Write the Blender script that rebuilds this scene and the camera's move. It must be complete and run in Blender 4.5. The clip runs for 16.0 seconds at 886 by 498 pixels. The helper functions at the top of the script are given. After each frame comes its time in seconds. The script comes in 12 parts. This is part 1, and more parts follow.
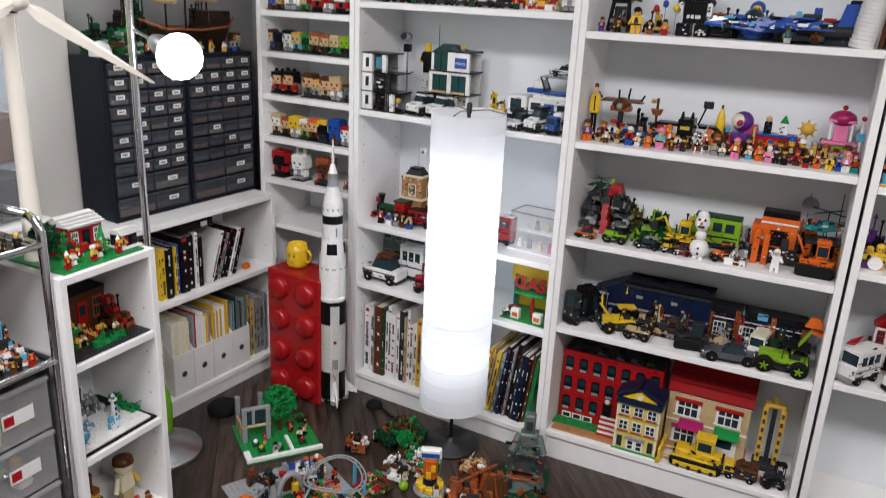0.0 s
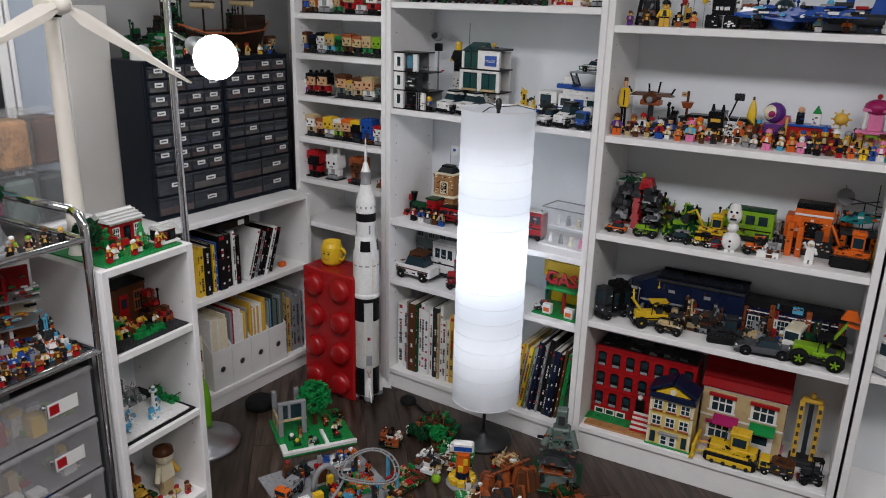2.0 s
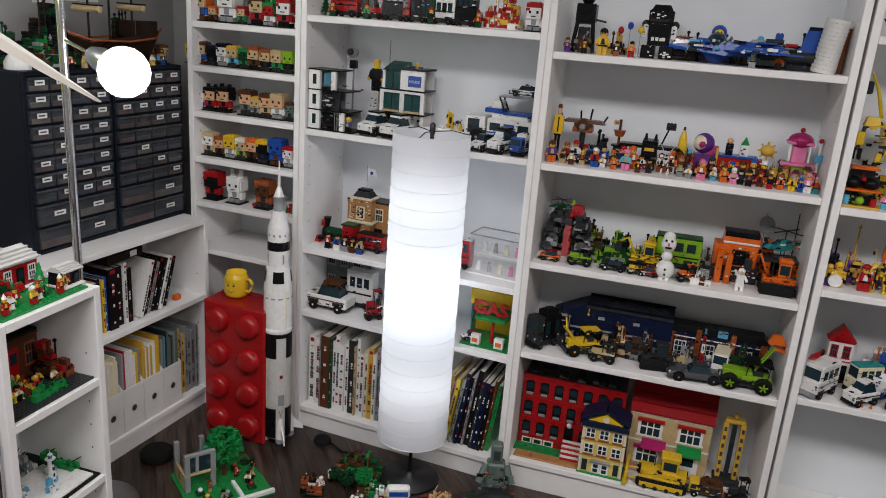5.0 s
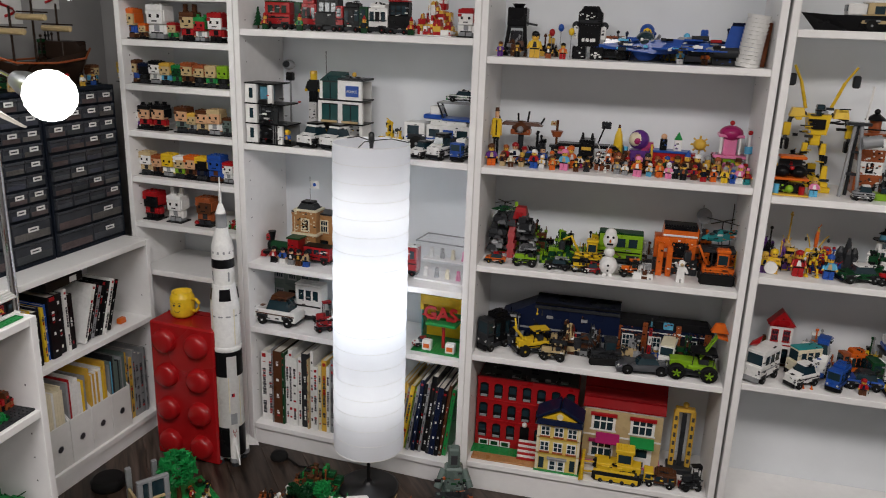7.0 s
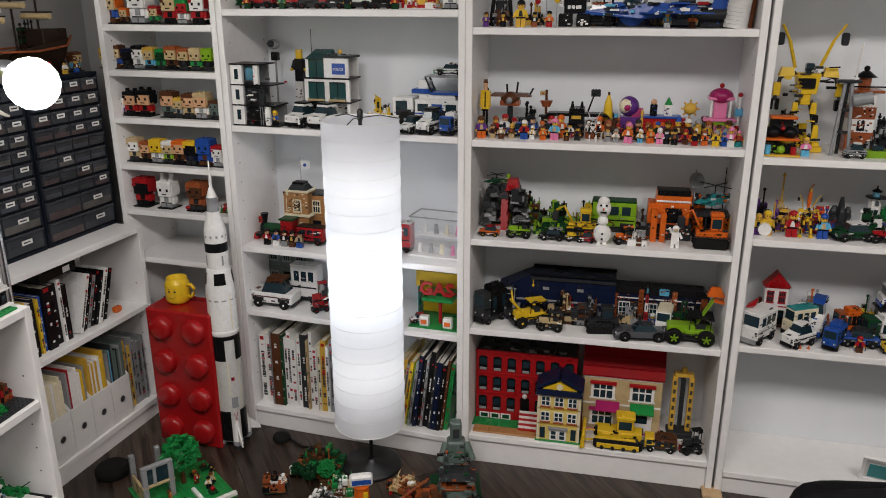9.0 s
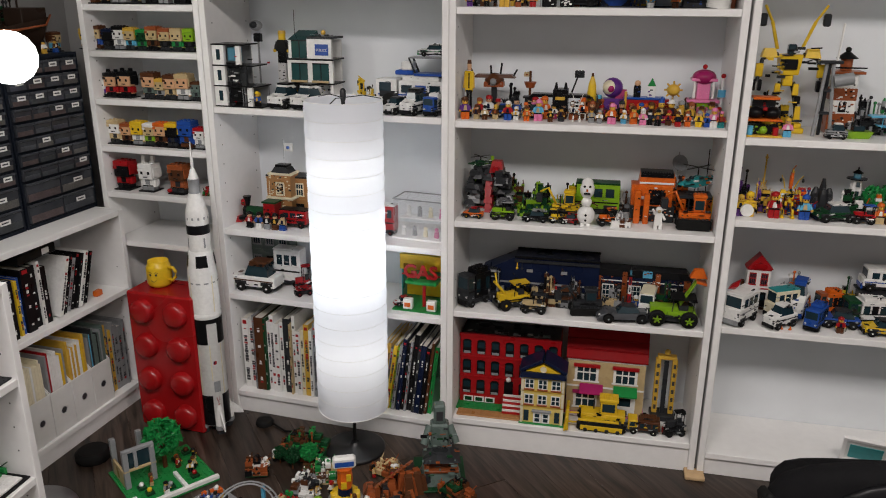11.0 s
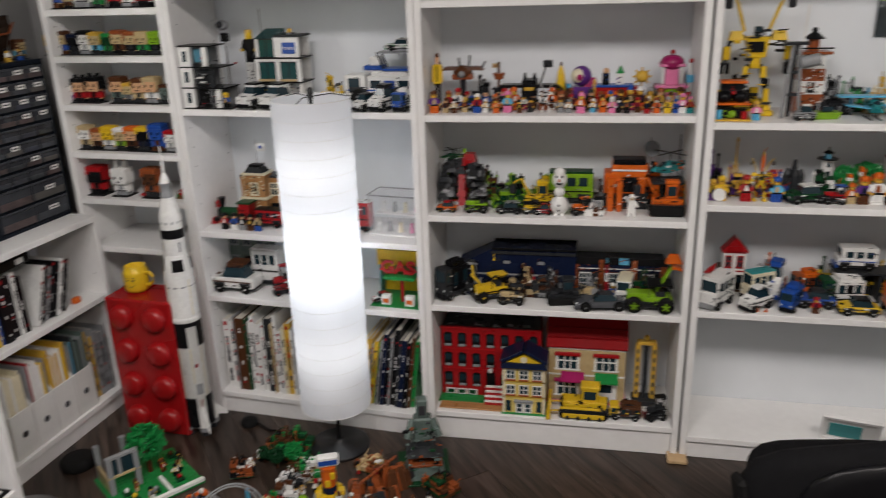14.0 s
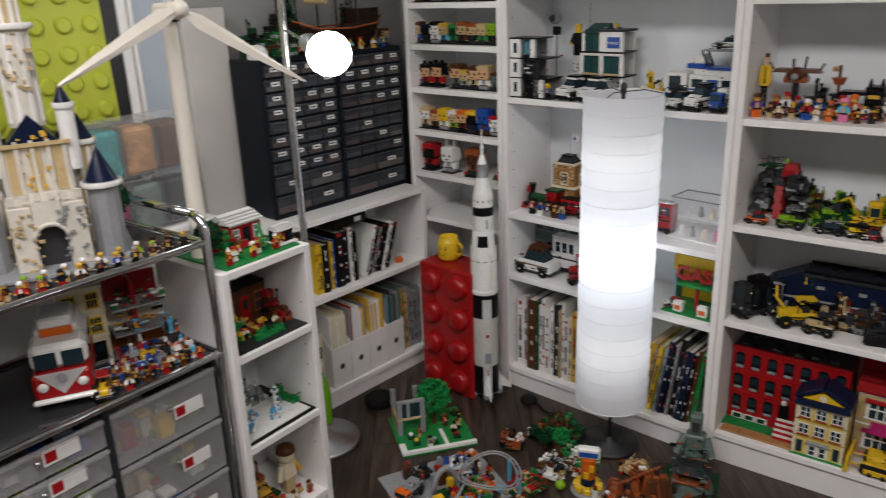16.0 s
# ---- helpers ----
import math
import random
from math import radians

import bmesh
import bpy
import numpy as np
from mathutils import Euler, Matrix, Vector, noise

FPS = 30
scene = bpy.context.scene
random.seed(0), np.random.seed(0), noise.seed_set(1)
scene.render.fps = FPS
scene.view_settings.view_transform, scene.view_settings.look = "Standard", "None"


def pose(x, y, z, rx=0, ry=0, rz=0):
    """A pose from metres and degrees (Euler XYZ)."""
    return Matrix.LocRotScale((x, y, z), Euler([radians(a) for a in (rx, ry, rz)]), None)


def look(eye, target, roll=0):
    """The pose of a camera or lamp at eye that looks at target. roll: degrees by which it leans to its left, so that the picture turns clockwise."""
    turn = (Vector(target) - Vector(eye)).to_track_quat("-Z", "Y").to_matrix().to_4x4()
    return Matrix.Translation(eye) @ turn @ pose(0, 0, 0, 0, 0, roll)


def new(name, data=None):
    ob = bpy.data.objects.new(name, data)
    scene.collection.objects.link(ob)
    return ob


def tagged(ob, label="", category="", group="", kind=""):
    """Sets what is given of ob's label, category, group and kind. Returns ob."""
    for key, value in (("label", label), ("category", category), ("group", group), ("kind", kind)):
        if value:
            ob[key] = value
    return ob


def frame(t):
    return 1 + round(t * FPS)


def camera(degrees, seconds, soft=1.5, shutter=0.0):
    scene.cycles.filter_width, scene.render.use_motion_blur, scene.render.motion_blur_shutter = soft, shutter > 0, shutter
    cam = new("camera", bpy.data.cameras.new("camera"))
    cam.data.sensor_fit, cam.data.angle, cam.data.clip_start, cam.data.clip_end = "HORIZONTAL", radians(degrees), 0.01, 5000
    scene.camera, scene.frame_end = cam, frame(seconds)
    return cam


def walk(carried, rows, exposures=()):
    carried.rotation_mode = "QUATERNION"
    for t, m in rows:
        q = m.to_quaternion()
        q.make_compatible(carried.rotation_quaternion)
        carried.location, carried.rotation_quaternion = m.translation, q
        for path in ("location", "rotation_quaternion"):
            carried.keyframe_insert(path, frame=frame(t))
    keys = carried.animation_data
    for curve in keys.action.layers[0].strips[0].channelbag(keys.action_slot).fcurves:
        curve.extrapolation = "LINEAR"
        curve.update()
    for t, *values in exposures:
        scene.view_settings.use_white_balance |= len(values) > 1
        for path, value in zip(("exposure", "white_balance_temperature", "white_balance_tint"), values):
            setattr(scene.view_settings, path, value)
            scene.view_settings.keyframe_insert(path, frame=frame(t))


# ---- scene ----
cam = camera(59.8, 16.0, soft=1.0, shutter=0.4)
PATH = [
    (0, (0.664, -2.228, 1.489), (-0.153, -0.514, 0.861), 2.8),
    (0.5, (0.763, -2.239, 1.499), (-0.128, -0.531, 0.962), 0.4),
    (1, (0.811, -2.252, 1.489), (-0.107, -0.567, 0.925), -1.3),
    (1.5, (0.804, -2.258, 1.486), (-0.148, -0.596, 0.91), -1.5),
    (2, (0.703, -2.247, 1.465), (-0.206, -0.576, 0.849), 1.5),
    (2.5, (0.533, -2.224, 1.455), (-0.23, -0.479, 0.843), 3.3),
    (3, (0.452, -2.224, 1.444), (-0.101, -0.395, 0.855), 4.8),
    (3.5, (0.419, -2.221, 1.457), (-0.112, -0.379, 0.887), 5.0),
    (6, (0.394, -2.217, 1.493), (-0.135, -0.379, 0.907), 3.3),
    (6.5, (0.409, -2.214, 1.498), (-0.077, -0.362, 0.921), 2.9),
    (7, (0.428, -2.213, 1.497), (-0.006, -0.345, 0.931), 2.1),
    (7.5, (0.432, -2.215, 1.501), (0.019, -0.349, 0.913), 1.2),
    (8, (0.435, -2.211, 1.495), (0.009, -0.353, 0.891), 0.5),
    (8.5, (0.43, -2.209, 1.492), (0.008, -0.353, 0.876), 0.1),
    (11, (0.441, -2.215, 1.438), (0.059, -0.355, 0.812), 0.3),
    (11.5, (0.575, -2.187, 1.433), (0.415, -0.302, 0.783), 0.2),
    (12, (0.678, -2.158, 1.42), (0.641, -0.263, 0.783), -1.6),
    (12.5, (0.724, -2.161, 1.416), (0.779, -0.271, 0.765), -2.1),
    (13, (0.626, -2.187, 1.417), (0.7, -0.301, 0.757), -2.7),
    (13.5, (0.488, -2.213, 1.424), (0.454, -0.31, 0.807), -2.0),
    (14, (0.499, -2.189, 1.47), (0.131, -0.34, 0.802), -1.8),
    (14.5, (0.462, -2.198, 1.443), (-0.111, -0.405, 0.766), -1.8),
    (15, (0.496, -2.194, 1.447), (-0.231, -0.454, 0.781), -1.9),
    (15.5, (0.586, -2.173, 1.451), (-0.344, -0.528, 0.796), -1.2),
    (16, (0.638, -2.167, 1.465), (-0.515, -0.667, 0.815), -2.1),
]
walk(cam, [(t, look(eye, target, roll)) for t, eye, target, roll in PATH],
     exposures=[(0.0, 0.5, 6200, 10), (0.5, 0.14, 6150, 10), (1.0, 0.05, 6100, 10), (1.5, 0.0, 6100, 10), (2.5, 0.04, 6150, 10), (3.5, 0.06, 6200, 10), (6.0, 0.05, 6400, 10), (12.5, 0.06, 6600, 10), (14.5, 0.04, 6550, 10), (15.5, -0.1, 6500, 10), (16.0, -0.12, 6500, 10)])

# ---- light ----
world = bpy.data.worlds.new("world")
world.use_nodes = True
world.node_tree.nodes["Background"].inputs["Color"].default_value = (0.6, 0.68, 0.8, 1)
world.node_tree.nodes["Background"].inputs["Strength"].default_value = 0.15
scene.world = world


def area_lamp(name, m, sx, sy, watts, colour):
    data = bpy.data.lights.new(name, "AREA")
    data.shape, data.size, data.size_y, data.energy, data.color = "RECTANGLE", sx, sy, watts, colour
    ob = new(name, data)
    ob.matrix_world = m
    return ob


def point_lamp(name, place, watts, colour, radius):
    data = bpy.data.lights.new(name, "POINT")
    data.energy, data.color, data.shadow_soft_size = watts, colour, radius
    ob = new(name, data)
    ob.location = place
    return ob


# ceiling panels of the room and the lamps that stand in it
area_lamp("ceiling_panel_light", pose(-0.2, -2.1, 2.43), 1.1, 0.55, 35, (1.0, 0.935, 0.93))
area_lamp("ceiling_panel_light", pose(1.5, -2.1, 2.43), 1.1, 0.55, 35, (1.0, 0.915, 0.86))
# the one bulb split into a row of lights that evens the shade's glow
for bulb_z, bulb_watts in ((0.37, 0.08), (0.64, 0.5), (0.73, 0.48), (0.96, 0.13)):
    point_lamp("paper_lamp_light", (-0.29, -0.09, bulb_z), bulb_watts, (0.70, 0.84, 1.0), 0.05)

# ---- materials ----
MATS = {}


def shader(name, colour, rough=0.4, metal=0.0, vary=0.0, scale=30.0, bump=0.0, bump_scale=200.0, spec=0.5, glow=0.0, alpha=1.0, trans=0.0, island=0.0):
    """A procedural surface: its colour with grain at two scales, gloss and fine relief."""
    if name in MATS:
        return MATS[name]
    m = bpy.data.materials.new(name)
    m.use_nodes = True
    nt = m.node_tree
    b = nt.nodes["Principled BSDF"]
    b.inputs["Base Color"].default_value = (*colour, 1)
    b.inputs["Roughness"].default_value = rough
    b.inputs["Metallic"].default_value = metal
    b.inputs["Specular IOR Level"].default_value = spec
    b.inputs["Alpha"].default_value = alpha
    b.inputs["Transmission Weight"].default_value = trans
    if glow:
        b.inputs["Emission Color"].default_value = (*colour, 1)
        b.inputs["Emission Strength"].default_value = glow
    co = nt.nodes.new("ShaderNodeTexCoord")
    if vary:
        big, fine = nt.nodes.new("ShaderNodeTexNoise"), nt.nodes.new("ShaderNodeTexNoise")
        big.inputs["Scale"].default_value, fine.inputs["Scale"].default_value = scale * 0.12, scale
        fine.inputs["Detail"].default_value = 4
        add = nt.nodes.new("ShaderNodeMath")
        add.operation = "ADD"
        for n, k in ((big, 0), (fine, 1)):
            nt.links.new(co.outputs["Object"], n.inputs["Vector"])
            nt.links.new(n.outputs["Fac"], add.inputs[k])
        ramp = nt.nodes.new("ShaderNodeMapRange")
        ramp.inputs["From Min"].default_value, ramp.inputs["From Max"].default_value = 0.6, 1.4
        ramp.inputs["To Min"].default_value, ramp.inputs["To Max"].default_value = 1 - vary, 1 + vary
        nt.links.new(add.outputs[0], ramp.inputs["Value"])
        mul = nt.nodes.new("ShaderNodeMixRGB")
        mul.blend_type = "MULTIPLY"
        mul.inputs["Fac"].default_value = 1
        mul.inputs["Color1"].default_value = (*colour, 1)
        nt.links.new(ramp.outputs[0], mul.inputs["Color2"])
        nt.links.new(mul.outputs[0], b.inputs["Base Color"])
        gloss = nt.nodes.new("ShaderNodeMapRange")
        gloss.inputs["From Min"].default_value, gloss.inputs["From Max"].default_value = 0.3, 0.7
        gloss.inputs["To Min"].default_value, gloss.inputs["To Max"].default_value = rough * 0.85, min(1, rough * 1.2)
        nt.links.new(big.outputs["Fac"], gloss.inputs["Value"])
        nt.links.new(gloss.outputs[0], b.inputs["Roughness"])
    if bump:
        grain, rel = nt.nodes.new("ShaderNodeTexNoise"), nt.nodes.new("ShaderNodeBump")
        grain.inputs["Scale"].default_value = bump_scale
        rel.inputs["Strength"].default_value, rel.inputs["Distance"].default_value = bump, 0.002
        nt.links.new(co.outputs["Object"], grain.inputs["Vector"])
        nt.links.new(grain.outputs["Fac"], rel.inputs["Height"])
        nt.links.new(rel.outputs["Normal"], b.inputs["Normal"])
    MATS[name] = m
    return m


PALETTE = dict(
    white=(0.76, 0.76, 0.74), black=(0.006, 0.006, 0.007), red=(0.34, 0.007, 0.01), blue=(0.015, 0.07, 0.33), navy=(0.006, 0.011, 0.035),
    yellow=(0.70, 0.46, 0.02), gold=(0.62, 0.38, 0.05), green=(0.012, 0.22, 0.05), dkgreen=(0.008, 0.05, 0.018), lime=(0.2, 0.38, 0.015),
    orange=(0.62, 0.12, 0.012), brown=(0.085, 0.032, 0.014), tan=(0.5, 0.38, 0.2), grey=(0.26, 0.27, 0.28), dkgrey=(0.026, 0.028, 0.031),
    pink=(0.7, 0.2, 0.38), magenta=(0.33, 0.015, 0.11), purple=(0.1, 0.025, 0.2), azure=(0.1, 0.4, 0.62), teal=(0.02, 0.25, 0.26), cream=(0.72, 0.66, 0.48),
    skin=(0.72, 0.42, 0.06), flesh=(0.62, 0.36, 0.2), sand=(0.11, 0.15, 0.135), rust=(0.28, 0.07, 0.02), ochre=(0.38, 0.19, 0.07), steel=(0.085, 0.09, 0.1), umber=(0.02, 0.011, 0.007))


def plastic(c):
    """Moulded toy plastic in one of the palette's colours."""
    return shader(c + "_plastic", PALETTE[c], 0.3, spec=0.15 if max(PALETTE[c]) < 0.1 else 0.35, vary=0.12, scale=90, bump=0.02, bump_scale=350)


LAMINATE = shader("white_laminate", (0.83, 0.825, 0.815), 0.42, vary=0.04, scale=40, bump=0.03, bump_scale=400)
BACKING = shader("bookcase_back_board", (0.77, 0.805, 0.835), 0.55, vary=0.05, scale=8)
WALL = shader("painted_wall", (0.31, 0.306, 0.3), 0.8, vary=0.06, scale=14, bump=0.1, bump_scale=260)
CEIL = shader("ceiling_paint", (0.6, 0.6, 0.59), 0.9, vary=0.03, scale=10)
CHROME = shader("chrome", (0.72, 0.73, 0.75), 0.12, 1.0, vary=0.05, scale=30)
STEEL = shader("brushed_steel", (0.45, 0.46, 0.48), 0.35, 1.0, vary=0.1, scale=60)
BLACK = shader("black_metal_paint", (0.006, 0.006, 0.007), 0.4, vary=0.2, scale=50)
RUBBER = shader("black_rubber", (0.006, 0.006, 0.006), 0.75, spec=0.2, vary=0.2, scale=60)
CLOTH = shader("black_upholstery", (0.006, 0.006, 0.007), 0.9, spec=0.15, vary=0.3, scale=220, bump=0.5, bump_scale=900)
CABINET = shader("dark_blue_cabinet_plastic", (0.004, 0.007, 0.014), 0.45, spec=0.2, vary=0.15, scale=30)
DRAWER = shader("smoky_clear_drawer_plastic", (0.042, 0.046, 0.055), 0.25, spec=0.35, vary=0.35, scale=22)
LABEL = shader("white_paper_label", (0.72, 0.72, 0.7), 0.7, vary=0.05, scale=50)
# black for print, and for the shade inside holes and the castle gate
INK_AND_HOLE = shader("ink_and_hole_black", (0.03, 0.03, 0.035), 0.6)
PAPER = shader("magazine_paper", (0.66, 0.63, 0.56), 0.7, vary=0.12, scale=60)
CARDBOARD = shader("brown_cardboard", (0.28, 0.15, 0.07), 0.85, vary=0.12, scale=60, bump=0.1, bump_scale=180)
CLEAR = shader("clear_plastic", (0.86, 0.88, 0.9), 0.12, alpha=0.07)
FROST = shader("frosted_clear_plastic", (0.5, 0.5, 0.51), 0.3, alpha=0.24, vary=0.08, scale=12)
TINT = shader("blue_tinted_window", (0.012, 0.03, 0.04), 0.08, vary=0.15, scale=40)
GLASSBLUE = shader("clear_blue_brick", (0.1, 0.3, 0.42), 0.08, alpha=0.7)
REDBOX = shader("glossy_red_box_plastic", (0.32, 0.006, 0.008), 0.26, vary=0.1, scale=12, bump=0.03, bump_scale=90)
BULB = shader("lit_bulb_glass", (1.0, 0.99, 0.96), 0.3, glow=9.0)
GREENGLASS = shader("lime_green_bottle", (0.2, 0.5, 0.02), 0.15, vary=0.1, scale=10)


def paper_shade():
    """Thin white paper: part of the light inside comes through."""
    m = bpy.data.materials.new("white_paper_shade")
    m.use_nodes = True
    nt = m.node_tree
    out = nt.nodes["Material Output"]
    nt.nodes.remove(nt.nodes["Principled BSDF"])
    face, thru, mix = nt.nodes.new("ShaderNodeBsdfDiffuse"), nt.nodes.new("ShaderNodeBsdfTranslucent"), nt.nodes.new("ShaderNodeMixShader")
    grain, ramp, co = nt.nodes.new("ShaderNodeTexNoise"), nt.nodes.new("ShaderNodeMapRange"), nt.nodes.new("ShaderNodeTexCoord")
    grain.inputs["Scale"].default_value, grain.inputs["Detail"].default_value = 40, 5
    ramp.inputs["To Min"].default_value, ramp.inputs["To Max"].default_value = 0.5, 0.66
    nt.links.new(co.outputs["Object"], grain.inputs["Vector"])
    nt.links.new(grain.outputs["Fac"], ramp.inputs["Value"])
    face.inputs["Color"].default_value = thru.inputs["Color"].default_value = (0.86, 0.87, 0.9, 1)
    nt.links.new(ramp.outputs[0], mix.inputs["Fac"])
    nt.links.new(face.outputs[0], mix.inputs[1])
    nt.links.new(thru.outputs[0], mix.inputs[2])
    nt.links.new(mix.outputs[0], out.inputs["Surface"])
    return m


def floor_wood():
    """Dark brown laminate planks with long grain, each plank of its own tone."""
    m = bpy.data.materials.new("dark_wood_laminate")
    m.use_nodes = True
    nt = m.node_tree
    b = nt.nodes["Principled BSDF"]
    co, mp, info = nt.nodes.new("ShaderNodeTexCoord"), nt.nodes.new("ShaderNodeMapping"), nt.nodes.new("ShaderNodeObjectInfo")
    mp.inputs["Scale"].default_value = (2.2, 26, 10)
    shift = nt.nodes.new("ShaderNodeVectorMath")
    shift.operation = "MULTIPLY_ADD"
    shift.inputs[1].default_value = (9, 7, 5)
    grain, knot, ramp = nt.nodes.new("ShaderNodeTexNoise"), nt.nodes.new("ShaderNodeTexNoise"), nt.nodes.new("ShaderNodeValToRGB")
    grain.inputs["Scale"].default_value, grain.inputs["Detail"].default_value, grain.inputs["Distortion"].default_value = 1.6, 7, 1.4
    knot.inputs["Scale"].default_value = 2.5
    nt.links.new(info.outputs["Random"], shift.inputs[0])
    nt.links.new(co.outputs["Object"], shift.inputs[2])
    nt.links.new(shift.outputs[0], mp.inputs["Vector"])
    nt.links.new(mp.outputs[0], grain.inputs["Vector"])
    nt.links.new(shift.outputs[0], knot.inputs["Vector"])
    e = ramp.color_ramp.elements
    e[0].position, e[0].color = 0.32, (0.010, 0.0065, 0.005, 1)
    e[1].position, e[1].color = 0.72, (0.075, 0.053, 0.042, 1)
    mid = ramp.color_ramp.elements.new(0.5)
    mid.color = (0.038, 0.024, 0.017, 1)
    tone, hs = nt.nodes.new("ShaderNodeMapRange"), nt.nodes.new("ShaderNodeMixRGB")
    tone.inputs["To Min"].default_value, tone.inputs["To Max"].default_value = 0.65, 1.45
    nt.links.new(info.outputs["Random"], tone.inputs["Value"])
    hs.blend_type = "MULTIPLY"
    hs.inputs["Fac"].default_value = 1
    nt.links.new(grain.outputs["Fac"], ramp.inputs["Fac"])
    nt.links.new(ramp.outputs[0], hs.inputs["Color1"])
    nt.links.new(tone.outputs[0], hs.inputs["Color2"])
    nt.links.new(hs.outputs[0], b.inputs["Base Color"])
    b.inputs["Roughness"].default_value = 0.38
    rel = nt.nodes.new("ShaderNodeBump")
    rel.inputs["Strength"].default_value, rel.inputs["Distance"].default_value = 0.15, 0.002
    nt.links.new(grain.outputs["Fac"], rel.inputs["Height"])
    nt.links.new(rel.outputs["Normal"], b.inputs["Normal"])
    return m


PAPERSHADE, WOOD = paper_shade(), floor_wood()


# ---- mesh building ----
class Geo:
    """Collects simple shaped solids into one mesh; c picks the material slot."""

    def __init__(self):
        self.v, self.f, self.m, self.s = [], [], [], []

    def add(self, verts, faces, c=0, m=None, smooth=False):
        n = len(self.v)
        self.v += [tuple(m @ Vector(p)) for p in verts] if m is not None else [tuple(p) for p in verts]
        self.f += [tuple(n + i for i in f) for f in faces]
        self.m += [c] * len(faces)
        self.s += [smooth] * len(faces)
        return self

    def box(self, x0, y0, z0, x1, y1, z1, c=0, m=None, taper=0.0):
        """A box from corner to corner; taper narrows its top."""
        tx, ty = (x1 - x0) * taper / 2, (y1 - y0) * taper / 2
        p = [(x0, y0, z0), (x1, y0, z0), (x1, y1, z0), (x0, y1, z0), (x0 + tx, y0 + ty, z1), (x1 - tx, y0 + ty, z1), (x1 - tx, y1 - ty, z1), (x0 + tx, y1 - ty, z1)]
        return self.add(p, [(3, 2, 1, 0), (4, 5, 6, 7), (0, 1, 5, 4), (1, 2, 6, 5), (2, 3, 7, 6), (3, 0, 4, 7)], c, m)

    def rbox(self, x0, y0, z0, x1, y1, z1, r=0.002, c=0, m=None):
        """A box with chamfered edges."""
        lo, hi = (x0, y0, z0), (x1, y1, z1)
        r = min(r, *(abs(b - a) * 0.45 for a, b in zip(lo, hi)))
        pts, idx = [], {}
        for sx in (0, 1):
            for sy in (0, 1):
                for sz in (0, 1):
                    for ax in range(3):
                        p = [(lo, hi)[s][k] + (0 if k == ax else (r, -r)[s]) for k, s in enumerate((sx, sy, sz))]
                        idx[sx, sy, sz, ax] = len(pts)
                        pts.append(p)
        fs = []
        for ax in range(3):
            u, w = [k for k in range(3) if k != ax]
            for s in (0, 1):
                quad = []
                for a, b in ((0, 0), (1, 0), (1, 1), (0, 1)):
                    k = [0, 0, 0]
                    k[ax], k[u], k[w] = s, a, b
                    quad.append(idx[(*k, ax)])
                fs.append(quad)
            for a in (0, 1):
                for b in (0, 1):
                    k0, k1 = [0, 0, 0], [0, 0, 0]
                    k0[u] = k1[u] = a
                    k0[w] = k1[w] = b
                    k0[ax], k1[ax] = 0, 1
                    fs.append([idx[(*k0, u)], idx[(*k1, u)], idx[(*k1, w)], idx[(*k0, w)]])
        for sx in (0, 1):
            for sy in (0, 1):
                for sz in (0, 1):
                    fs.append([idx[sx, sy, sz, a] for a in range(3)])
        cen = [(a + b) / 2 for a, b in zip(lo, hi)]
        out = []
        for f in fs:
            a, b, d = (Vector(pts[i]) for i in f[:3])
            mid = sum((Vector(pts[i]) for i in f), Vector()) / len(f)
            out.append(f if (b - a).cross(d - a).dot(mid - Vector(cen)) > 0 else f[::-1])
        return self.add(pts, out, c, m)

    def lathe(self, profile, c=0, m=None, n=16, smooth=True, caps=True):
        """Turns (radius, z) pairs round the z axis."""
        pts, fs = [], []
        for r, z in profile:
            pts += [(r * math.cos(2 * math.pi * k / n), r * math.sin(2 * math.pi * k / n), z) for k in range(n)]
        for i in range(len(profile) - 1):
            fs += [(i * n + k, i * n + (k + 1) % n, (i + 1) * n + (k + 1) % n, (i + 1) * n + k) for k in range(n)]
        self.add(pts, fs, c, m, smooth)
        if caps:
            top = (len(profile) - 1) * n
            self.add(pts, [tuple(range(n - 1, -1, -1)), tuple(range(top, top + n))], c, m)
        return self

    def cyl(self, x, y, z0, z1, r, c=0, m=None, n=12, r2=None):
        t = Matrix.Translation((x, y, 0))
        return self.lathe([(r, z0), (r if r2 is None else r2, z1)], c, t if m is None else m @ t, n)

    def ball(self, x, y, z, r, c=0, m=None, n=12, sz=1.0):
        prof = [(max(1e-4, r * math.sin(math.pi * k / 8)), -r * sz * math.cos(math.pi * k / 8)) for k in range(9)]
        t = Matrix.Translation((x, y, z))
        return self.lathe(prof, c, t if m is None else m @ t, n, caps=False)

    def rod(self, a, b, r, c=0, m=None, n=8):
        a, b = Vector(a), Vector(b)
        t = Matrix.Translation(a) @ (b - a).to_track_quat("Z", "Y").to_matrix().to_4x4()
        return self.lathe([(r, 0), (r, (b - a).length)], c, t if m is None else m @ t, n)

    def tube(self, pts, r, c=0, m=None, n=8):
        """A bent round tube through the points."""
        pts = [Vector(p) for p in pts]
        ring, fs = [], []
        for i, p in enumerate(pts):
            d = (pts[min(i + 1, len(pts) - 1)] - pts[max(i - 1, 0)]).normalized()
            q = d.to_track_quat("Z", "Y")
            ring += [tuple(p + q @ Vector((r * math.cos(2 * math.pi * k / n), r * math.sin(2 * math.pi * k / n), 0))) for k in range(n)]
        for i in range(len(pts) - 1):
            fs += [(i * n + k, i * n + (k + 1) % n, (i + 1) * n + (k + 1) % n, (i + 1) * n + k) for k in range(n)]
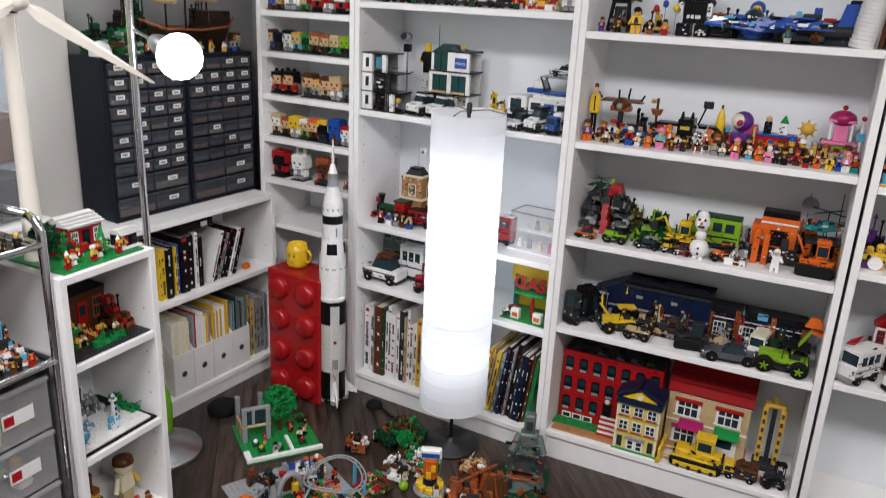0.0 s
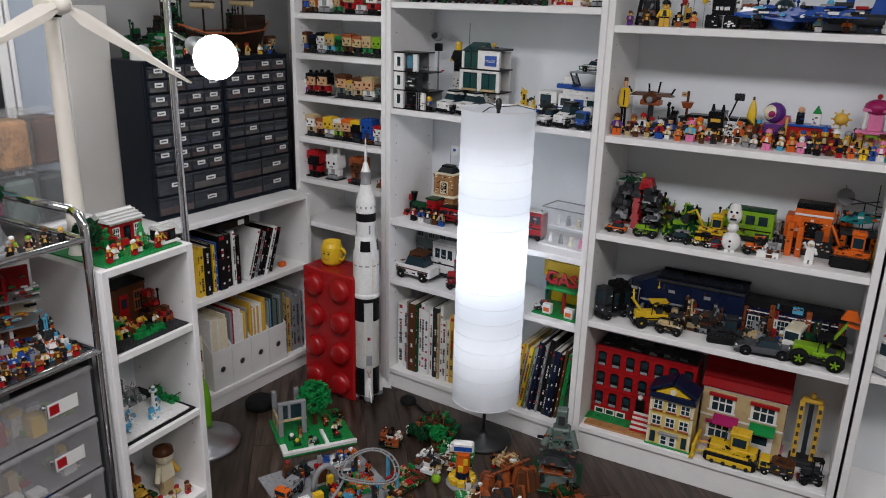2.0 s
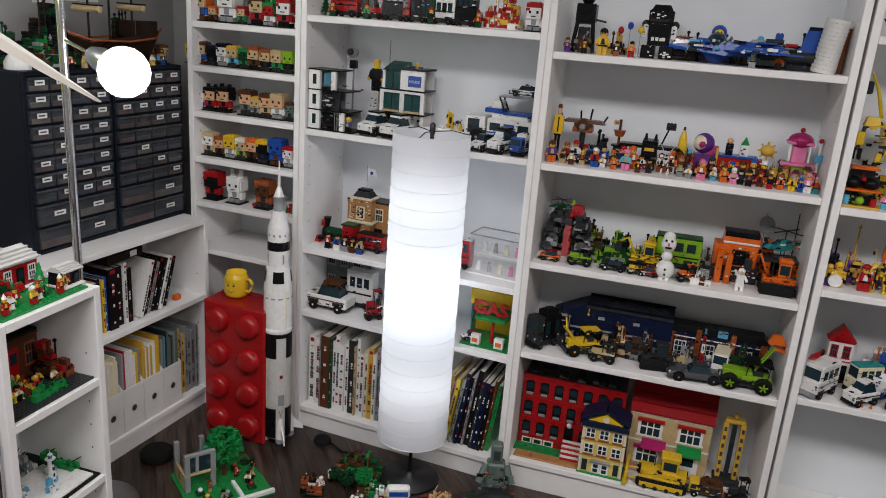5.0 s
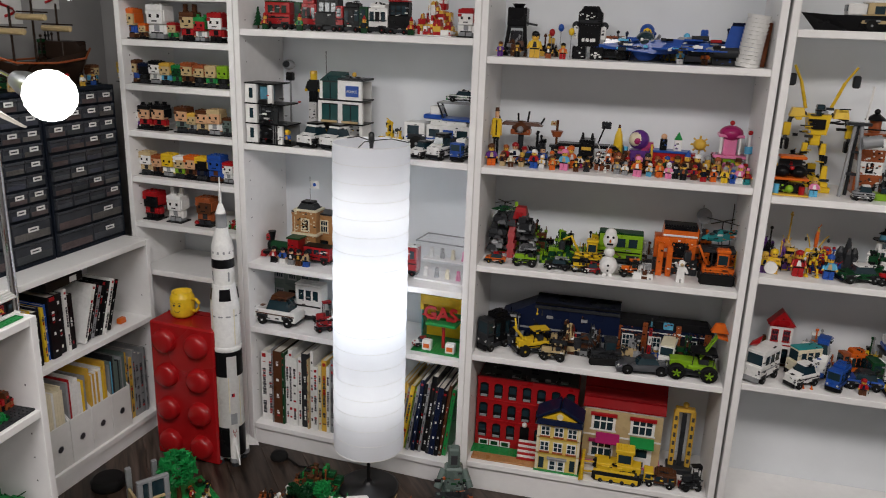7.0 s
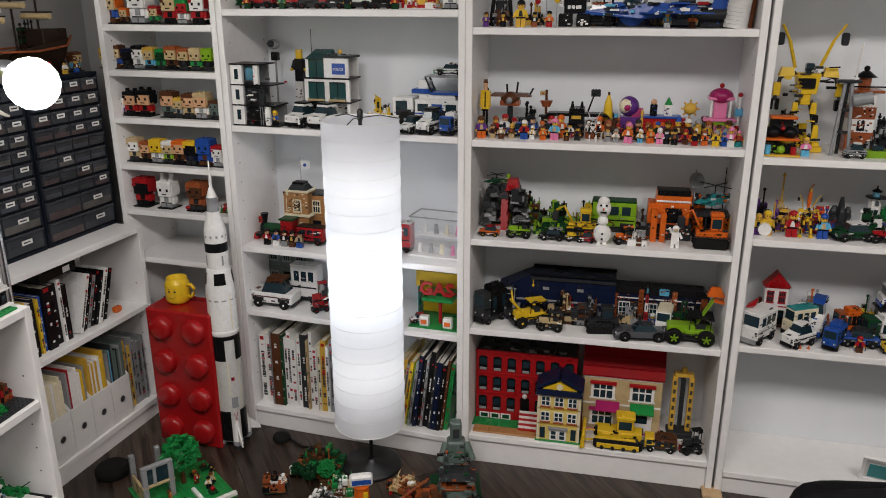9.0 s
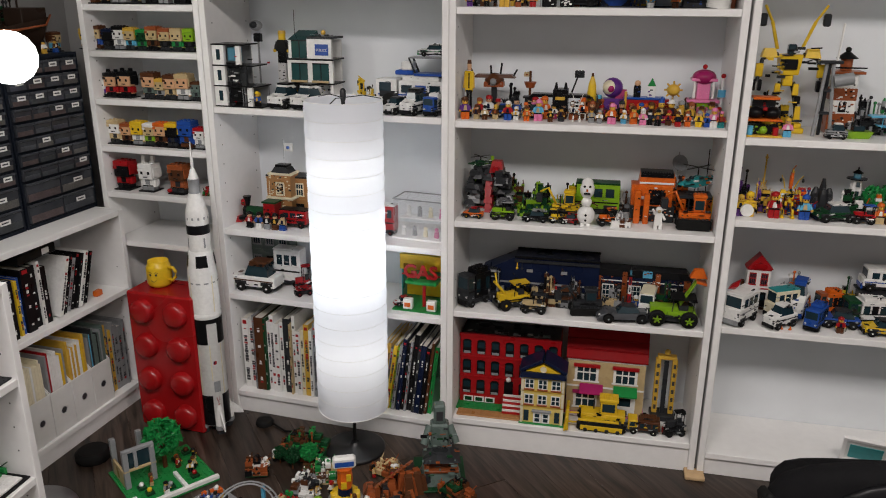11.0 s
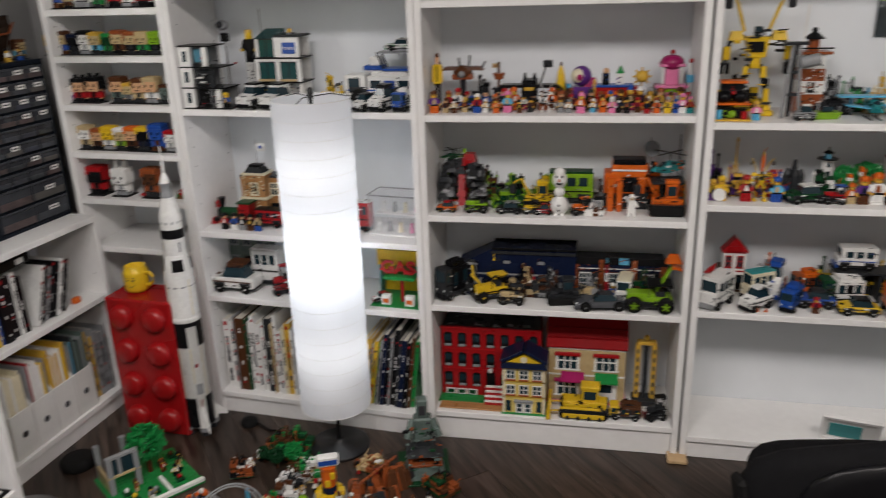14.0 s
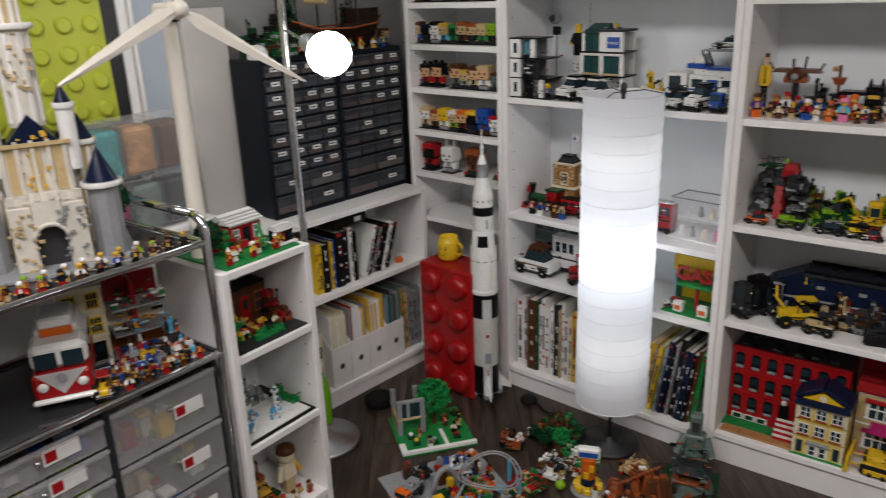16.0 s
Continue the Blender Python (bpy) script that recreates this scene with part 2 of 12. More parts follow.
        last = (len(pts) - 1) * n
        fs += [tuple(range(n - 1, -1, -1)), tuple(range(last, last + n))]
        return self.add(ring, fs, c, m, True)

    def studs(self, x0, y0, x1, y1, z, c=0, p=0.008, m=None, r=0.0026, h=0.0018):
        """Rows of round studs over a plate."""
        nx, ny = max(1, round((x1 - x0) / p)), max(1, round((y1 - y0) / p))
        for i in range(nx):
            for j in range(ny):
                self.cyl(x0 + (i + 0.5) * (x1 - x0) / nx, y0 + (j + 0.5) * (y1 - y0) / ny, z, z + h, r, c, m, 6)
        return self

    def mesh(self, name, mats):
        me = bpy.data.meshes.new(name)
        me.from_pydata(self.v, [], self.f)
        for x in mats if isinstance(mats, (list, tuple)) else [mats]:
            me.materials.append(x)
        me.polygons.foreach_set("material_index", self.m)
        me.polygons.foreach_set("use_smooth", self.s)
        me.update()
        return me


def part(name, geo, mats, parent, label=""):
    """Links one mesh under a thing or a part."""
    ob = new(name, geo.mesh(name, mats))
    ob.parent = parent
    return tagged(ob, label)


def thing(name, label, category, m, group="", kind=""):
    ob = new(name)
    ob.matrix_world = m
    return tagged(ob, label, category, group, kind)


def solid(name, geo, mats, label, category, m=None, group="", kind=""):
    """A thing of one mesh."""
    ob = new(name, geo.mesh(name, mats))
    if m is not None:
        ob.matrix_world = m
    return tagged(ob, label, category, group, kind)


# ---- the room ----
LEFT, RIGHT, REAR, BACK, TOP = -1.56, 3.0, -3.6, 0.46, 2.5
solid("wall_north", Geo().box(LEFT - 0.1, BACK, 0, RIGHT + 0.1, BACK + 0.1, TOP), WALL, "plain painted wall behind the white bookcases", "wall", kind="structure")
solid("wall_west", Geo().box(LEFT - 0.1, REAR, 0, LEFT, BACK - 0.002, TOP), WALL, "plain light painted side wall of the room", "wall", kind="structure")
solid("wall_east", Geo().box(RIGHT, REAR, 0, RIGHT + 0.1, BACK - 0.002, TOP), WALL, "plain light painted far wall of the room", "wall", kind="structure")
solid("wall_south", Geo().box(LEFT - 0.1, REAR - 0.1, 0, RIGHT + 0.1, REAR - 0.002, TOP), WALL, "plain light painted wall facing the bookcases", "wall", kind="structure")
solid("ceiling", Geo().box(LEFT - 0.1, REAR - 0.1, TOP + 0.002, RIGHT + 0.1, BACK + 0.1, TOP + 0.1), CEIL, "plain white painted ceiling", "ceiling", kind="structure")
floor = solid("floor", Geo().box(LEFT - 0.1, REAR - 0.1, -0.1, RIGHT + 0.1, BACK + 0.1, -0.008), RUBBER, "dark brown wood laminate plank floor", "floor", kind="structure")
for px in (-0.2, 1.5):
    lamp = thing("ceiling_light", "white flat rectangular ceiling light panel, switched on", "ceiling light", pose(px, -2.1, 2.45))
    part("frame", Geo().rbox(-0.6, -0.32, 0, 0.6, -0.28, 0.05, 0.004).rbox(-0.6, 0.28, 0, 0.6, 0.32, 0.05, 0.004).rbox(-0.6, -0.28, 0, -0.56, 0.28, 0.05, 0.004).rbox(0.56, -0.28, 0, 0.6, 0.28, 0.05, 0.004), LAMINATE, lamp)
    part("diffuser", Geo().box(-0.56, -0.28, 0.01, 0.56, 0.28, 0.016), shader("light_diffuser", (1, 0.98, 0.95), 0.5, glow=2.0), lamp, "white glowing light diffuser")


# ---- bookcases ----
def bookcase(name, label, m, w, tops, h=2.02, d=0.28, holes=True, roof=True):
    """White laminate bookcase, front edge along its x axis; tops: heights of the shelves' upper faces, lowest first."""
    case = thing(name, label, "bookcase", m, "white bookcases along the walls")
    t = 0.02
    for x in (0, w - t):
        g = Geo().rbox(x, 0, 0, x + t, d, h, 0.0015)
        part("side_panel", g, LAMINATE, case)
        if holes:
            # flat dark discs: the shade of drilled holes put into colour
            dots = Geo()
            face, way = (x + t + 0.0006, 1) if x == 0 else (x - 0.0006, -1)
            for k in range(int((h - 0.3) / 0.064)):
                z = 0.2 + 0.064 * k
                if min(abs(z - q) for q in tops) > 0.025:
                    for y in (0.035, d - 0.04):
                        dots.add([(face, y + 0.0025 * math.cos(a * math.pi / 3), z + 0.0025 * math.sin(a * math.pi / 3)) for a in range(6)], [tuple(range(6))[::way]])
            tagged(part("pin_holes", dots, INK_AND_HOLE, case), kind="stuff")
    part("back_panel", Geo().box(t, d - 0.012, 0.01, w - t, d - 0.004, h - t), BACKING, case)
    part("plinth", Geo().rbox(t + 0.0005, 0.012, 0, w - t - 0.0005, 0.028, tops[0] - t - 0.0005, 0.001), LAMINATE, case)
    for z in tops:
        part("shelf", Geo().rbox(t + 0.0005, 0.002, z - t, w - t - 0.0005, d - 0.013, z, 0.0015), LAMINATE, case)
    if roof:
        part("top_panel", Geo().rbox(t + 0.0005, 0.0, h - t, w - t - 0.0005, d - 0.0005, h, 0.0015), LAMINATE, case)
    return case


YAW = -4.85
UP = math.radians(YAW)
MB = pose(-0.797, 0.060, 0, 0, 0, YAW)
MA = pose(-0.797 - 0.45 * math.cos(UP), 0.060 - 0.45 * math.sin(UP), 0, 0, 0, YAW)
MC = pose(0, 0, 0)
MD = pose(0.808, 0.0, 0, 0, 0, -1.0)
MG = pose(1.612, -0.035, 0, 0, 0, -1.0)
ME = pose(-1.233, -0.7145, 0, 0, 0, 90 + YAW)
MF = pose(-0.845, -1.115, 0, 0, 0, 90)
ZB = (0.085, 0.458, 0.690, 1.096, 1.454)
ZC = (0.105, 0.488, 0.785, 1.089, 1.407)
ZD = (0.08, 0.509, 0.838, 1.071, 1.51)
ZG = (0.08, 0.698, 1.070, 1.51)
ZA = (0.085, 0.612, 0.785, 0.945, 1.104, 1.260, 1.405, 1.55)
ZE = (0.075, 0.445)
ZF = (0.05, 0.322, 0.588)
bookcase("bookcase", "tall narrow white bookcase filled with small square-headed toy figures", MA, 0.448, ZA)
bookcase("bookcase", "tall white bookcase with toy trains, police models and books", MB, 0.8, ZB)
bookcase("bookcase", "tall white bookcase crowded with brick-built vehicles and houses", MC, 0.8, ZC)
bookcase("bookcase", "tall white bookcase with toy models and an empty bottom shelf", MD, 0.8, ZD)
bookcase("bookcase", "tall white bookcase with fire engines and space ships behind desk", MG, 0.8, ZG)
bookcase("low_bookcase", "low white bookcase with books and magazine files under drawer cabinets", ME, 0.8, ZE, h=0.73)
bookcase("low_bookcase", "small low white bookcase holding brick-built scenes beside a metal cart", MF, 0.29, ZF, h=0.82)


# ---- lamps ----
lamp = thing("floor_lamp", "tall white paper cylinder floor lamp, switched on, black round base", "floor lamp", pose(-0.29, -0.09, 0))
part("base", Geo().lathe([(0.098, 0), (0.1, 0.004), (0.1, 0.011), (0.094, 0.014), (0.02, 0.016), (0.012, 0.03)], n=40), BLACK, lamp, "black round metal base")
part("pole", Geo().cyl(0, 0, 0.016, 1.165, 0.006, n=10), BLACK, lamp)
rings = [0.168 + 0.0518 * k for k in range(20)]
prof = []
for i, z in enumerate(rings):
    prof += [(0.1125, z)] + ([(0.1142, z + 0.017), (0.1142, z + 0.034)] if i < 19 else [])
part("shade", Geo().lathe(prof, n=56, caps=False), PAPERSHADE, lamp, "glowing white ribbed paper shade")
for z in (rings[0], rings[-1]):
    part("rim_wire", Geo().tube([(0.113 * math.cos(a * math.pi / 24), 0.113 * math.sin(a * math.pi / 24), z) for a in range(49)], 0.0014, n=5), LAMINATE, lamp)
for z in rings[1:-1]:
    part("rib_wire", Geo().tube([(0.1126 * math.cos(a * math.pi / 24), 0.1126 * math.sin(a * math.pi / 24), z) for a in range(49)], 0.0008, n=4), LAMINATE, lamp)
for a in (0.5, 2.6, 4.7):
    part("spider_wire", Geo().tube([(0, 0, 1.158), (0.06 * math.cos(a), 0.06 * math.sin(a), 1.163), (0.112 * math.cos(a), 0.112 * math.sin(a), 1.152)], 0.0016, n=5), BLACK, lamp)
part("finial", Geo().lathe([(0.007, 1.15), (0.009, 1.158), (0.009, 1.178), (0.004, 1.184)], n=10), BLACK, lamp)
# row of bulbs added to match those lights, in place of a single bulb
for z in (0.37, 0.64, 0.73, 0.96):
    part("bulb", Geo().ball(0, 0, z, 0.028, sz=1.3), BULB, lamp, "small glowing bulb, one of an added row")
switch = thing("foot_switch", "black round foot switch with its cable on the floor", "switch", pose(-0.65, -0.005, 0))
part("housing", Geo().lathe([(0.03, 0), (0.032, 0.008), (0.026, 0.02), (0.01, 0.024)], n=20), RUBBER, switch)
part("cable", Geo().tube([(0.03, 0, 0.006), (0.09, -0.035, 0.004), (0.16, -0.03, 0.004), (0.23, -0.045, 0.004), (0.275, -0.06, 0.006)], 0.0035, n=6), RUBBER, switch)
solid("round_foot", Geo().lathe([(0.05, 0), (0.055, 0.006), (0.055, 0.026), (0.045, 0.034)], n=24), RUBBER, "black flat round plastic puck on the floor", "puck", pose(-1.105, -0.32, 0))


def tree_lamp(m, heads, label, base=True):
    """Chrome pole lamp with globe heads: each head is (start on pole, globe centre, radius)."""
    ob = thing("pole_lamp", label, "floor lamp", m, "chrome pole lamps")
    part("base", Geo().lathe([(0.125, 0), (0.128, 0.006), (0.122, 0.016), (0.05, 0.03), (0.016, 0.05)], n=36), STEEL, ob, "brushed steel round base")
    part("pole", Geo().cyl(0, 0, 0.045, 1.75, 0.011, n=14), CHROME, ob, "chrome pole")
    for z, c, r in heads:
        c = Vector(c)
        back = (Vector((0, 0, z)) - c).normalized()
        head = part("arm", Geo().rod((0, 0, z), c + back * r * 0.9, 0.005), CHROME, ob)
        part("socket", Geo().lathe([(0.02, 0), (0.03, 0.03), (0.03, 0.06)], n=16, m=Matrix.Translation(c + back * (r + 0.05)) @ (-back).to_track_quat("Z", "Y").to_matrix().to_4x4()), STEEL, head)
        part("globe", Geo().ball(c.x, c.y, c.z, r, n=28), BULB, head, "glowing white globe")
    return ob


tree_lamp(pose(-1.10, -0.615, 0), [(1.36, (0.20, -0.025, 1.297), 0.061), (1.58, (0.02, -0.19, 1.515), 0.06), (1.7, (0.16, 0.12, 1.585), 0.07)], "chrome pole lamp with glowing globes beside drawer cabinets")
tree_lamp(pose(1.66, -0.44, 0), [(1.4, (0.045, -0.05, 1.3), 0.058), (1.5, (-0.193, -0.1, 1.408), 0.056)], "chrome pole lamp with glowing globes behind the white desk")
for spot in ((-0.90, -0.64, 1.297), (-1.08, -0.805, 1.515), (1.698, -0.49, 1.3), (1.467, -0.54, 1.408)):
    point_lamp("globe_light", spot, 0.9 if spot[0] < 0 else 0.45, (1.0, 0.97, 0.93), 0.08)

# ---- drawer cabinets on the low bookcase ----
for k, (x0, x1) in enumerate(((0.175, 0.487), (0.493, 0.805))):
    cab = thing("drawer_cabinet", "dark blue plastic parts cabinet with smoky clear labelled drawers", "drawer cabinet", ME @ pose(x0, 0.105, 0.7305), "drawer cabinets")
    w, h, d = x1 - x0, 0.525, 0.17
    part("body", Geo().rbox(0, 0.0062, 0, w, d, h, 0.004), CABINET, cab)
    for a0, b0, a1, b1 in ((0, 0, 0.009, h), (w - 0.009, 0, w, h), (0.0092, 0, w - 0.0092, 0.012), (0.0092, h - 0.012, w - 0.0092, h)):
        part("frame_rail", Geo().rbox(a0, 0, b0, a1, 0.006, b1, 0.001), CABINET, cab)
    rnd = random.Random(5 + k)
    z = 0.014
    rows = [(2, 0.068), (2, 0.068)] + [(4, 0.0455)] * 8
    for r, (cols, rh) in enumerate(rows):
        for c in range(cols):
            cw = (w - 0.022) / cols
            a = 0.011 + c * cw
            dr = part("drawer", Geo().box(a + 0.002, -0.004, z + 0.003, a + cw - 0.002, 0.005, z + rh - 0.006).rbox(a + 0.001, -0.009, z + rh - 0.014, a + cw - 0.001, 0.002, z + rh - 0.005, 0.002).box(a + 0.006, -0.0048, z + 0.004, a + cw - 0.006, -0.004, z + rh * 0.4, 1), [DRAWER, shader("drawer_contents_%d" % rnd.randrange(6), [(0.04, 0.045, 0.055), (0.09, 0.085, 0.08), (0.07, 0.05, 0.05), (0.035, 0.04, 0.06), (0.07, 0.06, 0.045), (0.03, 0.035, 0.04)][rnd.randrange(6)], 0.5, vary=0.6, scale=180)], cab)
            if (r < 2 and (c == 1 or rnd.random() < 0.3)) or (r >= 2 and rnd.random() < (0.85 if (k == 0 or r > 6) else 0.22)):
                s = 0.016 if r >= 2 else 0.02
                part("paper_label", Geo().box(a + cw * 0.5 - s, -0.0102, z + rh * 0.42, a + cw * 0.5 + s, -0.0092, z + rh * 0.42 + 0.014).box(a + cw * 0.5 - s * 0.7, -0.0106, z + rh * 0.42 + 0.005, a + cw * 0.5 + s * 0.6, -0.0102, z + rh * 0.42 + 0.009, 1), [LABEL, INK_AND_HOLE], dr, "white paper label with dark print")
        z += rh

# ---- saturn-style toy rocket ----
WHITE, BLK, GREY, DKGREY = plastic("white"), plastic("black"), plastic("grey"), plastic("dkgrey")
rk = thing("toy_rocket", "tall white and black brick-built moon rocket on the floor", "toy rocket", pose(-0.802, -0.06, 0))
FACE = -math.pi / 3
part("first_stage", Geo().lathe([(0.044, 0.03), (0.0475, 0.035), (0.0475, 0.425), (0.0495, 0.428), (0.0495, 0.44), (0.0475, 0.442)], n=32), WHITE, rk)
part("second_stage", Geo().lathe([(0.0475, 0.4425), (0.0475, 0.582), (0.046, 0.596), (0.039, 0.65), (0.0365, 0.655)], n=32), WHITE, rk)
part("third_stage", Geo().lathe([(0.0355, 0.6555), (0.0355, 0.775), (0.0345, 0.782), (0.0195, 0.842)], n=28), WHITE, rk)
part("service_module", Geo().lathe([(0.0185, 0.8425), (0.0185, 0.85), (0.0175, 0.851), (0.0175, 0.882), (0.0185, 0.883), (0.0185, 0.888)], n=18), GREY, rk, "grey ribbed module")
part("command_module", Geo().lathe([(0.0165, 0.8885), (0.007, 0.918), (0.0045, 0.92)], n=16), WHITE, rk, "white cone capsule")
part("escape_tower", Geo().lathe([(0.0042, 0.92), (0.005, 0.922), (0.0042, 0.926), (0.0058, 0.931), (0.0042, 0.936), (0.0056, 0.941), (0.0042, 0.946), (0.004, 0.965), (0.0022, 0.985), (0.002, 1.004)], n=10), WHITE, rk)


def wrap(name, z0, z1, r0, r1, a0, sweep, material, label=""):
    """A thin curved panel laid round the rocket; angles in degrees from its front."""
    n = max(2, int(abs(sweep) / 9))
    pts = [(r * math.cos(FACE + math.radians(a0 + sweep * i / n)), r * math.sin(FACE + math.radians(a0 + sweep * i / n)), z) for z, r in ((z0, r0), (z1, r1)) for i in range(n + 1)]
    part(name, Geo().add(pts, [(i, i + 1, n + 2 + i, n + 1 + i) for i in range(n)]), material, rk, label)


for k in range(4):
    wrap("black_panel", 0.336, 0.42, 0.0484, 0.0484, 90 * k - 56, 50, BLK, "black painted panel")
    wrap("black_panel", 0.035, 0.148, 0.0484, 0.0484, 90 * k - 58, 52, BLK, "black painted panel")
    wrap("black_panel", 0.604, 0.643, 0.0462, 0.0411, 90 * k - 24, 48, BLK, "black painted panel")
    wrap("grey_grating", 0.16, 0.2, 0.0483, 0.0483, 90 * k + 2, 26, GREY, "grey print")
    for a in (-3, 41):
        wrap("cable_duct", 0.205 if a < 0 else 0.15, 0.334, 0.0492, 0.0492, 90 * k + a, 4, plastic("cream"))
    wrap("cable_duct", 0.45, 0.575, 0.049, 0.049, 90 * k + 30, 5, plastic("cream"))
    wrap("cable_duct", 0.668, 0.7, 0.037, 0.037, 90 * k + 20, 9, GREY)
wrap("black_band", 0.712, 0.742, 0.0362, 0.0362, 0, 360, BLK, "black painted band")
wrap("black_band", 0.41, 0.425, 0.0482, 0.0482, 0, 360, BLK, "black painted band")
for k in range(12):
    wrap("rivet_row", 0.548, 0.553, 0.0481, 0.0481, 30 * k, 18, GREY)
    wrap("rivet_row", 0.76, 0.768, 0.0361, 0.0361, 30 * k, 10, GREY)
wrap("print_block", 0.262, 0.275, 0.0484, 0.0484, 8, 13, plastic("red"), "small red and white print")
wrap("print_block", 0.266, 0.275, 0.0487, 0.0487, 8, 5, plastic("navy"), "small dark blue print")
for k, ch in enumerate("USA"):
    txt = bpy.data.curves.new("stage_letter", "FONT")
    txt.body, txt.size, txt.extrude, txt.align_x = ch, 0.019, 0.0003, "CENTER"
    txt.materials.append(plastic("red"))
    t_ob = new("stage_letter", txt)
    a = FACE + math.radians(14)
    t_ob.parent = rk
    t_ob.matrix_local = Matrix.Translation((0.0487 * math.cos(a), 0.0487 * math.sin(a), 0.128 - 0.0165 * k)) @ Matrix.Rotation(a + math.pi / 2, 4, "Z") @ Matrix.Rotation(math.pi / 2, 4, "X")
for k in range(4):
    t = Matrix.Rotation(FACE + k * math.pi / 2 + 0.25, 4, "Z")
    part("engine_fairing", Geo().lathe([(0.017, 0.03), (0.014, 0.075), (0.002, 0.125)], n=12, m=t @ Matrix.Translation((0.044, 0, 0))), WHITE, rk)
    part("fairing_skirt", Geo().lathe([(0.0175, 0.018), (0.018, 0.034)], n=12, m=t @ Matrix.Translation((0.044, 0, 0))), GREY, rk, "grey fairing skirt")
    part("fin", Geo().add([(0.056, -0.003, 0.085), (0.058, -0.003, 0.042), (0.096, -0.002, 0.03), (0.092, -0.002, 0.048), (0.056, 0.003, 0.085), (0.058, 0.003, 0.042), (0.096, 0.002, 0.03), (0.092, 0.002, 0.048)], [(0, 1, 2, 3), (7, 6, 5, 4), (0, 3, 7, 4), (1, 0, 4, 5), (2, 1, 5, 6), (3, 2, 6, 7)], m=t), WHITE, rk)
    part("engine_bell", Geo().lathe([(0.014, 0.0), (0.013, 0.01), (0.007, 0.03)], n=12, m=t @ Matrix.Translation((0.04, 0, 0))), DKGREY, rk, "dark grey engine bell")
part("engine_bell", Geo().lathe([(0.014, 0.0), (0.013, 0.012), (0.007, 0.032)], n=12), DKGREY, rk, "dark grey engine bell")

# ---- giant red brick box and the mug on it ----
box = thing("storage_brick", "large glossy red plastic storage brick standing upright with round studs", "storage box", pose(-1.072, -0.092, 0, 0, 0, YAW))
part("body", Geo().rbox(0, 0, 0, 0.25, 0.145, 0.5, 0.006), REDBOX, box)
for i in range(2):
    for j in range(4):
        part("stud", Geo().lathe([(0.043, 0), (0.041, 0.016), (0.036, 0.024), (0.026, 0.028), (0.002, 0.029)], n=28, m=Matrix.Translation((0.0625 + 0.125 * i, 0.001, 0.0625 + 0.125 * j)) @ Matrix.Rotation(math.pi / 2, 4, "X")), REDBOX, box)
part("lid_seam", Geo().box(-0.0006, 0.105, 0.002, 0.2506, 0.107, 0.5006), shader("seam_shadow_gap", (0.08, 0.003, 0.004), 0.6), box)
mug = thing("mug", "glossy yellow ceramic mug with printed face on the red storage brick", "mug", pose(-0.985, -0.02, 0.5005, 0, 0, -8))
part("cup", Geo().lathe([(0.026, 0), (0.036, 0.006), (0.041, 0.015), (0.041, 0.068), (0.038, 0.076), (0.034, 0.079), (0.034, 0.09), (0.031, 0.09), (0.031, 0.02), (0.002, 0.016)], n=28, caps=False).cyl(0, 0, 0, 0.002, 0.026, n=28), plastic("yellow"), mug)
part("handle", Geo().tube([(0.039, 0, 0.068), (0.058, 0, 0.07), (0.068, 0, 0.058), (0.066, 0, 0.038), (0.054, 0, 0.026), (0.039, 0, 0.028)], 0.0055, n=8), plastic("yellow"), mug)

for a, z, r in ((-92, 0.05, 0.004), (-64, 0.05, 0.004)):
    t = Matrix.Rotation(math.radians(a), 4, "Z") @ Matrix.Translation((0.0408, 0, z)) @ Matrix.Rotation(math.pi / 2, 4, "Y")
    part("printed_eye", Geo().lathe([(r, 0), (r, 0.0009)], n=10, m=t), INK_AND_HOLE, mug, "black printed eye")
    part("printed_brow", Geo().tube([(0.0414 * math.cos(math.radians(a + q)), 0.0414 * math.sin(math.radians(a + q)), z + 0.0095 - abs(q) * 0.0003) for q in (-8, 0, 8)], 0.0008, n=4), INK_AND_HOLE, mug)
part("printed_smile", Geo().tube([(0.0414 * math.cos(math.radians(-78 + q)), 0.0414 * math.sin(math.radians(-78 + q)), 0.026 + (q / 14.0) ** 2 * 0.006) for q in (-14, -7, 0, 7, 14)], 0.0009, n=4), INK_AND_HOLE, mug, "black printed smile")

# ---- spray bottle ----
bottle = thing("spray_bottle", "lime green bottle with white cap standing on the floor", "bottle", pose(-1.165, -0.55, 0.013))
part("body", Geo().lathe([(0.03, 0), (0.034, 0.01), (0.035, 0.11), (0.03, 0.15), (0.016, 0.19), (0.013, 0.2)], n=22), GREENGLASS, bottle, "lime green translucent body")
part("cap", Geo().lathe([(0.014, 0.2), (0.014, 0.22), (0.01, 0.23)], n=14).box(-0.009, -0.03, 0.218, 0.009, 0.014, 0.236), LAMINATE, bottle, "white spray cap")

# ---- cart ----
cart = thing("metal_cart", "chrome tube trolley with glass shelves and clear drawers", "cart", pose(0, 0, 0))
X0, X1, Y0, Y1 = -1.27, -0.87, -1.78, -1.128
for x in (X0, X1):
    for y in (Y0, Y1):
        part("post", Geo().tube([(x, y, 0.05), (x, y, 0.935), (x + (0.012 if x < -1 else -0.012), y, 0.96), (x + (0.04 if x < -1 else -0.04), y, 0.97)], 0.011, n=10), CHROME, cart)
        part("caster", Geo().lathe([(0.024, -0.011), (0.024, 0.011)], n=14, m=Matrix.Translation((x, y, 0.025)) @ Matrix.Rotation(math.pi / 2, 4, "X")), RUBBER, cart)
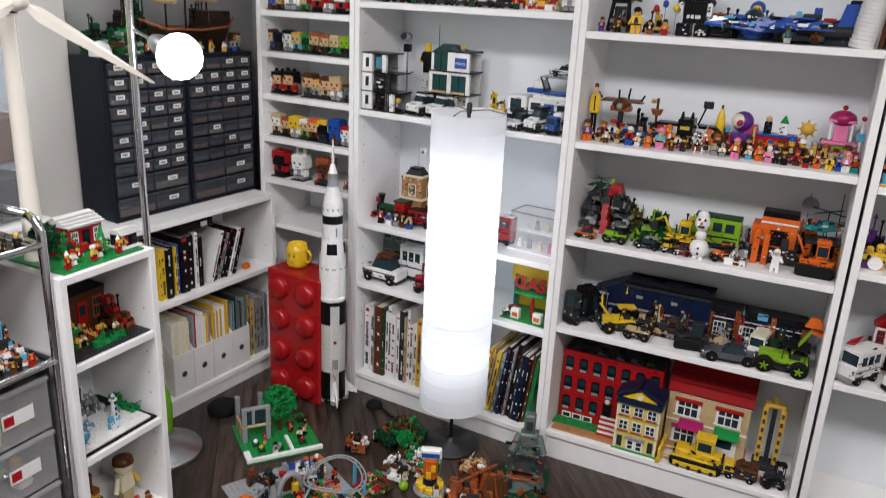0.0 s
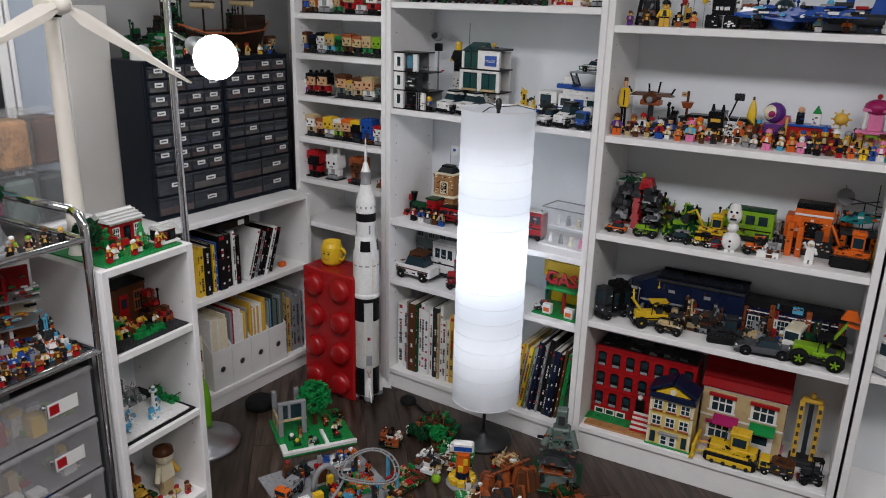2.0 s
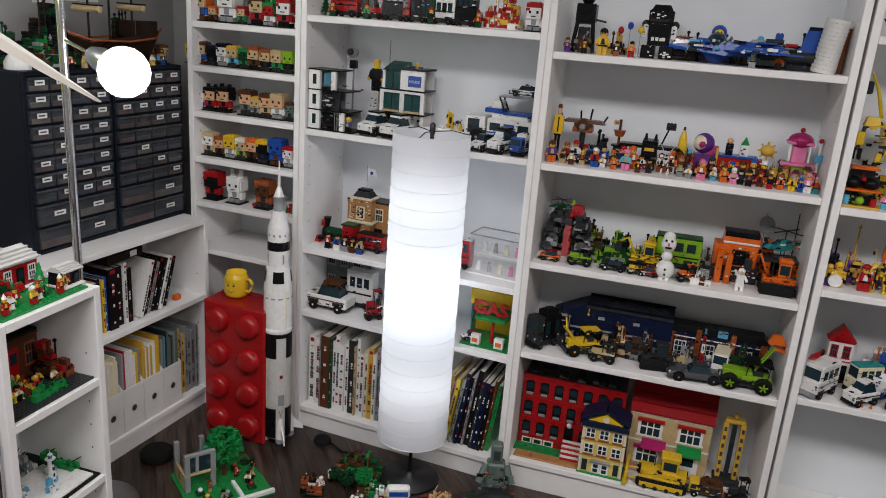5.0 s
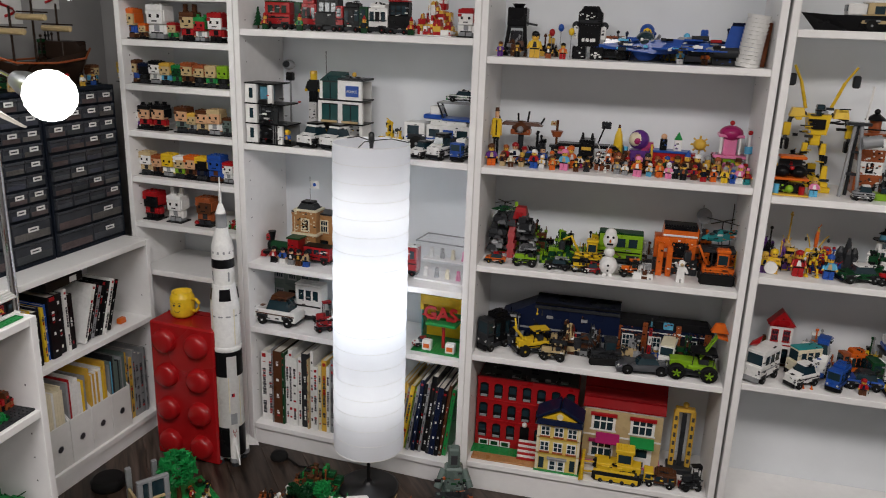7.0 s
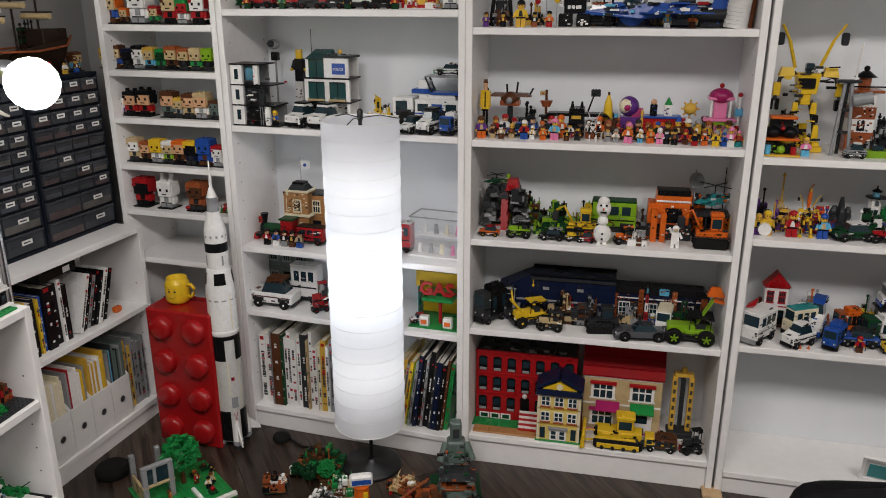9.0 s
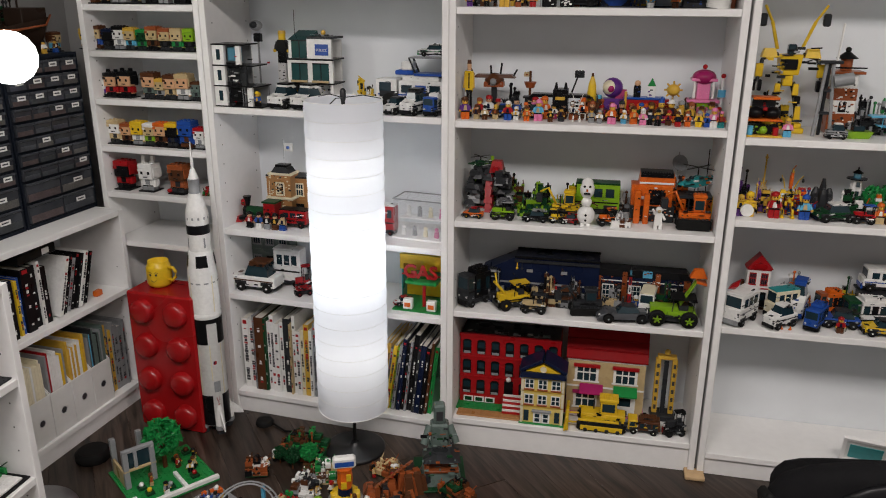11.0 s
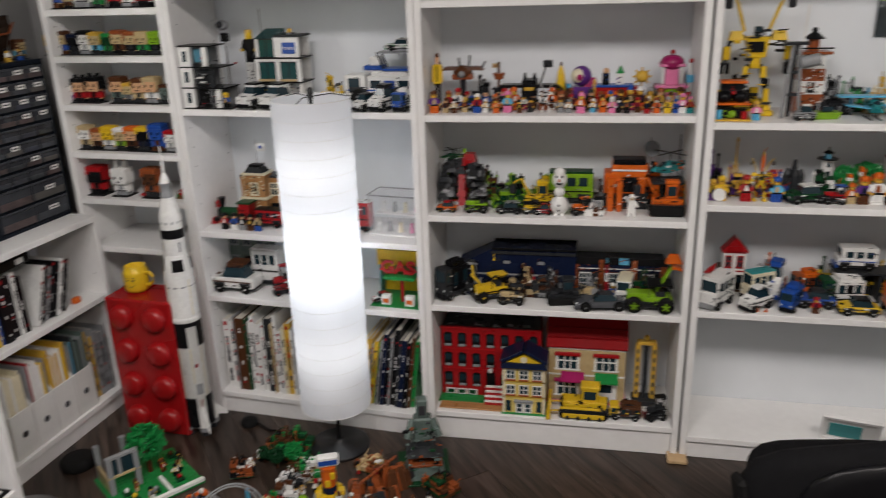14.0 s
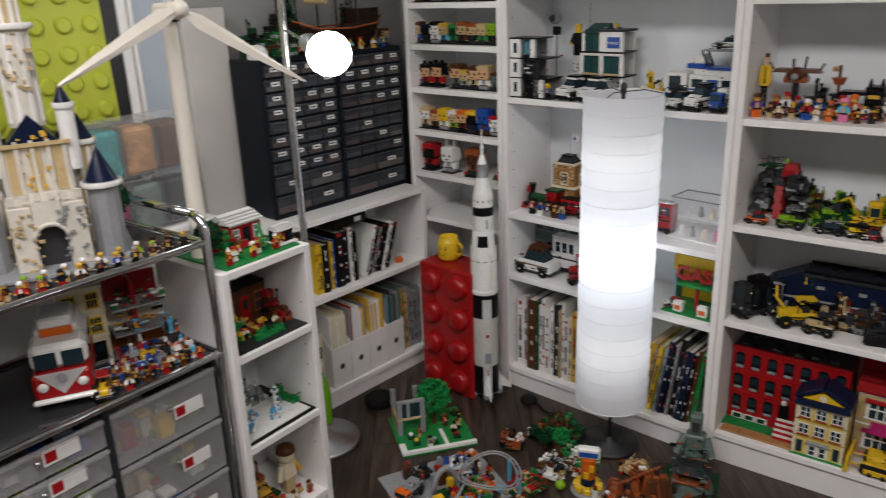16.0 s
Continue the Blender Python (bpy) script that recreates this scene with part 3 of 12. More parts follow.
for y in (Y0, Y1):
    part("handle", Geo().tube([(X1 - 0.04, y, 0.97), (X0 + 0.04, y, 0.97)], 0.011, n=10), CHROME, cart)
GLASS = shader("dark_glass_shelf", (0.03, 0.032, 0.035), 0.08, vary=0.1, scale=10)
for z in (0.905, 0.615, 0.12):
    for x in (X0, X1):
        part("rail", Geo().rod((x, Y0, z), (x, Y1, z), 0.009, n=10), CHROME, cart)
    for y in (Y0, Y1):
        part("rail", Geo().rod((X0, y, z), (X1, y, z), 0.007, n=8), CHROME, cart)
    part("shelf", Geo().rbox(X0 + 0.008, Y0 + 0.008, z - 0.012, X1 - 0.009, Y1 - 0.008, z - 0.004, 0.002), GLASS, cart, "dark glass shelf")
for frame_box in ((X0 + 0.02, -1.446, 0.13, X1 - 0.012, -1.432, 0.60), (X0 + 0.02, Y1 - 0.022, 0.13, X1 - 0.014, Y1 - 0.012, 0.60), (X0 + 0.02, Y0 + 0.012, 0.13, X1 - 0.014, Y0 + 0.022, 0.60)):
    part("drawer_frame", Geo().box(*frame_box), DKGREY, cart, "grey drawer frame")
rnd = random.Random(11)
for y0, y1, hs in ((-1.43, -1.152, (0.14, 0.14, 0.14)), (-1.755, -1.449, (0.07,) * 6)):
    z = 0.59
    for h in hs:
        z -= h + 0.006
        dr = part("drawer", Geo().rbox(X1 - 0.013, y0, z, X1 - 0.009, y1, z + h, 0.0015), FROST, cart, "frosted clear plastic drawer")
        part("rim", Geo().rbox(X1 - 0.012, y0 - 0.002, z + h - 0.012, X1 - 0.002, y1 + 0.002, z + h, 0.003), FROST, dr)
        for wall_box in ((X1 - 0.3, y0, z, X1 - 0.0135, y0 + 0.003, z + h * 0.9), (X1 - 0.3, y1 - 0.003, z, X1 - 0.0135, y1, z + h * 0.9), (X1 - 0.3, y0 + 0.0032, z, X1 - 0.0135, y1 - 0.0032, z + 0.003)):
            part("tray_wall", Geo().box(*wall_box), FROST, dr)
        part("knob", Geo().ball(X1 - 0.002, (y0 + y1) / 2, z + h * 0.62, 0.007), CHROME, dr)
        part("name_card", Geo().box(X1 - 0.0088, (y0 + y1) / 2 + 0.015, z + h * 0.35, X1 - 0.0078, (y0 + y1) / 2 + 0.095, z + h * 0.35 + 0.036).box(X1 - 0.0079, (y0 + y1) / 2 + 0.019, z + h * 0.35 + 0.006, X1 - 0.0072, (y0 + y1) / 2 + 0.044, z + h * 0.35 + 0.03, 1), [LABEL, plastic("red")], dr, "white card with a red square")
        for _ in range(16):
            a, b, s = X1 - 0.03 - rnd.random() * 0.1, y0 + 0.03 + rnd.random() * (y1 - y0 - 0.06), 0.008 + rnd.random() * 0.016
            part("loose_brick", Geo().box(a - s, b - s, z + 0.004, a + s, b + s, z + 0.006 + rnd.random() * h * 0.45), plastic(rnd.choice(["red", "yellow", "white", "lime", "tan", "blue", "grey", "white"])), dr)

# ---- wind turbine model ----
tb = thing("toy_wind_turbine", "white plastic wind turbine model with three blades on low bookcase", "wind turbine", pose(-1.005, -1.05, 0.8205))
TURB = shader("warm_white_turbine_plastic", (0.74, 0.7, 0.62), 0.42, vary=0.06, scale=20)
part("tower", Geo().lathe([(0.03, 0), (0.024, 0.02), (0.021, 0.2), (0.0165, 0.585)], n=22), TURB, tb)
part("nacelle", Geo().rbox(-0.045, -0.016, 0.592, 0.03, 0.016, 0.626, 0.008), TURB, tb)
part("collar", Geo().cyl(0, 0, 0.583, 0.594, 0.024, n=14), BLK, tb, "black collar")
hub, axis = Vector((0.048, 0, 0.612)), Vector((0.94, -0.1, 0.33)).normalized()
part("hub", Geo().lathe([(0.019, -0.02), (0.021, 0.004), (0.014, 0.016), (0.004, 0.02)], n=16, m=Matrix.Translation(hub) @ axis.to_track_quat("Z", "Y").to_matrix().to_4x4()), TURB, tb)
first = (Vector((0.096, 0.275, -0.19)) - axis * axis.dot(Vector((0.096, 0.275, -0.19)))).normalized()
for k in range(3):
    way = Matrix.Rotation(k * 2 * math.pi / 3, 4, axis) @ first
    side = way.cross(axis)
    pts, fs = [], []
    for s, wd in ((0.015, 0.012), (0.05, 0.026), (0.12, 0.024), (0.24, 0.015), (0.34, 0.006), (0.35, 0.003)):
        for u, v in ((-0.4, 0), (0, 0.006), (0.6, 0.002), (0, -0.004)):
            pts.append(hub + way * s + side * wd * u * 1.5 + axis * v)
    for i in range(5):
        fs += [(4 * i + j, 4 * i + (j + 1) % 4, 4 * i + 4 + (j + 1) % 4, 4 * i + 4 + j) for j in range(4)]
    part("blade", Geo().add(pts, fs + [(3, 2, 1, 0), (20, 21, 22, 23)], smooth=False), TURB, tb)

# ---- things along the side wall ----
rack = thing("side_cabinet", "plain white low cabinet behind the metal cart", "cabinet", pose(-1.55, -1.78, 0))
part("body", Geo().rbox(0, 0, 0, 0.25, 0.99, 0.80, 0.003), LAMINATE, rack)
part("top", Geo().rbox(0, 0, 0.8005, 0.262, 0.995, 0.82, 0.003), LAMINATE, rack)
panel = thing("stud_panel", "large lime green studded brick panel leaning on the wall", "wall panel", pose(-1.5, -1.40, 1.12, 0, -2, 0))
LIMEP = shader("lime_green_panel", (0.42, 0.47, 0.03), 0.45, vary=0.06, scale=12)
part("sheet", Geo().rbox(0, 0, 0, 0.014, 0.47, 0.7, 0.003), LIMEP, panel)
for i in range(6):
    for j in range(9):
        part("stud", Geo().lathe([(0.024, 0), (0.023, 0.008), (0.017, 0.011)], n=16, m=Matrix.Translation((0.0135, 0.04 + 0.078 * i, 0.04 + 0.078 * j)) @ Matrix.Rotation(math.pi / 2, 4, "Y")), LIMEP, panel)
solid("black_board", Geo().rbox(-1.545, -0.925, 0.86, -1.52, -0.87, 2.0, 0.003), BLACK, "narrow black board standing against the wall", "board")
win = thing("window_1", "white window frame with a pale pane in the side wall", "window", pose(-1.56, -0.865, 0.85), kind="structure")
part("window_frame", Geo().rbox(0.0005, 0, 0, 0.03, 0.035, 1.2, 0.004).rbox(0.0005, 0.045, 0, 0.022, 0.06, 1.2, 0.003).rbox(0.0005, 0.18, 0, 0.026, 0.2, 1.2, 0.003), LAMINATE, win)
part("pane", Geo().box(0.001, 0.06, 0, 0.008, 0.18, 1.2), shader("pale_blue_grey_pane", (0.42, 0.47, 0.54), 0.12, vary=0.05, scale=6), win)
solid("leaning_board", Geo().rbox(-1.53, -0.665, 0.74, -1.505, -0.50, 1.42, 0.003), shader("pale_grey_board", (0.55, 0.53, 0.5), 0.6, vary=0.05, scale=8), "pale grey plain board standing on the low bookcase", "board")
rnd = random.Random(3)
for i, (y, z, col) in enumerate(((-1.09, 0.821, "magenta"), (-1.09, 0.985, "teal"), (-0.985, 0.821, "sand"), (-0.985, 0.985, "ochre"), (-0.88, 0.821, "dkgrey"), (-0.88, 0.985, "brown"))):
    tub = thing("storage_tub", "clear plastic tub filled with small %s bricks" % {"dkgrey": "dark grey", "sand": "grey green"}.get(col, col), "storage tub", pose(-1.36, y, z), "stacked clear tubs")
    for wall_box in ((-0.05, -0.05, 0, 0.05, 0.05, 0.004), (0.047, -0.05, 0.004, 0.05, 0.05, 0.15), (-0.05, -0.05, 0.004, -0.047, 0.05, 0.15), (-0.047, -0.05, 0.004, 0.047, -0.047, 0.15), (-0.047, 0.047, 0.004, 0.047, 0.05, 0.15)):
        part("tub_wall", Geo().box(*wall_box), CLEAR, tub, "clear plastic wall")
    part("contents", Geo().rbox(-0.046, -0.046, 0.005, 0.046, 0.046, 0.138, 0.01), shader(col + "_loose_bricks", PALETTE[col], 0.5, vary=0.8, scale=140, bump=1.0, bump_scale=120), tub)
    part("lid", Geo().rbox(-0.052, -0.052, 0.1505, 0.052, 0.052, 0.16, 0.003), FROST, tub)
for y0, y1, z0 in ((-0.235, -0.15, 1.43), (-0.105, 0.05, 1.44), (0.09, 0.23, 1.49)):
    sheet = thing("wall_print", "white paper sheet with red block print hung on the wall", "print", pose(-1.559, y0, z0), "hanging paper prints")
    w = y1 - y0
    part("paper", Geo().box(0, 0, 0, 0.0012, w, w * 1.25), LABEL, sheet)
    ink, g = random.Random(int(z0 * 1000)), Geo()
    pts = [(0.0022, w * (0.5 + 0.3 * math.sin(a * 0.7) * (1 - a / 40)), w * (0.15 + a / 20)) for a in range(20)]
    g.tube(pts, w * 0.03, n=5)
    for a in range(4, 18, 3):
        g.tube([pts[a], (0.0022, pts[a][1] + w * ink.uniform(-0.25, 0.25), pts[a][2] + w * ink.uniform(-0.1, 0.1))], w * 0.016, n=4)
    part("red_print", g, plastic("red"), sheet, "red printed swirl")
    part("clip", Geo().box(-0.003, w * 0.45, w * 1.25 - 0.01, 0.005, w * 0.55, w * 1.25 + 0.01), STEEL, sheet)
solid("red_sign", Geo().rbox(-1.5595, -0.435, 1.475, -1.551, -0.37, 1.54, 0.002).box(-1.5515, -0.428, 1.497, -1.5502, -0.377, 1.519, 1), [plastic("red"), LABEL], "small square red sign with a white bar", "sign")

# ---- desk, chair and what lies on the desk ----
MDESK = pose(1.40, -0.50, 0, 0, 0, -2.5)
desk = thing("desk", "white topped desk with grey metal legs", "desk", MDESK)
part("desktop", Geo().rbox(0, -0.85, 0.66, 1.5, 0, 0.70, 0.003), LAMINATE, desk)
for x in (0.1, 1.4):
    for y in (-0.75, -0.1):
        part("leg", Geo().cyl(x, y, 0, 0.66, 0.024, n=16), shader("blue_grey_metal_leg", (0.14, 0.16, 0.2), 0.35, 0.6, vary=0.1), desk, "blue grey round metal leg")
Z = 0.7005


def on_desk(x, y, turn=0.0):
    return Matrix.Translation((x, y, Z)) @ Matrix.Rotation(math.radians(turn), 4, "Z")


pen = thing("marker_pen", "grey marker pen with black cap and green band", "pen", on_desk(1.427, -0.729, -66))
for name, a, b, r, m in (("cap", 0, 0.06, 0.0075, BLK), ("barrel", 0.06, 0.155, 0.007, GREY), ("band", 0.078, 0.112, 0.0073, plastic("green"))):
    part(name, Geo().rod((a, 0, 0.0076), (b, 0, 0.0076), r, n=12), m, pen)
part("clip", Geo().box(0.01, 0.006, 0.007, 0.064, 0.0085, 0.011), BLK, pen)
solid("orange_slide", Geo().tube([(0, 0, 0.01), (0.03, -0.004, 0.009), (0.06, -0.012, 0.011), (0.075, -0.014, 0.012)], 0.0095, n=6), plastic("orange"), "curved orange plastic toy piece on the desk", "toy piece", on_desk(1.532, -0.655, -38))
solid("black_bar", Geo().rbox(0, -0.009, 0, 0.125, 0.009, 0.009, 0.002), BLK, "flat black plastic toy bar on the desk", "toy piece", on_desk(1.475, -0.915, -38))
ink = Geo()
for a, b in (((0, 0), (0.1, 0.012)), ((0.1, 0.012), (0.11, -0.05)), ((0.11, -0.05), (0.01, -0.055)), ((0.01, -0.055), (0, 0)), ((0.03, 0.003), (0.035, -0.05)), ((0.06, 0.006), (0.068, -0.05)), ((0.005, -0.028), (0.064, -0.026))):
    ink.rod((*a, 0.0003), (*b, 0.0003), 0.0014, n=4)
solid("ink_drawing", ink, INK_AND_HOLE, "black ink doodle of boxes drawn on the desktop", "drawing", on_desk(1.45, -0.525))
tray = thing("brick_bin", "clear plastic bin full of small mixed toy bricks", "storage bin", on_desk(1.605, -0.87, 6))
part("bin", Geo().box(0, 0, 0.012, 0.34, 0.22, 0.016).box(0, 0, 0.016, 0.34, 0.004, 0.09).box(0, 0.216, 0.016, 0.34, 0.22, 0.09).box(0, 0.004, 0.016, 0.004, 0.216, 0.09).box(0.336, 0.004, 0.016, 0.34, 0.216, 0.09), shader("bluish_clear_bin", (0.6, 0.66, 0.75), 0.2, alpha=0.35), tray, "bluish clear plastic bin")
part("stand", Geo().rbox(0.01, 0.01, 0, 0.33, 0.21, 0.0115, 0.002), BLK, tray, "black tray under the bin")
rnd = random.Random(8)
for _ in range(240):
    a, b, c, s = 0.02 + rnd.random() * 0.3, 0.02 + rnd.random() * 0.18, 0.02 + rnd.random() * 0.045, 0.006
    m = Matrix.Translation((a, b, c)) @ Euler((rnd.random() * 3, rnd.random() * 3, rnd.random() * 3)).to_matrix().to_4x4()
    part("loose_brick", Geo().box(-s, -s * rnd.choice((1, 2)), -s * 0.8, s, s, s * 0.8, m=m).cyl(0, 0, s * 0.8, s * 1.2, s * 0.5, m=m, n=6), plastic(rnd.choice(["dkgreen", "black", "dkgreen", "blue", "white", "grey", "red", "teal", "tan", "black"])), tray)
BOXP = shader("dark_purple_printed_card", (0.05, 0.018, 0.04), 0.35, vary=0.3, scale=16)
bx = thing("toy_box", "dark purple printed toy box with gold border standing on the desk", "toy box", on_desk(1.80, -0.27, -20))
part("carton", Geo().rbox(0, 0, -0.08, 0.4, 0.1, 0.19, 0.002), BOXP, bx)
part("gold_border", Geo().box(0.012, -0.0012, -0.06, 0.02, 0, 0.178).box(0.02, -0.0012, 0.17, 0.38, 0, 0.178).box(0.02, -0.0012, -0.06, 0.38, 0, -0.052), plastic("gold"), bx, "gold printed border")
part("picture", Geo().box(0.06, -0.0012, -0.03, 0.13, 0, 0.12).box(0.09, -0.0018, 0.03, 0.2, -0.0012, 0.09, 1).box(0.15, -0.0012, 0.10, 0.32, 0, 0.13, 2), [plastic("rust"), plastic("tan"), LABEL], bx, "orange and tan printed picture")
part("lid_clutter", Geo().box(0.04, 0.01, 0.19, 0.3, 0.09, 0.205).box(0.1, 0.02, 0.205, 0.22, 0.07, 0.215, 1), [BLK, plastic("red")], bx, "black and red pieces lying on top")

MCHAIR = pose(1.19, -0.78, 0, 0, 0, 8)
chair = thing("office_chair", "black office chair with worn padded seat at the desk", "chair", MCHAIR)


def pad(w, h, t, n=20, p=4.0, bow=0.0):
    """A rounded-square cushion w wide, h high, bulging by t, standing in the xz plane."""
    g, rings = Geo(), ((0.86, -0.5), (0.97, -0.42), (1.0, -0.1), (1.0, 0.1), (0.97, 0.42), (0.86, 0.5))
    pts = []
    for s, y in rings:
        for k in range(n):
            a = 2 * math.pi * k / n
            c, d = math.cos(a), math.sin(a)
            q = (abs(c) ** p + abs(d) ** p) ** (-1 / p)
            x = s * c * q * w / 2
            pts.append((x, y * t + bow * (2 * x / w) ** 2, s * d * q * h / 2))
    fs = [(i * n + k, i * n + (k + 1) % n, (i + 1) * n + (k + 1) % n, (i + 1) * n + k) for i in range(5) for k in range(n)]
    return g.add(pts, fs + [tuple(range(n - 1, -1, -1)), tuple(range(5 * n, 6 * n))], smooth=True)


PLASTICB = shader("black_shell_plastic", (0.004, 0.004, 0.005), 0.32, spec=0.25, vary=0.2, scale=60, bump=0.1, bump_scale=500)
back = part("backrest", pad(0.63, 0.42, 0.075, n=40, p=5.0, bow=0.06), CLOTH, chair)
back.matrix_local = pose(-0.025, 0.02, 0.36, -12, -7.5, 0)
shell = part("back_shell", pad(0.52, 0.4, 0.022, n=40, p=4.0, bow=0.05), PLASTICB, back, "black plastic back shell")
shell.location = (0.04, -0.05, -0.01)
part("bracket", Geo().rbox(-0.01, -0.085, 0.045, 0.14, -0.055, 0.075, 0.006).rbox(-0.02, -0.1, 0.03, 0.015, -0.06, 0.09, 0.006).rod((0.065, -0.07, 0.05), (0.065, -0.07, -0.2), 0.016, n=12), PLASTICB, back, "black adjusting bracket")
part("torn_edge", Geo().rbox(-0.32, 0.02, 0.05, -0.295, 0.085, 0.15, 0.009), RUBBER, back, "worn torn cushion edge")
seat = part("seat", pad(0.46, 0.42, 0.08, n=36), CLOTH, chair)
seat.matrix_local = pose(-0.02, 0.22, 0.30, 90, 0, 0)
part("gas_column", Geo().cyl(-0.02, 0.17, 0.09, 0.27, 0.025, n=16), BLACK, chair)
for k in range(5):
    a = k * 2 * math.pi / 5
    leg = part("leg", Geo().rod((-0.02, 0.17, 0.1), (-0.02 + 0.27 * math.cos(a), 0.17 + 0.27 * math.sin(a), 0.07), 0.02, n=8), PLASTICB, chair)
    part("caster", Geo().lathe([(0.026, -0.02), (0.026, 0.02)], n=14, m=Matrix.Translation((-0.02 + 0.27 * math.cos(a), 0.17 + 0.27 * math.sin(a), 0.027)) @ Matrix.Rotation(math.pi / 2, 4, "X")), RUBBER, leg)

# ---- boxes beside and under the desk ----
carton = thing("cardboard_box", "open brown cardboard box on the bookcase shelf", "box", MG @ pose(0.03, 0.02, 0.5))
for a0, b0, a1, b1, c1 in ((0, 0, 0.24, 0.004, 0.155), (0, 0.196, 0.24, 0.2, 0.155), (0, 0.0042, 0.004, 0.1958, 0.155), (0.236, 0.0042, 0.24, 0.1958, 0.155), (0.0042, 0.0042, 0.2358, 0.1958, 0.004)):
    part("panel", Geo().box(a0, b0, 0, a1, b1, c1), CARDBOARD, carton)
part("print_bar", Geo().box(0.07, -0.001, 0.08, 0.19, 0, 0.088).box(0.07, -0.001, 0.065, 0.18, 0, 0.073).box(0.07, -0.001, 0.05, 0.185, 0, 0.058), shader("faded_brown_print", (0.12, 0.06, 0.03), 0.8), carton, "faded dark print lines")
shelfbox = [(0.03, 0.30, 0.19, 0.2, "brown"), (0.02, 0.16, 0.17, 0.14, "white"), (0.02, 0.02, 0.2, 0.14, "red")]
solid("box_stand", Geo().rbox(0.024, 0.015, 0.0805, 0.40, 0.25, 0.165, 0.003).box(0.06, 0.0135, 0.10, 0.2, 0.015, 0.14, 1), [plastic("red"), plastic("yellow")], "red toy box with yellow panel on the bottom shelf", "toy box", MG)
solid("toy_box", Geo().rbox(0.026, 0.02, 0.1655, 0.38, 0.25, 0.275, 0.003).box(0.06, 0.0185, 0.2, 0.15, 0.02, 0.25, 1).box(0.18, 0.0185, 0.2, 0.26, 0.02, 0.25, 1), [plastic("white"), INK_AND_HOLE], "white toy box with dark printed bars", "toy box", MG)
solid("toy_box", Geo().rbox(0.022, 0.018, 0.2755, 0.4, 0.25, 0.38, 0.003), plastic("azure"), "plain bright blue box in the stack", "toy box", MG)
solid("cardboard_box", Geo().rbox(0.022, 0.018, 0.3805, 0.36, 0.25, 0.4995, 0.003), CARDBOARD, "closed brown cardboard box in the stack", "box", MG)
solid("toy_box", Geo().rbox(0.28, 0.02, 0.5005, 0.42, 0.2, 0.665, 0.003).box(0.29, 0.0185, 0.61, 0.35, 0.02, 0.65, 1), [plastic("yellow"), plastic("red")], "yellow toy box with a red square", "toy box", MG)
solid("pink_bucket", Geo().lathe([(0.06, 0), (0.075, 0.13), (0.08, 0.135), (0.08, 0.14)], n=24), plastic("magenta"), "dark pink plastic bucket beside the boxes", "bucket", MG @ pose(0.52, 0.11, 0.0805))
crate = thing("storage_crate", "dull blue plastic crate with lid under the desk", "crate", pose(1.5, -0.95, 0))
CRATE = shader("dull_blue_crate", (0.03, 0.055, 0.09), 0.4, vary=0.2, scale=20)
part("body", Geo().rbox(0, 0, 0, 0.34, 0.4, 0.3, 0.01), CRATE, crate)
part("lid", Geo().rbox(-0.01, -0.01, 0.3005, 0.35, 0.41, 0.33, 0.008), CRATE, crate)
part("front_label", Geo().box(0.1, -0.0015, 0.1, 0.24, 0, 0.2), LABEL, crate, "pale paper label")
part("side_label", Geo().box(-0.0015, 0.1, 0.14, 0, 0.22, 0.24), shader("crumpled_pale_paper", (0.4, 0.4, 0.38), 0.8, vary=0.3, scale=30), crate, "crumpled pale paper label")
frame_ob = thing("picture_frame", "small white framed picture lying on the empty shelf", "picture frame", MD @ pose(0.42, 0.06, 0.0805, 24, 0, -12))
part("frame", Geo().box(0, 0, 0, 0.16, 0.012, 0.01).box(0, 0, 0.1, 0.16, 0.012, 0.11).box(0, 0, 0.01, 0.01, 0.012, 0.1).box(0.15, 0, 0.01, 0.16, 0.012, 0.1), LAMINATE, frame_ob)
part("picture", Geo().box(0.01, 0.004, 0.01, 0.15, 0.008, 0.1).box(0.02, 0.002, 0.02, 0.11, 0.004, 0.08, 1), [LABEL, plastic("teal")], frame_ob, "white and teal picture")
solid("wooden_wedge", Geo().rbox(-0.03, -0.035, 0, 0.03, 0.02, 0.014, 0.003), shader("pale_pine_wood", (0.5, 0.34, 0.18), 0.6, vary=0.15, scale=50), "pale wooden wedge on the floor under bookcase side", "wedge", pose(0.8, -0.005, 0))
stool = thing("side_cabinet", "dark grey low side cabinet behind the desk", "cabinet", pose(1.79, -0.47, 0))
part("body", Geo().rbox(0, 0, 0, 0.46, 0.3, 0.6, 0.003), DKGREY, stool)
part("top", Geo().rbox(-0.005, -0.005, 0.6005, 0.465, 0.305, 0.62, 0.002), DKGREY, stool)


# ---- toy makers ----
WORDS = dict(dkgreen="dark green", dkgrey="dark grey", navy="dark blue", azure="light blue", sand="grey green", steel="dark silver", umber="dark brown", rust="reddish brown", skin="yellow", flesh="light brown", gold="golden")


def word(c):
    return WORDS.get(c, c)


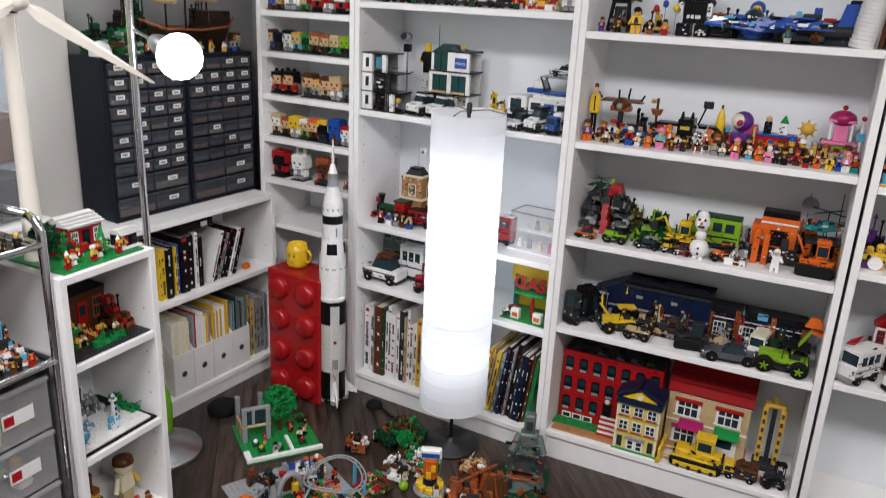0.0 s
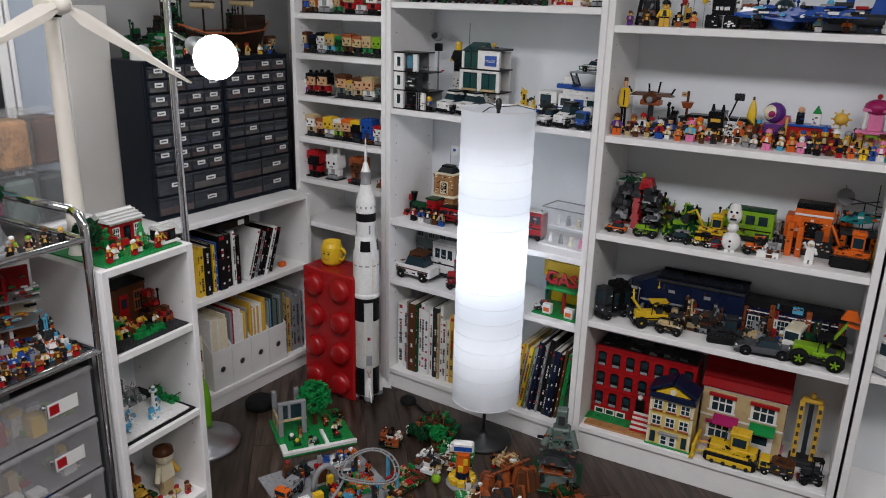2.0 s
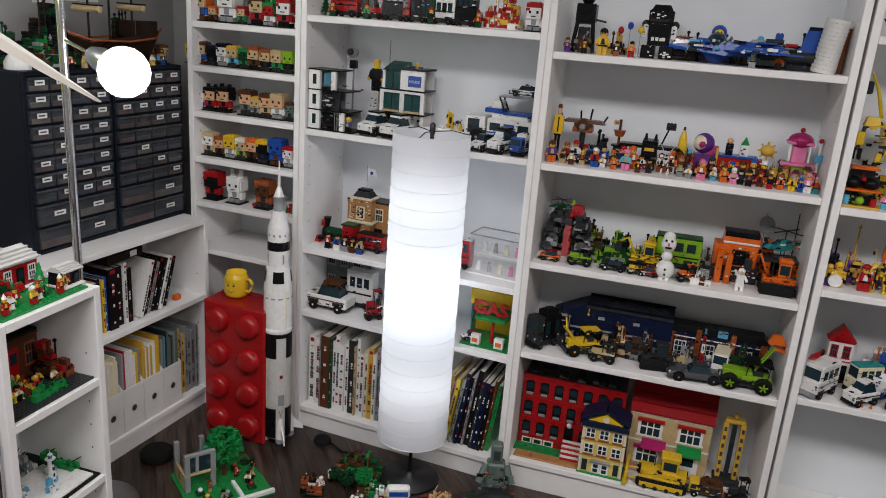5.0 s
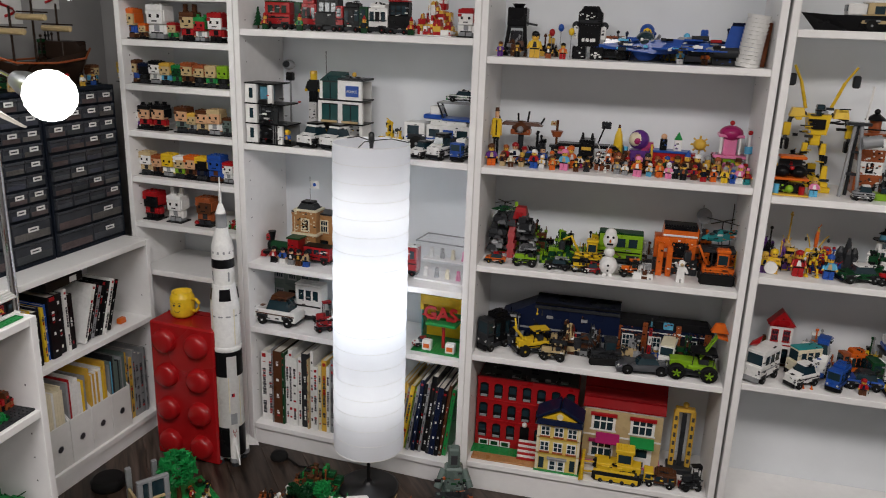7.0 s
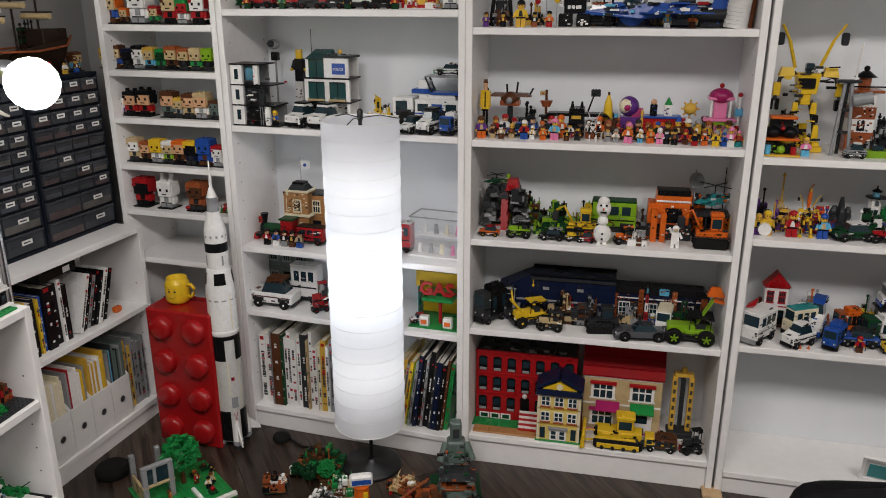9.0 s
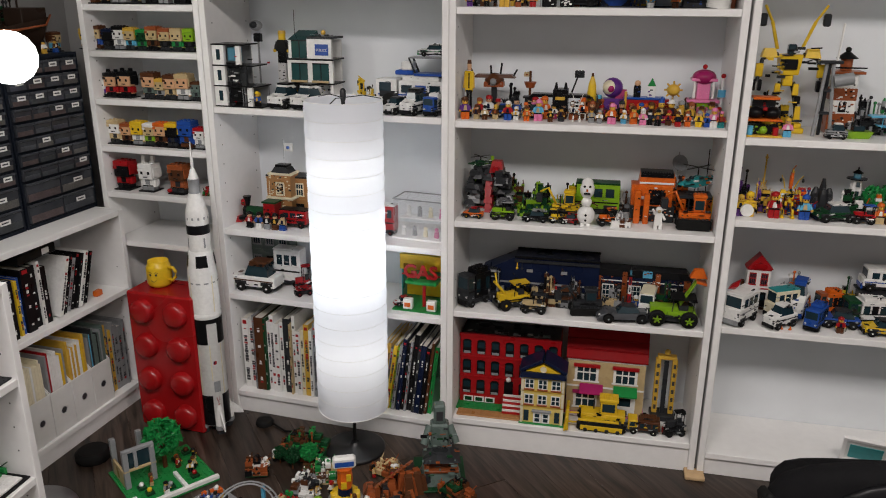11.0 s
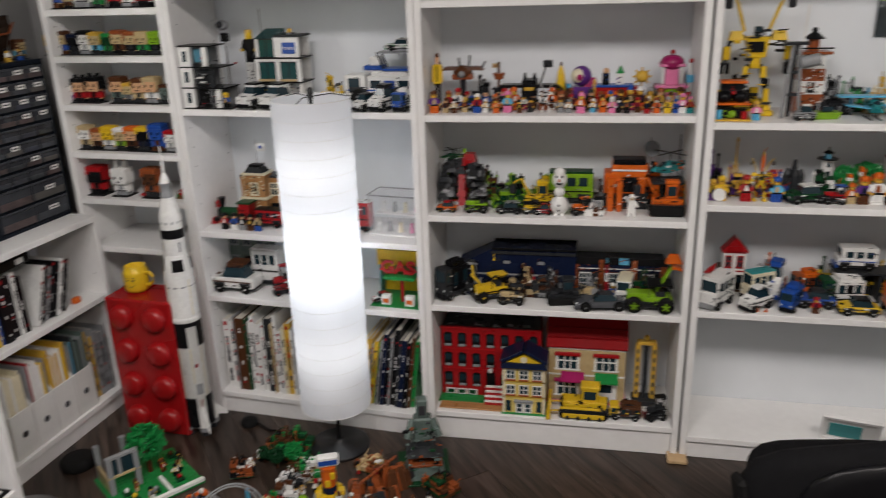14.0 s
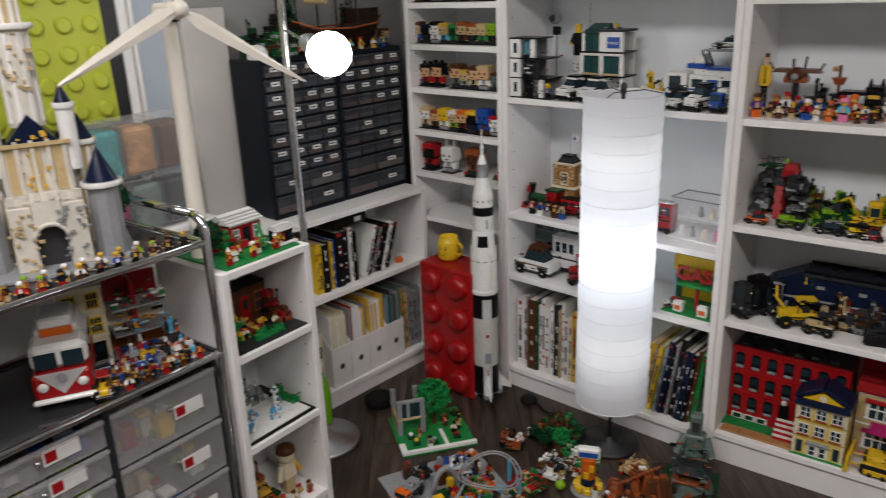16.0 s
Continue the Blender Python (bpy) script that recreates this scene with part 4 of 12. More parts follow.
def figure(at, h=0.042, legs="blue", torso="red", head="skin", hair="brown", hat="hair", group="toy figures"):
    """A small toy figure in one mesh."""
    u = h / 0.042
    g = Geo()
    for s in (-1, 1):
        g.box(s * 0.0042 * u - 0.0038 * u, -0.004 * u, 0, s * 0.0042 * u + 0.0038 * u, 0.004 * u, 0.0135 * u, 0)
        g.box(s * 0.0042 * u - 0.0036 * u, -0.0065 * u, 0, s * 0.0042 * u + 0.0036 * u, -0.004 * u, 0.003 * u, 0)
        g.rod((s * 0.0075 * u, 0, 0.025 * u), (s * 0.0105 * u, -0.004 * u, 0.0165 * u), 0.0022 * u, 1, n=6)
        g.ball(s * 0.0108 * u, -0.0055 * u, 0.0158 * u, 0.0022 * u, 2, n=6)
    g.box(-0.0082 * u, -0.0042 * u, 0.0135 * u, 0.0082 * u, 0.0042 * u, 0.0275 * u, 1, taper=0.28)
    g.lathe([(0.003 * u, 0.0275 * u), (0.0052 * u, 0.0285 * u), (0.0056 * u, 0.031 * u), (0.0056 * u, 0.035 * u), (0.0048 * u, 0.037 * u), (0.0025 * u, 0.0385 * u)], 2, n=10)
    if hat == "cone":
        g.cyl(0, 0, 0.0365 * u, 0.0475 * u, 0.0062 * u, 3, n=10, r2=0.0006 * u)
    elif hat == "brim":
        g.cyl(0, 0, 0.0355 * u, 0.0365 * u, 0.0088 * u, 3, n=12).cyl(0, 0, 0.0365 * u, 0.042 * u, 0.0055 * u, 3, n=10)
    else:
        g.lathe([(0.0062 * u, 0.0345 * u), (0.0066 * u, 0.0375 * u), (0.005 * u, 0.0405 * u), (0.0015 * u, 0.042 * u)], 3, n=10)
        g.box(-0.0062 * u, 0.001 * u, 0.03 * u, 0.0062 * u, 0.0064 * u, 0.038 * u, 3)
    g.box(-0.0035 * u, -0.0049 * u, 0.0165 * u, 0.0035 * u, -0.0038 * u, 0.0255 * u, 5, taper=0.4)
    g.box(-0.0078 * u, -0.0047 * u, 0.0132 * u, 0.0078 * u, -0.0038 * u, 0.0156 * u, 4)
    for s in (-1, 1):
        g.box(s * 0.002 * u - 0.0008 * u, -0.0059 * u, 0.0325 * u, s * 0.002 * u + 0.0008 * u, -0.005 * u, 0.0342 * u, 4)
    pick = (len(torso) * 3 + len(hair) * 5 + int(h * 1e4)) % 4
    if pick == 0:
        g.rod((0.0118 * u, -0.007 * u, 0.006 * u), (0.0118 * u, -0.007 * u, 0.04 * u), 0.0009 * u, 4, n=5)
    elif pick == 1:
        g.box(-0.008 * u, 0.0045 * u, 0.004 * u, 0.008 * u, 0.0055 * u, 0.027 * u, 4, taper=0.3)
    second = ("white", "dkgrey", "gold", "rust", "navy", "tan")[(len(torso) + len(legs) * 2 + len(hair)) % 6]
    return solid("toy_figure", g, [plastic(legs), plastic(torso), plastic(head), plastic(hair), BLK, plastic(second)], "small toy figure, %s top, %s legs, %s hair" % (word(torso), word(legs), word(hair)), "toy figure", at, group)


def square_head(at, w=0.042, body="red", head="tan", hair="brown", ears=0, group="square-headed toy figures"):
    """A brick-built doll with a big cube head on a black base, in one mesh."""
    g = Geo()
    a = w * 0.37
    g.rbox(-a * 1.05, -a * 1.0, 0, a * 1.05, a * 1.0, a * 0.14, 0.0006, 3)
    for s in (-1, 1):
        g.rbox(s * a * 0.42 - a * 0.36, -a * 0.62, a * 0.14, s * a * 0.42 + a * 0.36, a * 0.5, a * 0.62, 0.0008, 4)
        g.rbox(s * a * 0.88 - a * 0.15, -a * 0.42, a * 0.66, s * a * 0.88 + a * 0.15, a * 0.3, a * 1.38, 0.0008, 0)
        g.box(s * a * 0.88 - a * 0.13, -a * 0.5, a * 0.56, s * a * 0.88 + a * 0.13, a * 0.1, a * 0.66, 1)
        g.box(s * a * 0.46 - a * 0.14, -a * 0.885, a * 2.1, s * a * 0.46 + a * 0.14, -a * 0.86, a * 2.42, 3)
    g.rbox(-a * 0.72, -a * 0.52, a * 0.62, a * 0.72, a * 0.5, a * 1.46, 0.0008, 0)
    g.box(-a * 0.3, -a * 0.545, a * 0.8, a * 0.3, -a * 0.52, a * 1.4, 4)
    g.box(-a * 0.73, -a * 0.535, a * 0.62, a * 0.73, -a * 0.52, a * 0.74, 3)
    g.rbox(-a * 0.9, -a * 0.86, a * 1.5, a * 0.9, a * 0.8, a * 3.0, 0.0015, 1)
    g.box(-a * 0.3, -a * 0.88, a * 1.72, a * 0.3, -a * 0.86, a * 1.84, 3)
    g.rbox(-a * 0.97, -a * 0.93, a * 2.72, a * 0.97, a * 0.9, a * 3.32, 0.003, 2)
    g.rbox(-a * 0.98, -a * 0.92, a * 2.4, -a * 0.5, a * 0.9, a * 2.74, 0.0015, 2)
    for s in (-1, 1):
        g.rbox(s * a * 0.92 - a * 0.08, -a * 0.6, a * 1.75, s * a * 0.92 + a * 0.08, a * 0.9, a * 2.8, 0.001, 2)
    g.rbox(-a * 0.95, a * 0.2, a * 1.55, a * 0.95, a * 0.92, a * 2.74, 0.0015, 2)
    g.studs(-a * 0.8, -a * 0.7, a * 0.8, a * 0.7, a * 3.32, 2, p=a * 0.6, r=a * 0.18, h=a * 0.1)
    if ears:
        for s in (-1, 1):
            g.rbox(s * a * 0.62 - a * 0.24, -a * 0.15, a * 3.3, s * a * 0.62 + a * 0.24, a * 0.2, a * (3.3 + 0.45 * ears), 0.001, 2)
    legs = {"white": "grey", "black": "dkgrey", "red": "black", "blue": "brown", "brown": "black"}.get(body, "dkgrey")
    return solid("square_head_figure", g, [plastic(body), plastic(head), plastic(hair), BLK, plastic(legs)], "square-headed brick figure, %s body and %s hair" % (word(body), word(hair)), "toy figure", at, group)


def fuss(ob, seed, n, x0, x1, y0, y1, z0, z1, colours, size=0.006):
    """Small bricks, plates and pipes that break up a model's surfaces."""
    rnd = random.Random(seed)
    for c in dict.fromkeys(colours):
        g = Geo()
        for _ in range(max(2, int(n * colours.count(c) / len(colours)))):
            x, y, z = rnd.uniform(x0, x1), rnd.choice((y0, y0, rnd.uniform(y0, y1))), rnd.uniform(z0, z1)
            a, b, e = size * rnd.uniform(0.3, 1.3), size * rnd.uniform(0.25, 0.6), size * rnd.uniform(0.2, 0.8)
            k = rnd.random()
            if k < 0.65:
                g.box(x - a, y - b, z - e / 2, x + a, y + b, z + e / 2)
            elif k < 0.85:
                g.rod((x - a, y - b * 0.6, z), (x + a, y - b * 0.6, z + rnd.uniform(-e, e)), size * 0.2, n=5)
            else:
                g.cyl(x, y, z - e / 2, z + e / 2, size * 0.35, n=7)
        tagged(part("small_bricks", g, plastic(c), ob, "small %s bricks" % word(c)), kind="stuff")


def wheel(ob, x, y, r, w, rim):
    t = Matrix.Translation((x, y, r)) @ Matrix.Rotation(math.pi / 2, 4, "X")
    tyre = part("wheel", Geo().lathe([(r * 0.6, -w / 2), (r * 0.92, -w / 2), (r, -w * 0.3), (r, w * 0.3), (r * 0.92, w / 2), (r * 0.6, w / 2)], n=14, m=t), RUBBER, ob, "black rubber tyre")
    part("rim", Geo().lathe([(r * 0.62, -w * 0.42), (r * 0.62, w * 0.42)], n=12, m=t).lathe([(r * 0.2, -w * 0.55), (r * 0.2, w * 0.55)], n=8, m=t), plastic(rim), tyre)


def car(at, n=0.1, w=0.045, h=0.04, body="white", top="white", rim="grey", style="car", trim="black", group="toy vehicles"):
    """A brick-built vehicle n long facing its own -x."""
    ob = thing("toy_%s" % style, "brick-built %s and %s toy %s on the shelf" % (word(body), word(top if top != body else trim), style), "toy vehicle", at, group)
    r = min(h * 0.34, n * 0.17) if style in ("tractor", "buggy") else min(h * 0.23, n * 0.11)
    lift = r * 0.8
    part("chassis", Geo().rbox(-n * 0.48, -w * 0.36, lift * 0.7, n * 0.48, w * 0.36, lift + h * 0.1, 0.001), plastic("dkgrey"), ob)
    b = Geo()
    if style in ("van", "bus"):
        b.rbox(-n * 0.5, -w / 2, lift + h * 0.1, n * 0.5, w / 2, h * 0.55, 0.0015).rbox(-n * 0.42, -w / 2, h * 0.55, n * 0.5, w / 2, h * 0.95, 0.002)
        part("body", b, plastic(body), ob)
        part("roof", Geo().rbox(-n * 0.44, -w * 0.48, h * 0.95, n * 0.5, w * 0.48, h, 0.002), plastic(top), ob)
        for k in range(3):
            for s in (-1, 1):
                part("side_window", Geo().box(-n * 0.3 + k * n * 0.25, s * w / 2 - 0.0006, h * 0.58, -n * 0.12 + k * n * 0.25, s * w / 2 + 0.0006, h * 0.84), TINT, ob)
        part("windscreen", Geo().box(-n * 0.424, -w * 0.42, h * 0.58, -n * 0.418, w * 0.42, h * 0.9), TINT, ob)
    elif style == "truck":
        b.rbox(-n * 0.5, -w / 2, lift + h * 0.1, -n * 0.2, w / 2, h * 0.85, 0.002)
        part("cab", b, plastic(body), ob)
        part("windscreen", Geo().box(-n * 0.503, -w * 0.42, h * 0.5, -n * 0.499, w * 0.42, h * 0.78), TINT, ob)
        for s in (-1, 1):
            part("side_window", Geo().box(-n * 0.45, s * w / 2 - 0.0006, h * 0.5, -n * 0.28, s * w / 2 + 0.0006, h * 0.76), TINT, ob)
        part("load_box", Geo().rbox(-n * 0.17, -w / 2, lift + h * 0.12, n * 0.5, w / 2, h * 0.82, 0.0015).rbox(-n * 0.12, -w * 0.42, h * 0.82, n * 0.4, w * 0.42, h * 0.95, 0.0015).studs(-n * 0.1, -w * 0.4, n * 0.38, w * 0.4, h * 0.95), plastic(top), ob)
        for k in range(3):
            part("side_panel", Geo().box(-n * 0.13 + k * n * 0.2, -w / 2 - 0.0012, lift + h * 0.3, n * 0.02 + k * n * 0.2, -w / 2, h * 0.7), TINT if k != 1 else plastic(trim), ob)
    elif style in ("tractor", "buggy"):
        b.rbox(-n * 0.45, -w * 0.24, lift + h * 0.1, n * 0.1, w * 0.24, h * 0.62, 0.002)
        b.rbox(-n * 0.1, -w * 0.34, lift + h * 0.1, n * 0.45, w * 0.34, h * 0.5, 0.002)
        part("body", b, plastic(body), ob)
        for sx in (-0.02, 0.38):
            for s in (-1, 1):
                part("cab_post", Geo().rod((n * sx, s * w * 0.28, h * 0.5), (n * (sx + 0.02), s * w * 0.28, h * 0.95), 0.0015, n=5), plastic(trim), ob)
        part("roof", Geo().rbox(-n * 0.06, -w * 0.34, h * 0.94, n * 0.44, w * 0.34, h, 0.001), plastic(top), ob)
        part("seat", Geo().box(n * 0.12, -w * 0.15, h * 0.5, n * 0.3, w * 0.15, h * 0.68), DKGREY, ob)
    else:
        b.rbox(-n * 0.5, -w / 2, lift + h * 0.05, n * 0.5, w / 2, h * 0.56, 0.003)
        b.add([(-n * 0.5, -w * 0.46, h * 0.5), (-n * 0.2, -w * 0.46, h * 0.66), (-n * 0.2, w * 0.46, h * 0.66), (-n * 0.5, w * 0.46, h * 0.5)], [(0, 1, 2, 3)])
        part("body", b, plastic(body), ob)
        part("cabin_glass", Geo().box(-n * 0.24, -w * 0.42, h * 0.54, n * 0.34, w * 0.42, h * 0.92, taper=0.3), TINT, ob)
        part("roof", Geo().rbox(-n * 0.13, -w * 0.34, h * 0.9, n * 0.24, w * 0.34, h, 0.001), plastic(top), ob)
        part("bonnet_stripe", Geo().box(-n * 0.47, -w * 0.12, h * 0.56, -n * 0.24, w * 0.12, h * 0.575), plastic(trim), ob)
        if style == "jeep":
            part("roof_rack", Geo().box(-n * 0.1, -w * 0.36, h, n * 0.3, w * 0.36, h * 1.08), plastic(trim), ob)
    for s in (-1, 1):
        part("headlight", Geo().cyl(0, 0, 0, 0.0015, w * 0.07, m=Matrix.Translation((-n * 0.5, s * w * 0.34, lift + h * 0.22)) @ Matrix.Rotation(-math.pi / 2, 4, "Y"), n=8), LABEL, ob)
    part("bumper", Geo().rbox(-n * 0.53, -w * 0.46, lift * 0.7, -n * 0.485, w * 0.46, lift + h * 0.12, 0.001), plastic(trim), ob)
    for sx in (-0.31, 0.31):
        for s in (-1, 1):
            wheel(ob, n * sx, s * w * 0.45, r, w * 0.2, rim)
            if style not in ("tractor", "buggy"):
                part("wheel_arch", Geo().box(n * sx - r * 1.25, s * w * 0.5 - 0.001, r * 1.5, n * sx + r * 1.25, s * w * 0.5 + 0.0016, r * 2.25), plastic("dkgrey"), ob)
    seed = int(n * 1e4) + len(body) + int(h * 1e4)
    mix = (trim, "black", "dkgrey", "black", body, "grey", "white" if body not in ("white", "cream") else "dkgrey")
    low = h * 0.5 if style in ("tractor", "buggy", "car", "jeep") else h * 0.8
    fuss(ob, seed, 26, -n * 0.44, n * 0.44, -w * 0.5, w * 0.4, lift + h * 0.05, low, mix, 0.0055)
    fuss(ob, seed + 1, 12, n * 0.0, n * 0.42, -w * 0.4, w * 0.4, h * 0.9, h * 1.02, ("dkgrey", "black", top), 0.005)
    fuss(ob, seed + 2, 8, -n * 0.5, -n * 0.46, -w * 0.42, w * 0.42, lift + h * 0.1, h * 0.45, ("black", "grey", trim), 0.0045)
    for k in range(2):
        part("stripe", Geo().box(-n * 0.47, (k * 2 - 1) * w * 0.5 - 0.0009, h * 0.4, n * 0.47, (k * 2 - 1) * w * 0.5 + 0.0009, h * 0.44), plastic(trim), ob)
    return ob


def digger(at, n=0.12, w=0.06, h=0.06, body="yellow", kind="bulldozer", group="toy vehicles"):
    ob = thing("toy_%s" % kind, "brick-built %s toy %s with black tracks" % (word(body), kind), "toy vehicle", at, group)
    for s in (-1, 1):
        t = Matrix.Translation((0, s * w * 0.36, h * 0.17))
        part("track", Geo().rbox(-n * 0.36, -w * 0.11, -h * 0.16, n * 0.42, w * 0.11, h * 0.16, h * 0.07, m=t), RUBBER, ob, "black ribbed track")
        for k in range(9):
            part("track_link", Geo().box(-n * 0.34 + k * n * 0.09, -w * 0.12, h * 0.155, -n * 0.29 + k * n * 0.09, w * 0.12, h * 0.18, m=t), DKGREY, ob)
        if body != "yellow":
            continue
        part("track_frame", Geo().rbox(-n * 0.3, s * w * 0.115 - 0.0012, -h * 0.09, n * 0.36, s * w * 0.115 + 0.0012, h * 0.06, 0.0008, m=t).rbox(-n * 0.34, s * w * 0.06 - w * 0.05, h * 0.185, n * 0.3, s * w * 0.06 + w * 0.05, h * 0.23, 0.0008, m=t), plastic(body), ob)
        for k in range(4):
            part("road_wheel", Geo().lathe([(h * 0.06, -0.002), (h * 0.06, 0.002)], n=10, m=t @ Matrix.Translation((-n * 0.22 + k * n * 0.17, s * (w * 0.115 + 0.0018), -h * 0.07)) @ Matrix.Rotation(math.pi / 2, 4, "X")), DKGREY, ob)
    part("body", Geo().rbox(-n * 0.3, -w * 0.24, h * 0.15, n * 0.4, w * 0.24, h * 0.5, 0.002).rbox(-n * 0.28, -w * 0.3, h * 0.34, n * 0.1, w * 0.3, h * 0.46, 0.002), plastic(body), ob)
    part("cab", Geo().rbox(0, -w * 0.2, h * 0.5, n * 0.26, w * 0.2, h * 0.9, 0.002), plastic(body), ob)
    for s in (-1, 1):
        part("cab_window", Geo().box(n * 0.03, s * w * 0.2 - 0.0008, h * 0.58, n * 0.23, s * w * 0.2 + 0.0008, h * 0.84), TINT, ob)
    part("cab_window", Geo().box(-0.0008, -w * 0.16, h * 0.58, 0.0008, w * 0.16, h * 0.84), TINT, ob)
    fuss(ob, int(n * 1e4), 22, -n * 0.3, n * 0.4, -w * 0.32, w * 0.2, h * 0.2, h * 0.62, (body, "black", "dkgrey", "black"), 0.006)
    part("cab_roof", Geo().rbox(-n * 0.02, -w * 0.24, h * 0.9, n * 0.28, w * 0.24, h, 0.002).studs(0, -w * 0.2, n * 0.26, w * 0.2, h), plastic(body), ob)
    if kind == "bulldozer":
        part("blade", Geo().rbox(-n * 0.54, -w * 0.56, 0.002, -n * 0.49, w * 0.56, h * 0.48, 0.002).box(-n * 0.56, -w * 0.56, 0.0, -n * 0.54, w * 0.56, h * 0.1), plastic(body), ob)
        for s in (-1, 1):
            part("push_arm", Geo().rod((-n * 0.49, s * w * 0.3, h * 0.2), (0, s * w * 0.3, h * 0.26), 0.003, n=6), plastic(body), ob)
    else:
        part("boom", Geo().tube([(-n * 0.2, 0, h * 0.5), (-n * 0.42, 0, h * 1.05), (-n * 0.62, 0, h * 0.9)], 0.004, n=6), plastic(body), ob)
        part("bucket", Geo().rbox(-n * 0.72, -w * 0.22, h * 0.55, -n * 0.56, w * 0.22, h * 0.85, 0.003), DKGREY, ob, "grey digging bucket")
    part("exhaust", Geo().cyl(-n * 0.1, w * 0.12, h * 0.5, h * 0.82, 0.002, n=6), DKGREY, ob)
    return ob


def house(at, w=0.15, d=0.1, h=0.2, wall="red", roof="dkgrey", storeys=3, cols=4, shape="flat", sash="white", name="toy_house", extra="", door="black", group="toy buildings", base="green"):
    """A brick-built model house: base, walls, every window, roof, door."""
    ob = thing(name, extra or "brick-built %s toy house with %s roof" % (word(wall), word(roof)), "toy house", at, group)
    part("base_plate", Geo().rbox(-w * 0.5 - 0.006, -d * 0.5 - 0.012, 0, w * 0.5 + 0.006, d * 0.5 + 0.004, 0.004, 0.0005).studs(-w * 0.5, -d * 0.5 - 0.012, w * 0.5, -d * 0.5 - 0.004, 0.004), plastic(base), ob)
    top = h if shape == "flat" else h * (0.64 if roof == "red" and wall == "tan" else 0.74)
    part("wall", Geo().box(-w / 2, -d / 2, 0.004, w / 2, d / 2, top), plastic(wall), ob)
    st = (top - 0.008) / storeys
    for j in range(storeys):
        z0 = 0.006 + j * st
        part("string_course", Geo().box(-w / 2 - 0.0015, -d / 2 - 0.0018, z0 + st * 0.94, w / 2 + 0.0015, -d / 2, z0 + st), plastic(sash if shape != "flat" else wall), ob)
        for i in range(cols):
            cw = w / cols
            a = -w / 2 + (i + 0.5) * cw
            if j == 0 and i == cols // 2:
                dr = part("door", Geo().rbox(a - cw * 0.3, -d / 2 - 0.003, z0, a + cw * 0.3, -d / 2, z0 + st * 0.78, 0.0006), plastic(door), ob)
                part("door_pane", Geo().box(a - cw * 0.18, -d / 2 - 0.0036, z0 + st * 0.36, a + cw * 0.18, -d / 2 - 0.003, z0 + st * 0.66), TINT, dr)
                continue
            win = part("window", Geo().box(a - cw * 0.31, -d / 2 - 0.0016, z0 + st * 0.2, a - cw * 0.24, -d / 2, z0 + st * 0.8).box(a + cw * 0.24, -d / 2 - 0.0016, z0 + st * 0.2, a + cw * 0.31, -d / 2, z0 + st * 0.8).box(a - cw * 0.24, -d / 2 - 0.0016, z0 + st * 0.74, a + cw * 0.24, -d / 2, z0 + st * 0.8).box(a - cw * 0.24, -d / 2 - 0.0014, z0 + st * 0.48, a + cw * 0.24, -d / 2, z0 + st * 0.53), plastic(sash), ob)
            part("pane", Geo().box(a - cw * 0.24, -d / 2 - 0.0006, z0 + st * 0.2, a + cw * 0.24, -d / 2, z0 + st * 0.74), TINT, win)
            for q in (-0.08, 0.08):
                part("glazing_bar", Geo().box(a + cw * (q - 0.015), -d / 2 - 0.0015, z0 + st * 0.2, a + cw * (q + 0.015), -d / 2 - 0.0006, z0 + st * 0.74), plastic(sash), win)
            if wall == "tan" and roof == "red":
                part("awning", Geo().rbox(a - cw * 0.34, -d / 2 - 0.01, z0 + st * 0.72, a + cw * 0.34, -d / 2 - 0.002, z0 + st * 0.84, 0.001), plastic("red" if j else "magenta"), win, "red window awning")
            if wall == "red":
                part("light_sill", Geo().rbox(a - cw * 0.26, -d / 2 - 0.005, z0 + st * 0.2, a + cw * 0.26, -d / 2 - 0.0008, z0 + st * 0.32, 0.0006), plastic("grey"), win, "light grey sill")
            part("sill", Geo().box(a - cw * 0.34, -d / 2 - 0.004, z0 + st * 0.15, a + cw * 0.34, -d / 2, z0 + st * 0.2), plastic(sash), win)
    if shape == "flat":
        part("roof", Geo().rbox(-w / 2 - 0.002, -d / 2 - 0.002, top, w / 2 + 0.002, d / 2, top + 0.006, 0.001).box(-w * 0.3, -d * 0.1, top + 0.006, -w * 0.05, d * 0.3, top + 0.016), plastic(roof), ob)
    elif shape == "gable":
        e = 0.006
        part("roof", Geo().add([(-w / 2 - e, -d / 2 - e, top), (w / 2 + e, -d / 2 - e, top), (w / 2 + e, d / 2, top), (-w / 2 - e, d / 2, top), (-w / 2 - e, d * 0.1, h), (w / 2 + e, d * 0.1, h)], [(0, 1, 5, 4), (2, 3, 4, 5), (1, 2, 5), (3, 0, 4), (3, 2, 1, 0)]), shader(roof + "_roof_tiles", [v * 0.75 for v in PALETTE[roof]], 0.6, spec=0.12, vary=0.12, scale=60), ob)
        for k in range(4):
            part("roof_course", Geo().box(-w / 2 - e, -d / 2 - e + k * d * 0.15 - 0.002, top + (h - top) * k * 0.25, w / 2 + e, -d / 2 - e + k * d * 0.15 + 0.004, top + (h - top) * k * 0.25 + 0.003), shader(roof + "_roof_tiles", [v * 0.75 for v in PALETTE[roof]], 0.6, spec=0.12, vary=0.12, scale=60), ob)
    else:
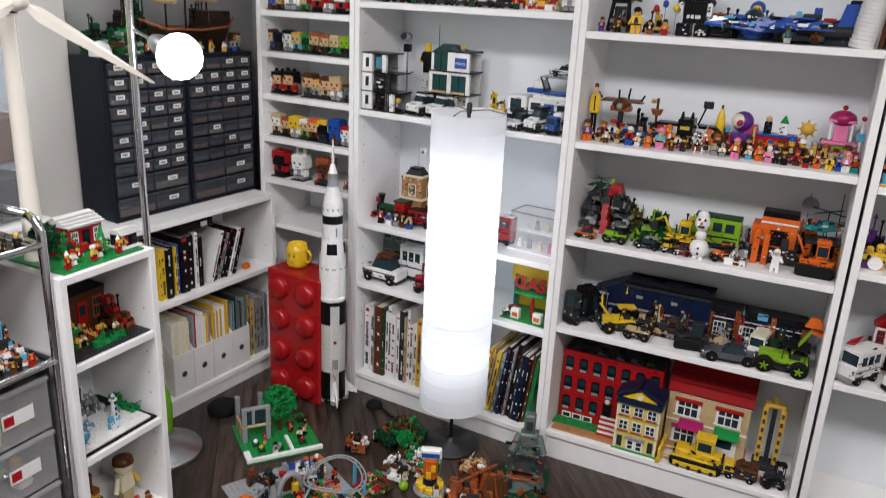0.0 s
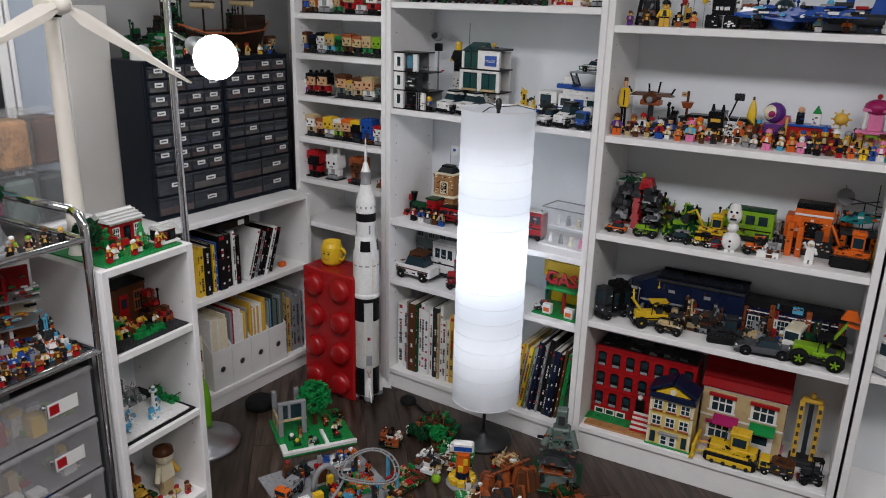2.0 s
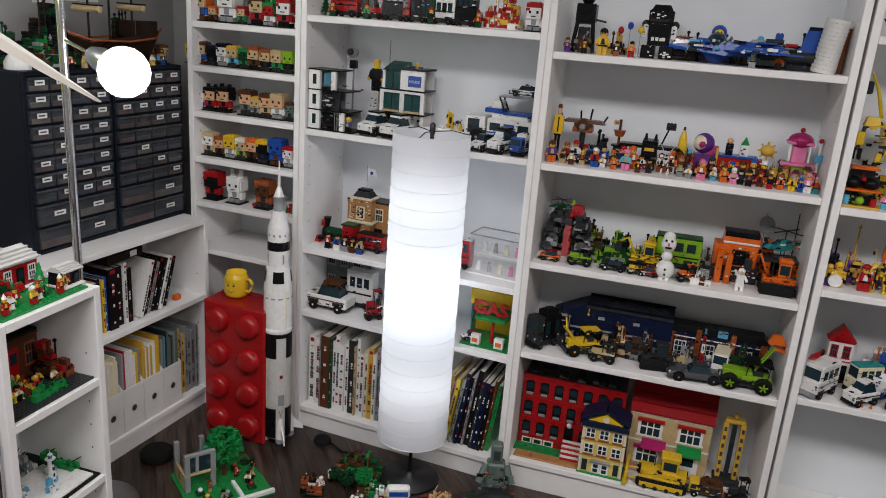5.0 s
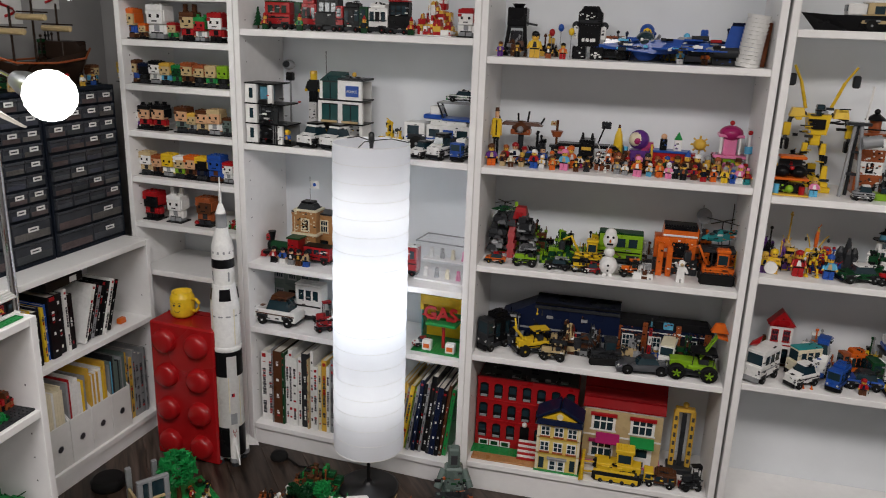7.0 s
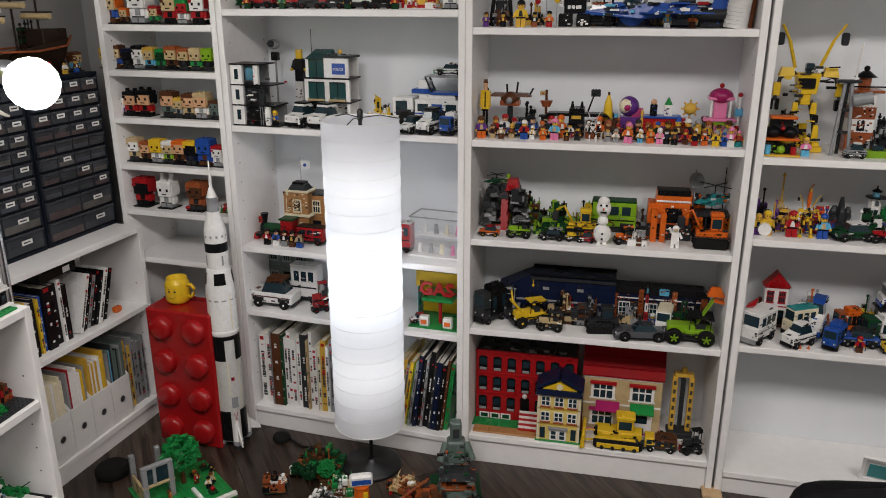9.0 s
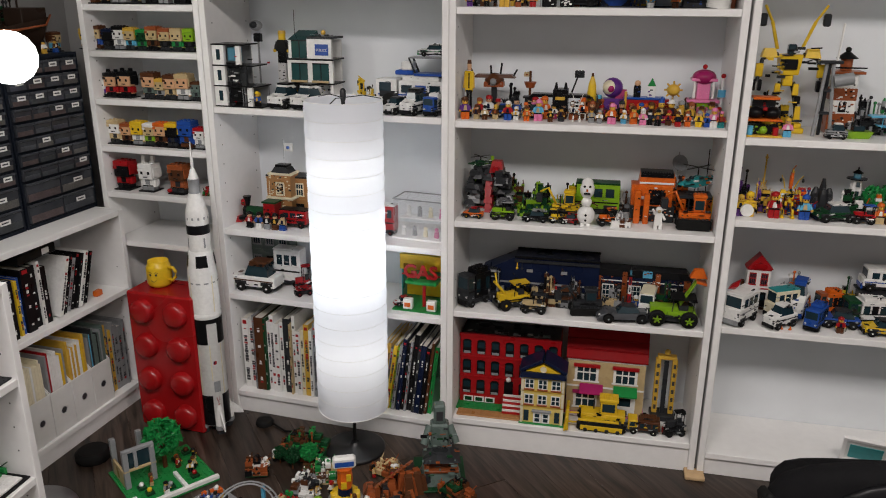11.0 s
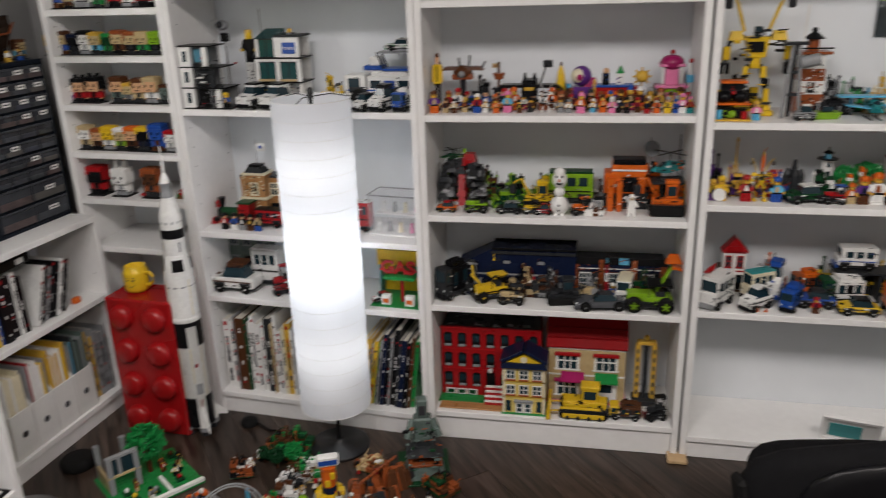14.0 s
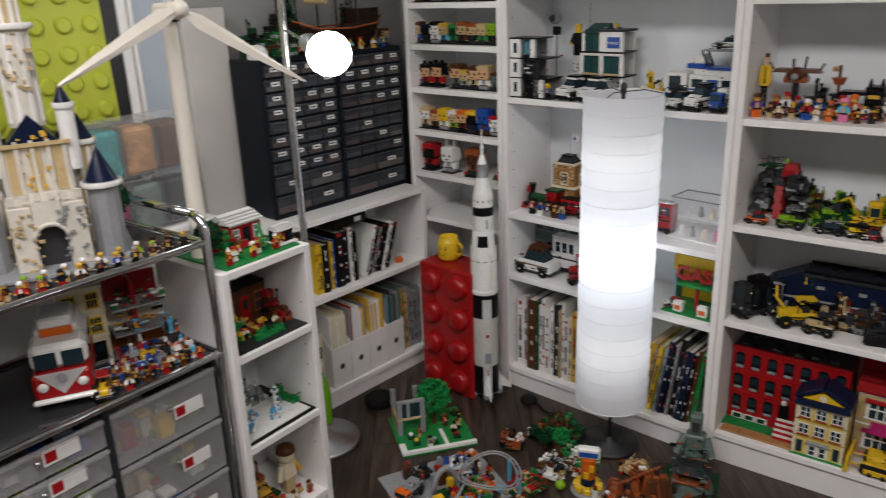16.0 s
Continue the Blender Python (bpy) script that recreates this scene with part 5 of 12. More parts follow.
        part("roof", Geo().add([(-w / 2 - 0.006, -d / 2 - 0.006, top), (w / 2 + 0.006, -d / 2 - 0.006, top), (0, -d / 2 - 0.006, h), (-w / 2 - 0.006, d / 2, top), (w / 2 + 0.006, d / 2, top), (0, d / 2, h)], [(0, 1, 2), (5, 4, 3), (1, 4, 5, 2), (3, 0, 2, 5), (0, 3, 4, 1)]), plastic(roof), ob)
        part("gable_ornament", Geo().box(-w * 0.2, -d / 2 - 0.009, top + 0.004, w * 0.2, -d / 2 - 0.006, top + (h - top) * 0.4).ball(0, -d / 2 - 0.008, top + (h - top) * 0.5, w * 0.06), plastic("gold" if wall == "yellow" else sash), ob)
    return ob


def stack(at, w, d, h, colours, seed, name="brick_model", label="", category="toy model", group="toy models", peak=0.5, spires=2, base=None):
    """A brick-built model: courses of bricks that thin out upwards, with studs, poles and knobs."""
    rnd = random.Random(seed)
    ob = thing(name, label, category, at, group)
    if base:
        part("base_plate", Geo().rbox(-w / 2, -d / 2, 0, w / 2, d / 2, 0.0032, 0.0005).studs(-w / 2, -d / 2, w / 2, d / 2, 0.0032, p=0.012), plastic(base), ob)
    geos = {c: Geo() for c in colours}
    unit, foot = 0.0096, 0.0034 if base else 0.0
    nx, layers = max(2, round(w / 0.008)), 3 if d > 0.035 else 2
    cw, dl = w / nx, d / layers
    for q in range(layers):
        y0 = -d / 2 + q * dl
        i = 0
        while i < nx:
            n = min(rnd.choice((1, 1, 2, 3)), nx - i)
            u = (i + n / 2) / nx
            top = h * (0.25 + 0.75 * (q + 1) / layers) * max(0.12, 1 - abs(u - peak) * 1.5) * rnd.choice((0.45, 0.7, 0.9, 1.0))
            z = foot
            while z < foot + max(top, unit):
                c = rnd.choice(colours)
                hh = unit * rnd.choice((0.34, 1, 1, 1.6))
                a, b = -w / 2 + i * cw, -w / 2 + (i + n) * cw
                e = rnd.choice((0, 0, 0.002, -0.0015))
                geos[c].box(a + e, y0 + rnd.choice((0, 0, 0.002)), z, b - 0.0004 - max(e, 0), y0 + dl, z + hh - 0.0003, taper=rnd.choice((0, 0, 0, 0, 0.3)))
                if rnd.random() < 0.3:
                    geos[rnd.choice(colours)].box((a + b) / 2 - 0.0025, y0 - 0.0025, z + 0.001, (a + b) / 2 + 0.0025, y0 + 0.001, z + min(hh, 0.006))
                z += hh
            c = rnd.choice(colours)
            pick = rnd.random()
            for k in range(n):
                geos[c].cyl(-w / 2 + (i + k + 0.5) * cw, y0 + dl / 2, z - 0.0003, z + 0.0016, 0.0024, n=6)
            if pick < 0.3:
                geos[c].rod((a + cw / 2, y0 + dl / 2, z), (a + cw / 2 + rnd.uniform(-0.008, 0.008), y0 + rnd.uniform(-0.006, 0.006), z + rnd.uniform(0.006, 0.02)), 0.0016, n=5)
            elif pick < 0.45:
                geos[c].cyl((a + b) / 2, y0 + dl / 2, z, z + 0.009, 0.0045, n=7, r2=0.001)
            i += n
    for k in range(spires):
        c = rnd.choice(colours)
        x, z = (rnd.random() - 0.5) * w * 0.5 + (peak - 0.5) * w * 0.5, h * 0.4
        geos[c].cyl(x, 0, z * 0.3, h * rnd.uniform(0.9, 1.05), 0.0024, n=6).ball(x, 0, h * rnd.uniform(0.85, 1.0), 0.005, n=8)
    for c, g in geos.items():
        if g.v:
            tagged(part("bricks", g, plastic(c), ob, "%s plastic bricks" % word(c)), kind="stuff")
    return ob


def flyer(at, n=0.1, h=0.05, body="blue", trim="white", kind="plane", group="toy aircraft"):
    """A toy plane, helicopter or spaceship, nose to its own -x."""
    ob = thing("toy_%s" % kind, "brick-built %s and %s toy %s" % (word(body), word(trim), kind), "toy aircraft", at, group)
    w = n * 0.2
    z = h * 0.35
    part("fuselage", Geo().add([(-n * 0.5, -w * 0.15, z), (-n * 0.5, w * 0.15, z), (-n * 0.1, w * 0.4, z - h * 0.12), (-n * 0.1, -w * 0.4, z - h * 0.12), (n * 0.5, -w * 0.2, z), (n * 0.5, w * 0.2, z), (-n * 0.45, -w * 0.12, z + h * 0.08), (-n * 0.45, w * 0.12, z + h * 0.08), (0, w * 0.35, z + h * 0.3), (0, -w * 0.35, z + h * 0.3), (n * 0.5, -w * 0.15, z + h * 0.15), (n * 0.5, w * 0.15, z + h * 0.15)], [(0, 1, 2, 3), (3, 2, 5, 4), (7, 6, 9, 8), (8, 9, 10, 11), (0, 6, 7, 1), (4, 5, 11, 10), (1, 7, 8, 2), (2, 8, 11, 5), (6, 0, 3, 9), (9, 3, 4, 10)]), plastic(body), ob)
    part("canopy", Geo().ball(-n * 0.16, 0, z + h * 0.2, w * 0.32, n=10), TINT, ob)
    part("tail_fin", Geo().rbox(n * 0.38, -0.0015, z, n * 0.5, 0.0015, h * 0.95, 0.0008), plastic(trim), ob)
    for s in (-1, 1):
        if kind != "helicopter":
            part("wing", Geo().add([(-n * 0.12, s * w * 0.3, z), (n * 0.2, s * w * 0.3, z), (n * 0.3, s * n * 0.42, z + 0.003), (n * 0.12, s * n * 0.42, z + 0.003), (-n * 0.12, s * w * 0.3, z + 0.004), (n * 0.2, s * w * 0.3, z + 0.004), (n * 0.3, s * n * 0.42, z + 0.006), (n * 0.12, s * n * 0.42, z + 0.006)], [(3, 2, 1, 0), (4, 5, 6, 7), (0, 1, 5, 4), (1, 2, 6, 5), (2, 3, 7, 6), (3, 0, 4, 7)]), plastic(trim if kind == "plane" else body), ob)
            part("engine", Geo().rod((n * 0.1, s * w * 0.7, z), (n * 0.4, s * w * 0.7, z), w * 0.16, n=10), plastic("dkgrey"), ob)
        part("skid", Geo().rod((-n * 0.25, s * w * 0.4, 0.002), (n * 0.25, s * w * 0.4, 0.002), 0.002, n=6).rod((0, s * w * 0.4, 0.002), (0, s * w * 0.2, z), 0.0015, n=5), plastic("dkgrey"), ob)
    fuss(ob, int(n * 1e4), 40, -n * 0.3, n * 0.45, -w * 0.42, w * 0.4, z - h * 0.02, z + h * 0.28, (body, trim, "dkgrey", "white", "black", body, "azure" if body == "blue" else "grey"), min(0.012, n * 0.06))
    if kind == "spaceship":
        fuss(ob, int(n * 1e4) + 1, 50, -n * 0.05, n * 0.28, -n * 0.4, n * 0.3, z + 0.003, z + h * 0.16, (body, trim, "white", "dkgrey", body, "black"), min(0.01, n * 0.05))
    if kind == "helicopter":
        part("mast", Geo().cyl(0, 0, z + h * 0.25, h * 0.95, 0.002, n=6), DKGREY, ob)
        for k in range(4):
            part("rotor_blade", Geo().box(0, -0.003, h * 0.94, n * 0.42, 0.003, h * 0.96, m=Matrix.Rotation(k * math.pi / 2 + 0.4, 4, "Z")), BLK, ob)
    return ob


def robot(at, h=0.16, body="yellow", trim="grey", seed=1):
    ob = thing("toy_robot", "tall brick-built %s and %s toy walking machine" % (word(body), word(trim)), "toy robot", at, "toy models")
    B, T = plastic(body), plastic(trim)
    w = h * 0.26
    for s in (-1, 1):
        part("foot", Geo().rbox(s * w * 0.5 - w * 0.2, -w * 0.4, 0, s * w * 0.5 + w * 0.2, w * 0.3, h * 0.05, 0.002).rbox(s * w * 0.5 - w * 0.12, -w * 0.3, h * 0.05, s * w * 0.5 + w * 0.12, w * 0.1, h * 0.09, 0.001), B, ob)
        part("leg", Geo().rod((s * w * 0.5, 0, h * 0.06), (s * w * 0.42, 0.01, h * 0.25), w * 0.07, n=8).rod((s * w * 0.42, 0.01, h * 0.25), (s * w * 0.2, 0, h * 0.45), w * 0.09, n=8), T, ob)
        part("shin_plate", Geo().box(s * w * 0.46 - w * 0.11, -w * 0.2, h * 0.11, s * w * 0.46 + w * 0.11, -w * 0.06, h * 0.24, taper=0.3), B, ob)
        part("knee_plate", Geo().rbox(s * w * 0.4 - w * 0.1, -w * 0.18, h * 0.26, s * w * 0.4 + w * 0.1, -w * 0.02, h * 0.33, 0.002), BLK, ob)
        part("thigh_plate", Geo().box(s * w * 0.3 - w * 0.1, -w * 0.2, h * 0.34, s * w * 0.3 + w * 0.1, -w * 0.02, h * 0.44, taper=0.2), B, ob)
        arm = part("arm", Geo().rod((s * w * 0.4, 0, h * 0.7), (s * w * 0.9, -w * 0.1, h * 0.66), w * 0.07, n=8).rod((s * w * 0.9, -w * 0.1, h * 0.66), (s * w * 1.05, -w * 0.35, h * 0.46), w * 0.07, n=8), T, ob)
        part("shoulder", Geo().box(s * w * 0.7 - w * 0.26, -w * 0.25, h * 0.67, s * w * 0.7 + w * 0.26, w * 0.15, h * 0.75, taper=0.3), B, arm)
        part("forearm_plate", Geo().rbox(s * w * 1.0 - w * 0.12, -w * 0.36, h * 0.5, s * w * 1.0 + w * 0.12, -w * 0.2, h * 0.62, 0.002), B, arm)
        part("claw", Geo().rbox(s * w * 1.05 - w * 0.16, -w * 0.5, h * 0.38, s * w * 1.05 - w * 0.04, -w * 0.25, h * 0.48, 0.002).rbox(s * w * 1.05 + w * 0.04, -w * 0.5, h * 0.38, s * w * 1.05 + w * 0.16, -w * 0.25, h * 0.48, 0.002), BLK, arm)
        part("crane_arm", Geo().rod((s * w * 0.4, 0.02, h * 0.74), (s * w * 0.7, 0.01, h * 0.98), w * 0.06, n=6).rod((s * w * 0.7, 0.01, h * 0.98), (s * w * 1.0, 0.0, h * 1.12), w * 0.045, n=6), B, ob)
        part("crane_hook", Geo().rbox(s * w * 1.02 - w * 0.12, -w * 0.1, h * 0.94, s * w * 1.02 + w * 0.12, w * 0.1, h * 1.05, 0.004), plastic("dkgrey"), ob, "dark grey grab")
    part("torso", Geo().box(-w * 0.3, -w * 0.26, h * 0.52, w * 0.3, w * 0.25, h * 0.7, taper=-0.25).rbox(-w * 0.16, -w * 0.2, h * 0.42, w * 0.16, w * 0.2, h * 0.52, 0.002), B, ob)
    part("chest_plate", Geo().rbox(-w * 0.22, -w * 0.38, h * 0.57, w * 0.22, -w * 0.27, h * 0.66, 0.002), BLK, ob)
    part("cockpit", Geo().rbox(-w * 0.13, -w * 0.3, h * 0.7, w * 0.13, 0, h * 0.79, 0.003), TINT, ob)
    fuss(ob, int(h * 1e4), 34, -w * 0.75, w * 0.75, -w * 0.36, w * 0.1, h * 0.5, h * 0.78, ("black", "dkgrey", body, "black", "grey"), h * 0.035)
    fuss(ob, int(h * 1e4) + 1, 14, -w * 0.55, w * 0.55, -w * 0.28, 0, h * 0.06, h * 0.45, ("black", "dkgrey", body), h * 0.03)
    return ob


def police_post(at, w, d, h):
    """Open three-storey toy post: dark floor slabs, white piers, grey grilles and tinted screens."""
    ob = thing("toy_police_post", "open white and grey brick-built toy police post, black floors", "toy house", at, "toy buildings")
    st = h / 3
    for j in range(3):
        z = j * st
        part("floor_slab", Geo().rbox(-w / 2, -d / 2, z, w / 2 - j * w * 0.06, d / 2, z + 0.004, 0.0005), BLK, ob)
        part("pier", Geo().box(-w / 2 + 0.002, -d / 2 + 0.002, z + 0.004, -w * 0.24, -d / 2 + 0.012, z + st - 0.0005), WHITE, ob)
        part("slit_window", Geo().box(-w * 0.4, -d / 2 + 0.0012, z + st * 0.3, -w * 0.32, -d / 2 + 0.002, z + st * 0.8), TINT, ob)
        part("rear_wall", Geo().box(-w / 2 + 0.002, d / 2 - 0.006, z + 0.004, w * (0.05 if j else 0.4), d / 2, z + st - 0.0005), plastic("grey"), ob)
        part("pier", Geo().box(w * (0.2 - 0.1 * j), -d / 2 + 0.004, z + 0.004, w * (0.3 - 0.1 * j), -d / 2 + 0.014, z + st - 0.0005), plastic("dkgrey" if j == 1 else "white"), ob)
        if j == 1:
            for k in range(6):
                part("grille_bar", Geo().rod((-w * 0.2 + k * w * 0.08, -d / 2 + 0.008, z + 0.004), (-w * 0.2 + k * w * 0.08, -d / 2 + 0.008, z + st), 0.0012, n=5), plastic("dkgrey"), ob)
        part("screen", Geo().box(-w * 0.22, -d / 2 + 0.02, z + st * 0.25, w * 0.08, -d / 2 + 0.023, z + st * 0.9), (plastic("black"), plastic("dkgrey"), GLASSBLUE)[j], ob)
    part("roof_slab", Geo().rbox(-w / 2, -d / 2, h, w * 0.2, d / 2, h + 0.004, 0.0005), BLK, ob)
    part("ladder", Geo().rod((w * 0.12, -d / 2 - 0.001, 0.004), (w * 0.12, -d / 2 - 0.001, st), 0.001, n=5).rod((w * 0.17, -d / 2 - 0.001, 0.004), (w * 0.17, -d / 2 - 0.001, st), 0.001, n=5), plastic("grey"), ob)
    fuss(ob, 61, 40, -w * 0.22, w * 0.45, -d / 2 + 0.004, d * 0.4, 0.008, h * 0.9, ("dkgrey", "black", "white", "dkgrey", "red", "grey"), 0.007)
    return ob


def police_station(at, w, d, h):
    """Toy police station: open dark ground floor, glazed middle, upper block with its sign and glass roof."""
    ob = thing("toy_police_station", "white brick-built toy police station, dark windows, blue sign", "toy house", at, "toy buildings")
    z1, z2 = h * 0.3, h * 0.63
    for x in (-0.46, -0.2, 0.12, 0.4):
        part("column", Geo().box(w * x, -d * 0.4, 0, w * (x + 0.07), d * 0.4, z1), plastic("dkgrey" if x < 0 else "white"), ob)
    for z in (z1, z2):
        part("floor_slab", Geo().rbox(-w * 0.54, -d / 2, z, w * 0.5, d / 2, z + 0.005, 0.0008), BLK, ob)
    for x0, x1, zz0, zz1 in ((-0.5, -0.42, z1, z2), (-0.06, 0.04, z1, z2), (0.4, 0.48, z1, z2), (-0.46, -0.4, z2, h * 0.9), (-0.06, 0.46, z2, h * 0.92)):
        part("wall", Geo().box(w * x0, -d * 0.46, zz0 + 0.005, w * x1, -d * 0.46 + 0.01, zz1), WHITE, ob)
    part("lintel", Geo().box(-w * 0.5, -d * 0.47, z2 - 0.008, w * 0.48, -d * 0.47 + 0.012, z2 - 0.0005), WHITE, ob)
    part("rear_wall", Geo().box(-w * 0.48, d * 0.4, z1 + 0.005, w * 0.46, d * 0.46, h * 0.9), WHITE, ob)
    for x0, x1, zz0, zz1 in ((-0.42, -0.06, z1, z2 - 0.009), (0.04, 0.4, z1, z2 - 0.009), (-0.4, -0.06, z2, h * 0.9)):
        win = part("window", Geo().box(w * x0, -d * 0.44, zz0 + 0.006, w * x1, -d * 0.44 + 0.003, zz1), shader("green_black_pane", (0.012, 0.06, 0.06), 0.08, vary=0.2, scale=30), ob, "dark green tinted pane")
        part("window_frame", Geo().box(w * (x0 + x1) / 2 - 0.0012, -d * 0.455, zz0 + 0.006, w * (x0 + x1) / 2 + 0.0012, -d * 0.44, zz1).box(w * x0, -d * 0.455, zz1 - 0.003, w * x1, -d * 0.44, zz1), BLK, win)
        if zz0 == z1:
            part("tan_rail", Geo().rbox(w * x0, -d * 0.56, z1 + 0.006, w * x1, -d * 0.5, z1 + 0.013, 0.001), plastic("tan"), ob, "tan balcony rail")
    part("glass_roof", Geo().add([(-w * 0.47, -d * 0.48, h * 0.9), (-w * 0.05, -d * 0.48, h * 0.9), (-w * 0.02, d * 0.3, h * 1.02), (-w * 0.43, d * 0.3, h * 1.02), (-w * 0.47, d * 0.46, h * 0.9), (-w * 0.02, d * 0.46, h * 0.9)], [(0, 1, 2, 3), (0, 3, 4), (1, 5, 2), (3, 2, 5, 4), (4, 5, 1, 0)]), shader("green_black_pane", (0.012, 0.06, 0.06), 0.08, vary=0.2, scale=30), ob, "sloping dark glass roof")
    part("roof_slab", Geo().rbox(-w * 0.05, -d * 0.5, h * 0.92, w * 0.5, d * 0.48, h * 0.95, 0.001), plastic("dkgrey"), ob)
    part("antenna", Geo().cyl(-w * 0.44, 0, h * 0.9, h * 1.3, 0.001, n=5), BLK, ob)
    part("roof_lamp", Geo().ball(w * 0.24, -d * 0.2, h * 1.0, 0.008, n=8).cyl(w * 0.24, -d * 0.2, h * 0.95, h * 0.99, 0.003, n=6), plastic("gold"), ob)
    fuss(ob, 62, 30, -w * 0.46, w * 0.46, -d * 0.3, d * 0.3, 0.004, z1, ("black", "dkgrey", "white", "black", "yellow"), 0.008)
    fuss(ob, 63, 12, -w * 0.02, w * 0.46, -d * 0.3, d * 0.3, h * 0.955, h * 0.98, ("dkgrey", "grey"), 0.006)
    sg = part("sign_board", Geo().rbox(w * 0.12, -d * 0.46 - 0.003, h * 0.7, w * 0.4, -d * 0.46 - 0.0002, h * 0.85, 0.0005), plastic("blue"), ob, "blue sign board")
    txt = bpy.data.curves.new("sign_letters", "FONT")
    txt.body, txt.size, txt.extrude, txt.align_x = "POLICE", w * 0.07, 0.0004, "CENTER"
    txt.materials.append(LABEL)
    t_ob = new("sign_letters", txt)
    t_ob.parent, t_ob.matrix_local = sg, pose(w * 0.26, -d * 0.46 - 0.0036, h * 0.755, 90)
    return ob


def tower(at, h=0.15, r=0.02, colours=("red", "white"), cap="black", label="", name="toy_tower", balcony=True):
    ob = thing(name, label, "toy tower", at, "toy buildings")
    n = 4
    for k in range(n):
        z0, z1 = h * 0.75 * k / n, h * 0.75 * (k + 1) / n
        part("storey", Geo().lathe([(r * (1 - 0.08 * k), z0), (r * (0.96 - 0.08 * k), z1 - 0.0004)], n=8, smooth=False), plastic(colours[k % len(colours)]), ob)
        part("window", Geo().box(-r * 0.22, -r * 1.0, z0 + (z1 - z0) * 0.25, r * 0.22, -r * 0.6, z0 + (z1 - z0) * 0.75), TINT, ob)
    if balcony:
        part("balcony", Geo().cyl(0, 0, h * 0.75, h * 0.77, r * 1.35, n=8), plastic(cap), ob)
    part("lantern", Geo().cyl(0, 0, h * 0.77, h * 0.88, r * 0.5, n=8), GLASSBLUE, ob)
    part("cap", Geo().cyl(0, 0, h * 0.88, h * 0.94, r * 0.75, n=8, r2=r * 0.15).cyl(0, 0, h * 0.94, h, r * 0.1, n=6), plastic(cap), ob)
    return ob


def model(name, label, category, at, *pieces, group="toy models"):
    """A model of plain solids; pieces of one name and colour make one part: (part, colour, kind, sizes)."""
    ob = thing(name, label, category, at, group)
    rnd = random.Random(len(label) * 31 + len(pieces))
    tones = [p[1] for p in pieces] + ["black", "dkgrey"]
    for who, colour, kind, *q in pieces:
        g = Geo()
        if kind == "box":
            g.rbox(*q[:6], 0.0012)
        elif kind == "wedge":
            g.box(*q[:6], taper=q[6])
        elif kind == "drum":
            g.lathe([(q[4], q[2]), (q[5] if len(q) > 5 else q[4], q[3])], n=14, m=Matrix.Translation((q[0], q[1], 0)))
        elif kind == "ball":
            g.ball(*q[:4], n=14, sz=q[4] if len(q) > 4 else 1.0)
        else:
            g.rod(q[0:3], q[3:6], q[6], n=7)
        ob_part = part(who, g, plastic(colour), ob, "%s %s" % (word(colour), who.replace("_", " ")))
        if kind == "box" and min(q[3] - q[0], q[5] - q[2]) > 0.012:
            x0, y0, z0, x1, y1, z1 = q[:6]
            extra = Geo()
            for _ in range(int(4 + 5000 * (x1 - x0) * (z1 - z0))):
                a, b, e = rnd.uniform(x0 + 0.004, x1 - 0.004), rnd.uniform(z0 + 0.004, z1 - 0.003), rnd.uniform(0.0012, 0.0042)
                extra.box(a - e, y0 - rnd.uniform(0.0008, 0.003), b - e * 0.5, a + e, y0 + 0.001, b + rnd.uniform(0.0006, 0.003), rnd.choice((0, 1, 1, 2)))
            extra.studs(x0 + 0.001, y0 + 0.001, x1 - 0.001, min(y1, y0 + 0.016) - 0.001, z1, 0)
            tagged(part("small_bricks", extra, [plastic(colour), plastic(rnd.choice(tones)), plastic(rnd.choice(tones))], ob_part, "small relief bricks"), kind="stuff")
    return ob


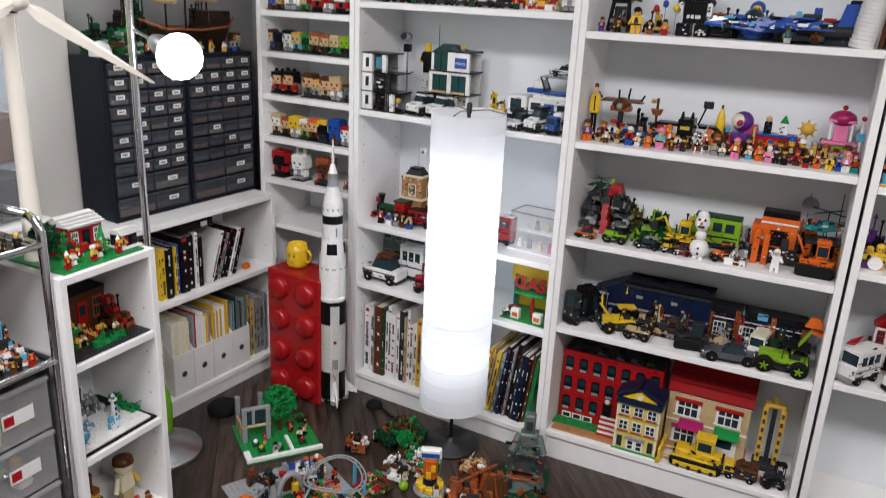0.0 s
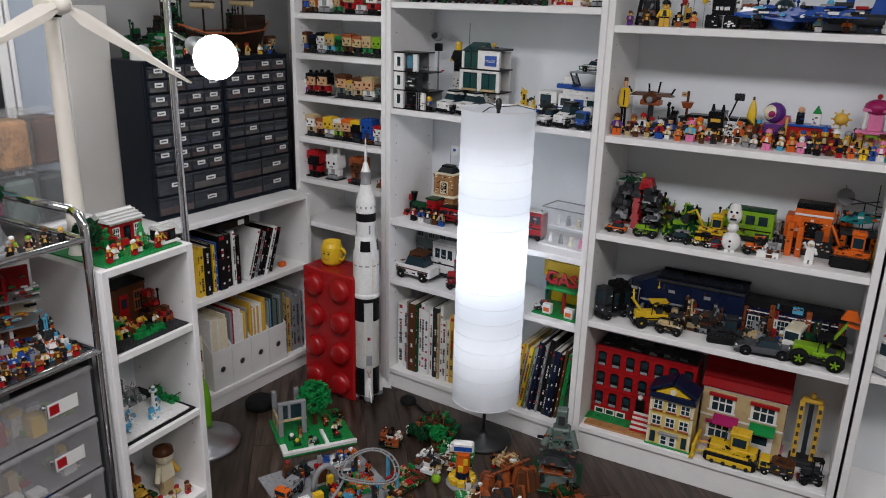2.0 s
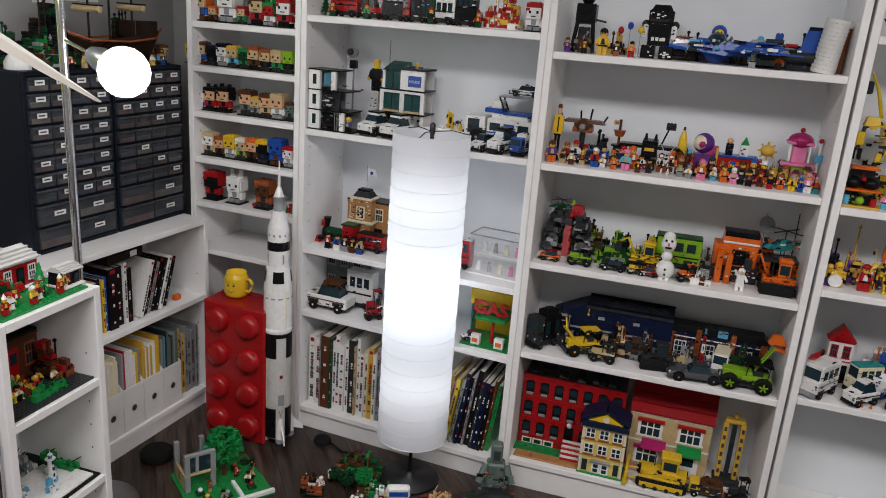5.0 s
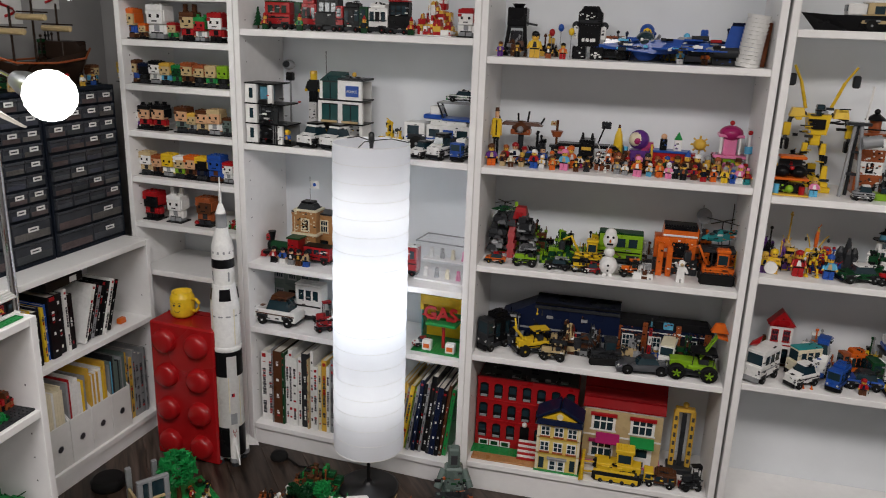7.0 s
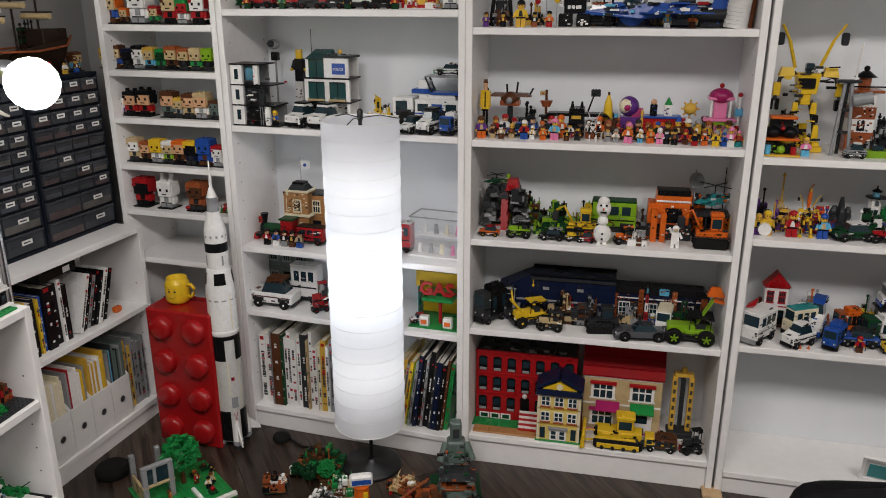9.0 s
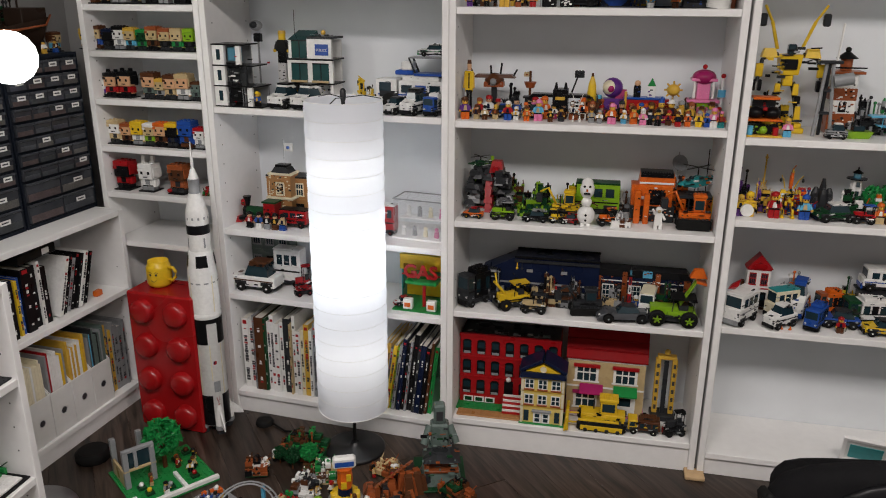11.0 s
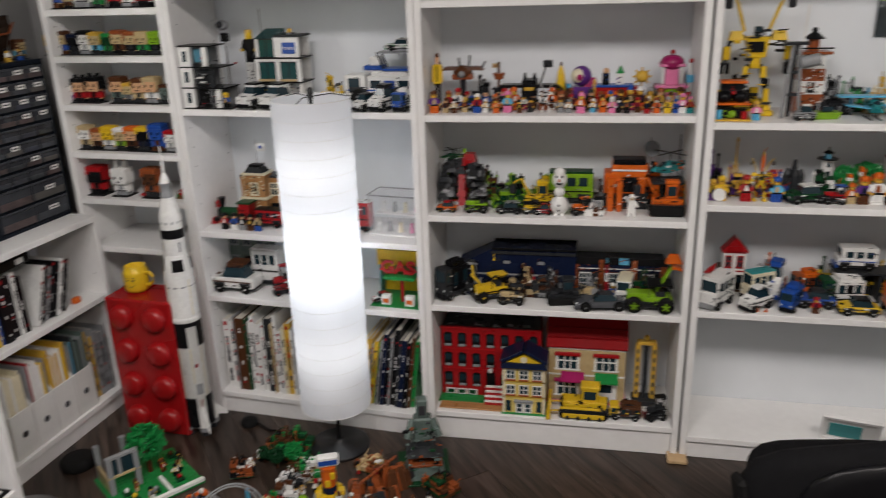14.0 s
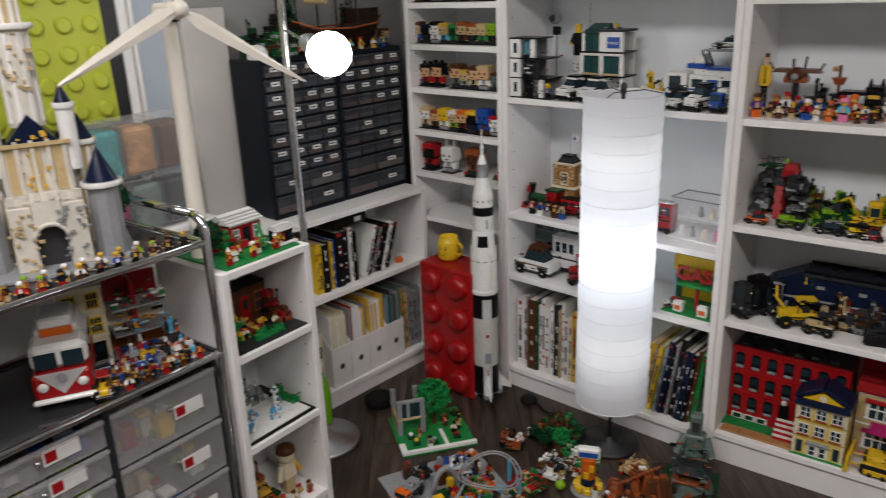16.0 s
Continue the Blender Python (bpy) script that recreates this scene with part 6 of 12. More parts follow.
def sports_car(at, n, w, h, body):
    """A low toy sports car with a rounded nose, wheel arches, a dark screen and a tail lip, facing its own -x."""
    ob = thing("toy_sports_car", "low %s brick-built toy sports car with silver wheels" % word(body), "toy vehicle", at, "toy vehicles")
    side = [(-0.5, 0.16), (-0.5, 0.34), (-0.44, 0.5), (-0.32, 0.62), (-0.22, 0.6), (-0.12, 0.58), (0.3, 0.62), (0.4, 0.66), (0.5, 0.56), (0.5, 0.2)]
    g = Geo()
    k = len(side)
    pts = [(n * a, s * w * (0.5 if b < 0.5 else 0.44), h * b) for s in (-1, 1) for a, b in side]
    g.add(pts, [tuple(range(k)), tuple(range(2 * k - 1, k - 1, -1))] + [(i, k + i, k + (i + 1) % k, (i + 1) % k) for i in range(k)])
    part("body", g, shader(body + "_metallic_plastic", PALETTE[body], 0.28, metal=0.3, vary=0.1, scale=60), ob)
    part("cabin_glass", Geo().box(-n * 0.14, -w * 0.38, h * 0.57, n * 0.3, w * 0.38, h * 0.96, taper=0.42), TINT, ob)
    part("roof", Geo().rbox(n * 0.0, -w * 0.26, h * 0.93, n * 0.2, w * 0.26, h, 0.001), DKGREY, ob)
    part("tail_lip", Geo().rbox(n * 0.42, -w * 0.48, h * 0.64, n * 0.51, w * 0.48, h * 0.72, 0.001), DKGREY, ob)
    part("sill", Geo().rbox(-n * 0.2, -w * 0.52, h * 0.14, n * 0.2, w * 0.52, h * 0.24, 0.001), BLK, ob)
    for s in (-1, 1):
        part("headlight", Geo().ball(-n * 0.46, s * w * 0.33, h * 0.46, h * 0.07, n=8), LABEL, ob)
        for sx in (-0.3, 0.31):
            part("wheel_arch", Geo().lathe([(h * 0.34, -0.0015), (h * 0.34, 0.0015)], n=16, m=Matrix.Translation((n * sx, s * w * 0.5, h * 0.3)) @ Matrix.Rotation(math.pi / 2, 4, "X")), BLK, ob)
            wheel(ob, n * sx, s * w * 0.5, h * 0.27, w * 0.16, "grey")
    return ob


def town_hall(at, w, d, h):
    """Yellow toy town hall: glazed double door, two rows of sash windows, blue cornice and pediment."""
    ob = thing("toy_town_hall", "yellow brick-built toy town hall, blue pediment and white windows", "toy house", at, "toy buildings")
    Y, N, W = plastic("yellow"), plastic("navy"), plastic("white")
    part("base_plate", Geo().rbox(-w * 0.53, -d * 0.6, 0, w * 0.53, d * 0.5, 0.004, 0.0005), plastic("green"), ob, "green base plate")
    top = h * 0.76
    part("wall", Geo().box(-w / 2, -d / 2, 0.004, w / 2, d / 2, top), shader("pale_yellow_brick", (0.68, 0.53, 0.15), 0.35, vary=0.1, scale=90), ob, "pale yellow wall")
    f = -d / 2
    for z in (top * 0.36, top * 0.68):
        part("string_course", Geo().box(-w * 0.51, f - 0.003, z, w * 0.51, f, z + 0.004), plastic("gold"), ob)
        for i in (-1, 0, 1):
            x = i * w * 0.31
            win = part("window", Geo().box(x - w * 0.11, f - 0.002, z + top * 0.06, x + w * 0.11, f - 0.0002, z + top * 0.26), W, ob, "white sash window")
            for q in (-0.05, 0.05):
                for r in (0.08, 0.17):
                    part("pane", Geo().box(x + w * (q - 0.038), f - 0.0028, z + top * r, x + w * (q + 0.038), f - 0.002, z + top * (r + 0.07)), TINT, win)
            part("flower_box", Geo().rbox(x - w * 0.12, f - 0.007, z + top * 0.035, x + w * 0.12, f - 0.0005, z + top * 0.06, 0.0006), plastic("rust"), ob)
    for s in (-1, 1):
        part("corner_pier", Geo().box(s * w * 0.47 - w * 0.03, f - 0.003, 0.004, s * w * 0.47 + w * 0.03, f, top), plastic("cream"), ob)
        part("side_window", Geo().box(s * w * 0.36 - w * 0.06, f - 0.0025, top * 0.06, s * w * 0.36 + w * 0.06, f - 0.0002, top * 0.28), TINT, ob)
        door = part("door", Geo().rbox(s * w * 0.1 - w * 0.095, f - 0.003, 0.005, s * w * 0.1 + w * 0.095, f - 0.0002, top * 0.26, 0.0006), W, ob, "white double door leaf")
        for r in (0.06, 0.15):
            part("door_pane", Geo().box(s * w * 0.1 - w * 0.055, f - 0.0036, top * r, s * w * 0.1 + w * 0.055, f - 0.003, top * (r + 0.07)), TINT, door)
    part("door_hood", Geo().rbox(-w * 0.23, f - 0.012, top * 0.275, w * 0.23, f - 0.0005, top * 0.31, 0.001), plastic("grey"), ob)
    part("cornice", Geo().box(-w * 0.54, f - 0.014, top - h * 0.005, w * 0.54, d / 2, top + h * 0.07, taper=0.08), N, ob, "dark blue cornice")
    part("pediment", Geo().add([(-w * 0.4, f - 0.004, top + h * 0.072), (w * 0.4, f - 0.004, top + h * 0.072), (0, f - 0.004, h * 0.955), (-w * 0.4, d * 0.4, top + h * 0.072), (w * 0.4, d * 0.4, top + h * 0.072), (0, d * 0.4, h * 0.955)], [(0, 1, 2), (5, 4, 3), (1, 4, 5, 2), (3, 0, 2, 5), (0, 3, 4, 1)]), Y, ob, "yellow pediment")
    for s in (-1, 1):
        a = math.atan2(h * 0.17, w * 0.52)
        n = math.hypot(h * 0.17, w * 0.52)
        part("roof_slope", Geo().rbox(0, f - 0.012, 0, n, d * 0.42, 0.01, 0.001, m=Matrix.Translation((0, 0, h)) @ (Matrix.Rotation(math.pi, 4, "Z") @ Matrix.Translation((0, -d * 0.42 - f + 0.012, 0)) if s < 0 else Matrix.Identity(4)) @ Matrix.Rotation(a, 4, "Y")), N, ob, "dark blue roof slope")
    part("clock", Geo().lathe([(w * 0.075, 0), (w * 0.075, 0.003)], n=16, m=Matrix.Translation((0, f - 0.0045, top + h * 0.12)) @ Matrix.Rotation(math.pi / 2, 4, "X")), plastic("cream"), ob, "cream round ornament")
    return ob


def brick_wall_house(at, w, d, h):
    """Red toy terrace: tall dark windows with pale sills, white cellar lights and a cluttered dark roof deck."""
    ob = thing("toy_town_house", "long red brick-built toy town house with dark windows", "toy house", at, "toy buildings")
    R = plastic("red")
    f = -d / 2
    part("base_plate", Geo().rbox(-w * 0.52, f - 0.05, 0, w * 0.52, d / 2, 0.004, 0.0005).studs(-w * 0.52, f - 0.05, w * 0.52, f - 0.004, 0.004, p=0.012), plastic("green"), ob, "green studded base plate")
    part("wall", Geo().box(-w / 2, f, 0.004, w / 2, d / 2, h), R, ob)
    part("roof_deck", Geo().rbox(-w * 0.49, f + 0.008, h + 0.0005, w * 0.49, d / 2, h + 0.005, 0.001), DKGREY, ob, "dark grey roof deck")
    part("parapet", Geo().box(-w / 2 - 0.002, f - 0.004, h, w / 2 + 0.002, f + 0.006, h + 0.006), R, ob)
    fuss(ob, 611, 40, -w * 0.42, w * 0.42, f + 0.02, d * 0.35, h + 0.006, h + 0.012, ("black", "dkgrey", "black", "grey", "sand"), 0.011)
    st = (h - 0.03) / 3
    for j in range(3):
        z = 0.03 + st * j
        part("string_course", Geo().box(-w * 0.503, f - 0.0025, z + st * 0.93, w * 0.503, f - 0.0001, z + st), R, ob)
        for i in range(7):
            x = -w * 0.43 + i * w * 0.143
            if j == 0 and i == 3:
                part("door", Geo().rbox(x - w * 0.045, f - 0.003, z, x + w * 0.045, f - 0.0002, z + st * 0.85, 0.0006), BLK, ob, "black front door")
                part("door_hood", Geo().ball(x, f - 0.006, z + st * 0.98, 0.009, n=10), WHITE, ob, "white porch lamp")
                continue
            win = part("window", Geo().box(x - w * 0.042, f - 0.0015, z + st * 0.12, x + w * 0.042, f - 0.0002, z + st * 0.72).lathe([(w * 0.042, 0), (w * 0.042, 0.0015)], n=14, m=Matrix.Translation((x, f, z + st * 0.72)) @ Matrix.Diagonal((1, 1, 0.45, 1)) @ Matrix.Rotation(math.pi / 2, 4, "X")), BLK, ob, "black arched window")
            part("pane", Geo().box(x - w * 0.032, f - 0.0022, z + st * 0.4, x + w * 0.032, f - 0.0015, z + st * 0.7), TINT, win)
            part("sill", Geo().rbox(x - w * 0.034, f - 0.004, z + st * 0.12, x + w * 0.034, f - 0.0015, z + st * 0.24, 0.0006), GREY, win, "light grey sill")
    for i in range(3):
        part("cellar_light", Geo().box(-w * 0.46 + i * w * 0.11, f - 0.003, 0.006, -w * 0.36 + i * w * 0.11, f - 0.0002, 0.026).box(-w * 0.445 + i * w * 0.11, f - 0.0036, 0.009, -w * 0.375 + i * w * 0.11, f - 0.003, 0.023, 1), [WHITE, plastic("dkgreen")], ob, "white framed cellar light")
    return ob


def rock(at, w, d, h, colour, seed, label, arch=False):
    rnd = random.Random(seed)
    ob = thing("toy_rock", label, "toy rock", at, "toy models")
    for i in range(9):
        a, b = (i % 3 - 1) * w * 0.3, (i // 3 - 1) * d * 0.3
        q = 1 - 0.5 * (abs(i % 3 - 1) + abs(i // 3 - 1)) / 2
        part("boulder", Geo().lathe([(w * 0.24, 0), (w * 0.25 * rnd.uniform(0.8, 1.1), h * q * 0.4), (w * 0.2 * rnd.uniform(0.6, 1), h * q * 0.75), (w * 0.08, h * q * rnd.uniform(0.9, 1.0))], n=6, smooth=False, m=Matrix.Translation((a, b, 0)) @ Matrix.Rotation(rnd.random() * 3, 4, "Z")), plastic(colour if rnd.random() < 0.7 else "dkgrey"), ob)
    return ob


def toy_tree(at, h, colour="green", trunk="brown", shape="round", seed=1):
    rnd = random.Random(seed)
    ob = thing("toy_tree", "small %s plastic toy tree" % word(colour), "toy tree", at, "toy trees")
    part("trunk", Geo().cyl(0, 0, 0, h * 0.55, h * 0.05, n=8, r2=h * 0.03), plastic(trunk), ob)
    g = Geo()
    if shape == "cone":
        for k in range(5):
            r = h * 0.26 * (1 - k * 0.18)
            g.lathe([(r, h * (0.15 + 0.16 * k)), (r * 0.35, h * (0.33 + 0.16 * k))], n=9, smooth=False, m=Matrix.Rotation(k * 0.4, 4, "Z"))
    else:
        for _ in range(420):
            v = Vector((rnd.gauss(0, 1), rnd.gauss(0, 1), rnd.gauss(0, 0.9))).normalized() * h * 0.33 * rnd.uniform(0.75, 1.03)
            t = Matrix.Translation(v + Vector((0, 0, h * 0.66))) @ Euler((rnd.random() * 6, rnd.random() * 6, 0)).to_matrix().to_4x4()
            s = h * rnd.uniform(0.06, 0.1)
            g.add([(-s, 0, 0), (0, -s * 0.5, s * 0.12), (s, 0, 0), (0, s * 0.5, s * 0.12), (0, 0, -s * 0.15)], [(0, 1, 2), (0, 2, 3), (1, 0, 4), (2, 1, 4), (3, 2, 4), (0, 3, 4)], m=t)
    tagged(part("crown", g, plastic(colour), ob), kind="stuff")
    return ob


def books(m, x0, x1, z, h, seed, colours, lean=0.0, depth=0.2, y=0.03, group="books on the shelf", what="book", plan=()):
    """A row of upright books or magazines of varied width."""
    rnd = random.Random(seed)
    x, nth = x0, 0
    while x < x1 - 0.006:
        w = min(rnd.uniform(0.008, 0.026), x1 - x)
        hh, dd, c = h * rnd.uniform(0.86, 1.0), depth * rnd.uniform(0.85, 1.0), rnd.choice(colours)
        if plan:
            if nth >= len(plan):
                break
            c, w = plan[nth]
            nth += 1
        yy = y + rnd.uniform(0, 0.015)
        ob = thing(what, "%s %s with %s spine standing on a shelf" % (word(c), "thin paperback" if w < 0.014 else "thick hardback", "printed"), what, m @ pose(x, yy, z + abs(math.sin(math.radians(lean))) * w, 0, lean, 0), group)
        cover = plastic(c)
        part("cover", Geo().box(0, 0, 0, 0.0012, dd, hh).box(w - 0.0016, 0, 0, w - 0.0004, dd, hh).box(0, -0.0014, 0, w - 0.0004, 0, hh), cover, ob)
        part("page_block", Geo().box(0.0012, 0, 0.0025, w - 0.0016, dd - 0.003, hh - 0.003), PAPER, ob)
        bars = Geo()
        zz = hh * 0.1
        while zz < hh * 0.85:
            q = rnd.uniform(0.003, 0.011)
            loud = c not in ("black", "navy", "brown", "dkgreen", "blue", "red", "dkgrey", "rust", "green")
            wide = rnd.choice((0.2, 0.24, 0.28)) * (1.0 if loud else 0.55)
            bars.box(w * (0.5 - wide), -0.0019, zz, w * (0.5 + wide), -0.0014, min(zz + q, hh * 0.9), rnd.choice((0, 0, 0, 0, 0, 1)))
            zz += q + rnd.choice((0.0015, 0.0015, 0.002, 0.002, 0.024) if loud else (0.002, 0.004, 0.03, 0.05))
        if nth % 2:
            bars.box(w * 0.2, -0.0019, hh * 0.92, w * 0.8, -0.0014, hh * 0.92 + min(w * 0.6, hh * 0.06), 1)
        dark = c in ("black", "navy", "brown", "dkgreen", "blue", "red", "dkgrey", "rust")
        tagged(part("spine_print", bars, [LABEL if dark else INK_AND_HOLE, plastic("red")], ob, "printed bars on the spine"), kind="stuff")
        x += w + 0.0008


# ---- toys on the second bookcase ----
toy_tree(MB @ pose(0.035, 0.09, ZB[4] + 0.0005, 0, 0, 0), 0.07, "dkgreen", "brown", "cone")
car(MB @ pose(0.107, 0.1, ZB[4] + 0.0005, 0, 0, 0), 0.097, 0.044, 0.087, "red", "dkgreen", "red", "van", "black")
car(MB @ pose(0.207, 0.1, ZB[4] + 0.0005, 0, 0, 0), 0.077, 0.035, 0.099, "dkgreen", "red", "red", "truck", "black")
car(MB @ pose(0.281, 0.1, ZB[4] + 0.0005, 0, 0, 0), 0.081, 0.036, 0.102, "black", "red", "red", "van", "black")
car(MB @ pose(0.354, 0.1, ZB[4] + 0.0005, 0, 0, 0), 0.085, 0.038, 0.091, "red", "black", "red", "truck", "black")
car(MB @ pose(0.439, 0.1, ZB[4] + 0.0005, 0, 0, 0), 0.093, 0.042, 0.091, "dkgreen", "white", "red", "truck", "black")
car(MB @ pose(0.516, 0.1, ZB[4] + 0.0005, 0, 0, 0), 0.07, 0.032, 0.099, "black", "red", "red", "van", "black")
stack(MB @ pose(0.632, 0.1, ZB[4] + 0.0005, 0, 0, 0), 0.12, 0.07, 0.114, ('white', 'red', 'gold', 'white', 'red'), 31, "toy_carousel", "white and red brick-built holiday carousel", "toy model", peak=0.5, spires=2, base='white')
square_head(MB @ pose(0.737, 0.08, ZB[4] + 0.0005, 0, 0, 0), 0.065, "white", "white", "red", 0)
figure(MB @ pose(0.087, 0.045, ZB[4] + 0.0005, 0, 0, 0), 0.046, "dkgreen", "red", "skin", "red", "cone")
figure(MB @ pose(0.208, 0.045, ZB[4] + 0.0005, 0, 0, 0), 0.046, "dkgreen", "green", "skin", "red", "cone")
figure(MB @ pose(0.425, 0.045, ZB[4] + 0.0005, 0, 0, 0), 0.046, "dkgreen", "black", "skin", "red", "cone")
figure(MB @ pose(0.576, 0.045, ZB[4] + 0.0005, 0, 0, 0), 0.046, "dkgreen", "red", "skin", "red", "cone")
police_post(MB @ pose(0.106, 0.055, ZB[3] + 0.0005, 0, 0, 0), 0.165, 0.088, 0.19)
police_station(MB @ pose(0.31, 0.16, ZB[3] + 0.0005, 0, 0, 0), 0.16, 0.09, 0.227)
model("toy_radar", "grey brick-built radar dish on a roof mast", "toy model", MB @ pose(0.085, 0.2, ZB[3] + 0.0005) @ Matrix.Diagonal((0.85, 0.85, 0.87, 1)), ("mast", "grey", "rod", 0, 0, 0, 0, 0, 0.25, 0.004), ("bracket", "black", "box", -0.014, -0.012, 0.22, 0.014, 0.01, 0.25), ("dish", "grey", "ball", 0, -0.012, 0.28, 0.026, 0.75), ("dish", "dkgrey", "ball", 0, -0.026, 0.282, 0.017, 0.8), ("feed", "black", "rod", 0, -0.03, 0.28, 0, -0.055, 0.285, 0.002))
model("toy_guard_figure", "tall black brick-built figure with yellow head and cap", "toy model", MB @ pose(0.178, 0.19, ZB[3] + 0.0005) @ Matrix.Diagonal((0.9, 0.9, 0.93, 1)), ("plinth", "white", "box", -0.016, -0.014, 0, 0.016, 0.014, 0.135), ("legs", "black", "box", -0.016, -0.01, 0.135, 0.016, 0.01, 0.175), ("torso", "black", "wedge", -0.02, -0.012, 0.175, 0.02, 0.012, 0.215, 0.2), ("arm", "black", "rod", -0.02, 0, 0.208, -0.026, -0.008, 0.18, 0.006), ("arm", "black", "rod", 0.02, 0, 0.208, 0.026, -0.008, 0.18, 0.006), ("head", "yellow", "drum", 0, 0, 0.215, 0.236, 0.013), ("cap", "gold", "drum", 0, 0, 0.236, 0.246, 0.0145, 0.012), ("fist", "yellow", "ball", -0.027, -0.01, 0.178, 0.006), ("fist", "yellow", "ball", 0.027, -0.01, 0.178, 0.006))
car(MB @ pose(0.246, 0.06, ZB[3] + 0.0005, 0, 0, 78), 0.11, 0.058, 0.071, "white", "white", "grey", "jeep", "black")
car(MB @ pose(0.325, 0.06, ZB[3] + 0.0005, 0, 0, 78), 0.11, 0.058, 0.071, "white", "white", "grey", "jeep", "black")
car(MB @ pose(0.626, 0.04, ZB[3] + 0.0005, 0, 0, 70), 0.086, 0.039, 0.051, "white", "dkgrey", "grey", "car", "black")
car(MB @ pose(0.681, 0.05, ZB[3] + 0.0005, 0, 0, 75), 0.101, 0.045, 0.071, "white", "dkgrey", "grey", "jeep", "black")
car(MB @ pose(0.745, 0.05, ZB[3] + 0.0005, 0, 0, 78), 0.083, 0.037, 0.067, "blue", "white", "grey", "truck", "black")
car(MB @ pose(0.639, 0.17, ZB[3] + 0.0005, 0, 0, 0), 0.229, 0.07, 0.108, "white", "white", "grey", "truck", "blue")
shelfy = thing("toy_car_deck", "grey raised toy car deck with blue cab on the truck", "toy model", MB @ pose(0.70, 0.17, ZB[3] + 0.1035), "toy models")
part("deck", Geo().rbox(-0.07, -0.03, 0.053, 0.08, 0.03, 0.057, 0.001), GREY, shelfy)
part("blue_roof", Geo().rbox(-0.05, -0.034, 0.001, 0.09, 0.034, 0.008, 0.001), plastic("blue"), shelfy)
for sx in (-0.05, 0.06):
    part("support", Geo().rod((sx, -0.02, 0.008), (sx - 0.02, -0.02, 0.053), 0.003, n=6).rod((sx, 0.02, 0.008), (sx - 0.02, 0.02, 0.053), 0.003, n=6), DKGREY, shelfy)
part("cab", Geo().rbox(-0.115, -0.025, 0.002, -0.055, 0.025, 0.016, 0.003).rbox(-0.095, -0.022, 0.016, -0.06, 0.022, 0.042, 0.003, 1), [plastic("blue"), WHITE], shelfy, "blue and white cab")
car(MB @ pose(0.71, 0.17, ZB[3] + 0.1622), 0.1, 0.045, 0.038, "white", "white", "grey", "car", "green")
figure(MB @ pose(0.165, 0.03, ZB[3] + 0.0005, 0, 0, 0), 0.051, "black", "blue", "skin", "yellow", "hair")
figure(MB @ pose(0.448, 0.04, ZB[3] + 0.0005, 0, 0, 0), 0.051, "black", "blue", "skin", "black", "hair")
figure(MB @ pose(0.506, 0.04, ZB[3] + 0.0005, 0, 0, 0), 0.051, "black", "blue", "skin", "black", "hair")
stack(MB @ pose(0.478, 0.13, ZB[3] + 0.0005, 0, 0, 0), 0.1, 0.04, 0.09, ('white', 'yellow', 'dkgrey'), 38, "toy_barrier", "white and yellow brick-built barrier", "toy model", peak=0.5, spires=2, base=None)
house(MB @ pose(0.2, 0.2, ZB[2] + 0.0005, 0, 0, 0), 0.2, 0.07, 0.15, "ochre", "dkgrey", 2, 4, "flat", "cream", extra="tan brick-built toy railway station with black roof", door="black", base="brown")
model("toy_station_tower", "tan brick-built toy station tower with dark railed roof", "toy tower", MB @ pose(0.17, 0.16, ZB[2] + 0.0005), ("shaft", "ochre", "box", -0.04, -0.03, 0, 0.04, 0.03, 0.165), ("window", "black", "box", -0.012, -0.032, 0.1, 0.012, -0.03, 0.135), ("window_surround", "cream", "box", -0.017, -0.0315, 0.094, 0.017, -0.03, 0.14), ("balcony", "cream", "box", -0.05, -0.04, 0.082, 0.05, 0.03, 0.09), ("cornice", "cream", "box", -0.044, -0.034, 0.165, 0.044, 0.034, 0.172), ("roof", "dkgrey", "wedge", -0.034, -0.026, 0.172, 0.034, 0.026, 0.19, 0.3), ("roof_rail", "black", "box", -0.022, -0.018, 0.19, 0.022, 0.018, 0.198), group="toy buildings")
flag = thing("toy_flag", "white toy flag with blue mark on thin pole", "flag", MB @ pose(0.175, 0.16, ZB[2] + 0.1985), "toy models")
part("pole", Geo().cyl(0, 0, 0, 0.085, 0.0012, n=6), GREY, flag)
part("flag_cloth", Geo().box(0.001, -0.0008, 0.045, 0.035, 0.0008, 0.072).ball(0.017, -0.001, 0.058, 0.006, 1, n=8), [LABEL, plastic("blue")], flag, "white cloth with blue mark")
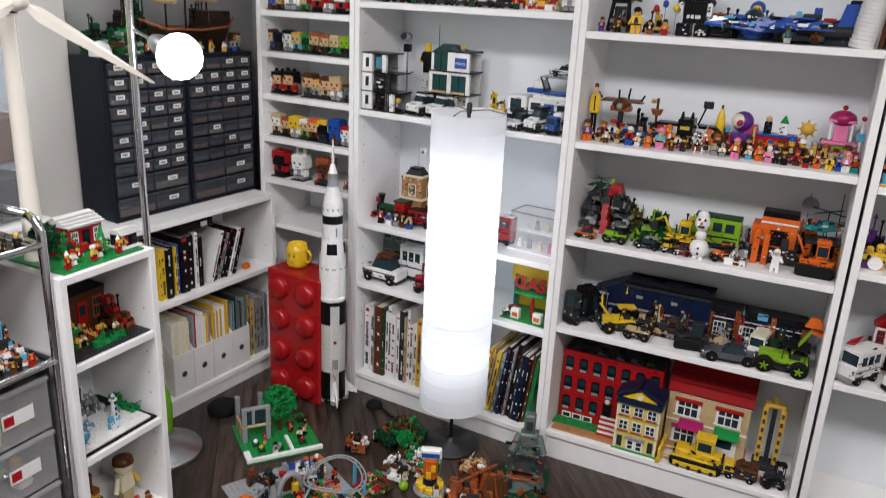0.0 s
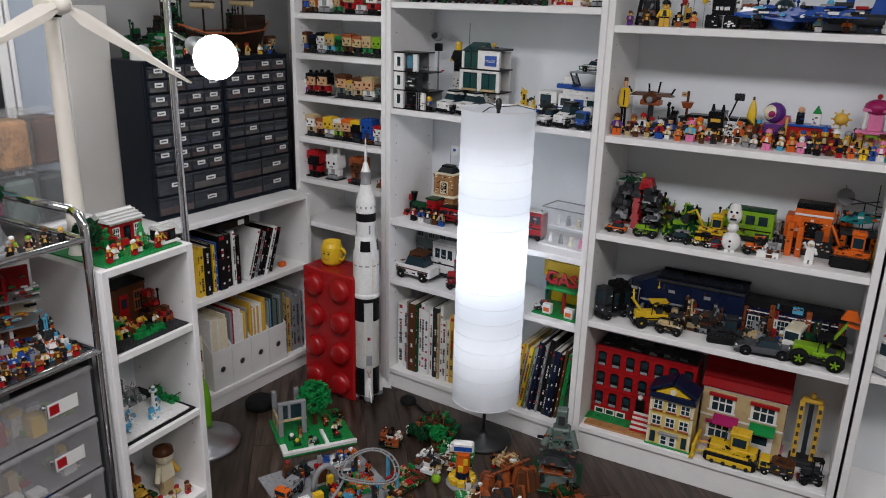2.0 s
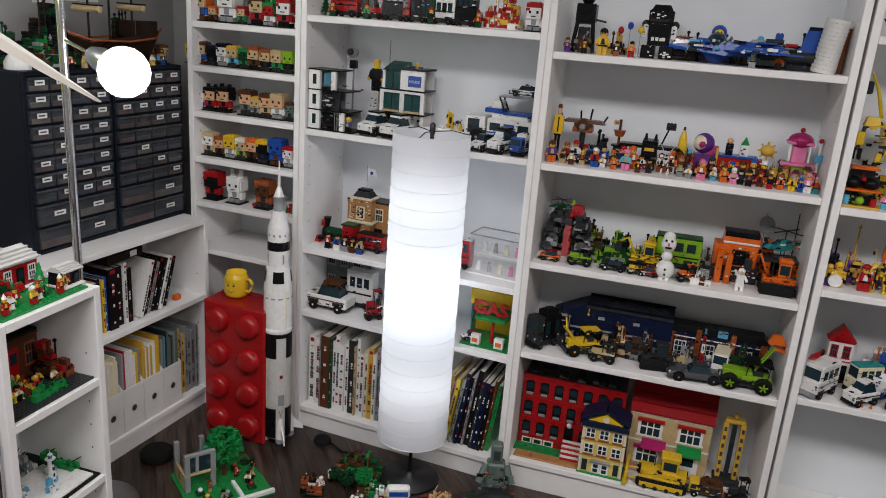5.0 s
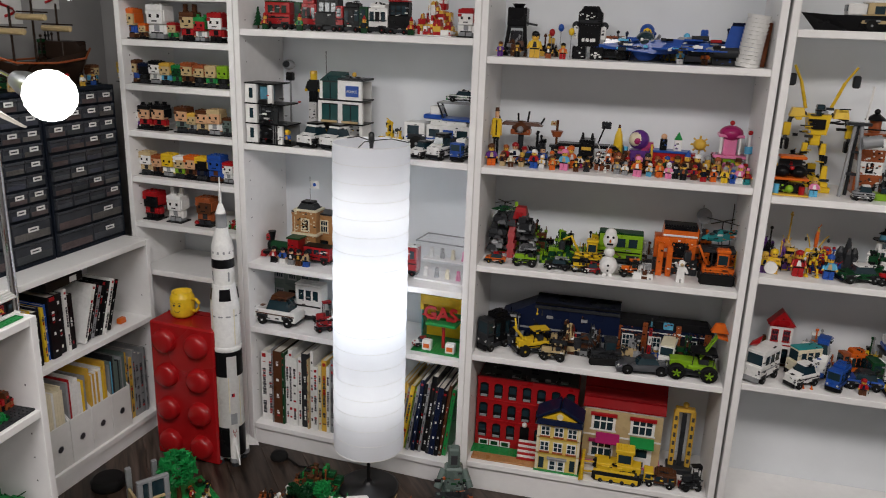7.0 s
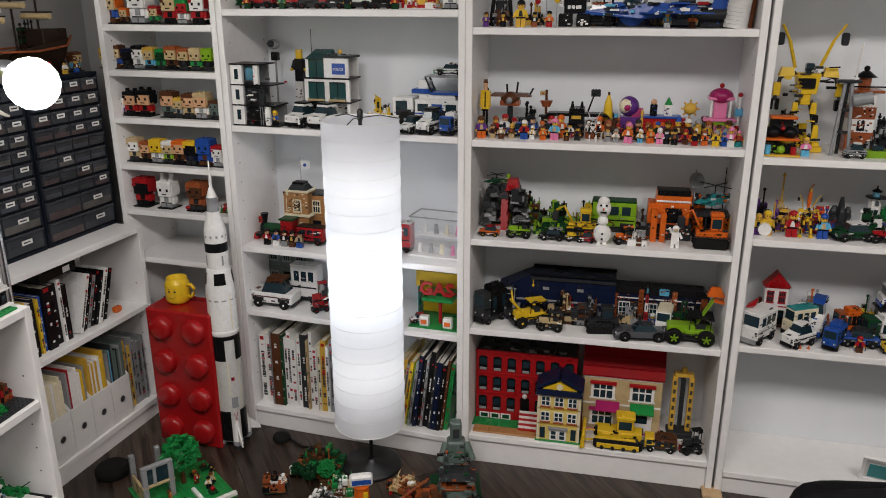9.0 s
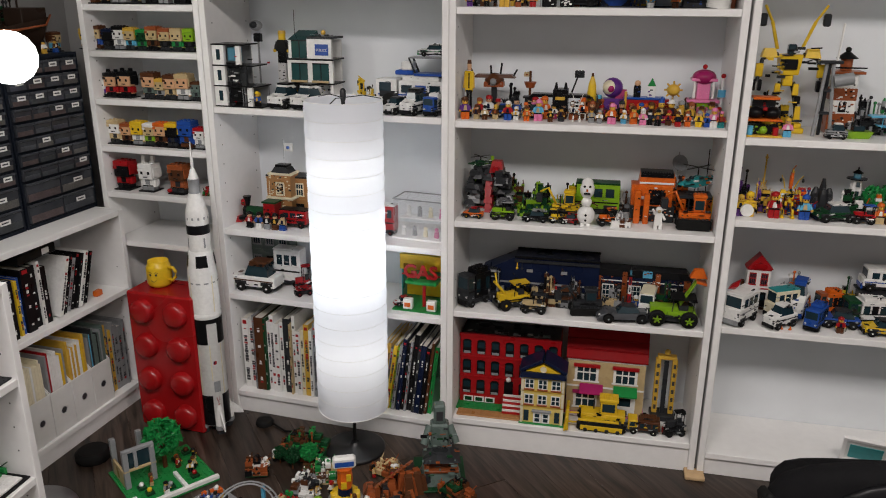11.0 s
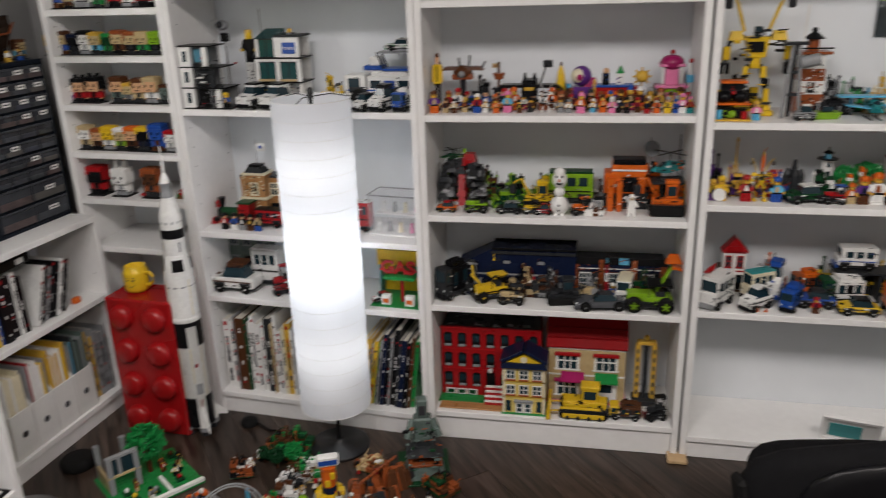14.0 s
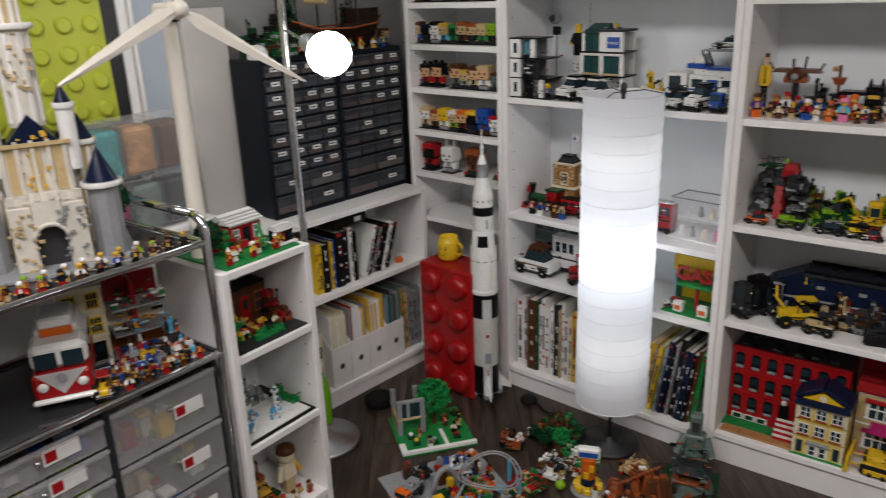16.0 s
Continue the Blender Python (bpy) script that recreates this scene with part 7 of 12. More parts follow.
model("toy_locomotive", "dark green and red brick-built toy steam locomotive", "toy train", MB @ pose(0.11, 0.1, ZB[2] + 0.0005), ("frame", "black", "box", -0.08, -0.02, 0.012, 0.06, 0.02, 0.022), ("boiler", "dkgreen", "rod", -0.05, 0, 0.042, 0.02, 0, 0.042, 0.018), ("smoke_box", "black", "rod", -0.062, 0, 0.042, -0.05, 0, 0.042, 0.019), ("funnel", "black", "drum", -0.052, 0, 0.058, 0.092, 0.007, 0.014), ("headlamp", "red", "box", -0.07, -0.012, 0.06, -0.056, 0.012, 0.08), ("cab", "red", "box", 0.02, -0.024, 0.022, 0.062, 0.024, 0.078), ("cab_roof", "dkgreen", "box", 0.016, -0.028, 0.078, 0.068, 0.028, 0.084), ("cow_catcher", "red", "wedge", -0.1, -0.02, 0.002, -0.07, 0.02, 0.02, 0.5), ("wheel", "red", "ball", -0.035, -0.021, 0.014, 0.013), ("wheel", "red", "ball", 0.0, -0.021, 0.014, 0.013), ("wheel", "red", "ball", 0.035, -0.021, 0.014, 0.013), group="toy trains")
car(MB @ pose(0.235, 0.1, ZB[2] + 0.0005, 0, 0, 0), 0.106, 0.048, 0.062, "red", "black", "red", "van", "black")
car(MB @ pose(0.554, 0.11, ZB[2] + 0.0005, 0, 0, 0), 0.085, 0.038, 0.103, "red", "white", "red", "van", "black")
figure(MB @ pose(0.095, 0.045, ZB[2] + 0.0005, 0, 0, 0), 0.057, "black", "red", "flesh", "black", "hair")
figure(MB @ pose(0.13, 0.045, ZB[2] + 0.0005, 0, 0, 0), 0.057, "white", "blue", "flesh", "black", "hair")
figure(MB @ pose(0.161, 0.045, ZB[2] + 0.0005, 0, 0, 0), 0.057, "grey", "black", "flesh", "black", "hair")
figure(MB @ pose(0.19, 0.045, ZB[2] + 0.0005, 0, 0, 0), 0.057, "brown", "black", "flesh", "black", "hair")
figure(MB @ pose(0.218, 0.045, ZB[2] + 0.0005, 0, 0, 0), 0.057, "blue", "tan", "flesh", "black", "hair")
case = thing("display_case", "clear plastic display case with small pale figures inside", "display case", MB @ pose(0.685, 0.12, ZB[2] + 0.0005, 0, 0, -4), "toy models")
for wall_box in ((-0.085, -0.05, 0.006, -0.083, 0.05, 0.13), (0.083, -0.05, 0.006, 0.085, 0.05, 0.13), (-0.083, -0.05, 0.006, 0.083, -0.048, 0.13), (-0.083, 0.048, 0.006, 0.083, 0.05, 0.13), (-0.085, -0.05, 0.13, 0.085, 0.05, 0.132)):
    part("cover_wall", Geo().box(*wall_box), CLEAR, case, "clear plastic cover")
part("lid_rim", Geo().tube([(-0.084, -0.05, 0.131), (0.084, -0.05, 0.131), (0.084, 0.05, 0.131), (-0.084, 0.05, 0.131), (-0.084, -0.05, 0.131)], 0.0022, n=6), GREY, case)
part("floor_plate", Geo().rbox(-0.088, -0.053, 0, 0.088, 0.053, 0.0055, 0.001).box(-0.083, 0.0, 0.055, 0.083, 0.048, 0.058), LAMINATE, case)
for k in range(8):
    part("pale_figure", Geo().box(-0.007, -0.005, 0, 0.007, 0.005, 0.02, taper=0.2).ball(0, 0, 0.027, 0.007, n=8), plastic(("white", "grey", "cream", "pink")[k % 4]), case).location = (-0.06 + 0.038 * (k % 4), -0.02 + 0.045 * (k // 4), 0.006 + 0.053 * (k // 4))
house(MB @ pose(0.093, 0.2, ZB[1] + 0.0005, 0, 0, 0), 0.154, 0.06, 0.219, "sand", "teal", 2, 3, "flat", "grey", extra="grey green brick-built toy shop with large windows", door="black", base="grey")
car(MB @ pose(0.097, 0.07, ZB[1] + 0.0005, 0, 0, 0), 0.159, 0.072, 0.101, "white", "brown", "white", "jeep", "brown")
car(MB @ pose(0.181, 0.14, ZB[1] + 0.0005, 0, 0, 0), 0.111, 0.05, 0.14, "white", "white", "grey", "van", "black")
car(MB @ pose(0.273, 0.06, ZB[1] + 0.0005, 0, 0, 45), 0.059, 0.027, 0.109, "red", "red", "red", "tractor", "black")
gas = thing("toy_petrol_station", "toy petrol station with red GAS letters, yellow walls, green base", "toy house", MB @ pose(0.69, 0.13, ZB[1] + 0.0005), "toy buildings")
part("base_plate", Geo().rbox(-0.085, -0.1, 0, 0.085, 0.1, 0.004, 0.0005).studs(-0.085, -0.1, 0.085, -0.02, 0.004, p=0.012), plastic("green"), gas)
part("wall", Geo().box(-0.08, 0.04, 0.004, 0.08, 0.08, 0.16).box(-0.08, -0.03, 0.12, -0.068, 0.04, 0.165).box(-0.08, -0.03, 0.14, 0.08, -0.022, 0.172), plastic("yellow"), gas, "yellow brick wall")
part("teal_wall", Geo().box(-0.085, 0.0, 0.004, -0.081, 0.08, 0.15), plastic("teal"), gas)
part("canopy", Geo().rbox(-0.045, -0.08, 0.088, 0.06, 0.03, 0.098, 0.001), plastic("green"), gas, "green canopy")
part("sign_board", Geo().rbox(-0.075, -0.03, 0.1, 0.075, -0.022, 0.104, 0.001), plastic("red"), gas, "red sign rail")
letters = bpy.data.curves.new("letters", "FONT")
letters.body, letters.size, letters.extrude, letters.align_x = "GAS", 0.062, 0.002, "CENTER"
letters.offset = 0.0018
letters.materials.append(shader("dark_red_letters", (0.3, 0.006, 0.008), 0.3))
word_ob = new("sign_letters", letters)
word_ob.parent, word_ob.matrix_local = gas, pose(0.002, -0.0625, 0.106, 90)
part("pillar", Geo().cyl(0.01, -0.05, 0.004, 0.088, 0.006, n=10), plastic("red"), gas)
for sx in (-0.035, 0.045):
    pump = part("pump", Geo().rbox(sx - 0.015, -0.09, 0.004, sx + 0.015, -0.07, 0.038, 0.001), WHITE, gas, "white petrol pump")
    part("pump_panel", Geo().box(sx - 0.01, -0.0915, 0.012, sx + 0.01, -0.09, 0.026), plastic("orange"), pump)
car(MB @ pose(0.63, 0.07, ZB[1] + 0.0067, 0, 0, 35), 0.06, 0.03, 0.03, "white", "red", "white", "car", "red")
books(MB, 0.035, 0.44, ZB[0] + 0.0005, 0.30, 41, ("white",), plan=(("white", 0.024), ("white", 0.02), ("grey", 0.006), ("brown", 0.034), ("dkgreen", 0.008), ("white", 0.014), ("white", 0.016), ("white", 0.018), ("white", 0.013), ("dkgrey", 0.026), ("tan", 0.006), ("white", 0.012)))
books(MB, 0.245, 0.43, ZB[0] + 0.0005, 0.285, 42, ("white",), plan=(("white", 0.016), ("cream", 0.012), ("gold", 0.02), ("white", 0.012), ("grey", 0.012), ("black", 0.016), ("white", 0.014), ("red", 0.018), ("white", 0.014)))
books(MB, 0.535, 0.66, ZB[0] + 0.0005, 0.26, 43, ("yellow",), lean=9, plan=(("yellow", 0.014), ("gold", 0.01), ("grey", 0.009), ("yellow", 0.014), ("lime", 0.007), ("grey", 0.01)))
books(MB, 0.61, 0.75, ZB[0] + 0.0005, 0.29, 44, ("black",), lean=7, depth=0.22, plan=(("navy", 0.014), ("black", 0.012), ("grey", 0.008), ("black", 0.018), ("dkgrey", 0.01), ("navy", 0.018), ("black", 0.014), ("brown", 0.01), ("green", 0.014)))


# ---- toys on the third bookcase ----
model("toy_walking_machine", "dark brick-built walking machine with black box top", "toy model", MC @ pose(0.085, 0.13, ZC[4] + 0.0005), ("tank", "black", "box", -0.028, -0.025, 0.085, 0.028, 0.025, 0.135), ("cap", "black", "drum", 0, 0, 0.135, 0.147, 0.012, 0.02), ("cap_plate", "dkgrey", "box", -0.024, -0.02, 0.079, 0.024, 0.02, 0.085), ("boom", "dkgrey", "rod", 0.02, -0.02, 0.095, 0.06, -0.02, 0.088, 0.003), ("leg", "black", "rod", -0.022, -0.015, 0.085, -0.032, -0.02, 0, 0.006), ("leg", "black", "rod", 0.022, -0.015, 0.085, 0.03, -0.02, 0, 0.006), ("engine", "dkgrey", "box", -0.018, -0.018, 0.03, 0.016, 0.015, 0.07), ("pipes", "grey", "rod", -0.01, -0.02, 0.02, 0.012, -0.022, 0.06, 0.004), ("pipes", "brown", "rod", 0.014, -0.02, 0.015, -0.012, -0.022, 0.045, 0.005))
stack(MC @ pose(0.09, 0.1, ZC[4] + 0.0005), 0.06, 0.03, 0.07, ("black", "dkgrey", "brown", "grey"), 325, "toy_gear", "dark brick-built gear under walking machine", "toy model", spires=0)
model("toy_armoured_mech", "large black brick-built armoured mech with pale arms", "toy model", MC @ pose(0.295, 0.13, ZC[4] + 0.0005), ("head", "black", "box", -0.034, -0.025, 0.095, 0.034, 0.025, 0.13), ("head_top", "black", "wedge", -0.03, -0.022, 0.13, 0.03, 0.022, 0.146, 0.3), ("shoulder", "dkgrey", "ball", -0.04, -0.005, 0.092, 0.012), ("shoulder", "dkgrey", "ball", 0.04, -0.005, 0.092, 0.012), ("head_plate", "dkgrey", "box", -0.03, -0.0265, 0.1, 0.03, -0.024, 0.108), ("torso", "black", "box", -0.03, -0.025, 0.035, 0.03, 0.025, 0.094), ("chest_print", "white", "box", -0.02, -0.0275, 0.048, -0.012, -0.0255, 0.058), ("chest_print", "white", "box", -0.009, -0.0275, 0.048, 0.0, -0.0255, 0.058), ("chest_print", "white", "box", 0.003, -0.0275, 0.048, 0.018, -0.0255, 0.058), ("arm", "white", "box", -0.046, -0.02, 0.055, -0.032, 0.01, 0.09), ("arm", "white", "box", 0.032, -0.02, 0.055, 0.046, 0.01, 0.09), ("foot", "black", "box", -0.044, -0.035, 0, -0.006, 0.02, 0.034), ("foot", "black", "box", 0.006, -0.035, 0, 0.044, 0.02, 0.034))
car(MC @ pose(0.355, 0.14, ZC[4] + 0.0005, 0, 0, 0), 0.096, 0.043, 0.066, "black", "rust", "dkgrey", "car", "black")
figure(MC @ pose(0.05, 0.05, ZC[4] + 0.0005, 0, 0, 0), 0.041, "purple", "purple", "skin", "brown", "hair")
figure(MC @ pose(0.099, 0.05, ZC[4] + 0.0005, 0, 0, 0), 0.041, "black", "brown", "skin", "black", "hair")
figure(MC @ pose(0.149, 0.05, ZC[4] + 0.0005, 0, 0, 0), 0.073, "gold", "yellow", "skin", "black", "hair")
figure(MC @ pose(0.188, 0.05, ZC[4] + 0.0005, 0, 0, 0), 0.041, "rust", "black", "skin", "black", "hair")
figure(MC @ pose(0.229, 0.05, ZC[4] + 0.0005, 0, 0, 0), 0.044, "red", "orange", "skin", "black", "hair")
figure(MC @ pose(0.548, 0.05, ZC[4] + 0.0005, 0, 0, 0), 0.044, "white", "azure", "skin", "black", "hair")
figure(MC @ pose(0.613, 0.05, ZC[4] + 0.0005, 0, 0, 0), 0.044, "brown", "orange", "skin", "black", "hair")
for k, (bx, bc, bz) in enumerate(((0.19, "red", 0.062), (0.215, "blue", 0.076), (0.245, "yellow", 0.066))):
    bl = thing("toy_balloon", "tiny %s toy balloon on a stick" % bc, "toy balloon", MC @ pose(bx, 0.1, ZC[4] + 0.0005), "toy balloons")
    part("stick", Geo().cyl(0, 0, 0, bz, 0.001, n=5), GREY, bl)
    part("balloon", Geo().ball(0, 0, bz + 0.008, 0.0085, sz=1.25), plastic(bc), bl)
flyer(MC @ pose(0.523, 0.12, ZC[4] + 0.0005, 0, 0, 0), 0.446, 0.101, "blue", "grey", "spaceship")
flyer(MC @ pose(0.661, 0.15, ZC[4] + 0.0005, 0, 0, 0), 0.178, 0.099, "navy", "blue", "spaceship")
model("toy_explorer_bust", "blue brick-built space explorer bust with yellow face", "toy model", MC @ pose(0.455, 0.15, ZC[4] + 0.0005), ("shoulders", "blue", "ball", 0, 0, 0.03, 0.042, 0.8), ("stand", "navy", "box", -0.04, -0.02, 0, 0.04, 0.02, 0.02), ("helmet", "blue", "ball", 0, 0, 0.083, 0.021), ("face", "yellow", "ball", 0, -0.008, 0.081, 0.0155), ("eye", "black", "ball", -0.005, -0.0225, 0.084, 0.0022), ("eye", "black", "ball", 0.005, -0.0225, 0.084, 0.0022))
model("toy_star_fighter", "small blue and grey brick-built star fighter", "toy aircraft", MC @ pose(0.575, 0.11, ZC[4] + 0.058), ("hull", "grey", "wedge", -0.045, -0.014, 0, 0.04, 0.014, 0.014, 0.3), ("wing", "blue", "box", -0.02, -0.04, 0.004, 0.03, 0.04, 0.009), ("cockpit", "azure", "ball", -0.012, 0, 0.016, 0.009), ("fin", "blue", "box", 0.024, -0.002, 0.012, 0.044, 0.002, 0.034), ("engine", "dkgrey", "rod", 0.0, -0.024, 0.012, 0.045, -0.024, 0.012, 0.007), ("nose", "white", "box", -0.062, -0.006, 0.003, -0.044, 0.006, 0.009), ("pylon", "dkgrey", "rod", 0, 0, -0.02, 0, 0, 0.001, 0.004))
model("toy_tail_fins", "swept blue and red brick-built tail fins", "toy model", MC @ pose(0.675, 0.1, ZC[4] + 0.03), ("fin", "blue", "wedge", -0.02, -0.03, 0, 0.05, -0.024, 0.075, 0.5), ("fin", "navy", "wedge", -0.01, 0.02, 0, 0.055, 0.026, 0.085, 0.5), ("tip", "red", "box", -0.05, -0.02, 0.03, -0.02, -0.008, 0.038), ("block", "dkgrey", "box", -0.04, -0.03, -0.029, 0.045, 0.03, 0.02), ("plate", "grey", "box", -0.03, -0.034, 0.0, 0.01, -0.03, 0.014))
cups = thing("paper_cups", "tall stack of white paper cups leaning on the shelf", "paper cups", MC @ pose(0.722, 0.055, ZC[4] + 0.0005, 0, 7, 0))
for k in range(13):
    part("cup", Geo().lathe([(0.0285, 0.0105 * k), (0.031, 0.0105 * k + 0.0085), (0.0318, 0.0105 * k + 0.01)], n=22), LABEL, cups)
solid("notebook", Geo().rbox(0, 0, 0, 0.006, 0.12, 0.125, 0.001).rbox(0.007, 0.005, 0, 0.018, 0.12, 0.118, 0.001, 1), [LABEL, plastic("rust")], "thin white and reddish notebooks standing on edge", "notebook", MC @ pose(0.755, 0.09, ZC[4] + 0.0005, 0, 4, 0))
model("toy_statue", "tall slim yellow brick-built figure in black trousers", "toy model", MC @ pose(0.045, 0.09, ZC[3] + 0.0005) @ Matrix.Diagonal((0.62, 0.62, 1, 1)), ("leg", "black", "rod", -0.008, 0, 0, -0.007, 0, 0.075, 0.0065), ("leg", "black", "rod", 0.008, 0, 0, 0.007, 0, 0.075, 0.0065), ("torso", "yellow", "wedge", -0.018, -0.009, 0.075, 0.018, 0.009, 0.135, -0.1), ("belt", "black", "box", -0.017, -0.01, 0.074, 0.017, 0.01, 0.08), ("arm", "gold", "rod", -0.02, 0, 0.13, -0.024, -0.008, 0.085, 0.0045), ("arm", "gold", "rod", 0.02, 0, 0.13, 0.024, -0.008, 0.085, 0.0045), ("head", "flesh", "drum", 0, 0, 0.137, 0.156, 0.01), ("hair", "brown", "drum", 0, 0.001, 0.156, 0.167, 0.0115, 0.008), ("tie", "black", "box", -0.003, -0.0115, 0.085, 0.003, -0.009, 0.13))
model("toy_winged_ship", "brown brick-built flying ship with spread wings", "toy model", MC @ pose(0.112, 0.15, ZC[3] + 0.0005), ("hull", "brown", "ball", 0, 0, 0.105, 0.03, 0.7), ("keel", "rust", "box", -0.03, -0.02, 0.085, 0.03, 0.02, 0.1), ("wing", "brown", "wedge", -0.065, -0.02, 0.112, 0.065, 0.02, 0.122, 0.2), ("wing_tip", "dkgrey", "rod", -0.06, -0.01, 0.12, -0.07, -0.015, 0.138, 0.003), ("wing_tip", "dkgrey", "rod", 0.06, -0.01, 0.12, 0.07, -0.015, 0.138, 0.003), ("mast", "black", "rod", -0.01, 0, 0.12, -0.012, 0, 0.148, 0.003), ("mast", "black", "rod", 0.018, 0, 0.12, 0.022, 0, 0.155, 0.003), ("stand", "dkgrey", "rod", 0, 0, 0, 0, 0, 0.09, 0.009), ("skull", "grey", "ball", 0, -0.028, 0.102, 0.01))
stack(MC @ pose(0.166, 0.18, ZC[3] + 0.0005, 0, 0, 0), 0.058, 0.05, 0.09, ('black', 'dkgrey', 'black'), 63, "toy_creature", "black spiky brick-built creature", "toy model", peak=0.5, spires=3, base=None)
model("toy_lookout_mast", "brown brick-built lookout mast with small flag", "toy model", MC @ pose(0.222, 0.14, ZC[3] + 0.0005), ("post", "brown", "rod", 0, 0, 0, 0, 0, 0.135, 0.004), ("crow_nest", "rust", "drum", 0, 0, 0.085, 0.103, 0.012, 0.019), ("deck", "dkgrey", "box", -0.02, -0.016, 0.055, 0.02, 0.016, 0.061), ("post_wall", "dkgrey", "box", -0.014, -0.012, 0, 0.014, 0.012, 0.055), ("flag", "tan", "box", -0.02, -0.001, 0.118, -0.002, 0.001, 0.13))
model("toy_bat_plane", "black brick-built bat plane with wide wings", "toy model", MC @ pose(0.315, 0.14, ZC[3] + 0.0005), ("wing", "black", "wedge", -0.095, -0.03, 0.062, 0.0, 0.03, 0.07, 0.25), ("wing", "black", "wedge", 0.0, -0.03, 0.062, 0.095, 0.03, 0.07, 0.25), ("hull", "black", "box", -0.022, -0.04, 0.04, 0.022, 0.03, 0.085), ("ear", "black", "wedge", -0.02, -0.02, 0.085, -0.008, -0.01, 0.105, 0.6), ("ear", "black", "wedge", 0.008, -0.02, 0.085, 0.02, -0.01, 0.105, 0.6), ("badge", "gold", "box", -0.014, -0.0425, 0.056, 0.014, -0.0405, 0.066), ("sign_pole", "black", "rod", 0.03, 0, 0.07, 0.048, 0, 0.125, 0.0025), ("sign", "dkgrey", "box", 0.038, -0.002, 0.118, 0.066, 0.002, 0.138), ("stand", "dkgrey", "box", -0.02, -0.02, 0, 0.02, 0.02, 0.04))
model("toy_banana", "tall yellow banana-shaped toy standing upright", "toy model", MC @ pose(0.405, 0.15, ZC[3] + 0.0005), ("peel", "yellow", "drum", 0, 0, 0.0, 0.05, 0.013, 0.016), ("peel", "yellow", "drum", 0, 0, 0.05, 0.1, 0.016, 0.011), ("peel", "yellow", "drum", 0, 0, 0.1, 0.122, 0.011, 0.004), ("stalk", "brown", "drum", 0, 0, 0.122, 0.132, 0.004, 0.003), ("cup", "azure", "drum", 0.022, -0.01, 0.0, 0.07, 0.006, 0.008))
model("toy_globe_machine", "purple brick-built machine with round pale window", "toy model", MC @ pose(0.465, 0.16, ZC[3] + 0.0005), ("globe", "purple", "ball", 0, 0, 0.09, 0.03), ("window", "cream", "ball", -0.008, -0.012, 0.092, 0.022), ("window_core", "magenta", "ball", -0.006, -0.024, 0.09, 0.012), ("shoulder", "magenta", "wedge", 0.006, -0.015, 0.05, 0.05, 0.02, 0.085, 0.4), ("base", "purple", "wedge", -0.035, -0.025, 0, 0.045, 0.025, 0.06, 0.25), ("stripe", "orange", "box", -0.03, -0.027, 0.02, 0.04, -0.024, 0.028))
stack(MC @ pose(0.412, 0.12, ZC[3] + 0.0005, 0, 0, 0), 0.132, 0.05, 0.061, ('brown', 'rust', 'dkgrey', 'brown'), 68, "toy_ruin", "low brown brick-built ruin wall", "toy model", peak=0.5, spires=2, base=None)
model("toy_stage", "red and orange brick-built stage with bright frames", "toy model", MC @ pose(0.565, 0.14, ZC[3] + 0.0005), ("wall", "red", "box", -0.065, -0.02, 0, 0.065, 0.025, 0.062), ("arch", "orange", "box", -0.028, -0.024, 0.008, 0.028, -0.02, 0.05), ("arch_inset", "purple", "box", -0.018, -0.026, 0.008, 0.018, -0.024, 0.04), ("roof", "blue", "box", -0.068, -0.024, 0.062, 0.05, 0.028, 0.068), ("tower", "white", "box", 0.0, -0.01, 0.068, 0.022, 0.012, 0.1), ("spire", "green", "drum", 0.011, 0.001, 0.1, 0.122, 0.012, 0.001), ("rider", "black", "box", -0.04, -0.012, 0.068, -0.02, 0.004, 0.1), ("rider_head", "flesh", "ball", -0.03, -0.004, 0.107, 0.009), ("post", "gold", "rod", -0.062, -0.022, 0.0, -0.062, -0.022, 0.085, 0.004))
sun = model("toy_sun", "golden brick-built sun with short rays on stick", "toy model", MC @ pose(0.637, 0.14, ZC[3] + 0.0005), ("disc", "gold", "ball", 0, 0, 0.09, 0.019, 0.9), ("stick", "tan", "rod", 0, 0, 0, 0, 0, 0.075, 0.003), ("base", "orange", "box", -0.014, -0.012, 0, 0.014, 0.012, 0.006))
for k in range(8):
    part("ray", Geo().rod((0.017 * math.cos(k * 0.785), 0, 0.09 + 0.017 * math.sin(k * 0.785)), (0.026 * math.cos(k * 0.785), 0, 0.09 + 0.026 * math.sin(k * 0.785)), 0.003, n=6), plastic("gold"), sun)
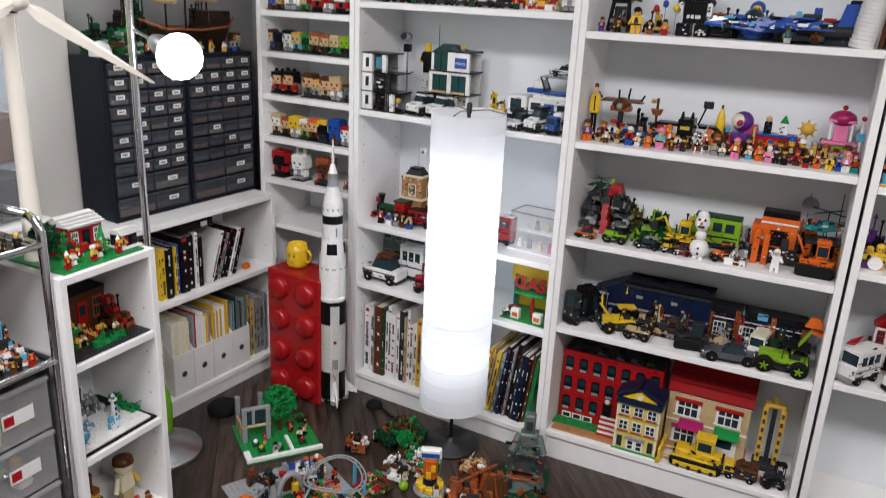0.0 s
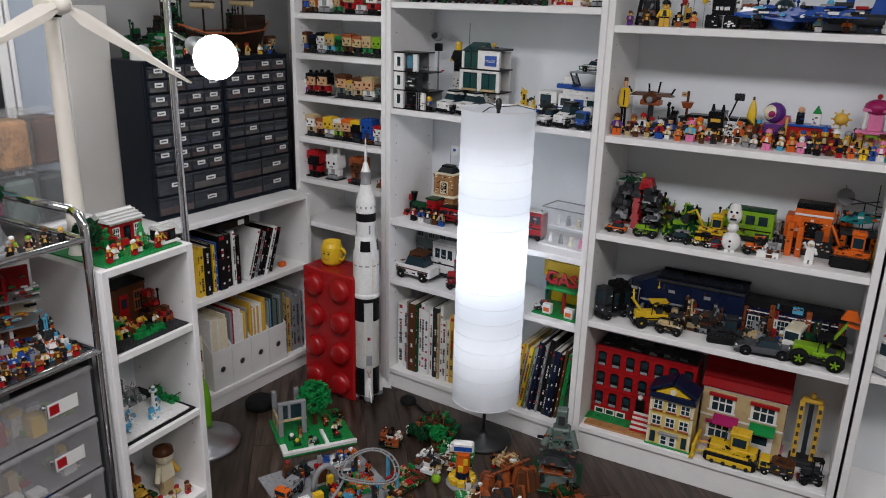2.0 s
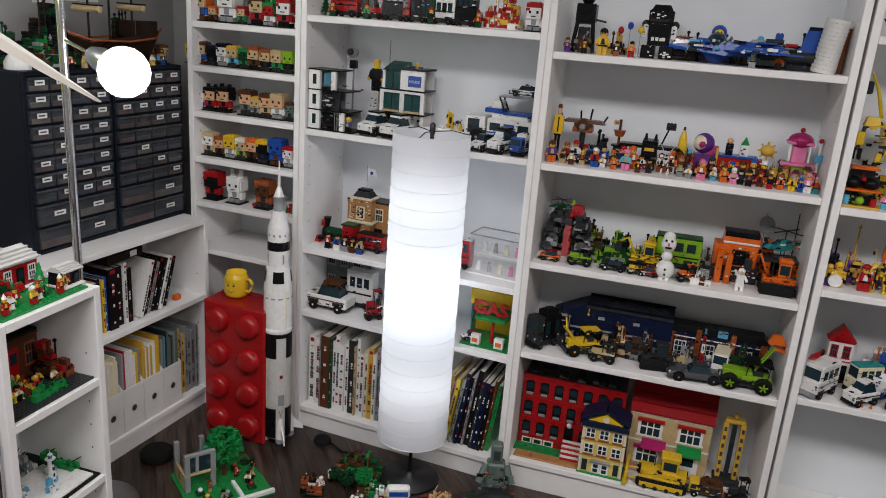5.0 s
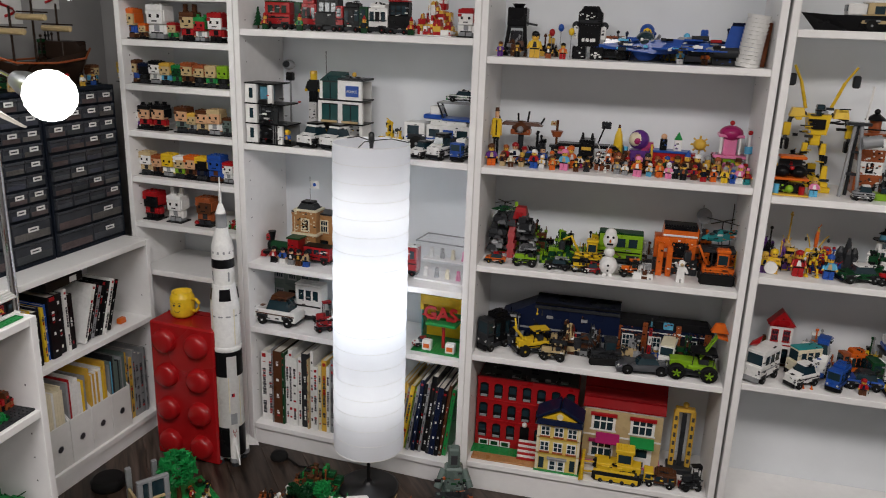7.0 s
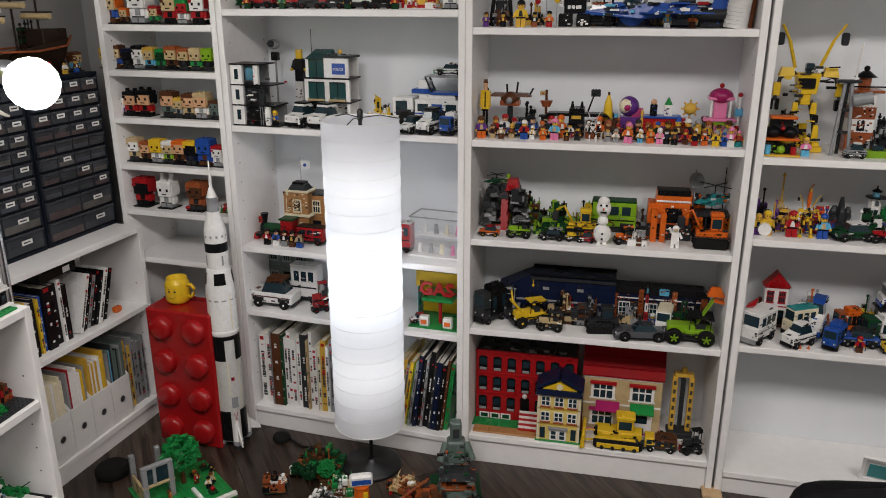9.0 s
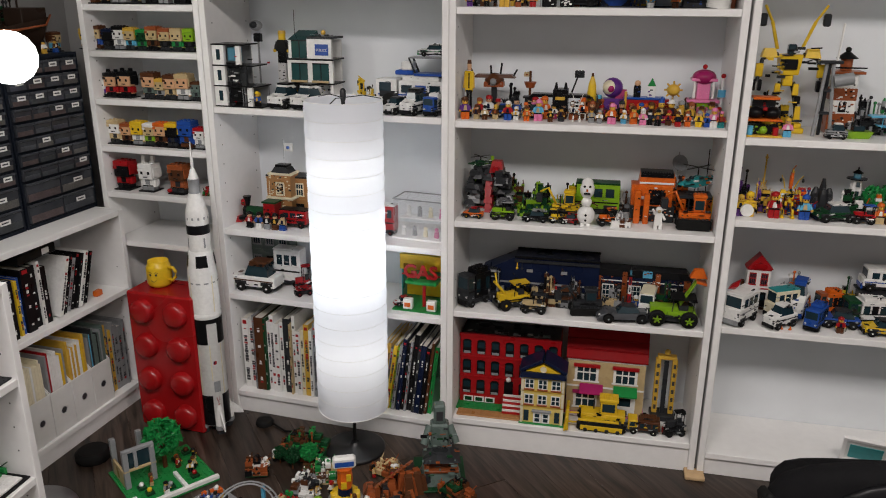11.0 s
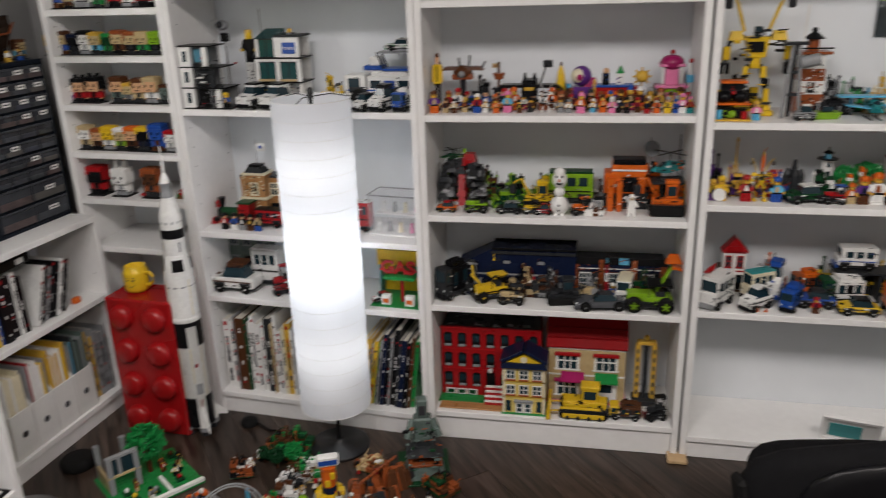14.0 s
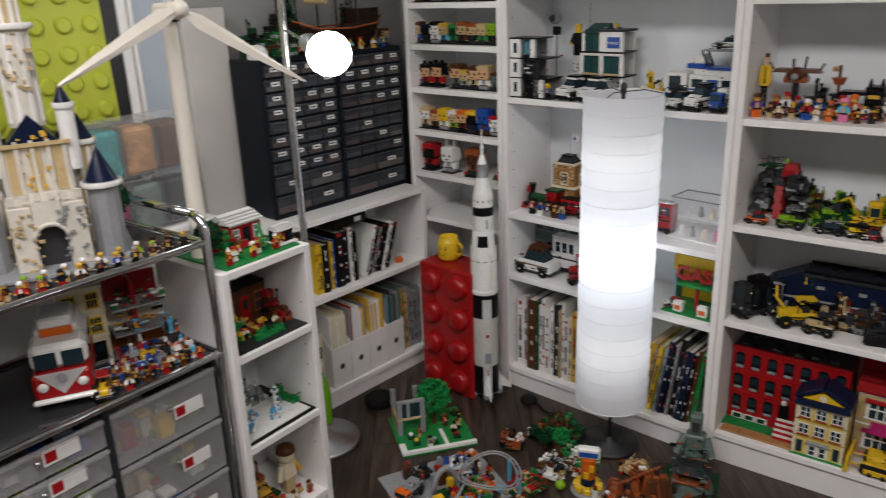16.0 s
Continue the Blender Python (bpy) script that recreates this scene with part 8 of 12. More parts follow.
model("toy_mushroom_castle", "pink brick-built castle under a magenta mushroom dome", "toy model", MC @ pose(0.72, 0.15, ZC[3] + 0.0005), ("dome", "magenta", "ball", 0, 0, 0.128, 0.034, 0.65), ("knob", "red", "ball", 0, 0, 0.157, 0.007), ("floor", "pink", "box", -0.035, -0.028, 0.118, 0.035, 0.028, 0.126), ("column", "white", "rod", -0.026, -0.02, 0.07, -0.026, -0.02, 0.118, 0.004), ("column", "white", "rod", 0.026, -0.02, 0.07, 0.026, -0.02, 0.118, 0.004), ("wall", "pink", "box", -0.018, -0.016, 0.066, 0.018, 0.02, 0.118), ("terrace", "pink", "box", -0.045, -0.032, 0.058, 0.045, 0.03, 0.066), ("arch", "lime", "box", -0.036, -0.026, 0.01, 0.036, 0.02, 0.058), ("gate", "pink", "box", -0.016, -0.029, 0.008, 0.016, -0.026, 0.045), ("turret", "azure", "drum", 0.05, -0.02, 0.075, 0.095, 0.011), ("turret_pole", "white", "rod", 0.05, -0.02, 0.0, 0.05, -0.02, 0.13, 0.004), ("lamp", "red", "ball", 0.05, -0.02, 0.134, 0.007), ("hill", "green", "wedge", -0.048, -0.034, 0, 0.048, 0.03, 0.01, 0.1))
stack(MC @ pose(0.676, 0.15, ZC[3] + 0.0005, 0, 0, 0), 0.067, 0.05, 0.068, ('brown', 'red', 'grey', 'tan'), 72, "brick_model", "brown brick-built market stall", "toy model", peak=0.5, spires=2, base=None)
car(MC @ pose(0.24, 0.1, ZC[3] + 0.0005, 0, 0, 10), 0.062, 0.028, 0.047, "orange", "pink", "grey", "car", "black")
car(MC @ pose(0.151, 0.09, ZC[3] + 0.0005, 0, 0, 0), 0.078, 0.035, 0.043, "blue", "blue", "grey", "car", "black")
robot(MC @ pose(0.367, 0.06, ZC[3] + 0.0005, 0, 0, 0), 0.076, "white", "black")
figure(MC @ pose(0.04, 0.0497, ZC[3] + 0.0005, 0, 0, 21), 0.065, "orange", "purple", "skin", "brown", "hair")
figure(MC @ pose(0.075, 0.0529, ZC[3] + 0.0005, 0, 0, -20), 0.043, "tan", "brown", "flesh", "brown", "hair")
figure(MC @ pose(0.1, 0.0463, ZC[3] + 0.0005, 0, 0, 10), 0.042, "brown", "tan", "white", "black", "hair")
figure(MC @ pose(0.13, 0.0633, ZC[3] + 0.0005, 0, 0, -11), 0.043, "tan", "brown", "skin", "gold", "hair")
figure(MC @ pose(0.168, 0.0554, ZC[3] + 0.0005, 0, 0, -8), 0.056, "blue", "red", "skin", "white", "hair")
figure(MC @ pose(0.191, 0.0605, ZC[3] + 0.0005, 0, 0, -9), 0.039, "white", "white", "skin", "white", "hair")
figure(MC @ pose(0.223, 0.0492, ZC[3] + 0.0005, 0, 0, 16), 0.043, "orange", "orange", "skin", "brown", "hair")
figure(MC @ pose(0.257, 0.0611, ZC[3] + 0.0005, 0, 0, -13), 0.062, "pink", "azure", "skin", "pink", "hair")
figure(MC @ pose(0.292, 0.0482, ZC[3] + 0.0005, 0, 0, 15), 0.039, "brown", "black", "skin", "black", "hair")
figure(MC @ pose(0.323, 0.0623, ZC[3] + 0.0005, 0, 0, -20), 0.043, "dkgrey", "brown", "skin", "black", "hair")
figure(MC @ pose(0.409, 0.0618, ZC[3] + 0.0005, 0, 0, 17), 0.043, "grey", "grey", "skin", "brown", "hair")
figure(MC @ pose(0.433, 0.0527, ZC[3] + 0.0005, 0, 0, -14), 0.039, "grey", "white", "flesh", "grey", "hair")
figure(MC @ pose(0.468, 0.0499, ZC[3] + 0.0005, 0, 0, -20), 0.059, "pink", "orange", "skin", "pink", "hair")
figure(MC @ pose(0.501, 0.0638, ZC[3] + 0.0005, 0, 0, -25), 0.039, "azure", "white", "skin", "white", "hair")
figure(MC @ pose(0.528, 0.0631, ZC[3] + 0.0005, 0, 0, 23), 0.051, "orange", "orange", "skin", "brown", "hair")
figure(MC @ pose(0.554, 0.0551, ZC[3] + 0.0005, 0, 0, 2), 0.046, "pink", "pink", "white", "white", "hair")
figure(MC @ pose(0.573, 0.0569, ZC[3] + 0.0005, 0, 0, 3), 0.043, "black", "navy", "white", "black", "hair")
figure(MC @ pose(0.595, 0.0482, ZC[3] + 0.0005, 0, 0, -9), 0.046, "black", "dkgrey", "skin", "black", "hair")
figure(MC @ pose(0.625, 0.0612, ZC[3] + 0.0005, 0, 0, -20), 0.043, "brown", "red", "skin", "red", "hair")
figure(MC @ pose(0.649, 0.0459, ZC[3] + 0.0005, 0, 0, 8), 0.042, "red", "black", "skin", "brown", "hair")
figure(MC @ pose(0.676, 0.0556, ZC[3] + 0.0005, 0, 0, 19), 0.043, "orange", "orange", "white", "rust", "hair")
figure(MC @ pose(0.707, 0.0518, ZC[3] + 0.0005, 0, 0, -21), 0.046, "yellow", "yellow", "flesh", "grey", "hair")
figure(MC @ pose(0.728, 0.0532, ZC[3] + 0.0005, 0, 0, 15), 0.039, "blue", "blue", "flesh", "blue", "hair")
figure(MC @ pose(0.747, 0.0576, ZC[3] + 0.0005, 0, 0, -14), 0.054, "white", "pink", "skin", "pink", "hair")
figure(MC @ pose(0.765, 0.0521, ZC[3] + 0.0005, 0, 0, 15), 0.047, "teal", "red", "skin", "pink", "hair")
figure(MC @ pose(0.075, 0.1039, ZC[3] + 0.0005, 0, 0, -5), 0.057, "dkgrey", "red", "skin", "rust", "hair")
figure(MC @ pose(0.102, 0.1116, ZC[3] + 0.0005, 0, 0, -3), 0.064, "rust", "white", "flesh", "red", "hair")
figure(MC @ pose(0.132, 0.1005, ZC[3] + 0.0005, 0, 0, -38), 0.055, "dkgrey", "tan", "flesh", "red", "brim")
figure(MC @ pose(0.159, 0.1057, ZC[3] + 0.0005, 0, 0, -3), 0.052, "black", "dkgreen", "flesh", "black", "hair")
figure(MC @ pose(0.187, 0.1038, ZC[3] + 0.0005, 0, 0, 36), 0.059, "grey", "blue", "flesh", "black", "cone")
figure(MC @ pose(0.215, 0.1066, ZC[3] + 0.0005, 0, 0, 6), 0.047, "orange", "dkgrey", "flesh", "orange", "hair")
figure(MC @ pose(0.242, 0.1160, ZC[3] + 0.0005, 0, 0, 14), 0.064, "blue", "magenta", "flesh", "red", "hair")
figure(MC @ pose(0.271, 0.1041, ZC[3] + 0.0005, 0, 0, 37), 0.067, "orange", "orange", "skin", "orange", "hair")
figure(MC @ pose(0.298, 0.1109, ZC[3] + 0.0005, 0, 0, 27), 0.044, "magenta", "white", "skin", "dkgrey", "hair")
figure(MC @ pose(0.326, 0.1154, ZC[3] + 0.0005, 0, 0, -10), 0.05, "brown", "black", "flesh", "white", "hair")
figure(MC @ pose(0.354, 0.1082, ZC[3] + 0.0005, 0, 0, 14), 0.055, "orange", "white", "flesh", "brown", "hair")
figure(MC @ pose(0.382, 0.1043, ZC[3] + 0.0005, 0, 0, -9), 0.065, "white", "orange", "flesh", "orange", "brim")
figure(MC @ pose(0.41, 0.1041, ZC[3] + 0.0005, 0, 0, 1), 0.057, "white", "brown", "flesh", "rust", "hair")
figure(MC @ pose(0.438, 0.1178, ZC[3] + 0.0005, 0, 0, 23), 0.044, "dkgrey", "magenta", "flesh", "red", "hair")
figure(MC @ pose(0.466, 0.1018, ZC[3] + 0.0005, 0, 0, -3), 0.054, "white", "brown", "skin", "rust", "brim")
figure(MC @ pose(0.494, 0.1094, ZC[3] + 0.0005, 0, 0, -6), 0.06, "brown", "black", "flesh", "dkgrey", "hair")
figure(MC @ pose(0.522, 0.1184, ZC[3] + 0.0005, 0, 0, -35), 0.052, "grey", "red", "flesh", "rust", "hair")
figure(MC @ pose(0.55, 0.1179, ZC[3] + 0.0005, 0, 0, 19), 0.054, "black", "dkgreen", "skin", "blue", "hair")
figure(MC @ pose(0.578, 0.1094, ZC[3] + 0.0005, 0, 0, -13), 0.059, "brown", "brown", "skin", "brown", "hair")
figure(MC @ pose(0.605, 0.1031, ZC[3] + 0.0005, 0, 0, 8), 0.067, "magenta", "brown", "skin", "blue", "cone")
figure(MC @ pose(0.633, 0.1044, ZC[3] + 0.0005, 0, 0, 31), 0.067, "orange", "brown", "skin", "white", "brim")
figure(MC @ pose(0.662, 0.1156, ZC[3] + 0.0005, 0, 0, -36), 0.064, "brown", "gold", "skin", "grey", "hair")
figure(MC @ pose(0.69, 0.1118, ZC[3] + 0.0005, 0, 0, -35), 0.062, "grey", "gold", "flesh", "rust", "hair")
figure(MC @ pose(0.717, 0.1015, ZC[3] + 0.0005, 0, 0, 4), 0.052, "brown", "gold", "skin", "brown", "brim")
figure(MC @ pose(0.744, 0.1014, ZC[3] + 0.0005, 0, 0, 9), 0.065, "gold", "grey", "skin", "brown", "brim")
figure(MC @ pose(0.766, 0.1151, ZC[3] + 0.0005, 0, 0, 39), 0.049, "rust", "brown", "skin", "red", "hair")
rnd = random.Random(81)
crag = thing("toy_rock", "dark grey brick-built toy volcano arch with red lava core", "toy rock", MC @ pose(0.105, 0.16, ZC[2] + 0.0005), "toy models")
crag_geo = {"dkgrey": Geo(), "grey": Geo(), "black": Geo(), "red": Geo()}
for k in range(120):
    a = rnd.random()
    side = rnd.choice((-1, 1))
    if a < 0.72:
        x, z = side * rnd.uniform(0.025, 0.062), rnd.uniform(0.0, 0.115)
        x *= 1.1 - z * 1.6
    else:
        x, z = rnd.uniform(-0.045, 0.045), rnd.uniform(0.1, 0.13)
    y, e, q = rnd.uniform(-0.04, 0.04), rnd.uniform(0.008, 0.017), rnd.uniform(0.008, 0.02)
    crag_geo[rnd.choice(("dkgrey", "dkgrey", "dkgrey", "black", "grey"))].box(x - e, y - e, z, x + e, y + e, z + q, taper=rnd.choice((0.0, 0.3, 0.5)))
for k in range(20):
    z = 0.006 * k
    crag_geo["red"].box(-0.011 + rnd.uniform(-0.003, 0.003), -0.045, z, 0.011 + rnd.uniform(-0.003, 0.003), 0.0, z + 0.0062, taper=0.1)
crag_geo["red"].box(0.0, -0.03, 0.125, 0.045, 0.02, 0.16, taper=0.35).box(0.01, -0.034, 0.13, 0.03, -0.03, 0.145)
for c, g in crag_geo.items():
    tagged(part("rock_bricks", g, plastic(c), crag, "%s rock bricks" % word(c)), kind="stuff")
flyer(MC @ pose(0.075, 0.15, ZC[2] + 0.135, 0, 0, 20), 0.085, 0.04, "dkgreen", "lime", "helicopter")
car(MC @ pose(0.071, 0.05, ZC[2] + 0.0005, 0, 0, 0), 0.063, 0.028, 0.034, "orange", "red", "yellow", "car", "black")
car(MC @ pose(0.163, 0.05, ZC[2] + 0.0005, 0, 0, 0), 0.073, 0.033, 0.058, "lime", "grey", "grey", "tractor", "black")
stack(MC @ pose(0.274, 0.13, ZC[2] + 0.0005, 0, 0, 0), 0.145, 0.07, 0.102, ('dkgreen', 'lime', 'black', 'lime', 'dkgreen'), 82, "toy_machine", "green brick-built jungle vehicle", "toy model", peak=0.5, spires=2, base=None)
car(MC @ pose(0.438, 0.18, ZC[2] + 0.0005, 0, 0, 0), 0.144, 0.06, 0.104, "lime", "dkgreen", "dkgrey", "bus", "black")
digger(MC @ pose(0.344, 0.1, ZC[2] + 0.0005, 0, 0, 0), 0.119, 0.059, 0.09, "yellow", "excavator")
car(MC @ pose(0.263, 0.05, ZC[2] + 0.0005, 0, 0, 0), 0.077, 0.035, 0.037, "black", "grey", "grey", "car", "black")
car(MC @ pose(0.33, 0.045, ZC[2] + 0.0005, 0, 0, 0), 0.047, 0.021, 0.044, "yellow", "black", "dkgrey", "tractor", "black")
car(MC @ pose(0.366, 0.045, ZC[2] + 0.0005, 0, 0, 0), 0.05, 0.023, 0.034, "red", "red", "dkgrey", "car", "black")
snow = solid("toy_snowman", Geo().ball(0, 0, 0.03, 0.0275, n=18, sz=1.05).box(-0.014, -0.016, 0, -0.003, 0.01, 0.008).box(0.003, -0.016, 0, 0.014, 0.01, 0.008).ball(0, 0, 0.07, 0.016, n=16).ball(0, 0.001, 0.108, 0.0215, n=18, sz=1.3).ball(0, 0, 0.128, 0.017, n=14).rod((0, -0.018, 0.112), (0, -0.034, 0.111), 0.0028, 1, n=6).ball(-0.008, -0.019, 0.121, 0.0036, 2, n=8).ball(0.008, -0.019, 0.121, 0.0036, 2, n=8).box(-0.009, -0.0225, 0.098, 0.009, -0.019, 0.1025, 2).ball(0, -0.0265, 0.036, 0.0035, 2, n=6).ball(0, -0.0255, 0.02, 0.0035, 2, n=6).rod((-0.014, 0, 0.072), (-0.034, -0.004, 0.06), 0.002, 3, n=5).rod((0.014, 0, 0.072), (0.034, -0.004, 0.06), 0.002, 3, n=5), [WHITE, plastic("orange"), BLK, plastic("brown")], "white brick-built toy snowman with tall head and black eyes", "toy snowman", MC @ pose(0.412, 0.045, ZC[2] + 0.0005))
car(MC @ pose(0.476, 0.05, ZC[2] + 0.0005, 0, 0, 10), 0.056, 0.025, 0.054, "orange", "orange", "dkgrey", "tractor", "black")
stack(MC @ pose(0.516, 0.05, ZC[2] + 0.0005, 0, 0, 0), 0.057, 0.03, 0.044, ('white', 'grey', 'brown'), 83, "toy_spider", "small white brick-built spider", "toy model", peak=0.5, spires=2, base=None)
model("toy_drill_carriage", "orange brick-built arctic base with white striped roof", "toy model", MC @ pose(0.612, 0.15, ZC[2] + 0.0005), ("box", "orange", "box", -0.07, -0.035, 0.05, 0.05, 0.035, 0.112), ("roof", "orange", "wedge", -0.05, -0.033, 0.112, 0.055, 0.035, 0.15, 0.08), ("roof_stripe", "white", "box", -0.048, -0.036, 0.118, 0.052, -0.0325, 0.124), ("roof_stripe", "black", "box", -0.046, -0.034, 0.138, 0.05, 0.03, 0.152), ("door", "black", "box", -0.02, -0.037, 0.055, 0.03, -0.035, 0.1), ("panel", "white", "box", -0.06, -0.037, 0.07, -0.03, -0.035, 0.08), ("leg", "orange", "box", -0.06, -0.06, 0, -0.042, -0.03, 0.1), ("leg", "orange", "box", -0.032, -0.06, 0, -0.016, -0.03, 0.09), ("sled", "dkgrey", "box", -0.07, -0.03, 0.0, 0.06, 0.035, 0.05))
model("toy_bear", "white brick-built toy bear standing up", "toy model", MC @ pose(0.622, 0.05, ZC[2] + 0.0005), ("body", "white", "wedge", -0.012, -0.01, 0.012, 0.012, 0.01, 0.05, 0.25), ("leg", "white", "box", -0.012, -0.012, 0, -0.002, 0.01, 0.014), ("leg", "white", "box", 0.002, -0.012, 0, 0.012, 0.01, 0.014), ("head", "white", "ball", 0, -0.004, 0.058, 0.01), ("snout", "tan", "ball", 0, -0.013, 0.056, 0.005), ("arm", "white", "rod", -0.01, 0, 0.044, -0.018, -0.01, 0.06, 0.004), ("arm", "white", "rod", 0.01, 0, 0.044, 0.018, -0.01, 0.03, 0.004))
digger(MC @ pose(0.719, 0.07, ZC[2] + 0.0005, 0, 0, 0), 0.128, 0.064, 0.106, "orange", "excavator")
flyer(MC @ pose(0.735, 0.17, ZC[2] + 0.085, 0, 0, 25), 0.13, 0.085, "teal", "orange", "helicopter")
model("toy_landing_pad", "dark grey and orange landing pad on legs", "toy model", MC @ pose(0.735, 0.17, ZC[2] + 0.0005), ("deck", "dkgrey", "box", -0.05, -0.04, 0.075, 0.05, 0.04, 0.083), ("leg", "orange", "box", -0.045, -0.035, 0, -0.03, -0.02, 0.075), ("leg", "orange", "box", 0.03, -0.035, 0, 0.045, -0.02, 0.075), ("leg", "black", "box", -0.04, 0.015, 0, 0.04, 0.03, 0.075), ("hose", "yellow", "rod", 0.046, -0.045, 0.005, 0.05, -0.04, 0.09, 0.006), ("antenna", "black", "rod", 0.03, 0.03, 0.083, 0.03, 0.03, 0.215, 0.0014))
dish = thing("toy_dish", "grey toy radar dish on a thin pole", "toy dish", MC @ pose(0.68, 0.22, ZC[2] + 0.0005), "toy models")
part("pole", Geo().cyl(0, 0, 0, 0.2, 0.0015, n=6), GREY, dish)
part("bowl", Geo().lathe([(0.002, 0), (0.015, 0.003), (0.024, 0.01), (0.025, 0.011)], n=18, caps=False, m=pose(0, -0.004, 0.165, 70, 0, 20)), GREY, dish)
part("foot", Geo().rbox(-0.012, -0.012, 0, 0.012, 0.012, 0.01, 0.001), DKGREY, dish)
trailer = thing("toy_trailer", "long dark blue brick-built toy trailer with sloping roof", "toy vehicle", MC @ pose(0.285, 0.185, ZC[1] + 0.0005), "toy vehicles")
part("body", Geo().add([(-0.2, -0.05, 0.03), (0.18, -0.05, 0.03), (0.18, 0.05, 0.03), (-0.2, 0.05, 0.03), (-0.2, -0.05, 0.09), (-0.09, -0.045, 0.145), (0.18, -0.045, 0.145), (0.18, 0.045, 0.145), (-0.09, 0.045, 0.145), (-0.2, 0.05, 0.09)], [(3, 2, 1, 0), (0, 1, 6, 5, 4), (1, 2, 7, 6), (2, 3, 9, 8, 7), (3, 0, 4, 9), (4, 5, 8, 9), (5, 6, 7, 8)]), plastic("navy"), trailer)
part("roof_rail", Geo().rbox(-0.09, -0.05, 0.145, 0.182, -0.044, 0.152, 0.001).rbox(-0.09, 0.044, 0.145, 0.182, 0.05, 0.152, 0.001), BLK, trailer)
part("side_stripe", Geo().box(-0.19, -0.0515, 0.06, 0.18, -0.05, 0.066).box(-0.05, -0.0515, 0.1, -0.03, -0.05, 0.11).box(0.06, -0.0515, 0.1, 0.08, -0.05, 0.11), GREY, trailer, "grey side stripe")
part("panel", Geo().box(-0.09, -0.052, 0.132, 0.18, -0.0505, 0.142), DKGREY, trailer)
for sx in (-0.1, -0.05, 0.1, 0.15):
    for sy in (-0.045, 0.045):
        wheel(trailer, sx, sy, 0.016, 0.012, "dkgrey")
car(MC @ pose(0.074, 0.08, ZC[1] + 0.0005, 0, 0, 55), 0.105, 0.047, 0.129, "dkgrey", "black", "grey", "truck", "black")
loader = car(MC @ pose(0.2, 0.075, ZC[1] + 0.0005, 0, 0, 30), 0.115, 0.06, 0.085, "yellow", "yellow", "yellow", "tractor", "black")
part("boom", Geo().rod((-0.03, -0.012, 0.05), (-0.062, -0.012, 0.09), 0.004).rod((-0.03, 0.012, 0.05), (-0.062, 0.012, 0.09), 0.004).rod((-0.062, -0.012, 0.09), (-0.058, 0.012, 0.118), 0.003), plastic("yellow"), loader, "yellow lifting boom")
car(MC @ pose(0.27, 0.045, ZC[1] + 0.0005, 0, 0, 0), 0.08, 0.036, 0.064, "tan", "dkgrey", "grey", "buggy", "black")
stack(MC @ pose(0.215, 0.14, ZC[1] + 0.0005, 0, 0, 0), 0.072, 0.05, 0.129, ('black', 'navy', 'dkgrey', 'yellow'), 91, "toy_machine", "black and yellow brick-built machine", "toy model", peak=0.5, spires=2, base=None)
stack(MC @ pose(0.332, 0.14, ZC[1] + 0.0005, 0, 0, 0), 0.09, 0.05, 0.114, ('black', 'dkgrey', 'brown', 'red'), 92, "toy_post", "dark brick-built soldier post", "toy model", peak=0.5, spires=3, base=None)
digger(MC @ pose(0.426, 0.07, ZC[1] + 0.0005, 0, 0, 10), 0.133, 0.067, 0.086, "dkgrey", "excavator")
station = model("toy_police_building", "dark blue brick-built toy police building with brown columns", "toy house", MC @ pose(0.6, 0.19, ZC[1] + 0.0005), ("wall", "dkgrey", "box", -0.15, -0.025, 0, 0.15, 0.03, 0.09), ("band", "navy", "box", -0.152, -0.03, 0.075, 0.152, 0.03, 0.1), ("stripe", "white", "box", -0.1525, -0.0312, 0.083, 0.1525, -0.03, 0.087), ("roof", "black", "wedge", -0.155, -0.034, 0.1, 0.155, 0.032, 0.122, 0.12), ("column", "rust", "box", -0.148, -0.034, 0, -0.128, -0.026, 0.1), ("column", "rust", "box", -0.062, -0.034, 0, -0.046, -0.026, 0.115), ("column", "rust", "box", 0.04, -0.034, 0, 0.056, -0.026, 0.115), ("column", "rust", "box", 0.128, -0.034, 0, 0.148, -0.026, 0.1), ("sign", "azure", "box", 0.0, -0.034, 0.1, 0.03, -0.03, 0.122), group="toy buildings")
for x in (-0.105, -0.02, 0.09):
    part("window_frame", Geo().box(x - 0.018, -0.0285, 0.016, x + 0.018, -0.0255, 0.07), WHITE, station, "white lattice window")
    for i in range(3):
        for j in range(3):
            part("pane", Geo().box(x - 0.0155 + 0.0108 * i, -0.0295, 0.019 + 0.017 * j, x - 0.0065 + 0.0108 * i, -0.0284, 0.033 + 0.017 * j), TINT, station)
tower(MC @ pose(0.562, 0.12, ZC[1] + 0.0005, 0, 0, 0), 0.157, 0.007, ('white', 'red'), "black", "thin red and white striped toy pole")
car(MC @ pose(0.62, 0.12, ZC[1] + 0.0005, 0, 0, 80), 0.099, 0.045, 0.08, "white", "cream", "grey", "van", "black")
sports_car(MC @ pose(0.545, 0.048, ZC[1] + 0.0005, 0, 0, 8), 0.165, 0.066, 0.05, "steel")
mt = car(MC @ pose(0.69, 0.06, ZC[1] + 0.0005), 0.15, 0.09, 0.088, "lime", "black", "black", "buggy", "dkgrey")
